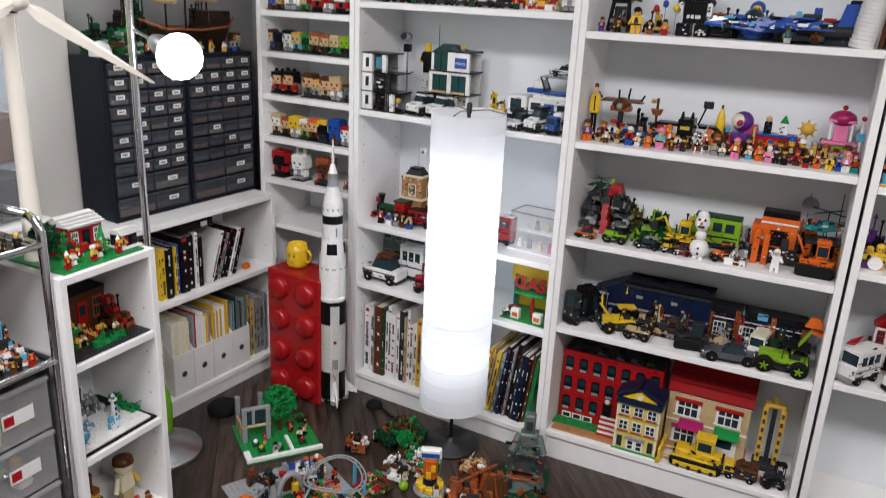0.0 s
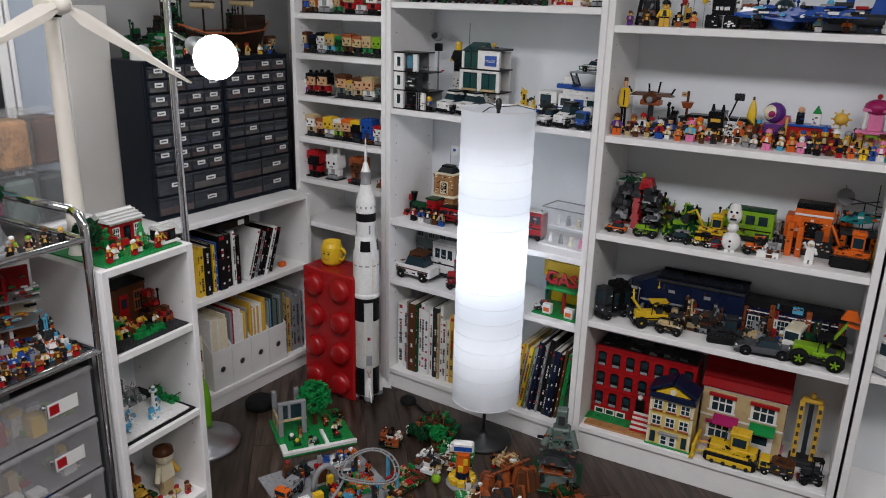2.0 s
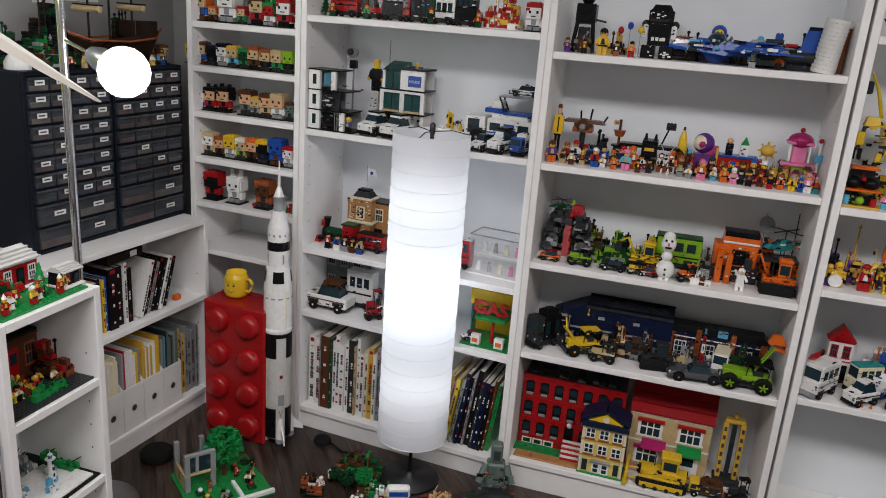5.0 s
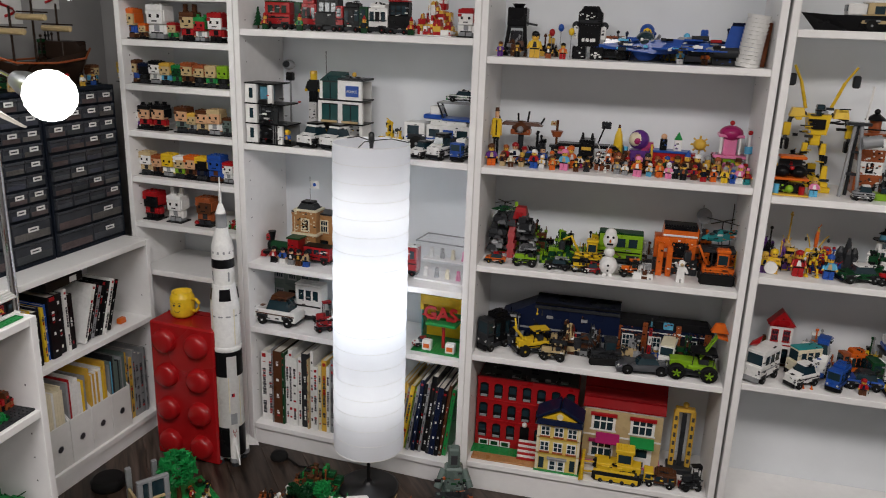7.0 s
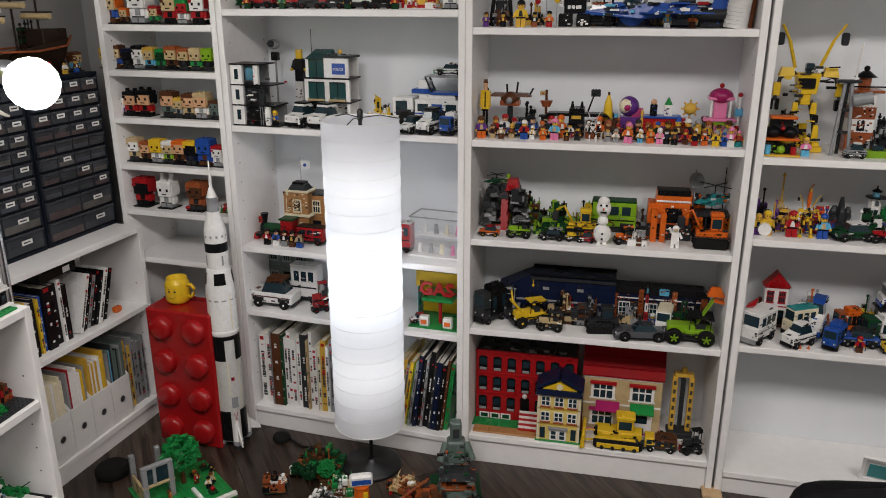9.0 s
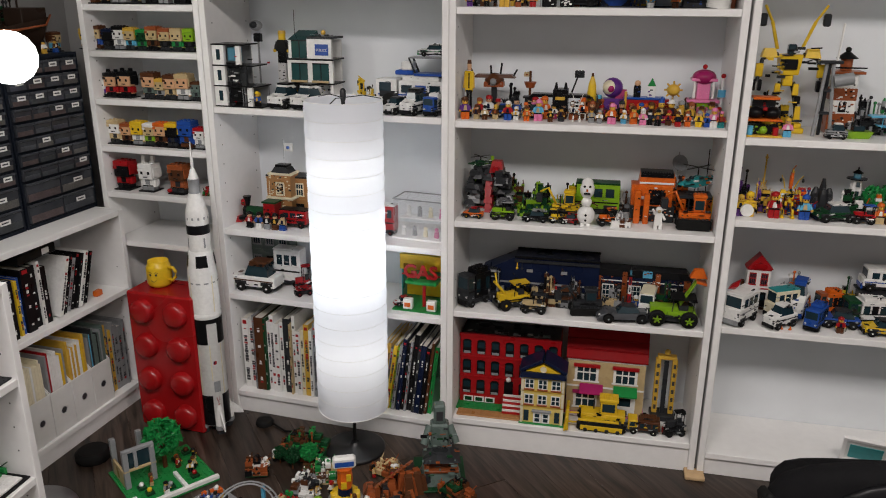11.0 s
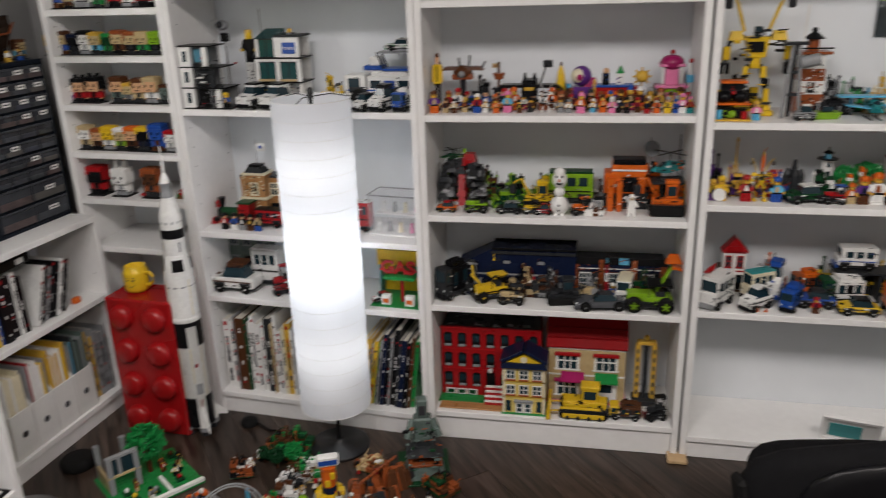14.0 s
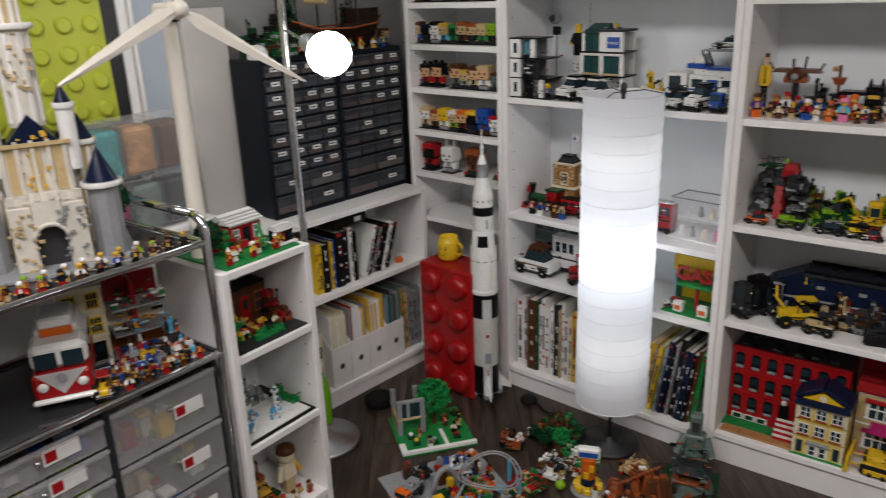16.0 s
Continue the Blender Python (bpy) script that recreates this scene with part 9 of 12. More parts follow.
for sx in (-0.0465, 0.0465):
    part("rim_spokes", Geo().lathe([(0.0155, 0), (0.0155, 0.002)], n=12, m=Matrix.Translation((sx, -0.0505, 0.0255)) @ Matrix.Rotation(math.pi / 2, 4, "X")), plastic("black"), mt)
    for k in range(5):
        part("rim_spokes", Geo().box(-0.0022, -0.0545, 0, 0.0022, -0.0526, 0.0125, m=Matrix.Translation((sx, 0, 0.0255)) @ Matrix.Rotation(k * 1.2566, 4, "Y")), plastic("lime"), mt, "lime green wheel spoke")
part("crane_jib", Geo().rod((0.02, -0.01, 0.06), (0.062, -0.01, 0.14), 0.003, n=6).rod((0.02, 0.01, 0.06), (0.062, 0.01, 0.14), 0.003, n=6).rod((0.03, -0.01, 0.08), (0.036, 0.01, 0.092), 0.002, n=5).rod((0.045, 0.01, 0.105), (0.05, -0.01, 0.118), 0.002, n=5), plastic("lime"), mt, "lime green crane jib")
part("claw", Geo().box(0.03, -0.016, 0.145, 0.075, 0.016, 0.152, m=pose(0, 0, 0, 0, 12, 0)).box(0.04, -0.012, 0.15, 0.09, -0.004, 0.178, taper=0.5).box(0.04, 0.004, 0.15, 0.09, 0.012, 0.176, taper=0.5), plastic("orange"), mt, "orange grabbing claw")
figure(MC @ pose(0.584, 0.12, ZC[1] + 0.0005, 0, 0, 0), 0.055, "navy", "blue", "skin", "white", "hair")
figure(MC @ pose(0.324, 0.12, ZC[1] + 0.0005, 0, 0, 0), 0.055, "navy", "red", "skin", "white", "hair")
brick_wall_house(MC @ pose(0.192, 0.175, ZC[0] + 0.0005), 0.335, 0.12, 0.252)
steps = thing("toy_steps", "red and white striped toy front steps", "toy steps", MC @ pose(0.208, 0.075, ZC[0] + 0.007), "toy buildings")
for k in range(8):
    part("step", Geo().box(-0.03, -0.024 + k * 0.0055, 0, 0.03, -0.0187 + k * 0.0055, 0.0062 * (k + 1)), plastic(("red", "white")[k % 2]), steps)
solid("base_board", Geo().rbox(-0.12, -0.04, 0, 0.1, 0.0, 0.006, 0.001).studs(-0.12, -0.04, 0.1, 0.0, 0.006, p=0.012), plastic("ochre"), "brown flat toy base board before red house", "base plate", MC @ pose(0.15, 0.062, ZC[0] + 0.0005))
town_hall(MC @ pose(0.312, 0.06, ZC[0] + 0.0005), 0.138, 0.08, 0.228)
house(MC @ pose(0.51, 0.175, ZC[0] + 0.0005, 0, 0, 0), 0.25, 0.1, 0.315, "tan", "red", 2, 2, "gable", "white", extra="tan brick-built toy shop house with red roof", door="white", base="pink")
for ax0, ac in ((-0.055, "magenta"), (0.055, "green")):
    aw = thing("toy_awning", "%s toy shop awning" % ac, "toy awning", MC @ pose(0.52 + ax0, 0.122, ZC[0] + 0.092), "toy buildings")
    part("cloth", Geo().add([(-0.038, 0.008, 0.022), (0.038, 0.008, 0.022), (0.038, -0.03, 0), (-0.038, -0.03, 0), (-0.038, 0.008, 0.018), (0.038, 0.008, 0.018), (0.038, -0.03, -0.004), (-0.038, -0.03, -0.004)], [(0, 3, 2, 1), (4, 5, 6, 7), (2, 3, 7, 6), (0, 4, 7, 3), (1, 2, 6, 5)]), plastic(ac), aw)
digger(MC @ pose(0.498, 0.05, ZC[0] + 0.0005, 0, 0, 0), 0.2, 0.1, 0.11, "yellow", "bulldozer")
car(MC @ pose(0.637, 0.045, ZC[0] + 0.0005, 0, 0, 0), 0.1, 0.045, 0.058, "yellow", "brown", "white", "truck", "dkgrey")
stack(MC @ pose(0.709, 0.05, ZC[0] + 0.0005, 0, 0, 0), 0.025, 0.02, 0.018, ('red', 'dkgrey'), 97, "brick_model", "small red toy driver block", "toy model", peak=0.5, spires=2, base=None)
car(MC @ pose(0.733, 0.045, ZC[0] + 0.0005, 0, 0, 20), 0.065, 0.029, 0.087, "dkgrey", "black", "dkgrey", "tractor", "black")
crane = thing("toy_crane", "tall yellow brick-built toy crane mast", "toy crane", MC @ pose(0.70, 0.15, ZC[0] + 0.0005), "toy models")
part("foot", Geo().rbox(-0.04, -0.03, 0, 0.04, 0.03, 0.02, 0.002), DKGREY, crane)
for s in (-1, 1):
    part("mast", Geo().rbox(s * 0.026 - 0.008, -0.01, 0.02, s * 0.026 + 0.008, 0.01, 0.215, 0.0015), plastic("gold"), crane, "yellow mast girder")
    for k in range(6):
        # dark plates paint the shade in the girder's holes
        part("girder_hole", Geo().box(s * 0.026 - 0.004, -0.0108, 0.035 + 0.03 * k, s * 0.026 + 0.004, -0.0102, 0.05 + 0.03 * k), INK_AND_HOLE, crane)
part("cable_slot", Geo().box(-0.007, -0.006, 0.02, 0.007, 0.006, 0.205), DKGREY, crane)
part("head", Geo().rbox(-0.03, -0.012, 0.215, 0.03, 0.012, 0.228, 0.002).ball(0, -0.004, 0.24, 0.01), plastic("gold"), crane)
stack(MC @ pose(0.075, 0.2, ZC[2] + 0.0005, 0, 0, 0), 0.089, 0.04, 0.09, ('lime', 'dkgreen', 'black', 'grey'), 301, "toy_machine", "small lime brick-built machine behind vehicles", "toy model", peak=0.5, spires=2, base=None)
stack(MC @ pose(0.181, 0.2, ZC[2] + 0.0005, 0, 0, 0), 0.106, 0.04, 0.109, ('black', 'dkgreen', 'lime', 'brown'), 302, "toy_machine", "small black brick-built machine behind vehicles", "toy model", peak=0.5, spires=2, base=None)
stack(MC @ pose(0.376, 0.2, ZC[2] + 0.0005, 0, 0, 0), 0.124, 0.04, 0.09, ('black', 'yellow', 'dkgrey', 'lime'), 303, "toy_machine", "small black brick-built machine behind vehicles", "toy model", peak=0.5, spires=2, base=None)
stack(MC @ pose(0.536, 0.2, ZC[2] + 0.0005, 0, 0, 0), 0.078, 0.04, 0.072, ('brown', 'grey', 'dkgrey', 'white'), 304, "toy_machine", "small brown brick-built machine behind vehicles", "toy model", peak=0.5, spires=2, base=None)
stack(MC @ pose(0.695, 0.2, ZC[2] + 0.0005, 0, 0, 0), 0.106, 0.04, 0.127, ('orange', 'dkgrey', 'black', 'orange'), 305, "toy_machine", "small orange brick-built machine behind vehicles", "toy model", peak=0.5, spires=2, base=None)
stack(MC @ pose(0.128, 0.115, ZC[1] + 0.0005, 0, 0, 0), 0.107, 0.035, 0.109, ('dkgrey', 'black', 'navy', 'grey'), 311, "toy_gear", "small dark brick-built gear between the vehicles", "toy model", peak=0.5, spires=2, base=None)
stack(MC @ pose(0.298, 0.115, ZC[1] + 0.0005, 0, 0, 0), 0.107, 0.035, 0.102, ('black', 'dkgrey', 'brown', 'tan'), 312, "toy_gear", "small dark brick-built gear between the vehicles", "toy model", peak=0.5, spires=2, base=None)
stack(MC @ pose(0.387, 0.115, ZC[1] + 0.0005, 0, 0, 0), 0.089, 0.035, 0.091, ('dkgrey', 'grey', 'black', 'brown'), 313, "toy_gear", "small dark brick-built gear between the vehicles", "toy model", peak=0.5, spires=2, base=None)
stack(MC @ pose(0.512, 0.115, ZC[1] + 0.0005, 0, 0, 0), 0.089, 0.035, 0.08, ('grey', 'dkgrey', 'tan'), 314, "toy_gear", "small dark brick-built gear between the vehicles", "toy model", peak=0.5, spires=2, base=None)
stack(MC @ pose(0.682, 0.115, ZC[1] + 0.0005, 0, 0, 0), 0.107, 0.035, 0.109, ('black', 'dkgreen', 'brown', 'navy'), 315, "toy_gear", "small dark brick-built gear between the vehicles", "toy model", peak=0.5, spires=2, base=None)
stack(MC @ pose(0.395, 0.19, ZC[4] + 0.0005, 0, 0, 0), 0.115, 0.035, 0.084, ('black', 'rust', 'navy', 'dkgrey'), 321, "toy_gear", "dark brick-built space gear on the shelf", "toy model", peak=0.5, spires=2, base=None)
stack(MC @ pose(0.493, 0.19, ZC[4] + 0.0005, 0, 0, 0), 0.098, 0.035, 0.077, ('blue', 'grey', 'yellow', 'navy'), 322, "toy_gear", "dark brick-built space gear on the shelf", "toy model", peak=0.5, spires=2, base=None)
stack(MC @ pose(0.69, 0.19, ZC[4] + 0.0005, 0, 0, 0), 0.082, 0.035, 0.1, ('navy', 'dkgrey', 'blue'), 323, "toy_gear", "dark brick-built space gear on the shelf", "toy model", peak=0.5, spires=2, base=None)
stack(MC @ pose(0.173, 0.19, ZC[4] + 0.0005, 0, 0, 0), 0.066, 0.035, 0.067, ('black', 'brown', 'gold'), 324, "toy_gear", "dark brick-built space gear on the shelf", "toy model", peak=0.5, spires=2, base=None)


# ---- toys on the fourth bookcase ----
stack(MD @ pose(0.128, 0.21, ZD[1] + 0.0005, 0, 0, 0), 0.113, 0.03, 0.116, ('brown', 'dkgreen', 'black'), 331, "toy_gear", "brick-built machine parts behind the vehicles", "toy model", peak=0.5, spires=2, base=None)
stack(MD @ pose(0.25, 0.21, ZD[1] + 0.0005, 0, 0, 0), 0.113, 0.03, 0.119, ('orange', 'grey', 'white'), 332, "toy_gear", "brick-built machine parts behind the vehicles", "toy model", peak=0.5, spires=2, base=None)
stack(MD @ pose(0.392, 0.21, ZD[1] + 0.0005, 0, 0, 0), 0.132, 0.03, 0.116, ('dkgreen', 'yellow', 'black', 'grey'), 333, "toy_gear", "brick-built machine parts behind the vehicles", "toy model", peak=0.5, spires=2, base=None)
stack(MD @ pose(0.562, 0.21, ZD[1] + 0.0005, 0, 0, 0), 0.094, 0.03, 0.116, ('dkgrey', 'yellow', 'black'), 334, "toy_gear", "brick-built machine parts behind the vehicles", "toy model", peak=0.5, spires=2, base=None)
stack(MD @ pose(0.675, 0.21, ZD[1] + 0.0005, 0, 0, 0), 0.113, 0.03, 0.127, ('dkgrey', 'black', 'green'), 335, "toy_gear", "brick-built machine parts behind the vehicles", "toy model", peak=0.5, spires=2, base=None)
stack(MD @ pose(0.089, 0.115, ZD[2] + 0.0005, 0, 0, 0), 0.104, 0.03, 0.088, ('black', 'gold', 'purple'), 341, "toy_scenery", "small colourful brick-built scenery on the shelf", "toy model", peak=0.5, spires=2, base=None)
stack(MD @ pose(0.21, 0.115, ZD[2] + 0.0005, 0, 0, 0), 0.086, 0.03, 0.078, ('red', 'blue', 'orange'), 342, "toy_scenery", "small colourful brick-built scenery on the shelf", "toy model", peak=0.5, spires=2, base=None)
stack(MD @ pose(0.34, 0.115, ZD[2] + 0.0005, 0, 0, 0), 0.104, 0.03, 0.078, ('dkgreen', 'white', 'black'), 343, "toy_scenery", "small colourful brick-built scenery on the shelf", "toy model", peak=0.5, spires=2, base=None)
stack(MD @ pose(0.434, 0.115, ZD[2] + 0.0005, 0, 0, 0), 0.104, 0.03, 0.088, ('green', 'tan', 'orange', 'white'), 344, "toy_scenery", "small colourful brick-built scenery on the shelf", "toy model", peak=0.5, spires=2, base=None)
stack(MD @ pose(0.607, 0.115, ZD[2] + 0.0005, 0, 0, 0), 0.138, 0.03, 0.07, ('red', 'black', 'grey', 'orange'), 345, "toy_scenery", "small colourful brick-built scenery on the shelf", "toy model", peak=0.5, spires=2, base=None)
stack(MD @ pose(0.728, 0.115, ZD[2] + 0.0005, 0, 0, 0), 0.086, 0.03, 0.078, ('magenta', 'teal', 'dkgreen'), 346, "toy_scenery", "small colourful brick-built scenery on the shelf", "toy model", peak=0.5, spires=2, base=None)
stack(MD @ pose(0.105, 0.2, ZD[3] + 0.0005, 0, 0, 0), 0.156, 0.03, 0.106, ('yellow', 'black', 'dkgrey'), 351, "toy_scenery", "dark brick-built scenery behind toy models", "toy model", peak=0.5, spires=2, base=None)
stack(MD @ pose(0.401, 0.2, ZD[3] + 0.0005, 0, 0, 0), 0.139, 0.03, 0.089, ('grey', 'dkgrey', 'green'), 352, "toy_scenery", "dark brick-built scenery behind toy models", "toy model", peak=0.5, spires=2, base=None)
stack(MD @ pose(0.548, 0.2, ZD[3] + 0.0005, 0, 0, 0), 0.104, 0.03, 0.106, ('purple', 'tan', 'brown'), 353, "toy_scenery", "dark brick-built scenery behind toy models", "toy model", peak=0.5, spires=2, base=None)
stack(MD @ pose(0.721, 0.2, ZD[3] + 0.0005, 0, 0, 0), 0.122, 0.03, 0.106, ('dkgrey', 'purple', 'black'), 354, "toy_scenery", "dark brick-built scenery behind toy models", "toy model", peak=0.5, spires=2, base=None)
robot(MD @ pose(0.13, 0.14, ZD[3] + 0.0005, 0, 0, 0), 0.308, "yellow", "dkgrey")
model("toy_arcade", "orange and black brick-built arcade stall on yellow plate", "toy model", MD @ pose(0.067, 0.06, ZD[3] + 0.0005), ("plate", "gold", "box", -0.05, -0.04, 0, 0.05, 0.035, 0.005), ("counter", "black", "box", -0.04, -0.02, 0.005, 0.04, 0.02, 0.03), ("dome", "black", "ball", -0.022, 0, 0.062, 0.022, 0.8), ("dome", "black", "ball", 0.022, 0, 0.062, 0.022, 0.8), ("shelf", "orange", "box", -0.046, -0.03, 0.042, 0.046, 0.02, 0.048), ("roof", "orange", "box", -0.034, -0.025, 0.1, 0.034, 0.02, 0.107), ("back", "dkgrey", "box", -0.03, 0.01, 0.048, 0.03, 0.02, 0.1), ("globe", "lime", "ball", 0, -0.025, 0.018, 0.011), ("jar", "azure", "drum", -0.034, -0.026, 0.005, 0.03, 0.008), ("jar", "red", "drum", 0.032, -0.026, 0.005, 0.026, 0.008), ("lamp", "red", "ball", 0.0, -0.02, 0.075, 0.006))
model("toy_gantry", "grey brick-built launch gantry on splayed legs", "toy tower", MD @ pose(0.225, 0.09, ZD[3] + 0.0005), ("leg", "grey", "rod", -0.022, -0.012, 0, -0.008, 0, 0.2, 0.005), ("leg", "grey", "rod", 0.022, -0.012, 0, 0.008, 0, 0.2, 0.005), ("leg", "dkgrey", "rod", 0, 0.02, 0, 0, 0.004, 0.2, 0.005), ("cross_bar", "dkgrey", "box", -0.018, -0.01, 0.06, 0.018, -0.004, 0.068), ("cross_bar", "dkgrey", "box", -0.014, -0.008, 0.12, 0.014, -0.002, 0.128), ("platform", "dkgrey", "box", -0.03, -0.014, 0.196, 0.03, 0.014, 0.204), ("tank", "grey", "rod", 0.012, -0.012, 0.15, 0.06, -0.012, 0.16, 0.017), ("mast", "white", "rod", 0.016, 0, 0.204, 0.02, 0, 0.3, 0.003))
model("toy_lighthouse", "dark red and white brick-built lighthouse with black lantern", "toy tower", MD @ pose(0.285, 0.17, ZD[3] + 0.0005), ("wall", "rust", "box", -0.036, -0.028, 0, 0.036, 0.03, 0.055), ("wall", "white", "box", -0.034, -0.026, 0.055, 0.034, 0.028, 0.092), ("wall", "rust", "box", -0.034, -0.026, 0.092, 0.034, 0.028, 0.125), ("wall", "white", "box", -0.032, -0.024, 0.125, 0.032, 0.026, 0.165), ("window", "black", "box", -0.01, -0.0275, 0.06, 0.01, -0.026, 0.088), ("window", "white", "box", -0.012, -0.0265, 0.128, 0.012, -0.024, 0.16), ("gallery", "rust", "box", -0.045, -0.038, 0.165, 0.045, 0.036, 0.172), ("rail", "black", "box", -0.046, -0.039, 0.18, 0.046, -0.036, 0.184), ("lantern", "rust", "drum", 0, 0, 0.172, 0.205, 0.016), ("cap", "black", "drum", 0, 0, 0.205, 0.222, 0.03, 0.008), ("knob", "black", "ball", 0, 0, 0.228, 0.008), group="toy buildings")
stack(MD @ pose(0.35, 0.16, ZD[3] + 0.0005, 0, 0, 0), 0.103, 0.05, 0.105, ('dkgrey', 'grey', 'black'), 102, "toy_ship", "dark grey brick-built shipwreck", "toy model", peak=0.5, spires=3, base=None)
car(MD @ pose(0.257, 0.05, ZD[3] + 0.0005, 0, 0, 0), 0.055, 0.025, 0.043, "grey", "white", "dkgrey", "car", "black")
boat = thing("toy_boat", "lime green toy boat on the shelf", "toy boat", MD @ pose(0.3, 0.07, ZD[3] + 0.0005, 0, 0, 8), "toy models")
part("hull", Geo().add([(-0.055, 0, 0.018), (-0.02, -0.02, 0.02), (0.05, -0.02, 0.02), (0.05, 0.02, 0.02), (-0.02, 0.02, 0.02), (-0.035, 0, 0), (0, -0.01, 0), (0.045, -0.01, 0), (0.045, 0.01, 0), (0, 0.01, 0)], [(0, 1, 2, 3, 4), (9, 8, 7, 6, 5), (0, 5, 6, 1), (1, 6, 7, 2), (2, 7, 8, 3), (3, 8, 9, 4), (4, 9, 5, 0)]), plastic("lime"), boat)
part("cabin", Geo().rbox(0, -0.012, 0.02, 0.03, 0.012, 0.034, 0.002), TINT, boat)
flyer(MD @ pose(0.435, 0.08, ZD[3] + 0.0005, 0, 0, 90), 0.152, 0.078, "teal", "azure", "plane")
solid("toy_wing", Geo().rbox(-0.075, -0.018, 0, 0.075, 0.018, 0.005, 0.001).rod((-0.04, 0, 0), (-0.04, 0, -0.03), 0.0015, n=5).rod((0.04, 0, 0), (0.04, 0, -0.03), 0.0015, n=5), plastic("azure"), "light blue upper wing of the toy plane", "toy wing", MD @ pose(0.418, 0.085, ZD[3] + 0.058))
stack(MD @ pose(0.491, 0.18, ZD[3] + 0.0005, 0, 0, 0), 0.107, 0.05, 0.095, ('tan', 'gold', 'tan', 'cream'), 103, "toy_temple", "tan brick-built temple with pointed tops", "toy model", peak=0.5, spires=3, base=None)
stack(MD @ pose(0.586, 0.18, ZD[3] + 0.0005, 0, 0, 0), 0.1, 0.06, 0.116, ('rust', 'brown', 'purple', 'rust'), 104, "toy_ship", "reddish brown brick-built sailing hulk", "toy model", peak=0.5, spires=4, base=None)
car(MD @ pose(0.626, 0.1, ZD[3] + 0.0005, 0, 0, 0), 0.14, 0.06, 0.092, "azure", "azure", "dkgrey", "van", "lime")
model("toy_clock_tower", "tall purple and black brick-built haunted clock tower", "toy tower", MD @ pose(0.672, 0.19, ZD[3] + 0.0005), ("storey", "purple", "box", -0.04, -0.03, 0, 0.04, 0.03, 0.11), ("arch", "black", "box", -0.032, -0.033, 0.012, -0.006, -0.03, 0.085), ("arch", "black", "box", 0.006, -0.033, 0.012, 0.032, -0.03, 0.085), ("ledge", "dkgrey", "box", -0.046, -0.036, 0.11, 0.046, 0.032, 0.12), ("frame", "black", "box", -0.036, -0.026, 0.12, -0.024, 0.02, 0.2), ("frame", "black", "box", 0.024, -0.026, 0.12, 0.036, 0.02, 0.2), ("bell", "rust", "drum", 0, 0, 0.135, 0.175, 0.018, 0.008), ("ledge", "dkgrey", "box", -0.042, -0.032, 0.2, 0.042, 0.028, 0.208), ("clock_house", "black", "box", -0.034, -0.024, 0.208, 0.034, 0.024, 0.268), ("roof", "purple", "wedge", -0.042, -0.03, 0.268, 0.042, 0.03, 0.33, 0.75), ("dormer", "purple", "wedge", -0.012, -0.034, 0.268, 0.012, -0.02, 0.3, 0.5), group="toy buildings")
solid("toy_clock", Geo().lathe([(0.022, 0), (0.022, 0.004)], n=20, m=Matrix.Rotation(math.pi / 2, 4, "X")).lathe([(0.008, 0.004), (0.008, 0.005)], 1, n=12, m=Matrix.Rotation(math.pi / 2, 4, "X")), [WHITE, plastic("red")], "round white toy clock face on the purple tower", "toy clock", MD @ pose(0.672, 0.164, ZD[3] + 0.24))
model("toy_haunted_house", "purple roofed brick-built haunted toy house", "toy house", MD @ pose(0.735, 0.12, ZD[3] + 0.0005), ("wall", "dkgrey", "box", -0.045, -0.03, 0, 0.04, 0.04, 0.1), ("window", "black", "box", -0.034, -0.032, 0.02, -0.012, -0.03, 0.07), ("window", "white", "box", 0.006, -0.032, 0.02, 0.026, -0.03, 0.03), ("window", "white", "box", 0.006, -0.032, 0.045, 0.026, -0.03, 0.055), ("ledge", "black", "box", -0.048, -0.034, 0.1, 0.044, 0.042, 0.106), ("roof", "purple", "wedge", -0.05, -0.035, 0.106, 0.03, 0.04, 0.16, 0.55), ("gable", "purple", "wedge", 0.01, -0.03, 0.106, 0.046, 0.03, 0.19, 0.8), ("spire", "dkgrey", "drum", 0.0, 0.0, 0.15, 0.235, 0.012, 0.001), ("spire", "purple", "drum", 0.04, 0.0, 0.17, 0.2, 0.006, 0.001), group="toy buildings")
stack(MD @ pose(0.765, 0.1, ZD[3] + 0.0005, 0, 0, 0), 0.023, 0.02, 0.102, ('green', 'dkgrey'), 107, "toy_vine", "green climbing vine on grey bricks", "toy model", peak=0.5, spires=2, base=None)
figure(MD @ pose(0.132, 0.05, ZD[3] + 0.0005, 0, 0, 0), 0.053, "azure", "pink", "flesh", "gold", "hair")
figure(MD @ pose(0.505, 0.05, ZD[3] + 0.0005, 0, 0, 0), 0.073, "white", "white", "flesh", "white", "hair")
figure(MD @ pose(0.523, 0.05, ZD[3] + 0.0005, 0, 0, 0), 0.08, "dkgrey", "purple", "flesh", "orange", "hair")
figure(MD @ pose(0.576, 0.05, ZD[3] + 0.0005, 0, 0, 0), 0.057, "red", "orange", "flesh", "rust", "hair")
figure(MD @ pose(0.613, 0.05, ZD[3] + 0.0005, 0, 0, 0), 0.057, "purple", "purple", "flesh", "rust", "hair")
figure(MD @ pose(0.651, 0.05, ZD[3] + 0.0005, 0, 0, 0), 0.057, "brown", "lime", "flesh", "brown", "hair")
figure(MD @ pose(0.685, 0.05, ZD[3] + 0.0005, 0, 0, 0), 0.06, "blue", "white", "flesh", "gold", "hair")
figure(MD @ pose(0.714, 0.05, ZD[3] + 0.0005, 0, 0, 0), 0.04, "brown", "brown", "flesh", "brown", "hair")
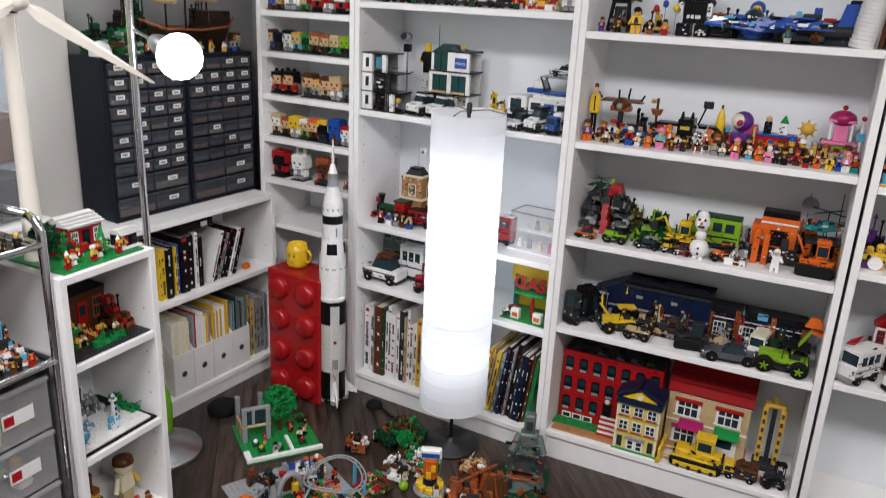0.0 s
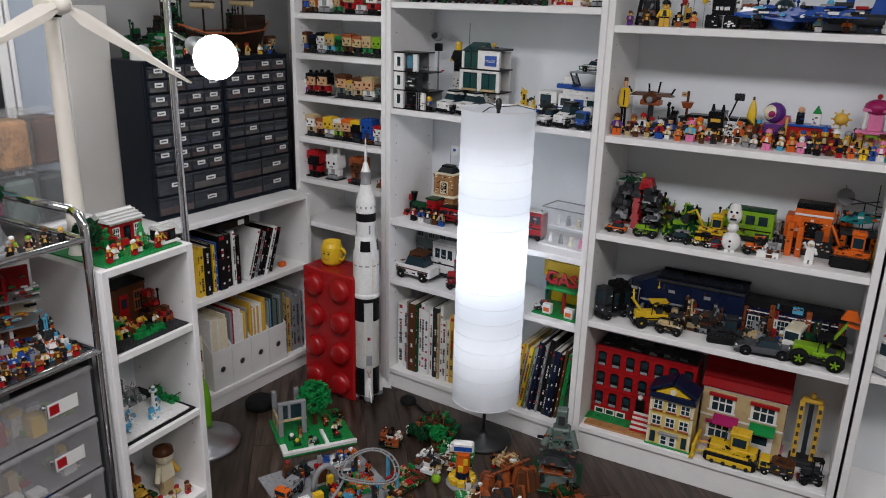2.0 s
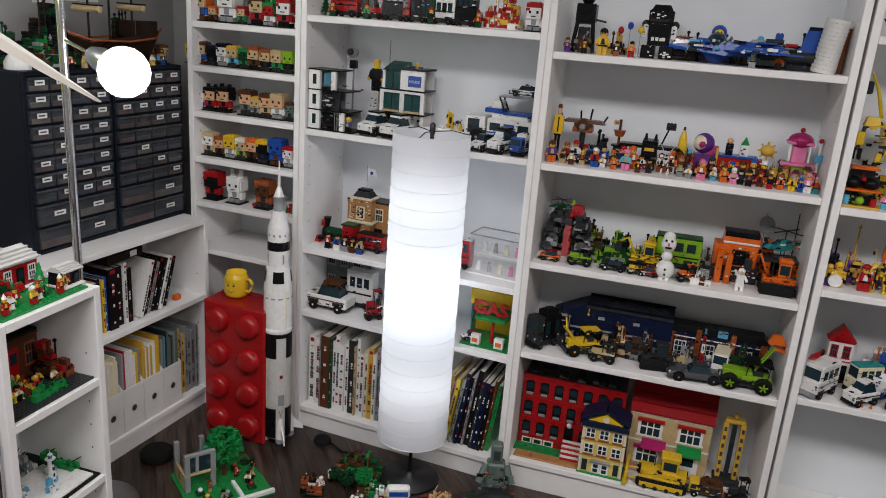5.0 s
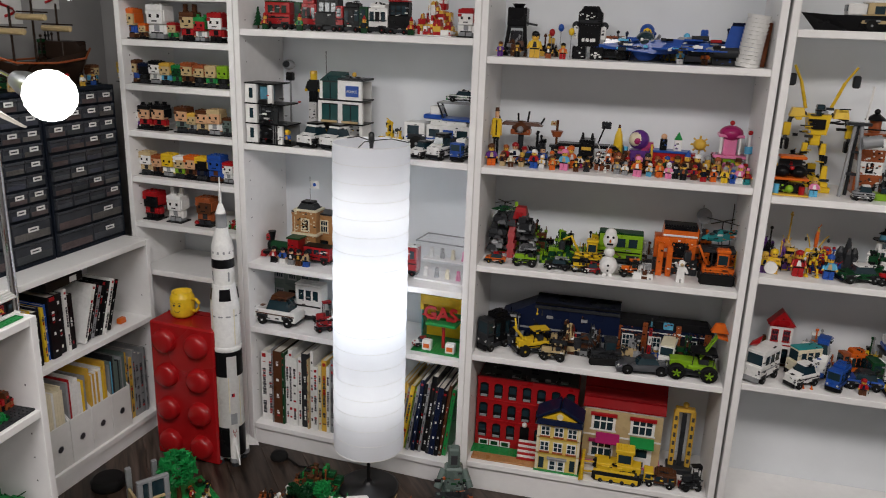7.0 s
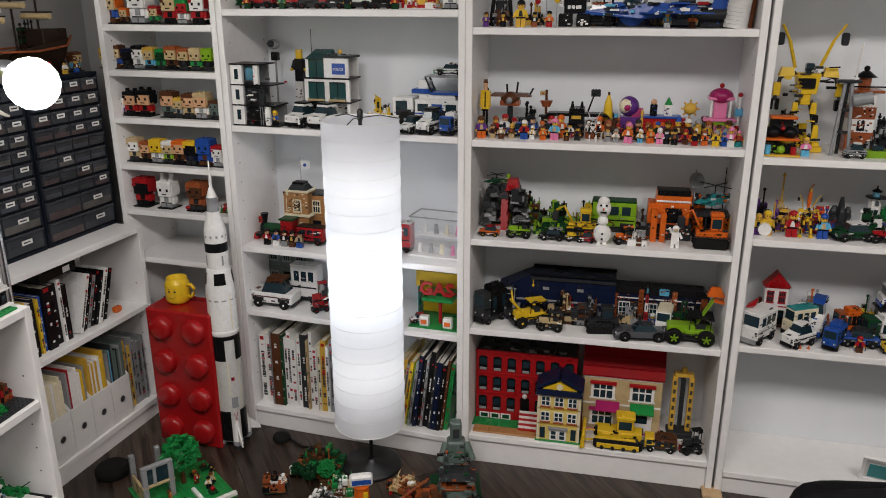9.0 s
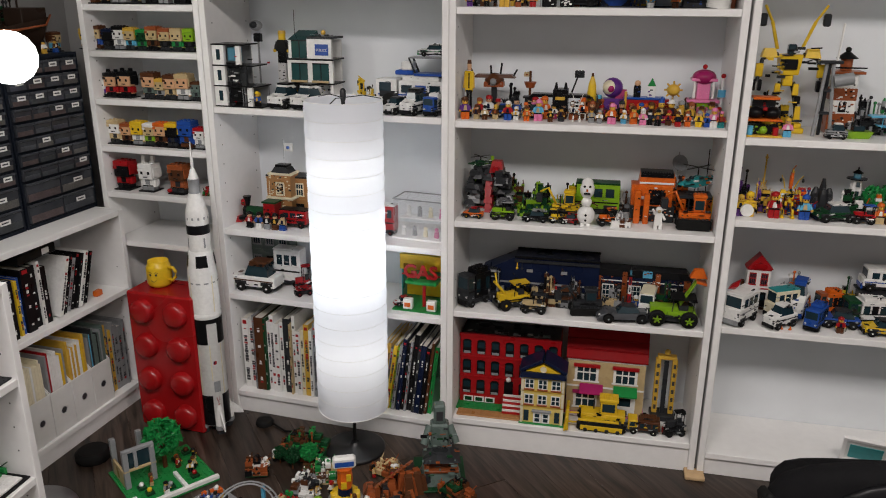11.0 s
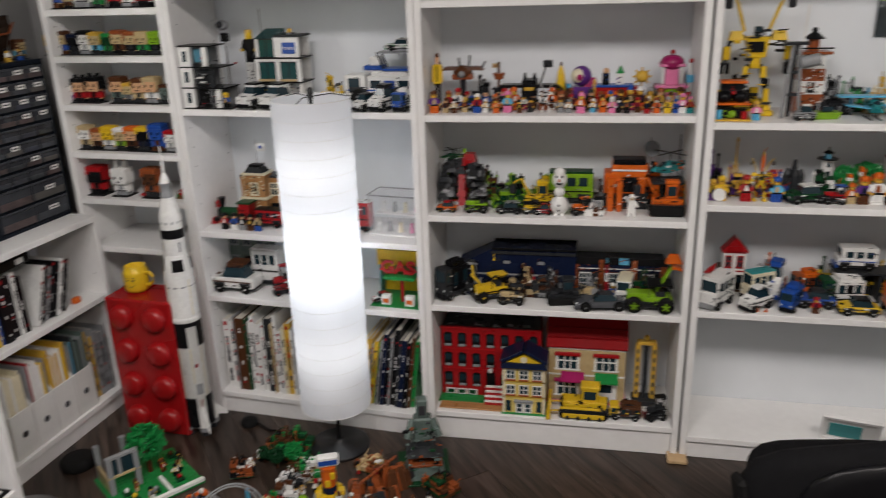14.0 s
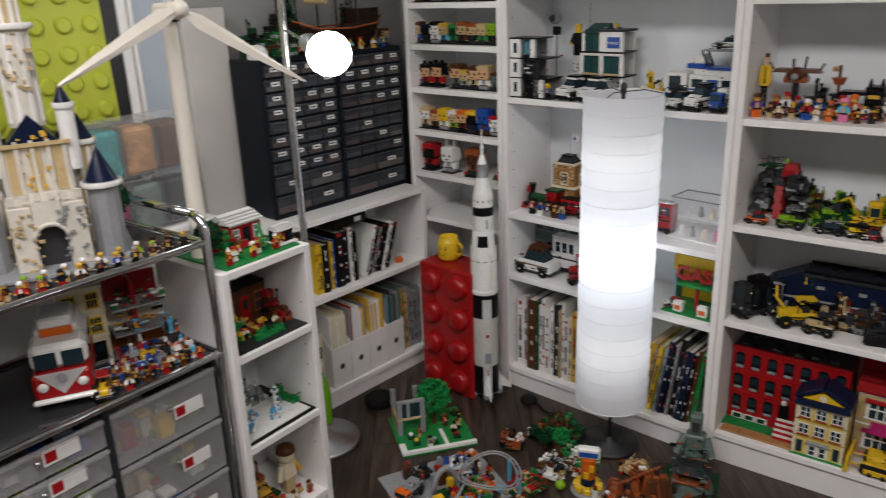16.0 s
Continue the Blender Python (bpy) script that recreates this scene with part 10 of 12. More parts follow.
figure(MD @ pose(0.543, 0.05, ZD[3] + 0.0005, 0, 0, 0), 0.033, "brown", "rust", "flesh", "white", "hair")
bag = thing("toy_bag", "dark glossy printed toy bag pinned on the bookcase back", "toy bag", MD @ pose(0.462, 0.263, ZD[3] + 0.2), "toy models")
part("foil", Geo().rbox(0, -0.006, 0, 0.135, 0, 0.125, 0.003), shader("dark_printed_foil", (0.035, 0.045, 0.05), 0.12, vary=0.6, scale=25, bump=0.8, bump_scale=30), bag)
part("green_header", Geo().box(0.004, -0.0075, 0.098, 0.131, -0.006, 0.121).box(0.012, -0.0085, 0.1, 0.03, -0.0075, 0.119, 1), [plastic("lime"), plastic("red")], bag, "lime green header strip")
part("printed_figure", Geo().box(0.05, -0.0072, 0.02, 0.075, -0.006, 0.05).box(0.095, -0.0072, 0.025, 0.12, -0.006, 0.055), plastic("rust"), bag)
stack(MD @ pose(0.051, 0.14, ZD[2] + 0.0005, 0, 0, 0), 0.059, 0.04, 0.128, ('black', 'purple', 'black'), 111, "toy_creature", "black and purple spiky brick creature", "toy model", peak=0.5, spires=2, base=None)
stack(MD @ pose(0.121, 0.17, ZD[2] + 0.0005, 0, 0, 0), 0.049, 0.03, 0.159, ('gold', 'tan', 'gold'), 112, "toy_statue", "golden brick-built tapering statue", "toy model", peak=0.5, spires=1, base=None)
robot(MD @ pose(0.166, 0.06, ZD[2] + 0.0005, 0, 0, 0), 0.11, "yellow", "gold")
stack(MD @ pose(0.182, 0.13, ZD[2] + 0.0005, 0, 0, 0), 0.038, 0.03, 0.117, ('orange', 'gold'), 113, "toy_flame", "orange brick-built flame column", "toy model", peak=0.5, spires=0, base=None)
solid("toy_drum_kit", Geo().lathe([(0.018, -0.008), (0.018, 0.008)], n=18, m=Matrix.Translation((0, 0, 0.019)) @ Matrix.Rotation(math.pi / 2, 4, "X")).cyl(-0.018, 0.01, 0, 0.045, 0.0015, 1, n=6).cyl(-0.018, 0.01, 0.045, 0.047, 0.014, 1, n=12).cyl(0.02, 0.012, 0, 0.04, 0.0015, 1, n=6).cyl(0.02, 0.012, 0.04, 0.042, 0.014, 1, n=12), [WHITE, plastic("gold")], "tiny white toy drum kit with golden cymbals", "toy drum", MD @ pose(0.055, 0.05, ZD[2] + 0.0005))
figure(MD @ pose(0.038, 0.06, ZD[2] + 0.0005, 0, 0, 0), 0.062, "purple", "yellow", "skin", "gold", "hair")
figure(MD @ pose(0.062, 0.06, ZD[2] + 0.0005, 0, 0, 0), 0.072, "gold", "yellow", "skin", "yellow", "hair")
figure(MD @ pose(0.129, 0.06, ZD[2] + 0.0005, 0, 0, 0), 0.076, "red", "red", "skin", "red", "hair")
figure(MD @ pose(0.21, 0.06, ZD[2] + 0.0005, 0, 0, 0), 0.072, "blue", "azure", "skin", "blue", "hair")
figure(MD @ pose(0.436, 0.06, ZD[2] + 0.0005, 0, 0, 0), 0.079, "brown", "purple", "skin", "orange", "hair")
figure(MD @ pose(0.47, 0.06, ZD[2] + 0.0005, 0, 0, 0), 0.09, "white", "white", "skin", "orange", "hair")
figure(MD @ pose(0.406, 0.06, ZD[2] + 0.0005, 0, 0, 0), 0.059, "tan", "orange", "skin", "orange", "hair")
figure(MD @ pose(0.507, 0.06, ZD[2] + 0.0005, 0, 0, 0), 0.069, "brown", "orange", "skin", "rust", "hair")
rock(MD @ pose(0.274, 0.16, ZD[2] + 0.0005, 0, 0, 0), 0.06, 0.05, 0.1, "dkgrey", 115, "dark grey toy rock with pointed top")
car(MD @ pose(0.288, 0.06, ZD[2] + 0.0005, 0, 0, 15), 0.109, 0.049, 0.052, "dkgreen", "white", "grey", "car", "black")
tower(MD @ pose(0.358, 0.15, ZD[2] + 0.0005, 0, 0, 0), 0.139, 0.021, ('white', 'red', 'white'), "black", "small white and red toy tower with dark cap")
car(MD @ pose(0.362, 0.05, ZD[2] + 0.0005, 0, 0, 0), 0.06, 0.027, 0.055, "red", "blue", "grey", "tractor", "black")
toy_tree(MD @ pose(0.407, 0.15, ZD[2] + 0.0005, 0, 0, 0), 0.085, "green", "brown", "round", 3)
toy_tree(MD @ pose(0.491, 0.18, ZD[2] + 0.0005, 0, 0, 0), 0.085, "green", "brown", "round", 4)
toy_tree(MD @ pose(0.477, 0.21, ZD[2] + 0.0005, 0, 0, 0), 0.085, "green", "brown", "round", 5)
house(MD @ pose(0.566, 0.17, ZD[2] + 0.0005, 0, 0, 0), 0.088, 0.05, 0.104, "white", "magenta", 2, 3, "flat", "orange", extra="white toy shop with magenta flat roof", door="black", base="grey")
house(MD @ pose(0.626, 0.17, ZD[2] + 0.0005, 0, 0, 0), 0.064, 0.05, 0.101, "azure", "teal", 2, 2, "flat", "white", extra="light blue toy shop with teal roof", door="black", base="grey")
stack(MD @ pose(0.676, 0.17, ZD[2] + 0.0005, 0, 0, 0), 0.088, 0.05, 0.104, ('purple', 'dkgreen', 'magenta', 'teal'), 116, "toy_hut", "purple and green brick-built jungle hut", "toy model", peak=0.5, spires=2, base=None)
stack(MD @ pose(0.543, 0.1, ZD[2] + 0.0005, 0, 0, 0), 0.103, 0.04, 0.063, ('orange', 'rust', 'red', 'brown'), 117, "brick_model", "orange brick-built race stand", "toy model", peak=0.5, spires=2, base=None)
car(MD @ pose(0.555, 0.05, ZD[2] + 0.0005, 0, 0, 0), 0.118, 0.053, 0.062, "black", "red", "dkgrey", "car", "black")
car(MD @ pose(0.669, 0.05, ZD[2] + 0.0005, 0, 0, 0), 0.094, 0.042, 0.058, "red", "black", "dkgrey", "buggy", "black")
car(MD @ pose(0.646, 0.1, ZD[2] + 0.0005, 0, 0, 0), 0.069, 0.031, 0.053, "magenta", "red", "dkgrey", "car", "black")
house(MD @ pose(0.745, 0.14, ZD[2] + 0.0005, 0, 0, 0), 0.07, 0.05, 0.093, "yellow", "lime", 2, 2, "pediment", "red", extra="yellow toy hut with lime pointed roof", door="black", base="green")
stack(MD @ pose(0.75, 0.05, ZD[2] + 0.0005, 0, 0, 0), 0.057, 0.03, 0.048, ('gold', 'orange', 'yellow', 'pink'), 118, "toy_stand", "small golden brick-built stand", "toy model", peak=0.5, spires=0, base=None)
car(MD @ pose(0.076, 0.06, ZD[1] + 0.0005, 0, 0, 55), 0.115, 0.055, 0.101, "white", "white", "grey", "van", "grey")
solid("toy_canoe", Geo().add([(-0.04, 0, 0.02), (0, -0.012, 0.014), (0.04, 0, 0.02), (0, 0.012, 0.014), (0, 0, 0)], [(0, 1, 4), (1, 2, 4), (2, 3, 4), (3, 0, 4), (0, 3, 2, 1)]), plastic("red"), "red toy canoe on the camper van roof", "toy boat", MD @ pose(0.052, 0.06, ZD[1] + 0.1, 0, -8, 55))
house(MD @ pose(0.138, 0.2, ZD[1] + 0.0005, 0, 0, 0), 0.068, 0.035, 0.176, "white", "red", 2, 2, "pediment", "red", extra="white toy chapel with red gable roof", door="black", base="brown")
car(MD @ pose(0.188, 0.05, ZD[1] + 0.0005, 0, 0, 40), 0.1, 0.045, 0.072, "white", "white", "grey", "car", "black")
car(MD @ pose(0.203, 0.13, ZD[1] + 0.0005, 0, 0, 30), 0.093, 0.042, 0.093, "cream", "teal", "grey", "van", "black")
car(MD @ pose(0.257, 0.16, ZD[1] + 0.0005, 0, 0, 70), 0.102, 0.046, 0.106, "white", "blue", "grey", "jeep", "blue")
car(MD @ pose(0.287, 0.06, ZD[1] + 0.0005, 0, 0, 60), 0.088, 0.04, 0.08, "blue", "blue", "grey", "truck", "black")
car(MD @ pose(0.344, 0.17, ZD[1] + 0.0005, 0, 0, 20), 0.075, 0.034, 0.091, "rust", "orange", "grey", "truck", "black")
car(MD @ pose(0.36, 0.09, ZD[1] + 0.0005, 0, 0, 0), 0.108, 0.049, 0.055, "blue", "dkgrey", "grey", "car", "black")
car(MD @ pose(0.435, 0.13, ZD[1] + 0.0005, 0, 0, 10), 0.12, 0.054, 0.093, "dkgreen", "white", "white", "truck", "black")
car(MD @ pose(0.468, 0.05, ZD[1] + 0.0005, 0, 0, 0), 0.11, 0.05, 0.05, "yellow", "black", "white", "car", "black")
figure(MD @ pose(0.351, 0.04, ZD[1] + 0.0005, 0, 0, 0), 0.05, "brown", "red", "skin", "red", "hair")
stand = thing("toy_ramp", "dark grey raised toy ramp with posts", "toy ramp", MD @ pose(0.5, 0.18, ZD[1] + 0.0005), "toy models")
part("deck", Geo().rbox(-0.08, -0.04, 0.085, 0.2, 0.04, 0.092, 0.001), DKGREY, stand)
for sx in (-0.07, 0.05, 0.19):
    part("post", Geo().box(sx - 0.004, -0.03, 0, sx + 0.004, 0.03, 0.085), DKGREY, stand)
car(MD @ pose(0.48, 0.18, ZD[1] + 0.0932), 0.11, 0.055, 0.072, "white", "white", "grey", "van", "blue")
car(MD @ pose(0.573, 0.06, ZD[1] + 0.0005, 0, 0, 88), 0.1, 0.058, 0.098, "orange", "orange", "grey", "truck", "grey")
car(MD @ pose(0.648, 0.06, ZD[1] + 0.0005, 0, 0, 85), 0.09, 0.07, 0.112, "lime", "dkgreen", "lime", "tractor", "black")
car(MD @ pose(0.737, 0.1, ZD[1] + 0.0005, 0, 0, 85), 0.11, 0.075, 0.122, "green", "orange", "grey", "truck", "black")
solid("toy_plough_blade", Geo().rbox(-0.055, -0.004, 0, 0.055, 0.004, 0.034, 0.002).rbox(-0.055, -0.008, 0.03, 0.055, 0, 0.036, 0.001), plastic("orange"), "wide orange toy snow plough blade", "toy plough", MD @ pose(0.715, 0.022, ZD[1] + 0.0005))
solid("toy_cone", Geo().cyl(0, 0, 0, 0.0015, 0.005, n=8).cyl(0, 0, 0.0015, 0.012, 0.0035, n=8, r2=0.001), plastic("orange"), "tiny orange toy traffic cone on the shelf", "toy cone", MD @ pose(0.165, 0.028, ZD[1] + 0.0005, 0, 0, 0), "toy cones")
solid("toy_cone", Geo().cyl(0, 0, 0, 0.0015, 0.005, n=8).cyl(0, 0, 0.0015, 0.012, 0.0035, n=8, r2=0.001), plastic("orange"), "tiny orange toy traffic cone on the shelf", "toy cone", MD @ pose(0.191, 0.028, ZD[1] + 0.0005, 0, 0, 0), "toy cones")
solid("toy_cone", Geo().cyl(0, 0, 0, 0.0015, 0.005, n=8).cyl(0, 0, 0.0015, 0.012, 0.0035, n=8, r2=0.001), plastic("orange"), "tiny orange toy traffic cone on the shelf", "toy cone", MD @ pose(0.214, 0.028, ZD[1] + 0.0005, 0, 0, 0), "toy cones")
hull = thing("toy_boat", "black and white brick-built toy boat on the upper shelf", "toy boat", MD @ pose(0.16, 0.12, ZD[4] + 0.0005), "toy models")
part("hull", Geo().add([(-0.12, 0, 0.045), (-0.05, -0.035, 0.04), (0.12, -0.035, 0.04), (0.12, 0.035, 0.04), (-0.05, 0.035, 0.04), (-0.08, 0, 0), (0, -0.02, 0), (0.11, -0.02, 0), (0.11, 0.02, 0), (0, 0.02, 0)], [(0, 1, 2, 3, 4), (9, 8, 7, 6, 5), (0, 5, 6, 1), (1, 6, 7, 2), (2, 7, 8, 3), (3, 8, 9, 4), (4, 9, 5, 0)]), BLK, hull)
part("deck_house", Geo().rbox(-0.01, -0.022, 0.04, 0.08, 0.022, 0.07, 0.003), WHITE, hull)
part("deck_window", Geo().box(-0.012, -0.018, 0.05, -0.01, 0.018, 0.066), TINT, hull)
car(MD @ pose(0.253, 0.12, ZD[4] + 0.0005, 0, 0, 0), 0.136, 0.061, 0.076, "tan", "white", "grey", "van", "black")


# ---- toys on the fifth bookcase ----
shuttle = thing("toy_shuttle", "white brick-built toy shuttle on sloping dark launch ramp", "toy aircraft", MG @ pose(0.12, 0.13, ZG[2] + 0.0005), "toy models")
part("ramp", Geo().add([(-0.09, -0.05, 0), (0.12, -0.05, 0), (0.12, 0.05, 0), (-0.09, 0.05, 0), (-0.09, -0.05, 0.13), (-0.09, 0.05, 0.13)], [(3, 2, 1, 0), (0, 1, 4), (2, 3, 5), (1, 2, 5, 4), (3, 0, 4, 5)]), DKGREY, shuttle, "dark grey launch ramp")
part("hull", Geo().rbox(-0.12, -0.035, 0, 0.12, 0.035, 0.03, 0.01, m=pose(0.02, 0, 0.09, 0, 33, 0)).rbox(-0.11, -0.012, 0.03, -0.05, 0.012, 0.06, 0.006, m=pose(0.02, 0, 0.09, 0, 33, 0)), WHITE, shuttle)
part("hatch", Geo().box(-0.06, -0.02, 0.03, 0, 0.02, 0.032, m=pose(0.02, 0, 0.09, 0, 33, 0)), DKGREY, shuttle)
for s in (-1, 1):
    part("wing", Geo().rbox(-0.1, s * 0.035, 0.004, 0.02, s * 0.075, 0.012, 0.002, m=pose(0.02, 0, 0.09, 0, 33, 0)), WHITE, shuttle)
flyer(MG @ pose(0.254, 0.06, ZG[2] + 0.0005, 0, 0, 20), 0.184, 0.102, "white", "grey", "spaceship")
stack(MG @ pose(0.347, 0.18, ZG[2] + 0.0005, 0, 0, 0), 0.123, 0.06, 0.197, ('black', 'dkgrey', 'black'), 131, "toy_crawler", "black brick-built space crawler", "toy model", peak=0.5, spires=4, base=None)
stack(MG @ pose(0.499, 0.17, ZG[2] + 0.0005, 0, 0, 0), 0.192, 0.08, 0.214, ('black', 'rust', 'dkgrey', 'black'), 132, "toy_outpost", "dark red and black brick-built space base", "toy model", peak=0.5, spires=4, base=None)
figure(MG @ pose(0.365, 0.05, ZG[2] + 0.0005, 0, 0, 0), 0.054, "dkgrey", "tan", "skin", "brown", "hair")
figure(MG @ pose(0.399, 0.05, ZG[2] + 0.0005, 0, 0, 0), 0.054, "dkgrey", "tan", "skin", "brown", "hair")
figure(MG @ pose(0.457, 0.05, ZG[2] + 0.0005, 0, 0, 0), 0.054, "dkgrey", "tan", "skin", "brown", "hair")
house(MG @ pose(0.18, 0.17, ZG[1] + 0.0005, 0, 0, 0), 0.102, 0.06, 0.149, "red", "rust", 2, 2, "flat", "grey", extra="red brick-built toy fire station tower", door="black", base="dkgrey")
stack(MG @ pose(0.176, 0.19, ZG[1] + 0.0005, 0, 0, 0), 0.062, 0.03, 0.225, ('red', 'rust', 'red'), 133, "toy_tower", "red brick-built fire tower sign", "toy model", peak=0.5, spires=0, base=None)
car(MG @ pose(0.09, 0.06, ZG[1] + 0.0005, 0, 0, 60), 0.164, 0.074, 0.089, "red", "red", "white", "truck", "white")
car(MG @ pose(0.167, 0.06, ZG[1] + 0.0005, 0, 0, 25), 0.133, 0.06, 0.089, "red", "red", "white", "truck", "white")
car(MG @ pose(0.28, 0.06, ZG[1] + 0.0005, 0, 0, 30), 0.134, 0.06, 0.089, "red", "red", "white", "truck", "white")
car(MG @ pose(0.392, 0.09, ZG[1] + 0.0005, 0, 0, 40), 0.14, 0.063, 0.09, "red", "red", "white", "truck", "white")
for k, (lx, ly) in enumerate(((0.14, 0.075), (0.24, 0.08))):
    lad = thing("toy_ladder", "long white toy fire engine ladder", "toy ladder", MG @ pose(lx, ly, ZG[1] + 0.094, 0, 9, 180 + 25), "toy models")
    for s in (-1, 1):
        part("rail", Geo().box(-0.09, s * 0.009 - 0.0015, 0, 0.09, s * 0.009 + 0.0015, 0.004), WHITE, lad)
    for q in range(14):
        part("rung", Geo().box(-0.084 + q * 0.0129, -0.0075, 0.001, -0.081 + q * 0.0129, 0.0075, 0.003), WHITE, lad)
stack(MG @ pose(0.261, 0.13, ZG[1] + 0.0005, 0, 0, 0), 0.107, 0.05, 0.062, ('red', 'white', 'black', 'red'), 134, "brick_model", "red brick-built rescue cart", "toy model", peak=0.5, spires=2, base=None)
flyer(MG @ pose(0.399, 0.17, ZG[1] + 0.0005, 0, 0, 90), 0.164, 0.13, "lime", "purple", "plane")
solid("toy_prop", Geo().rbox(-0.02, -0.02, 0, 0.02, 0.02, 0.06, 0.003), plastic("dkgrey"), "grey toy stand under a plane", "toy stand", MG @ pose(0.33, 0.22, ZG[1] + 0.0005))


# ---- square-headed figures in the narrow bookcase ----
square_head(MA @ pose(0.018, 0.06, ZA[6] + 0.0005, 0, 0, 0), 0.079, "blue", "tan", "orange", 0)
square_head(MA @ pose(0.132, 0.06, ZA[6] + 0.0005, 0, 0, 0), 0.091, "white", "white", "white", 0)
square_head(MA @ pose(0.184, 0.06, ZA[6] + 0.0005, 0, 0, 0), 0.046, "green", "tan", "red", 0)
square_head(MA @ pose(0.251, 0.06, ZA[6] + 0.0005, 0, 0, 0), 0.075, "red", "tan", "brown", 2)
square_head(MA @ pose(0.294, 0.06, ZA[6] + 0.0005, 0, 0, 0), 0.062, "white", "red", "green", 1)
square_head(MA @ pose(0.356, 0.06, ZA[6] + 0.0005, 0, 0, 0), 0.075, "red", "white", "red", 0)
square_head(MA @ pose(0.066, 0.06, ZA[6] + 0.0005, 0, 0, 0), 0.041, "brown", "tan", "orange", 0)
square_head(MA @ pose(-0.027, 0.06, ZA[5] + 0.0005, 0, 0, 0), 0.054, "white", "yellow", "gold", 0)
square_head(MA @ pose(0.016, 0.06, ZA[5] + 0.0005, 0, 0, 0), 0.062, "blue", "tan", "brown", 0)
square_head(MA @ pose(0.062, 0.06, ZA[5] + 0.0005, 0, 0, 0), 0.054, "black", "black", "navy", 0)
square_head(MA @ pose(0.108, 0.06, ZA[5] + 0.0005, 0, 0, 0), 0.062, "white", "white", "black", 0)
square_head(MA @ pose(0.149, 0.06, ZA[5] + 0.0005, 0, 0, 0), 0.058, "azure", "tan", "gold", 0)
square_head(MA @ pose(0.195, 0.06, ZA[5] + 0.0005, 0, 0, 0), 0.054, "green", "dkgreen", "green", 0)
square_head(MA @ pose(0.236, 0.06, ZA[5] + 0.0005, 0, 0, 0), 0.062, "brown", "tan", "rust", 0)
square_head(MA @ pose(0.282, 0.06, ZA[5] + 0.0005, 0, 0, 0), 0.058, "black", "tan", "rust", 0)
square_head(MA @ pose(0.327, 0.06, ZA[5] + 0.0005, 0, 0, 0), 0.058, "green", "tan", "tan", 0)
square_head(MA @ pose(0.373, 0.06, ZA[5] + 0.0005, 0, 0, 0), 0.058, "black", "lime", "lime", 0)
square_head(MA @ pose(0.012, 0.06, ZA[4] + 0.0005, 0, 0, 0), 0.046, "purple", "white", "white", 1)
square_head(MA @ pose(0.054, 0.06, ZA[4] + 0.0005, 0, 0, 0), 0.066, "red", "flesh", "black", 1)
square_head(MA @ pose(0.112, 0.06, ZA[4] + 0.0005, 0, 0, 0), 0.07, "red", "flesh", "black", 1)
square_head(MA @ pose(0.205, 0.06, ZA[4] + 0.0005, 0, 0, 0), 0.07, "sand", "flesh", "brown", 0)
square_head(MA @ pose(0.242, 0.06, ZA[4] + 0.0005, 0, 0, 0), 0.054, "grey", "tan", "gold", 0)
square_head(MA @ pose(0.286, 0.06, ZA[4] + 0.0005, 0, 0, 0), 0.066, "tan", "flesh", "brown", 0)
square_head(MA @ pose(0.333, 0.06, ZA[4] + 0.0005, 0, 0, 0), 0.07, "white", "flesh", "tan", 0)
square_head(MA @ pose(0.379, 0.06, ZA[4] + 0.0005, 0, 0, 0), 0.05, "sand", "sand", "brown", 0)
square_head(MA @ pose(0.045, 0.06, ZA[3] + 0.0005, 0, 0, 0), 0.066, "tan", "white", "tan", 0)
square_head(MA @ pose(0.091, 0.06, ZA[3] + 0.0005, 0, 0, 0), 0.058, "brown", "flesh", "rust", 0)
square_head(MA @ pose(0.137, 0.06, ZA[3] + 0.0005, 0, 0, 0), 0.066, "white", "yellow", "yellow", 0)
square_head(MA @ pose(0.184, 0.06, ZA[3] + 0.0005, 0, 0, 0), 0.062, "lime", "tan", "white", 0)
square_head(MA @ pose(0.228, 0.06, ZA[3] + 0.0005, 0, 0, 0), 0.066, "brown", "flesh", "orange", 0)
square_head(MA @ pose(0.273, 0.06, ZA[3] + 0.0005, 0, 0, 0), 0.066, "navy", "black", "yellow", 0)
square_head(MA @ pose(0.329, 0.06, ZA[3] + 0.0005, 0, 0, 0), 0.075, "blue", "blue", "blue", 0)
square_head(MA @ pose(0.377, 0.06, ZA[3] + 0.0005, 0, 0, 0), 0.058, "white", "white", "red", 0)
square_head(MA @ pose(0.06, 0.06, ZA[2] + 0.0005, 0, 0, 0), 0.083, "red", "black", "red", 0)
square_head(MA @ pose(0.157, 0.06, ZA[2] + 0.0005, 0, 0, 0), 0.079, "white", "white", "white", 2)
square_head(MA @ pose(0.278, 0.06, ZA[2] + 0.0005, 0, 0, 0), 0.083, "rust", "brown", "rust", 0)
square_head(MA @ pose(0.018, 0.06, ZA[7] + 0.0005, 0, 0, 0), 0.062, "red", "tan", "brown", 0)
square_head(MA @ pose(0.074, 0.06, ZA[7] + 0.0005, 0, 0, 0), 0.062, "green", "tan", "black", 0)
square_head(MA @ pose(0.132, 0.06, ZA[7] + 0.0005, 0, 0, 0), 0.062, "blue", "tan", "gold", 0)
square_head(MA @ pose(0.19, 0.06, ZA[7] + 0.0005, 0, 0, 0), 0.062, "brown", "tan", "brown", 0)
square_head(MA @ pose(0.253, 0.06, ZA[7] + 0.0005, 0, 0, 0), 0.062, "orange", "white", "red", 0)
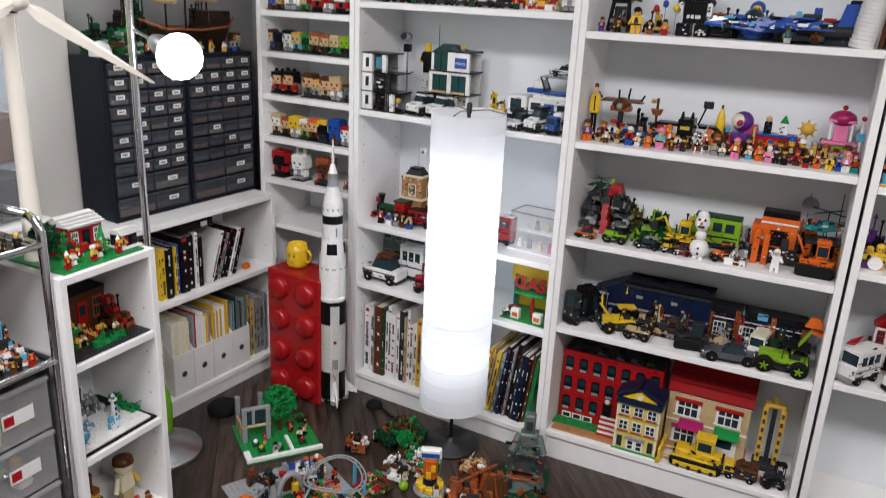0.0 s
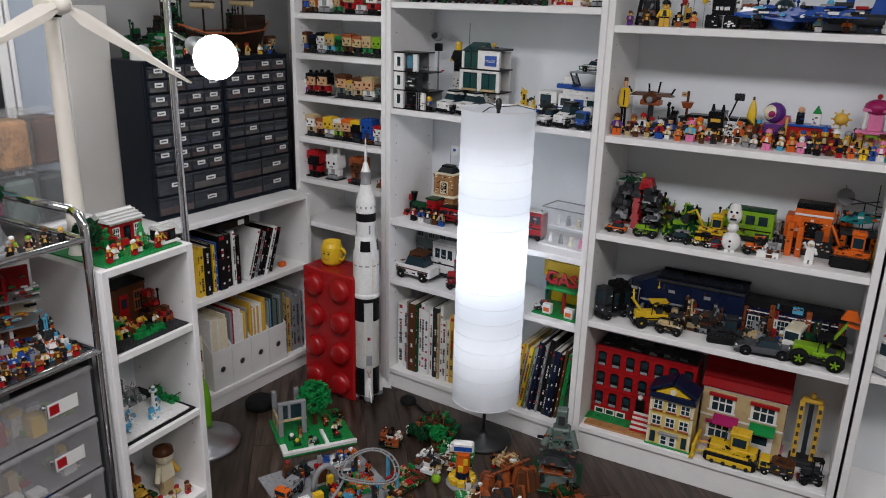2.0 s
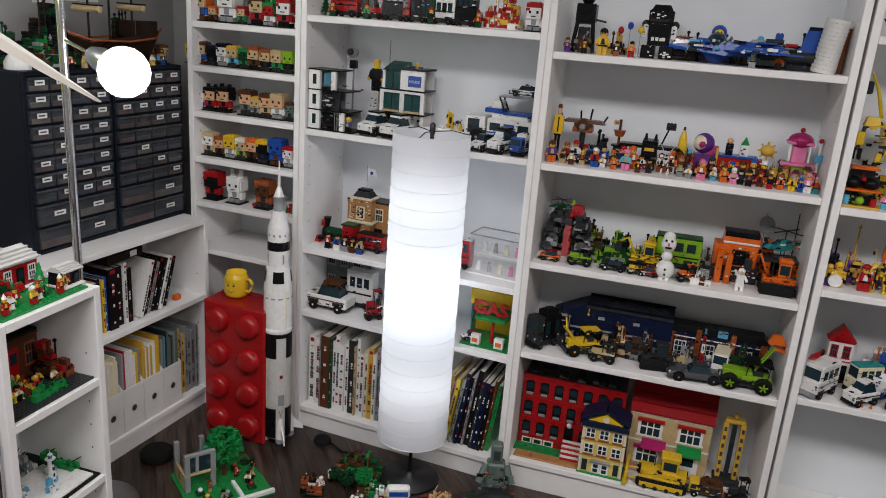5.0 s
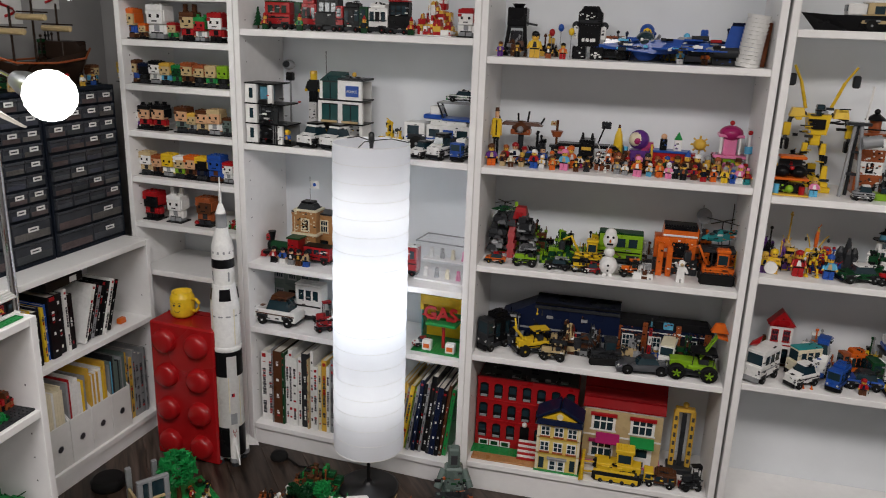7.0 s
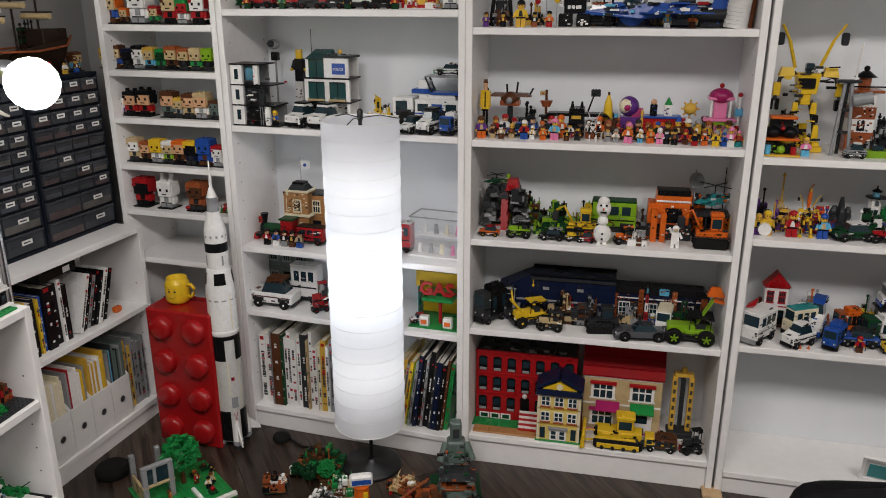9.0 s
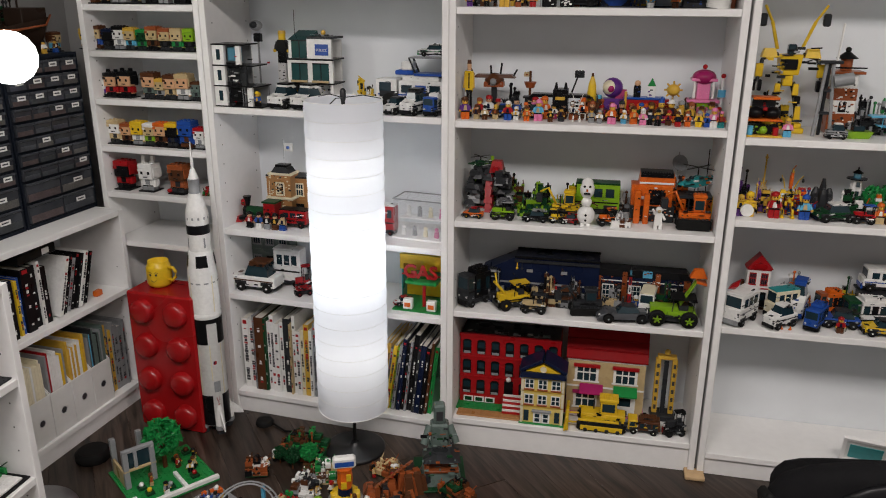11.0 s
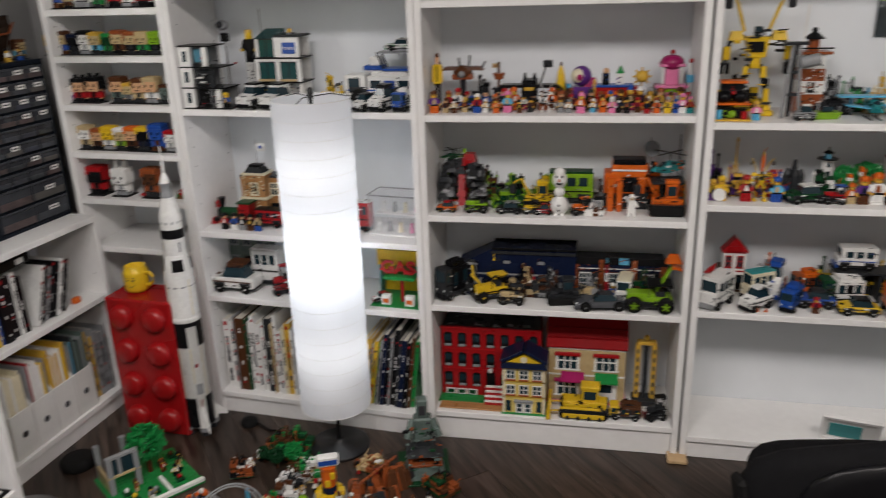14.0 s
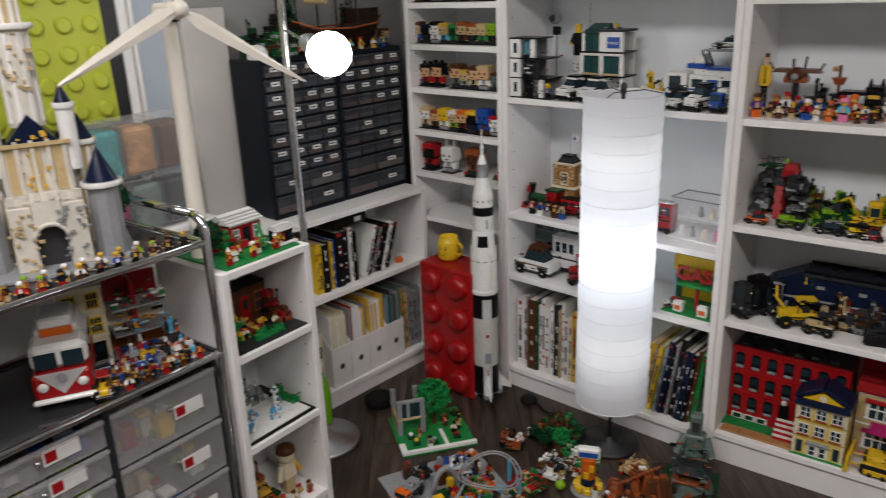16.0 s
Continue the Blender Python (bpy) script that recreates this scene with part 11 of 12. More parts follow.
square_head(MA @ pose(0.315, 0.06, ZA[7] + 0.0005, 0, 0, 0), 0.062, "black", "tan", "black", 0)
square_head(MA @ pose(0.369, 0.06, ZA[7] + 0.0005, 0, 0, 0), 0.062, "tan", "white", "rust", 0)
solid("toy_fish", Geo().ball(0, 0, 0.008, 0.01, n=8, sz=0.7).box(0.006, -0.002, 0.004, 0.016, 0.002, 0.012), plastic("red"), "small red toy piece on the shelf", "toy piece", MA @ pose(0.24, 0.05, ZA[2] + 0.0005))
stack(MA @ pose(0.39, 0.06, ZA[2] + 0.0005), 0.04, 0.03, 0.03, ("green", "brown", "red"), 141, "brick_model", "small green and brown brick model", "toy model")


# ---- low bookcase: books, discs and magazine files ----
books(ME, 0.27, 0.36, ZE[1] + 0.0005, 0.19, 201, ("blue", "black", "yellow", "white", "navy"), depth=0.16)
books(ME, 0.362, 0.47, ZE[1] + 0.0005, 0.215, 202, ("black",), depth=0.2, plan=(("black", 0.034), ("black", 0.03), ("white", 0.012), ("black", 0.022)))
books(ME, 0.485, 0.62, ZE[1] + 0.0005, 0.2, 203, ("black",), lean=19, depth=0.15, plan=(("white", 0.014), ("black", 0.015), ("black", 0.014), ("grey", 0.014), ("black", 0.015), ("black", 0.014), ("white", 0.014), ("dkgrey", 0.015), ("black", 0.014)))
binder = thing("document_box", "black flat document box lying on upright books", "box", ME @ pose(0.36, 0.03, ZE[1] + 0.2175, 0, 0, 3))
part("lid", Geo().rbox(0, 0, 0, 0.16, 0.2, 0.03, 0.002), BLK, binder)
part("paper_label", Geo().box(0.1, -0.001, 0.006, 0.13, 0, 0.024), LABEL, binder, "white paper label")
solid("toy_piece", Geo().rbox(0, 0, 0, 0.03, 0.02, 0.02, 0.003), plastic("orange"), "small orange toy block beside the discs", "toy piece", ME @ pose(0.67, 0.04, ZE[1] + 0.0005))
for k in range(4):
    x = 0.285 + k * 0.093
    fl = thing("magazine_file", "white cardboard magazine file with round finger hole, filled", "magazine file", ME @ pose(x, 0.012, ZE[0] + 0.0005), "white magazine files")
    part("front", Geo().rbox(0, 0, 0, 0.09, 0.003, 0.155, 0.0006), LABEL, fl, "white card front")
    for s in (0, 0.087):
        part("side", Geo().add([(s, 0.003, 0), (s, 0.24, 0), (s, 0.24, 0.26), (s, 0.1, 0.25), (s, 0.003, 0.155), (s + 0.003, 0.003, 0), (s + 0.003, 0.24, 0), (s + 0.003, 0.24, 0.26), (s + 0.003, 0.1, 0.25), (s + 0.003, 0.003, 0.155)], [(0, 1, 2, 3, 4), (9, 8, 7, 6, 5), (0, 4, 9, 5), (4, 3, 8, 9), (3, 2, 7, 8)]), LABEL, fl)
    # dark disc paints the shade inside the finger hole
    part("finger_hole", Geo().lathe([(0.011, 0), (0.011, 0.0012)], n=18, m=Matrix.Translation((0.045, 0.0008, 0.075)) @ Matrix.Rotation(math.pi / 2, 4, "X")), INK_AND_HOLE, fl, "dark round finger hole with metal ring")
    part("hole_ring", Geo().tube([(0.045 + 0.0115 * math.cos(a * 0.524), -0.0004, 0.075 + 0.0115 * math.sin(a * 0.524)) for a in range(13)], 0.0012, n=5), STEEL, fl)
    rnd = random.Random(210 + k)
    cols = (("cream", "tan", "cream", "white"), ("grey", "white", "red", "yellow"), ("gold", "yellow", "white", "gold"), ("grey", "azure", "sand", "dkgrey"))[k]
    xx = 0.005
    while xx < 0.082:
        w = min(rnd.uniform(0.004, 0.012), 0.085 - xx)
        part("magazine", Geo().box(xx, 0.008, 0.002, xx + w - 0.0006, 0.225, rnd.uniform(0.255, 0.29)), plastic(rnd.choice(cols)), fl, "glossy magazine")
        xx += w
books(ME, 0.662, 0.765, ZE[0] + 0.0005, 0.27, 215, ("grey", "rust", "gold", "dkgrey", "tan", "grey"), depth=0.22, what="magazine")
books(ME, 0.15, 0.27, ZE[0] + 0.0005, 0.26, 216, ("tan", "white", "grey", "cream"), depth=0.2, what="magazine")

# ---- on top of the drawer cabinets ----
MTOP = ME @ pose(0.05, 0.105, 1.2562)
ship = thing("toy_sailing_ship", "dark brown and red brick-built toy sailing ship", "toy ship", MTOP @ pose(0.53, 0.085, 0) @ Matrix.Scale(1.2, 4), "toy models")
part("hull", Geo().add([(-0.16, 0, 0.085), (-0.1, -0.04, 0.06), (0.12, -0.045, 0.065), (0.15, -0.035, 0.09), (0.15, 0.035, 0.09), (0.12, 0.045, 0.065), (-0.1, 0.04, 0.06), (-0.1, 0, 0), (0.12, -0.015, 0), (0.12, 0.015, 0)], [(0, 1, 2, 3, 4, 5, 6), (0, 7, 8, 2, 1), (2, 8, 3), (3, 8, 9, 4), (4, 9, 5), (5, 9, 7, 0, 6)]), plastic("umber"), ship)
part("rail", Geo().tube([(-0.16, 0, 0.09), (-0.1, -0.042, 0.066), (0.02, -0.046, 0.062), (0.12, -0.047, 0.071), (0.15, -0.037, 0.096)], 0.003, n=6).tube([(-0.16, 0, 0.09), (-0.1, 0.042, 0.066), (0.12, 0.047, 0.071), (0.15, 0.037, 0.096)], 0.003, n=6), plastic("rust"), ship)
part("deck_house", Geo().rbox(0.06, -0.03, 0.07, 0.145, 0.03, 0.115, 0.002), plastic("umber"), ship)
for mx, mh in ((-0.07, 0.2), (0.0, 0.25), (0.08, 0.21)):
    mast = part("mast", Geo().cyl(mx, 0, 0.05, mh, 0.003, n=7), plastic("umber"), ship)
    part("yard", Geo().rod((mx, -0.05, mh * 0.75), (mx, 0.05, mh * 0.75), 0.002, n=6), plastic("umber"), mast)
    part("furled_sail", Geo().rod((mx - 0.004, -0.045, mh * 0.7), (mx - 0.004, 0.045, mh * 0.7), 0.008, n=8), plastic("tan"), mast, "tan furled sail")
stack(MTOP @ pose(0.27, 0.085, 0), 0.13, 0.1, 0.09, ("dkgreen", "green", "dkgreen", "grey", "brown"), 221, "toy_island", "dark green brick-built jungle island", "toy model", base="dkgreen")
solid("toy_dome", Geo().lathe([(0.035, 0), (0.034, 0.02), (0.026, 0.035), (0.012, 0.044), (0.001, 0.046)], n=16), WHITE, "white round toy dome beside the island", "toy dome", MTOP @ pose(0.165, 0.06, 0))
stack(MTOP @ pose(0.2, 0.13, 0), 0.08, 0.05, 0.12, ("dkgreen", "black", "dkgreen"), 222, "toy_island", "tall dark green brick-built cliff", "toy model")
for k, (tc, lc) in enumerate((("red", "black"), ("tan", "tan"), ("white", "black"), ("yellow", "white"), ("azure", "brown"), ("gold", "tan"), ("white", "gold"), ("brown", "blue"))):
    figure(MTOP @ pose(0.31 + 0.055 * k, 0.02 + 0.006 * (k % 2), 0), 0.042, lc, tc, "skin", ("black", "brown", "red")[k % 3], ("hair", "brim", "hair")[k % 3])
square_head(MTOP @ pose(0.73, 0.06, 0), 0.05, "azure", "tan", "brown")

stack(MTOP @ pose(0.34, 0.115, 0), 0.2, 0.08, 0.2, ("black", "dkgreen", "black", "umber"), 223, "toy_fort", "dark brick-built pirate fort", "toy model", spires=5)
stack(MTOP @ pose(0.64, 0.13, 0), 0.18, 0.05, 0.16, ("umber", "dkgreen", "black", "dkgrey"), 224, "toy_fort", "dark brick-built harbour wall", "toy model", spires=4)
stack(MTOP @ pose(0.66, 0.12, 0), 0.14, 0.05, 0.13, ("black", "brown", "dkgreen", "tan"), 224, "toy_fort", "dark brown brick-built harbour wall", "toy model", spires=4)

# ---- small low bookcase: scenes on its shelves ----
scene_plate = lambda z, c, lab: solid("base_plate", Geo().rbox(0.024, 0.012, 0, 0.266, 0.25, 0.0045, 0.0008).studs(0.024, 0.012, 0.266, 0.06, 0.0045, p=0.012), plastic(c), lab, "base plate", MF @ pose(0, 0, z + 0.0005), "toy scenes")
scene_plate(0.82, "green", "green studded base plate on the bookcase top")
scene_plate(ZF[2], "dkgrey", "dark grey studded base plate on a shelf")
scene_plate(ZF[1], "black", "black edged base plate on a shelf")
T = 0.8275
house(MF @ pose(0.18, 0.16, T), 0.1, 0.08, 0.085, "red", "white", 1, 3, "gable", "white", extra="small red brick-built winter house with white roof", base="white")
house(MF @ pose(0.245, 0.06, T), 0.05, 0.04, 0.05, "black", "white", 1, 2, "gable", "red", extra="small black brick-built hut with white roof", base="white")
toy_tree(MF @ pose(0.09, 0.2, T), 0.12, "green", "brown", "cone", 5)
toy_tree(MF @ pose(0.175, 0.06, T), 0.075, "green", "brown", "cone", 6)
toy_tree(MF @ pose(0.05, 0.1, T), 0.10, "dkgreen", "brown", "round", 7)
stack(MF @ pose(0.13, 0.13, T), 0.09, 0.06, 0.055, ("green", "dkgreen", "red", "green"), 231, "toy_garden", "green and red brick-built winter garden", "toy model")
for k in range(9):
    figure(MF @ pose(0.05 + 0.025 * k, 0.03 + 0.012 * (k % 3), T), 0.04, ("red", "white", "green")[k % 3], ("red", "white", "red", "yellow")[k % 4], "skin", ("white", "red", "brown")[k % 3], ("cone", "hair")[k % 2])
S1 = ZF[2] + 0.0052
house(MF @ pose(0.15, 0.19, S1), 0.2, 0.06, 0.1, "brown", "black", 1, 4, "flat", "rust", extra="dark brown brick-built tavern wall", base="brown", door="red")
stack(MF @ pose(0.235, 0.1, S1), 0.05, 0.07, 0.09, ("brown", "rust", "black", "red"), 232, "toy_tavern", "brown and red brick-built tavern corner", "toy model")
stack(MF @ pose(0.1, 0.1, S1), 0.12, 0.06, 0.045, ("red", "tan", "green", "brown", "yellow"), 233, "toy_tavern", "colourful brick-built tavern tables", "toy model")
stack(MF @ pose(0.16, 0.045, S1), 0.1, 0.03, 0.018, ("green", "green", "dkgreen"), 234, "toy_hedge", "green low brick-built hedge row", "toy model", spires=0)
for k in range(8):
    figure(MF @ pose(0.05 + 0.026 * k, 0.075 + 0.02 * (k % 2), S1), 0.04, ("brown", "tan", "black")[k % 3], ("red", "yellow", "white", "tan")[k % 4], "skin", ("brown", "gold", "black")[k % 3])
S2 = ZF[1] + 0.0052
stack(MF @ pose(0.13, 0.19, S2), 0.18, 0.06, 0.085, ("grey", "white", "grey", "sand"), 235, "toy_ruin", "pale grey brick-built mountain ruin", "toy model", spires=3)
solid("toy_ground", Geo().rbox(0.03, 0.02, 0, 0.25, 0.16, 0.006, 0.001).studs(0.03, 0.02, 0.25, 0.16, 0.006, p=0.014), plastic("white"), "white studded snow ground plate", "base plate", MF @ pose(0, 0, S2))
tower(MF @ pose(0.175, 0.075, S2 + 0.0078), 0.09, 0.009, ("white", "white"), "white", "slim white toy statue column")
for k in range(6):
    stack(MF @ pose(0.06 + 0.03 * k, 0.05 + 0.03 * (k % 3), S2 + 0.0078), 0.022, 0.018, 0.025, ("white", "grey", "azure"), 240 + k, "toy_snow_pile", "small white and grey brick pile", "toy model", spires=0)
stack(MF @ pose(0.245, 0.12, S2), 0.03, 0.1, 0.035, ("dkgreen", "green"), 236, "toy_hedge", "dark green brick-built hedge", "toy model", spires=0)
solid("toy_doll", Geo().box(-0.018, -0.012, 0, 0.018, 0.012, 0.05).box(-0.024, -0.014, 0.05, 0.024, 0.014, 0.1, 1, taper=0.2).ball(0, 0, 0.125, 0.028, 1, n=14).rod((-0.022, 0, 0.095), (-0.04, -0.01, 0.055), 0.008, 1).rod((0.022, 0, 0.095), (0.04, -0.01, 0.055), 0.008, 2).lathe([(0.03, 0.135), (0.028, 0.15), (0.01, 0.158)], 3, n=14), [plastic("tan"), plastic("cream"), plastic("gold"), plastic("brown")], "large cream brick-built doll with brown hair", "toy doll", MF @ pose(0.2, 0.09, ZF[0] + 0.0005))
stack(MF @ pose(0.1, 0.13, ZF[0] + 0.0005), 0.12, 0.1, 0.13, ("black", "dkgreen", "rust", "brown", "gold"), 237, "toy_jungle", "dark brick-built jungle scene", "toy model", spires=3)
for k in range(7):
    figure(MF @ pose(0.05 + 0.03 * k, 0.035 + 0.01 * (k % 2), ZF[0] + 0.0005), 0.042, ("red", "brown", "white")[k % 3], ("rust", "white", "gold")[k % 3], "flesh", ("brown", "red")[k % 2])

# ---- on the cart ----
CT, CM = 0.9018, 0.6118
castle = thing("toy_castle", "large white and tan brick-built toy castle, blue roofs", "toy castle", pose(-1.075, -1.385, CT, 0, 0, -24))
CW, TN, NV, GY = plastic("white"), plastic("tan"), plastic("navy"), plastic("grey")
IV = shader("ivory_castle_brick", (0.62, 0.59, 0.52), 0.4, vary=0.12, scale=60)
part("base", Geo().rbox(-0.13, -0.17, 0, 0.13, 0.17, 0.008, 0.001), GY, castle)
part("gate_house", Geo().rbox(0.0, -0.075, 0.008, 0.09, -0.03, 0.15, 0.002).rbox(0.0, 0.03, 0.008, 0.09, 0.075, 0.15, 0.002).rbox(0.0, -0.0295, 0.1, 0.09, 0.0295, 0.16, 0.002), IV, castle, "white castle gate")
part("gate_arch", Geo().tube([(0.092, 0.033 * math.cos(a * math.pi / 10), 0.075 + 0.033 * math.sin(a * math.pi / 10)) for a in range(11)], 0.005, n=6), IV, castle)
# black block that paints the shade inside the gateway
part("gate_shade", Geo().box(0.0, -0.0295, 0.008, 0.06, 0.0295, 0.0995), INK_AND_HOLE, castle)
for k in range(6):
    part("battlement", Geo().box(0.08, -0.072 + 0.026 * k, 0.1605, 0.092, -0.058 + 0.026 * k, 0.175), IV, castle)
part("keep", Geo().rbox(-0.1, -0.07, 0.008, -0.002, 0.07, 0.27, 0.002), IV, castle)
for y in (-0.045, 0.0, 0.045):
    part("keep_panel", Geo().box(-0.002, y - 0.012, 0.16, 0.001, y + 0.012, 0.26), TN, castle, "tan wall panel")
part("gable_roof", Geo().add([(-0.1, -0.05, 0.27), (0.0, -0.05, 0.27), (0.0, 0.0, 0.33), (-0.1, 0.0, 0.33), (0.0, 0.05, 0.27), (-0.1, 0.05, 0.27)], [(0, 1, 2, 3), (3, 2, 4, 5), (1, 4, 2), (0, 3, 5)]), NV, castle, "dark blue roof")
for x, y, r, h0, h1, wallm in ((-0.05, 0.0, 0.038, 0.3, 0.5, IV), (-0.05, 0.0, 0.028, 0.5, 0.6, TN), (0.04, 0.12, 0.034, 0.008, 0.16, GY), (0.04, -0.12, 0.034, 0.008, 0.16, GY), (-0.07, 0.1, 0.026, 0.008, 0.24, TN), (-0.07, -0.1, 0.026, 0.008, 0.24, TN), (-0.02, 0.075, 0.018, 0.2, 0.33, CW), (-0.02, -0.075, 0.018, 0.2, 0.33, CW)):
    tw = part("turret", Geo().lathe([(r, h0), (r, h1), (r * 1.25, h1 + 0.006), (r * 1.25, h1 + 0.018)], n=10, smooth=False), wallm, castle)
    for k in range(0 if wallm is GY else 4):
        part("turret_rib", Geo().box(r * 0.9, -0.004, h0 + 0.01, r * 1.04, 0.004, h1, m=Matrix.Translation((x, y, 0)) @ Matrix.Rotation(k * 0.7 - 1.0, 4, "Z")), CW, tw)
    tw.data.transform(Matrix.Translation((x, y, 0)))
    if h1 < 0.5 or h1 == 0.6:
        part("cone_roof", Geo().cyl(x, y, h1 + 0.018, h1 + 0.018 + r * 2.2, r * 1.05, n=10, r2=0.001), NV, tw, "dark blue cone roof")
    part("ring", Geo().lathe([(r * 1.3, h1 + 0.006), (r * 1.36, h1 + 0.012), (r * 1.3, h1 + 0.0175)], n=10, m=Matrix.Translation((x, y, 0))), CW, tw)
for k in range(5):
    part("pilaster", Geo().box(-0.001, -0.07 + k * 0.0315, 0.15, 0.006, -0.062 + k * 0.0315, 0.275), IV, castle)
part("cornice", Geo().box(-0.1, -0.075, 0.262, 0.01, 0.075, 0.27), TN, castle, "tan cornice")
for k, (fx, fy, fz) in enumerate(((0.09, 0.05, 0.05), (0.09, -0.05, 0.05), (0.0, 0.0, 0.2), (-0.05, 0.0, 0.42))):
    g = Geo()
    for q in range(26):
        a, b, e = rnd.uniform(-0.03, 0.03), rnd.uniform(-0.04, 0.09), rnd.uniform(0.002, 0.006)
        g.box(fx + 0.001, fy + a - e, fz + b - e * 0.6, fx + 0.006 if k < 3 else fx + 0.042, fy + a + e, fz + b + e * 0.6)
    tagged(part("small_bricks", g, plastic(("grey", "tan", "gold", "tan")[k]), castle, "small relief bricks"), kind="stuff")
rnd = random.Random(77)
for k in range(26):
    figure(pose(-0.89 - 0.026 * (k % 2) - 0.004 * rnd.random(), -1.17 - 0.021 * k - 0.004 * rnd.random(), CT, 0, 0, 70 + rnd.randint(-20, 20)), 0.04, rnd.choice(("black", "black", "navy", "red", "brown", "tan")), rnd.choice(("white", "black", "grey", "blue", "dkgrey", "lime", "rust", "red", "black")), rnd.choice(("skin", "flesh")), rnd.choice(("white", "black", "brown", "gold", "lime", "grey")))
toy_tree(pose(-1.15, -1.19, CT), 0.13, "dkgreen", "brown", "round", 9)
van = thing("toy_camper", "red and white brick-built toy camper van", "toy vehicle", pose(-1.04, -1.43, CM, 0, 0, 150), "toy vehicles")
part("lower_body", Geo().rbox(-0.11, -0.06, 0.022, 0.15, 0.06, 0.085, 0.008), plastic("red"), van, "red lower body")
part("front_nose", Geo().add([(-0.1115, -0.052, 0.088), (-0.1115, 0.052, 0.088), (-0.1125, 0.0, 0.035)], [(0, 1, 2), (2, 1, 0)]), CW, van, "white front v panel")
part("upper_body", Geo().rbox(-0.095, -0.058, 0.0855, 0.15, 0.058, 0.145, 0.012), CW, van, "white upper body")
part("bumper", Geo().rbox(-0.122, -0.064, 0.018, -0.108, 0.064, 0.03, 0.004), CW, van)
part("pop_roof", Geo().rbox(-0.04, -0.045, 0.1455, 0.12, 0.045, 0.165, 0.006).rbox(-0.05, -0.035, 0.1655, 0.05, 0.035, 0.19, 0.005), CW, van)
part("roof_luggage", Geo().rbox(-0.045, -0.034, 0.1456, -0.0405, 0.034, 0.1652, 0.002), plastic("orange"), van)
for s in (-1, 1):
    part("windscreen", Geo().rbox(-0.0975, s * 0.027 - 0.022, 0.092, -0.0945, s * 0.027 + 0.022, 0.128, 0.001), TINT, van)
    part("headlight", Geo().lathe([(0.011, 0), (0.009, 0.005), (0.002, 0.006)], n=14, m=Matrix.Translation((-0.1105, s * 0.04, 0.056)) @ Matrix.Rotation(-math.pi / 2, 4, "Y")), LABEL, van)
    for k in range(3):
        part("side_window", Geo().box(-0.05 + 0.06 * k, s * 0.0585 - 0.001, 0.095, 0.0 + 0.06 * k, s * 0.0585 + 0.001, 0.128), TINT, van)
    for x in (-0.06, 0.09):
        wheel(van, x, s * 0.05, 0.022, 0.018, "white")
part("badge", Geo().lathe([(0.011, 0), (0.011, 0.002)], n=16, m=Matrix.Translation((-0.1125, 0, 0.074)) @ Matrix.Rotation(-math.pi / 2, 4, "Y")), GREY, van, "round grey front badge")
car(pose(-1.09, -1.68, CM, 0, 0, 165), 0.2, 0.1, 0.11, "red", "red", "grey", "bus", "black")
house(pose(-1.13, -1.33, CM, 0, 0, 70), 0.1, 0.08, 0.2, "cream", "grey", 3, 2, "flat", "yellow", extra="pale yellow brick-built corner house", base="grey")
rooms = thing("toy_open_house", "open brick-built toy house with furnished rooms, red walls", "toy house", pose(-1.06, -1.225, CM, 0, 0, 72), "toy buildings")
for j in range(3):
    part("floor_slab", Geo().rbox(-0.065, -0.045, 0.066 * j, 0.065, 0.045, 0.066 * j + 0.005, 0.0006), GREY, rooms, "light grey floor slab")
    part("rear_wall", Geo().box(-0.065, 0.038, 0.066 * j + 0.0052, 0.065, 0.045, 0.066 * j + 0.0655), plastic(("rust", "cream", "red")[j]), rooms)
    part("partition", Geo().box(-0.012, -0.03, 0.066 * j + 0.0052, -0.004, 0.0375, 0.066 * j + 0.0655), plastic(("white", "red", "red")[j]), rooms, "red partition wall")
    fuss(rooms, 900 + j, 36, -0.06, 0.06, -0.04, 0.03, 0.066 * j + 0.008, 0.066 * j + 0.04, (("red", "blue", "white", "brown", "black"), ("orange", "gold", "white", "azure", "black"), ("green", "red", "white", "dkgrey"))[j], 0.008)
stack(pose(-0.97, -1.3, CM, 0, 0, 75), 0.17, 0.05, 0.075, ("red", "blue", "white", "yellow", "brown", "grey"), 251, "toy_street", "colourful brick-built street stalls", "toy model", spires=2)
stack(pose(-0.94, -1.2, CM, 0, 0, 75), 0.07, 0.05, 0.11, ("orange", "azure", "white", "dkgrey"), 252, "toy_street", "orange and blue brick-built kiosk", "toy model")
car(pose(-0.92, -1.41, CM, 0, 0, 150), 0.08, 0.04, 0.05, "yellow", "red", "grey", "tractor", "black")
for k in range(12):
    figure(pose(-0.9 - 0.015 * (k % 2), -1.17 - 0.024 * k, CM, 0, 0, 75), 0.04, ("red", "navy", "brown", "black")[k % 4], ("red", "dkgrey", "brown", "white", "rust")[k % 5], "skin", ("black", "brown", "black")[k % 3])

# ---- models on the floor ----
GM = pose(-0.805, -0.545, 0.0005, 0, 0, 52)
yard = thing("toy_garden_house", "brick-built ruined toy house with garden on green base", "toy house", GM, "toy models on the floor")
part("base_plate", Geo().rbox(0, 0, 0, 0.255, 0.255, 0.006, 0.001).studs(0, 0, 0.255, 0.255, 0.006, p=0.016, r=0.0036), plastic("green"), yard, "green studded base plate")
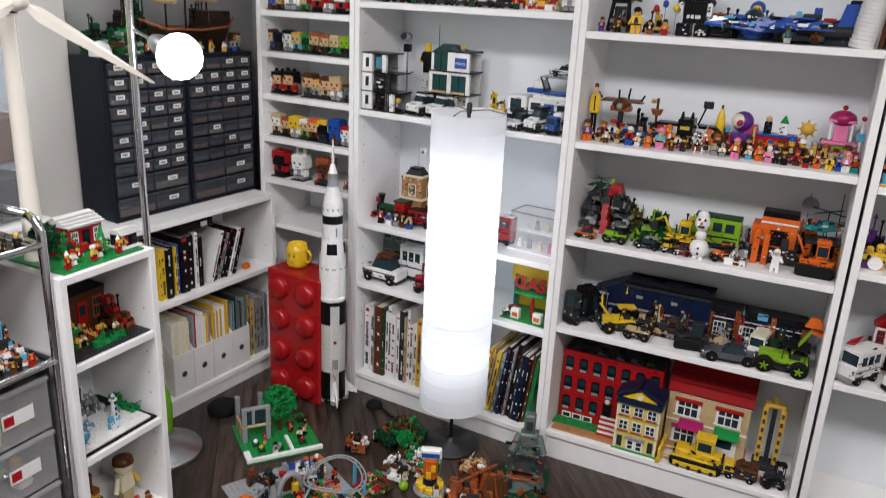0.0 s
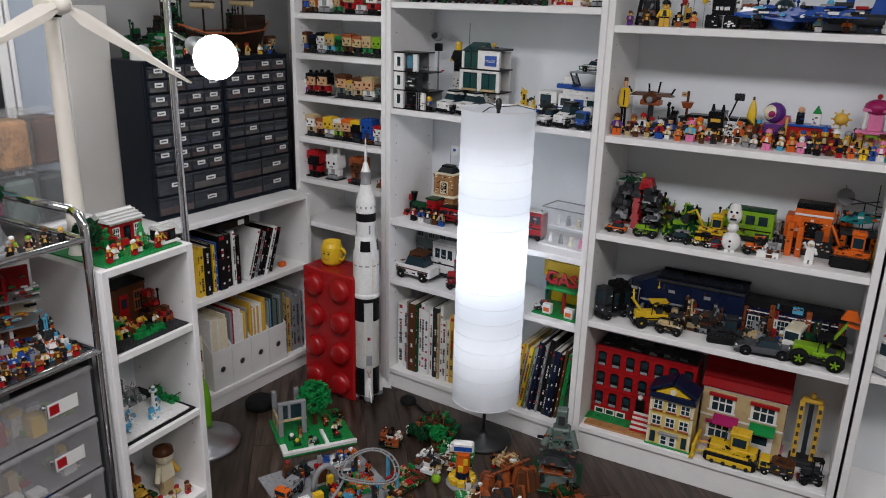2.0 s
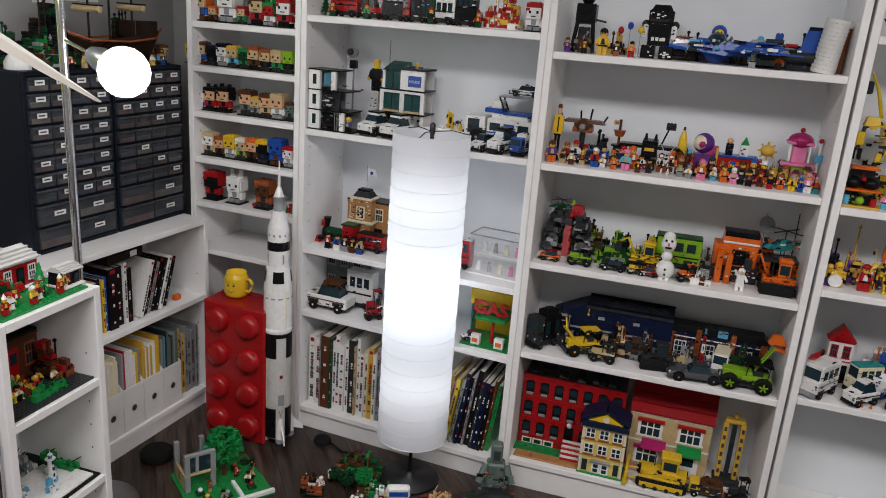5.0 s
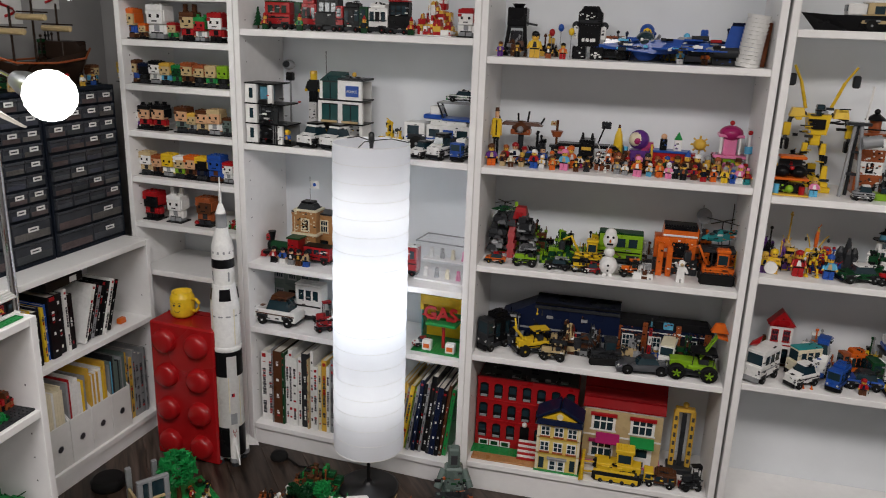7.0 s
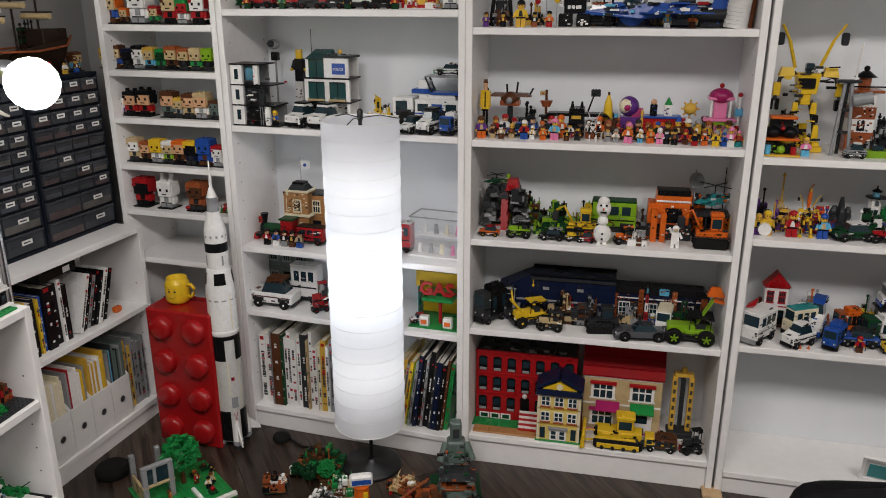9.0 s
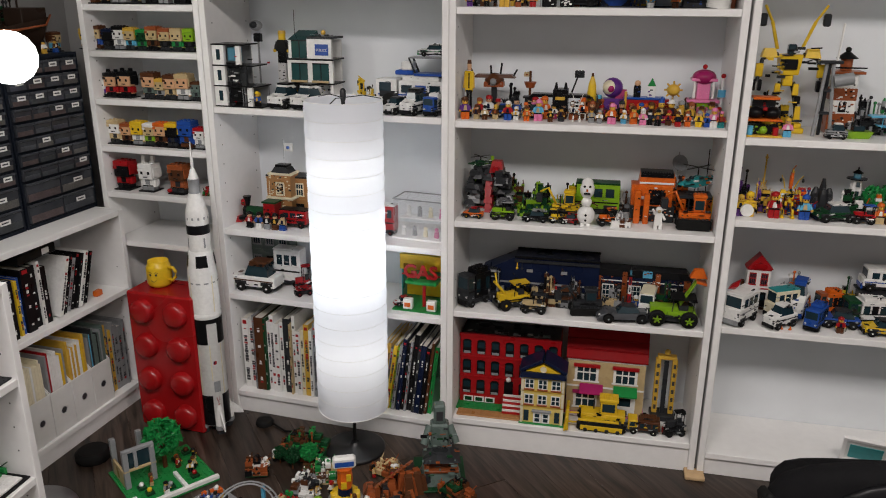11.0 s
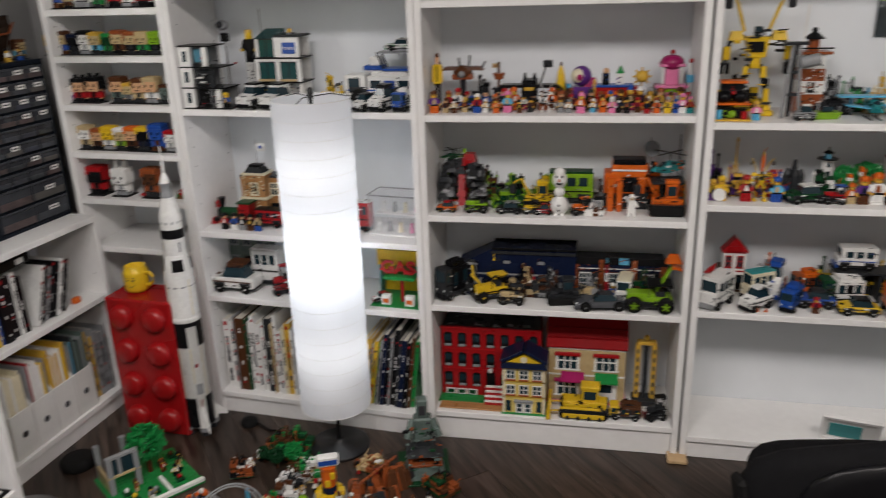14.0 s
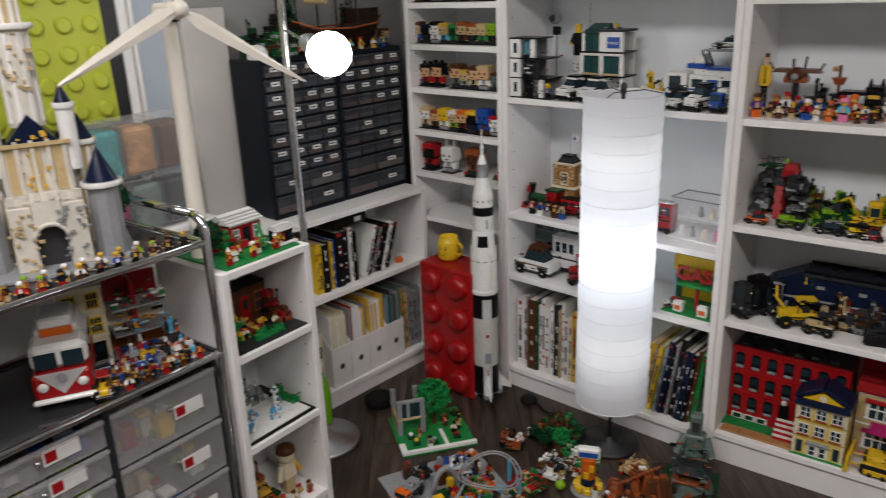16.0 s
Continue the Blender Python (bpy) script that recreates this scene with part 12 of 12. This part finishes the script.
part("white_border", Geo().rbox(0.02, 0.0, 0.0062, 0.255, 0.014, 0.018, 0.001).rbox(0.0, 0.0, 0.0062, 0.0195, 0.06, 0.018, 0.001).rbox(0.15, 0.015, 0.0062, 0.162, 0.11, 0.018, 0.001), CW, yard, "white low border wall")
for x, y in ((0.02, 0.13), (0.1, 0.13), (0.02, 0.24), (0.1, 0.24)):
    part("wall_post", Geo().rbox(x - 0.008, y - 0.008, 0.0062, x + 0.008, y + 0.008, 0.125, 0.001), plastic("grey"), yard)
part("beam", Geo().rbox(0.01, 0.122, 0.0625, 0.11, 0.138, 0.07, 0.001), TN, yard)
part("gable_wall", Geo().rbox(0.012, 0.1225, 0.1255, 0.108, 0.1375, 0.135, 0.001).rbox(0.045, 0.1225, 0.07, 0.055, 0.1375, 0.125, 0.001), plastic("grey"), yard)
part("window_glass", Geo().box(0.028, 0.128, 0.0705, 0.0448, 0.132, 0.125).box(0.0555, 0.128, 0.0705, 0.092, 0.132, 0.125), TINT, yard)
part("side_wall", Geo().rbox(0.012, 0.14, 0.0062, 0.02, 0.232, 0.06, 0.001), TN, yard)
for k, (x, y, c) in enumerate(((0.06, 0.06, "yellow"), (0.12, 0.05, "grey"), (0.2, 0.06, "red"), (0.22, 0.12, "yellow"), (0.19, 0.18, "orange"), (0.05, 0.1, "white"), (0.23, 0.2, "brown"))):
    part("flower_bed", Geo().rbox(x - 0.012, y - 0.012, 0.0062, x + 0.012, y + 0.012, 0.016, 0.001).ball(x, y, 0.022, 0.008, 1, n=7), [plastic("dkgreen"), plastic(c)], yard)
toy_tree(GM @ pose(0.15, 0.17, 0.007), 0.165, "green", "brown", "round", 12)
for k, (x, y, tcol, lcol) in enumerate(((0.2, 0.09, "white", "black"), (0.215, 0.105, "tan", "black"), (0.1, 0.03, "grey", "white"), (0.18, 0.14, "red", "brown"), (0.235, 0.15, "black", "tan"), (0.08, 0.1, "rust", "tan"))):
    figure(GM @ pose(x, y, 0.0085, 0, 0, -30 + 20 * k), 0.042, lcol, tcol, "skin", ("black", "brown")[k % 2])

PM = pose(-0.80, -0.675, 0.0005, 0, 0, 62)
park = thing("toy_fun_fair", "brick-built toy fun fair with round grey coaster track", "toy fair", PM, "toy models on the floor")
part("base_plate", Geo().rbox(0, -0.5, 0, 0.34, 0, 0.006, 0.001).studs(0, -0.06, 0.34, 0, 0.006, p=0.016, r=0.0036), plastic("grey"), park, "grey studded base plate")
loop = [Vector((0.27 + 0.088 * math.cos(a * math.pi / 20), -0.24 + 0.088 * math.sin(a * math.pi / 20), 0.085 + 0.012 * math.sin(a * math.pi / 10))) for a in range(41)]
for dr in (-0.006, 0.006):
    part("coaster_rail", Geo().tube([p + (p - Vector((0.27, -0.24, p.z))).normalized() * dr for p in loop], 0.0028, n=6), plastic("grey"), park, "grey coaster rail")
for k in range(0, 40, 2):
    p = loop[k]
    o = (p - Vector((0.27, -0.24, p.z))).normalized() * 0.0085
    part("sleeper", Geo().rod(p - o, p + o, 0.0018, n=5), plastic("grey"), park)
ramp = [Vector((0.182, -0.25, 0.085)), Vector((0.15, -0.28, 0.08)), Vector((0.11, -0.3, 0.06)), Vector((0.07, -0.31, 0.035)), Vector((0.03, -0.32, 0.02))]
for dy in (-0.006, 0.006):
    part("coaster_rail", Geo().tube([p + Vector((dy * 0.6, dy, 0)) for p in ramp], 0.0028, n=6), plastic("grey"), park, "grey coaster rail")
for a in (2, 10, 19, 28, 36):
    p = loop[a]
    part("track_post", Geo().rbox(p.x - 0.005, p.y - 0.005, 0.0062, p.x + 0.005, p.y + 0.005, p.z - 0.004, 0.001), plastic("azure" if a in (2, 36) else "dkgrey"), park)
part("arch", Geo().tube([(0.16 + 0.04 * math.cos(a * math.pi / 10), -0.16, 0.01 + 0.075 * math.sin(a * math.pi / 10)) for a in range(11)], 0.009, n=8), plastic("grey"), park, "pale grey arch")
rnd = random.Random(31)
for k in range(46):
    x, y = rnd.uniform(0.02, 0.32), rnd.uniform(-0.48, -0.03)
    c = rnd.choice(("orange", "orange", "red", "grey", "dkgrey", "blue", "green", "yellow", "white", "brown", "dkgreen", "azure", "black"))
    w, h = rnd.uniform(0.006, 0.02), rnd.uniform(0.008, 0.045)
    part("stall", Geo().rbox(x - w, y - w * 0.7, 0.0062, x + w, y + w * 0.7, 0.0062 + h, 0.001).studs(x - w, y - w * 0.7, x + w, y + w * 0.7, 0.0062 + h), plastic(c), park, "%s brick stall" % word(c))
for k in range(18):
    figure(PM @ pose(rnd.uniform(0.02, 0.32), rnd.uniform(-0.48, -0.02), 0.0085, 0, 0, rnd.randint(0, 360)), 0.042, rnd.choice(("blue", "black", "red", "grey")), rnd.choice(("orange", "white", "red", "yellow", "azure", "black")), "skin", rnd.choice(("brown", "black", "gold", "red")))
car(PM @ pose(0.05, -0.14, 0.0085, 0, 0, 30), 0.09, 0.045, 0.05, "orange", "grey", "grey", "truck", "black")
car(PM @ pose(0.045, -0.3, 0.0085, 0, 0, 80), 0.08, 0.04, 0.04, "orange", "azure", "grey", "car", "white")
digger(PM @ pose(0.12, -0.07, 0.0085, 0, 0, 20), 0.08, 0.04, 0.05, "dkgrey", "excavator")
stack(pose(-0.45, -0.155, 0.0005), 0.16, 0.1, 0.085, ("dkgreen", "green", "rust", "brown", "dkgreen", "black"), 261, "toy_jungle", "green and brown brick-built jungle camp", "toy model", spires=5, base="dkgreen")
stack(pose(-0.33, -0.25, 0.0005, 0, 0, 20), 0.15, 0.1, 0.05, ("green", "tan", "brown", "white", "dkgreen"), 262, "toy_jungle", "low green brick-built garden with stones", "toy model", spires=4, base="tan")
for k in range(3):
    toy_tree(pose(-0.5 + 0.05 * k, -0.22 - 0.02 * (k % 2), 0.002), 0.06 + 0.012 * (k % 3), ("dkgreen", "dkgreen", "green")[k % 3], "brown", "round", 20 + k)
kiosk = thing("toy_kiosk", "orange brick-built kiosk with white and blue sign", "toy kiosk", pose(-0.235, -0.355, 0.0005, 0, 0, 22), "toy models on the floor")
part("round_base", Geo().lathe([(0.052, 0), (0.052, 0.006), (0.046, 0.008)], n=24), plastic("grey"), kiosk)
for k in range(8):
    part("yellow_seat", Geo().rbox(-0.012, -0.044, 0.0082, 0.012, -0.022, 0.026, 0.002, m=Matrix.Rotation(k * math.pi / 4, 4, "Z")), plastic("yellow"), kiosk, "bright yellow seat block")
part("drum", Geo().lathe([(0.02, 0.008), (0.022, 0.04), (0.019, 0.045)], n=14), plastic("navy"), kiosk)
part("tower", Geo().lathe([(0.021, 0.046), (0.024, 0.07), (0.022, 0.1), (0.025, 0.112)], n=9, smooth=False).box(-0.012, -0.027, 0.055, 0.004, -0.02, 0.075, 1).box(0.004, -0.027, 0.08, 0.018, -0.02, 0.1, 1), [plastic("orange"), plastic("yellow")], kiosk, "orange and yellow tower")
part("sign", Geo().rbox(-0.034, -0.013, 0.1125, 0.034, 0.013, 0.15, 0.006), CW, kiosk, "rounded white sign")
part("sign_stripe", Geo().box(-0.028, -0.0145, 0.122, 0.028, -0.013, 0.137), plastic("blue"), kiosk, "blue sign stripe")
solid("toy_ball", Geo().ball(0, 0, 0.016, 0.016, n=14), plastic("lime"), "lime green toy ball on the floor", "toy ball", pose(-0.305, -0.40, 0))
mine = thing("toy_mine", "reddish brown brick-built rock mine on the floor", "toy model", pose(-0.08, -0.29, 0.0005, 0, 0, 25), "toy models on the floor")
rnd = random.Random(41)
for k in range(34):
    x, y = rnd.uniform(-0.1, 0.1), rnd.uniform(-0.08, 0.07)
    h = 0.018 + 0.06 * max(0.0, 1 - math.hypot(x - 0.02, y) / 0.12) * rnd.uniform(0.6, 1.1)
    w = rnd.uniform(0.012, 0.022)
    part("rock_slab", Geo().box(x - w, y - w, 0, x + w, y + w, h, taper=0.5, m=Matrix.Rotation(rnd.uniform(-0.3, 0.3), 4, "Z")), plastic(rnd.choice(("rust", "brown", "rust", "brown", "dkgrey"))), mine)
for k in range(10):
    part("plank_bridge", Geo().rbox(-0.02, -0.0045, 0, 0.02, 0.0045, 0.004, 0.001, m=pose(-0.075 + 0.012 * k, -0.02 + 0.006 * k, 0.05 + 0.003 * k, 0, 14, 60)), plastic("rust"), mine, "reddish brown plank")
hall = thing("toy_shrine", "dark green and brown brick-built shrine with grey statue", "toy model", pose(0.015, -0.155, 0.0005, 0, 0, 15), "toy models on the floor")
part("base_plate", Geo().rbox(-0.085, -0.11, 0, 0.075, 0.075, 0.006, 0.001), plastic("dkgreen"), hall)
part("rock_base", Geo().box(-0.07, -0.09, 0.0062, 0.06, 0.0, 0.05, taper=0.25), plastic("sand"), hall)
part("shrine_floor", Geo().rbox(-0.055, -0.085, 0.0505, 0.05, -0.01, 0.058, 0.001), plastic("rust"), hall)
for x in (-0.045, 0.04):
    for y in (-0.075, -0.02):
        part("post", Geo().box(x - 0.004, y - 0.004, 0.058, x + 0.004, y + 0.004, 0.088), plastic("rust"), hall)
part("roof", Geo().box(-0.06, -0.09, 0.088, 0.055, -0.005, 0.105, taper=0.5), plastic("dkgrey"), hall)
part("statue_plinth", Geo().rbox(-0.04, 0.005, 0.0062, 0.035, 0.065, 0.08, 0.003), plastic("sand"), hall, "grey green plinth")
part("statue_body", Geo().rbox(-0.032, 0.012, 0.0802, 0.026, 0.058, 0.16, 0.006).rod((-0.034, 0.03, 0.15), (-0.055, 0.0, 0.1), 0.012).rod((0.028, 0.03, 0.15), (0.048, 0.005, 0.1), 0.012).rbox(-0.022, 0.016, 0.16, 0.014, 0.052, 0.225, 0.005).box(-0.014, 0.012, 0.175, 0.006, 0.016, 0.205, 1), [plastic("sand"), INK_AND_HOLE], hall, "grey brick statue")
part("statue_window", Geo().box(-0.026, 0.0, 0.03, -0.004, 0.0045, 0.072).box(0.002, 0.0, 0.03, 0.024, 0.0045, 0.072), TINT, hall)
fuss(hall, 811, 60, -0.06, 0.05, -0.1, 0.06, 0.02, 0.2, ("sand", "dkgrey", "black", "sand", "rust", "dkgreen"), 0.008)
for k in range(8):
    figure(pose(-0.16 + 0.045 * k, -0.38 + 0.02 * (k % 3), 0.0005, 0, 0, 30 * k), 0.042, ("white", "brown", "black")[k % 3], ("orange", "white", "rust", "red")[k % 4], "flesh", ("white", "brown", "black")[k % 3])

for k, (x, y, w, h, cols) in enumerate(((-0.60, -0.5, 0.12, 0.05, ("orange", "grey", "blue", "dkgrey", "white")), (-0.5, -0.58, 0.14, 0.055, ("red", "grey", "green", "orange", "black")), (-0.38, -0.47, 0.13, 0.05, ("dkgreen", "green", "brown", "tan", "red")), (-0.36, -0.34, 0.1, 0.06, ("grey", "dkgrey", "white", "brown")), (-0.55, -0.28, 0.08, 0.05, ("brown", "black", "rust", "white")), (-0.16, -0.46, 0.1, 0.045, ("tan", "brown", "green", "white")), (0.09, -0.28, 0.1, 0.07, ("rust", "dkgreen", "brown", "black")), (-0.15, -0.2, 0.09, 0.035, ("brown", "rust", "tan")))):
    stack(pose(x, y, 0.009, 0, 0, 40 + 17 * k), w, 0.07, h, cols, 271 + k, "toy_ride", ("mixed %s and %s brick-built ride on the floor" % (word(cols[0]), word(cols[1]))), "toy model", spires=3, base=("grey" if k < 2 else "dkgreen"))
for k in range(22):
    a = random.Random(500 + k)
    figure(pose(a.uniform(-0.62, 0.0), a.uniform(-0.62, -0.2), 0.0085, 0, 0, a.randint(0, 360)), 0.042, a.choice(("black", "red", "blue", "white")), a.choice(("white", "red", "orange", "green", "yellow", "tan")), "skin", a.choice(("brown", "black", "red", "white")))


# ---- floor planks ----
rnd = random.Random(21)
plank_mesh = [Geo().rbox(0, 0, -0.0078, 1.2, 0.1275, 0.0, 0.0012).mesh("plank", WOOD), Geo().rbox(0, 0, -0.0078, 0.7, 0.1275, 0.0, 0.0012).mesh("plank", WOOD)]
TURN = math.radians(-52)
ax, ay = Vector((math.cos(TURN), math.sin(TURN), 0)), Vector((-math.sin(TURN), math.cos(TURN), 0))
ROOM = (LEFT, RIGHT, REAR, BACK)


def cut(poly):
    """The part of a flat outline that lies inside the room."""
    for k, side in ((0, 1), (0, -1), (1, 1), (1, -1)):
        edge = ROOM[2 * k + (side < 0)]
        out = []
        for i, p in enumerate(poly):
            q = poly[i - 1]
            a, b = (q[k] - edge) * side, (p[k] - edge) * side
            if (a < 0) != (b < 0):
                out.append(q + (p - q) * (a / (a - b)))
            if b >= 0:
                out.append(p)
        poly = out
        if len(poly) < 3:
            return []
    return poly


for row in range(-34, 34):
    s = -4.6 + rnd.random() * 0.8
    while s < 4.6:
        k = 0 if rnd.random() < 0.8 else 1
        size = (1.2, 0.7)[k]
        place = Matrix.Translation(Vector((0.7, -1.6, 0)) + ax * s + ay * row * 0.128) @ Matrix.Rotation(TURN, 4, "Z")
        corners = [place @ Vector(c) for c in ((0, 0, 0), (size, 0, 0), (size, 0.1275, 0), (0, 0.1275, 0))]
        s += size + 0.0006
        shape = cut(corners)
        if len(shape) < 3:
            continue
        if all(LEFT < c.x < RIGHT and REAR < c.y < BACK for c in corners):
            plank = new("plank", plank_mesh[k])
        else:
            flat = [place.inverted() @ c for c in shape]
            n = len(flat)
            piece = Geo().add([(c.x, c.y, 0) for c in flat] + [(c.x, c.y, -0.0078) for c in flat], [tuple(range(n)), tuple(range(2 * n - 1, n - 1, -1))] + [(i, n + i, n + (i + 1) % n, (i + 1) % n) for i in range(n)])
            plank = new("plank", piece.mesh("plank", WOOD))
        plank.parent = floor
        plank.matrix_world = place
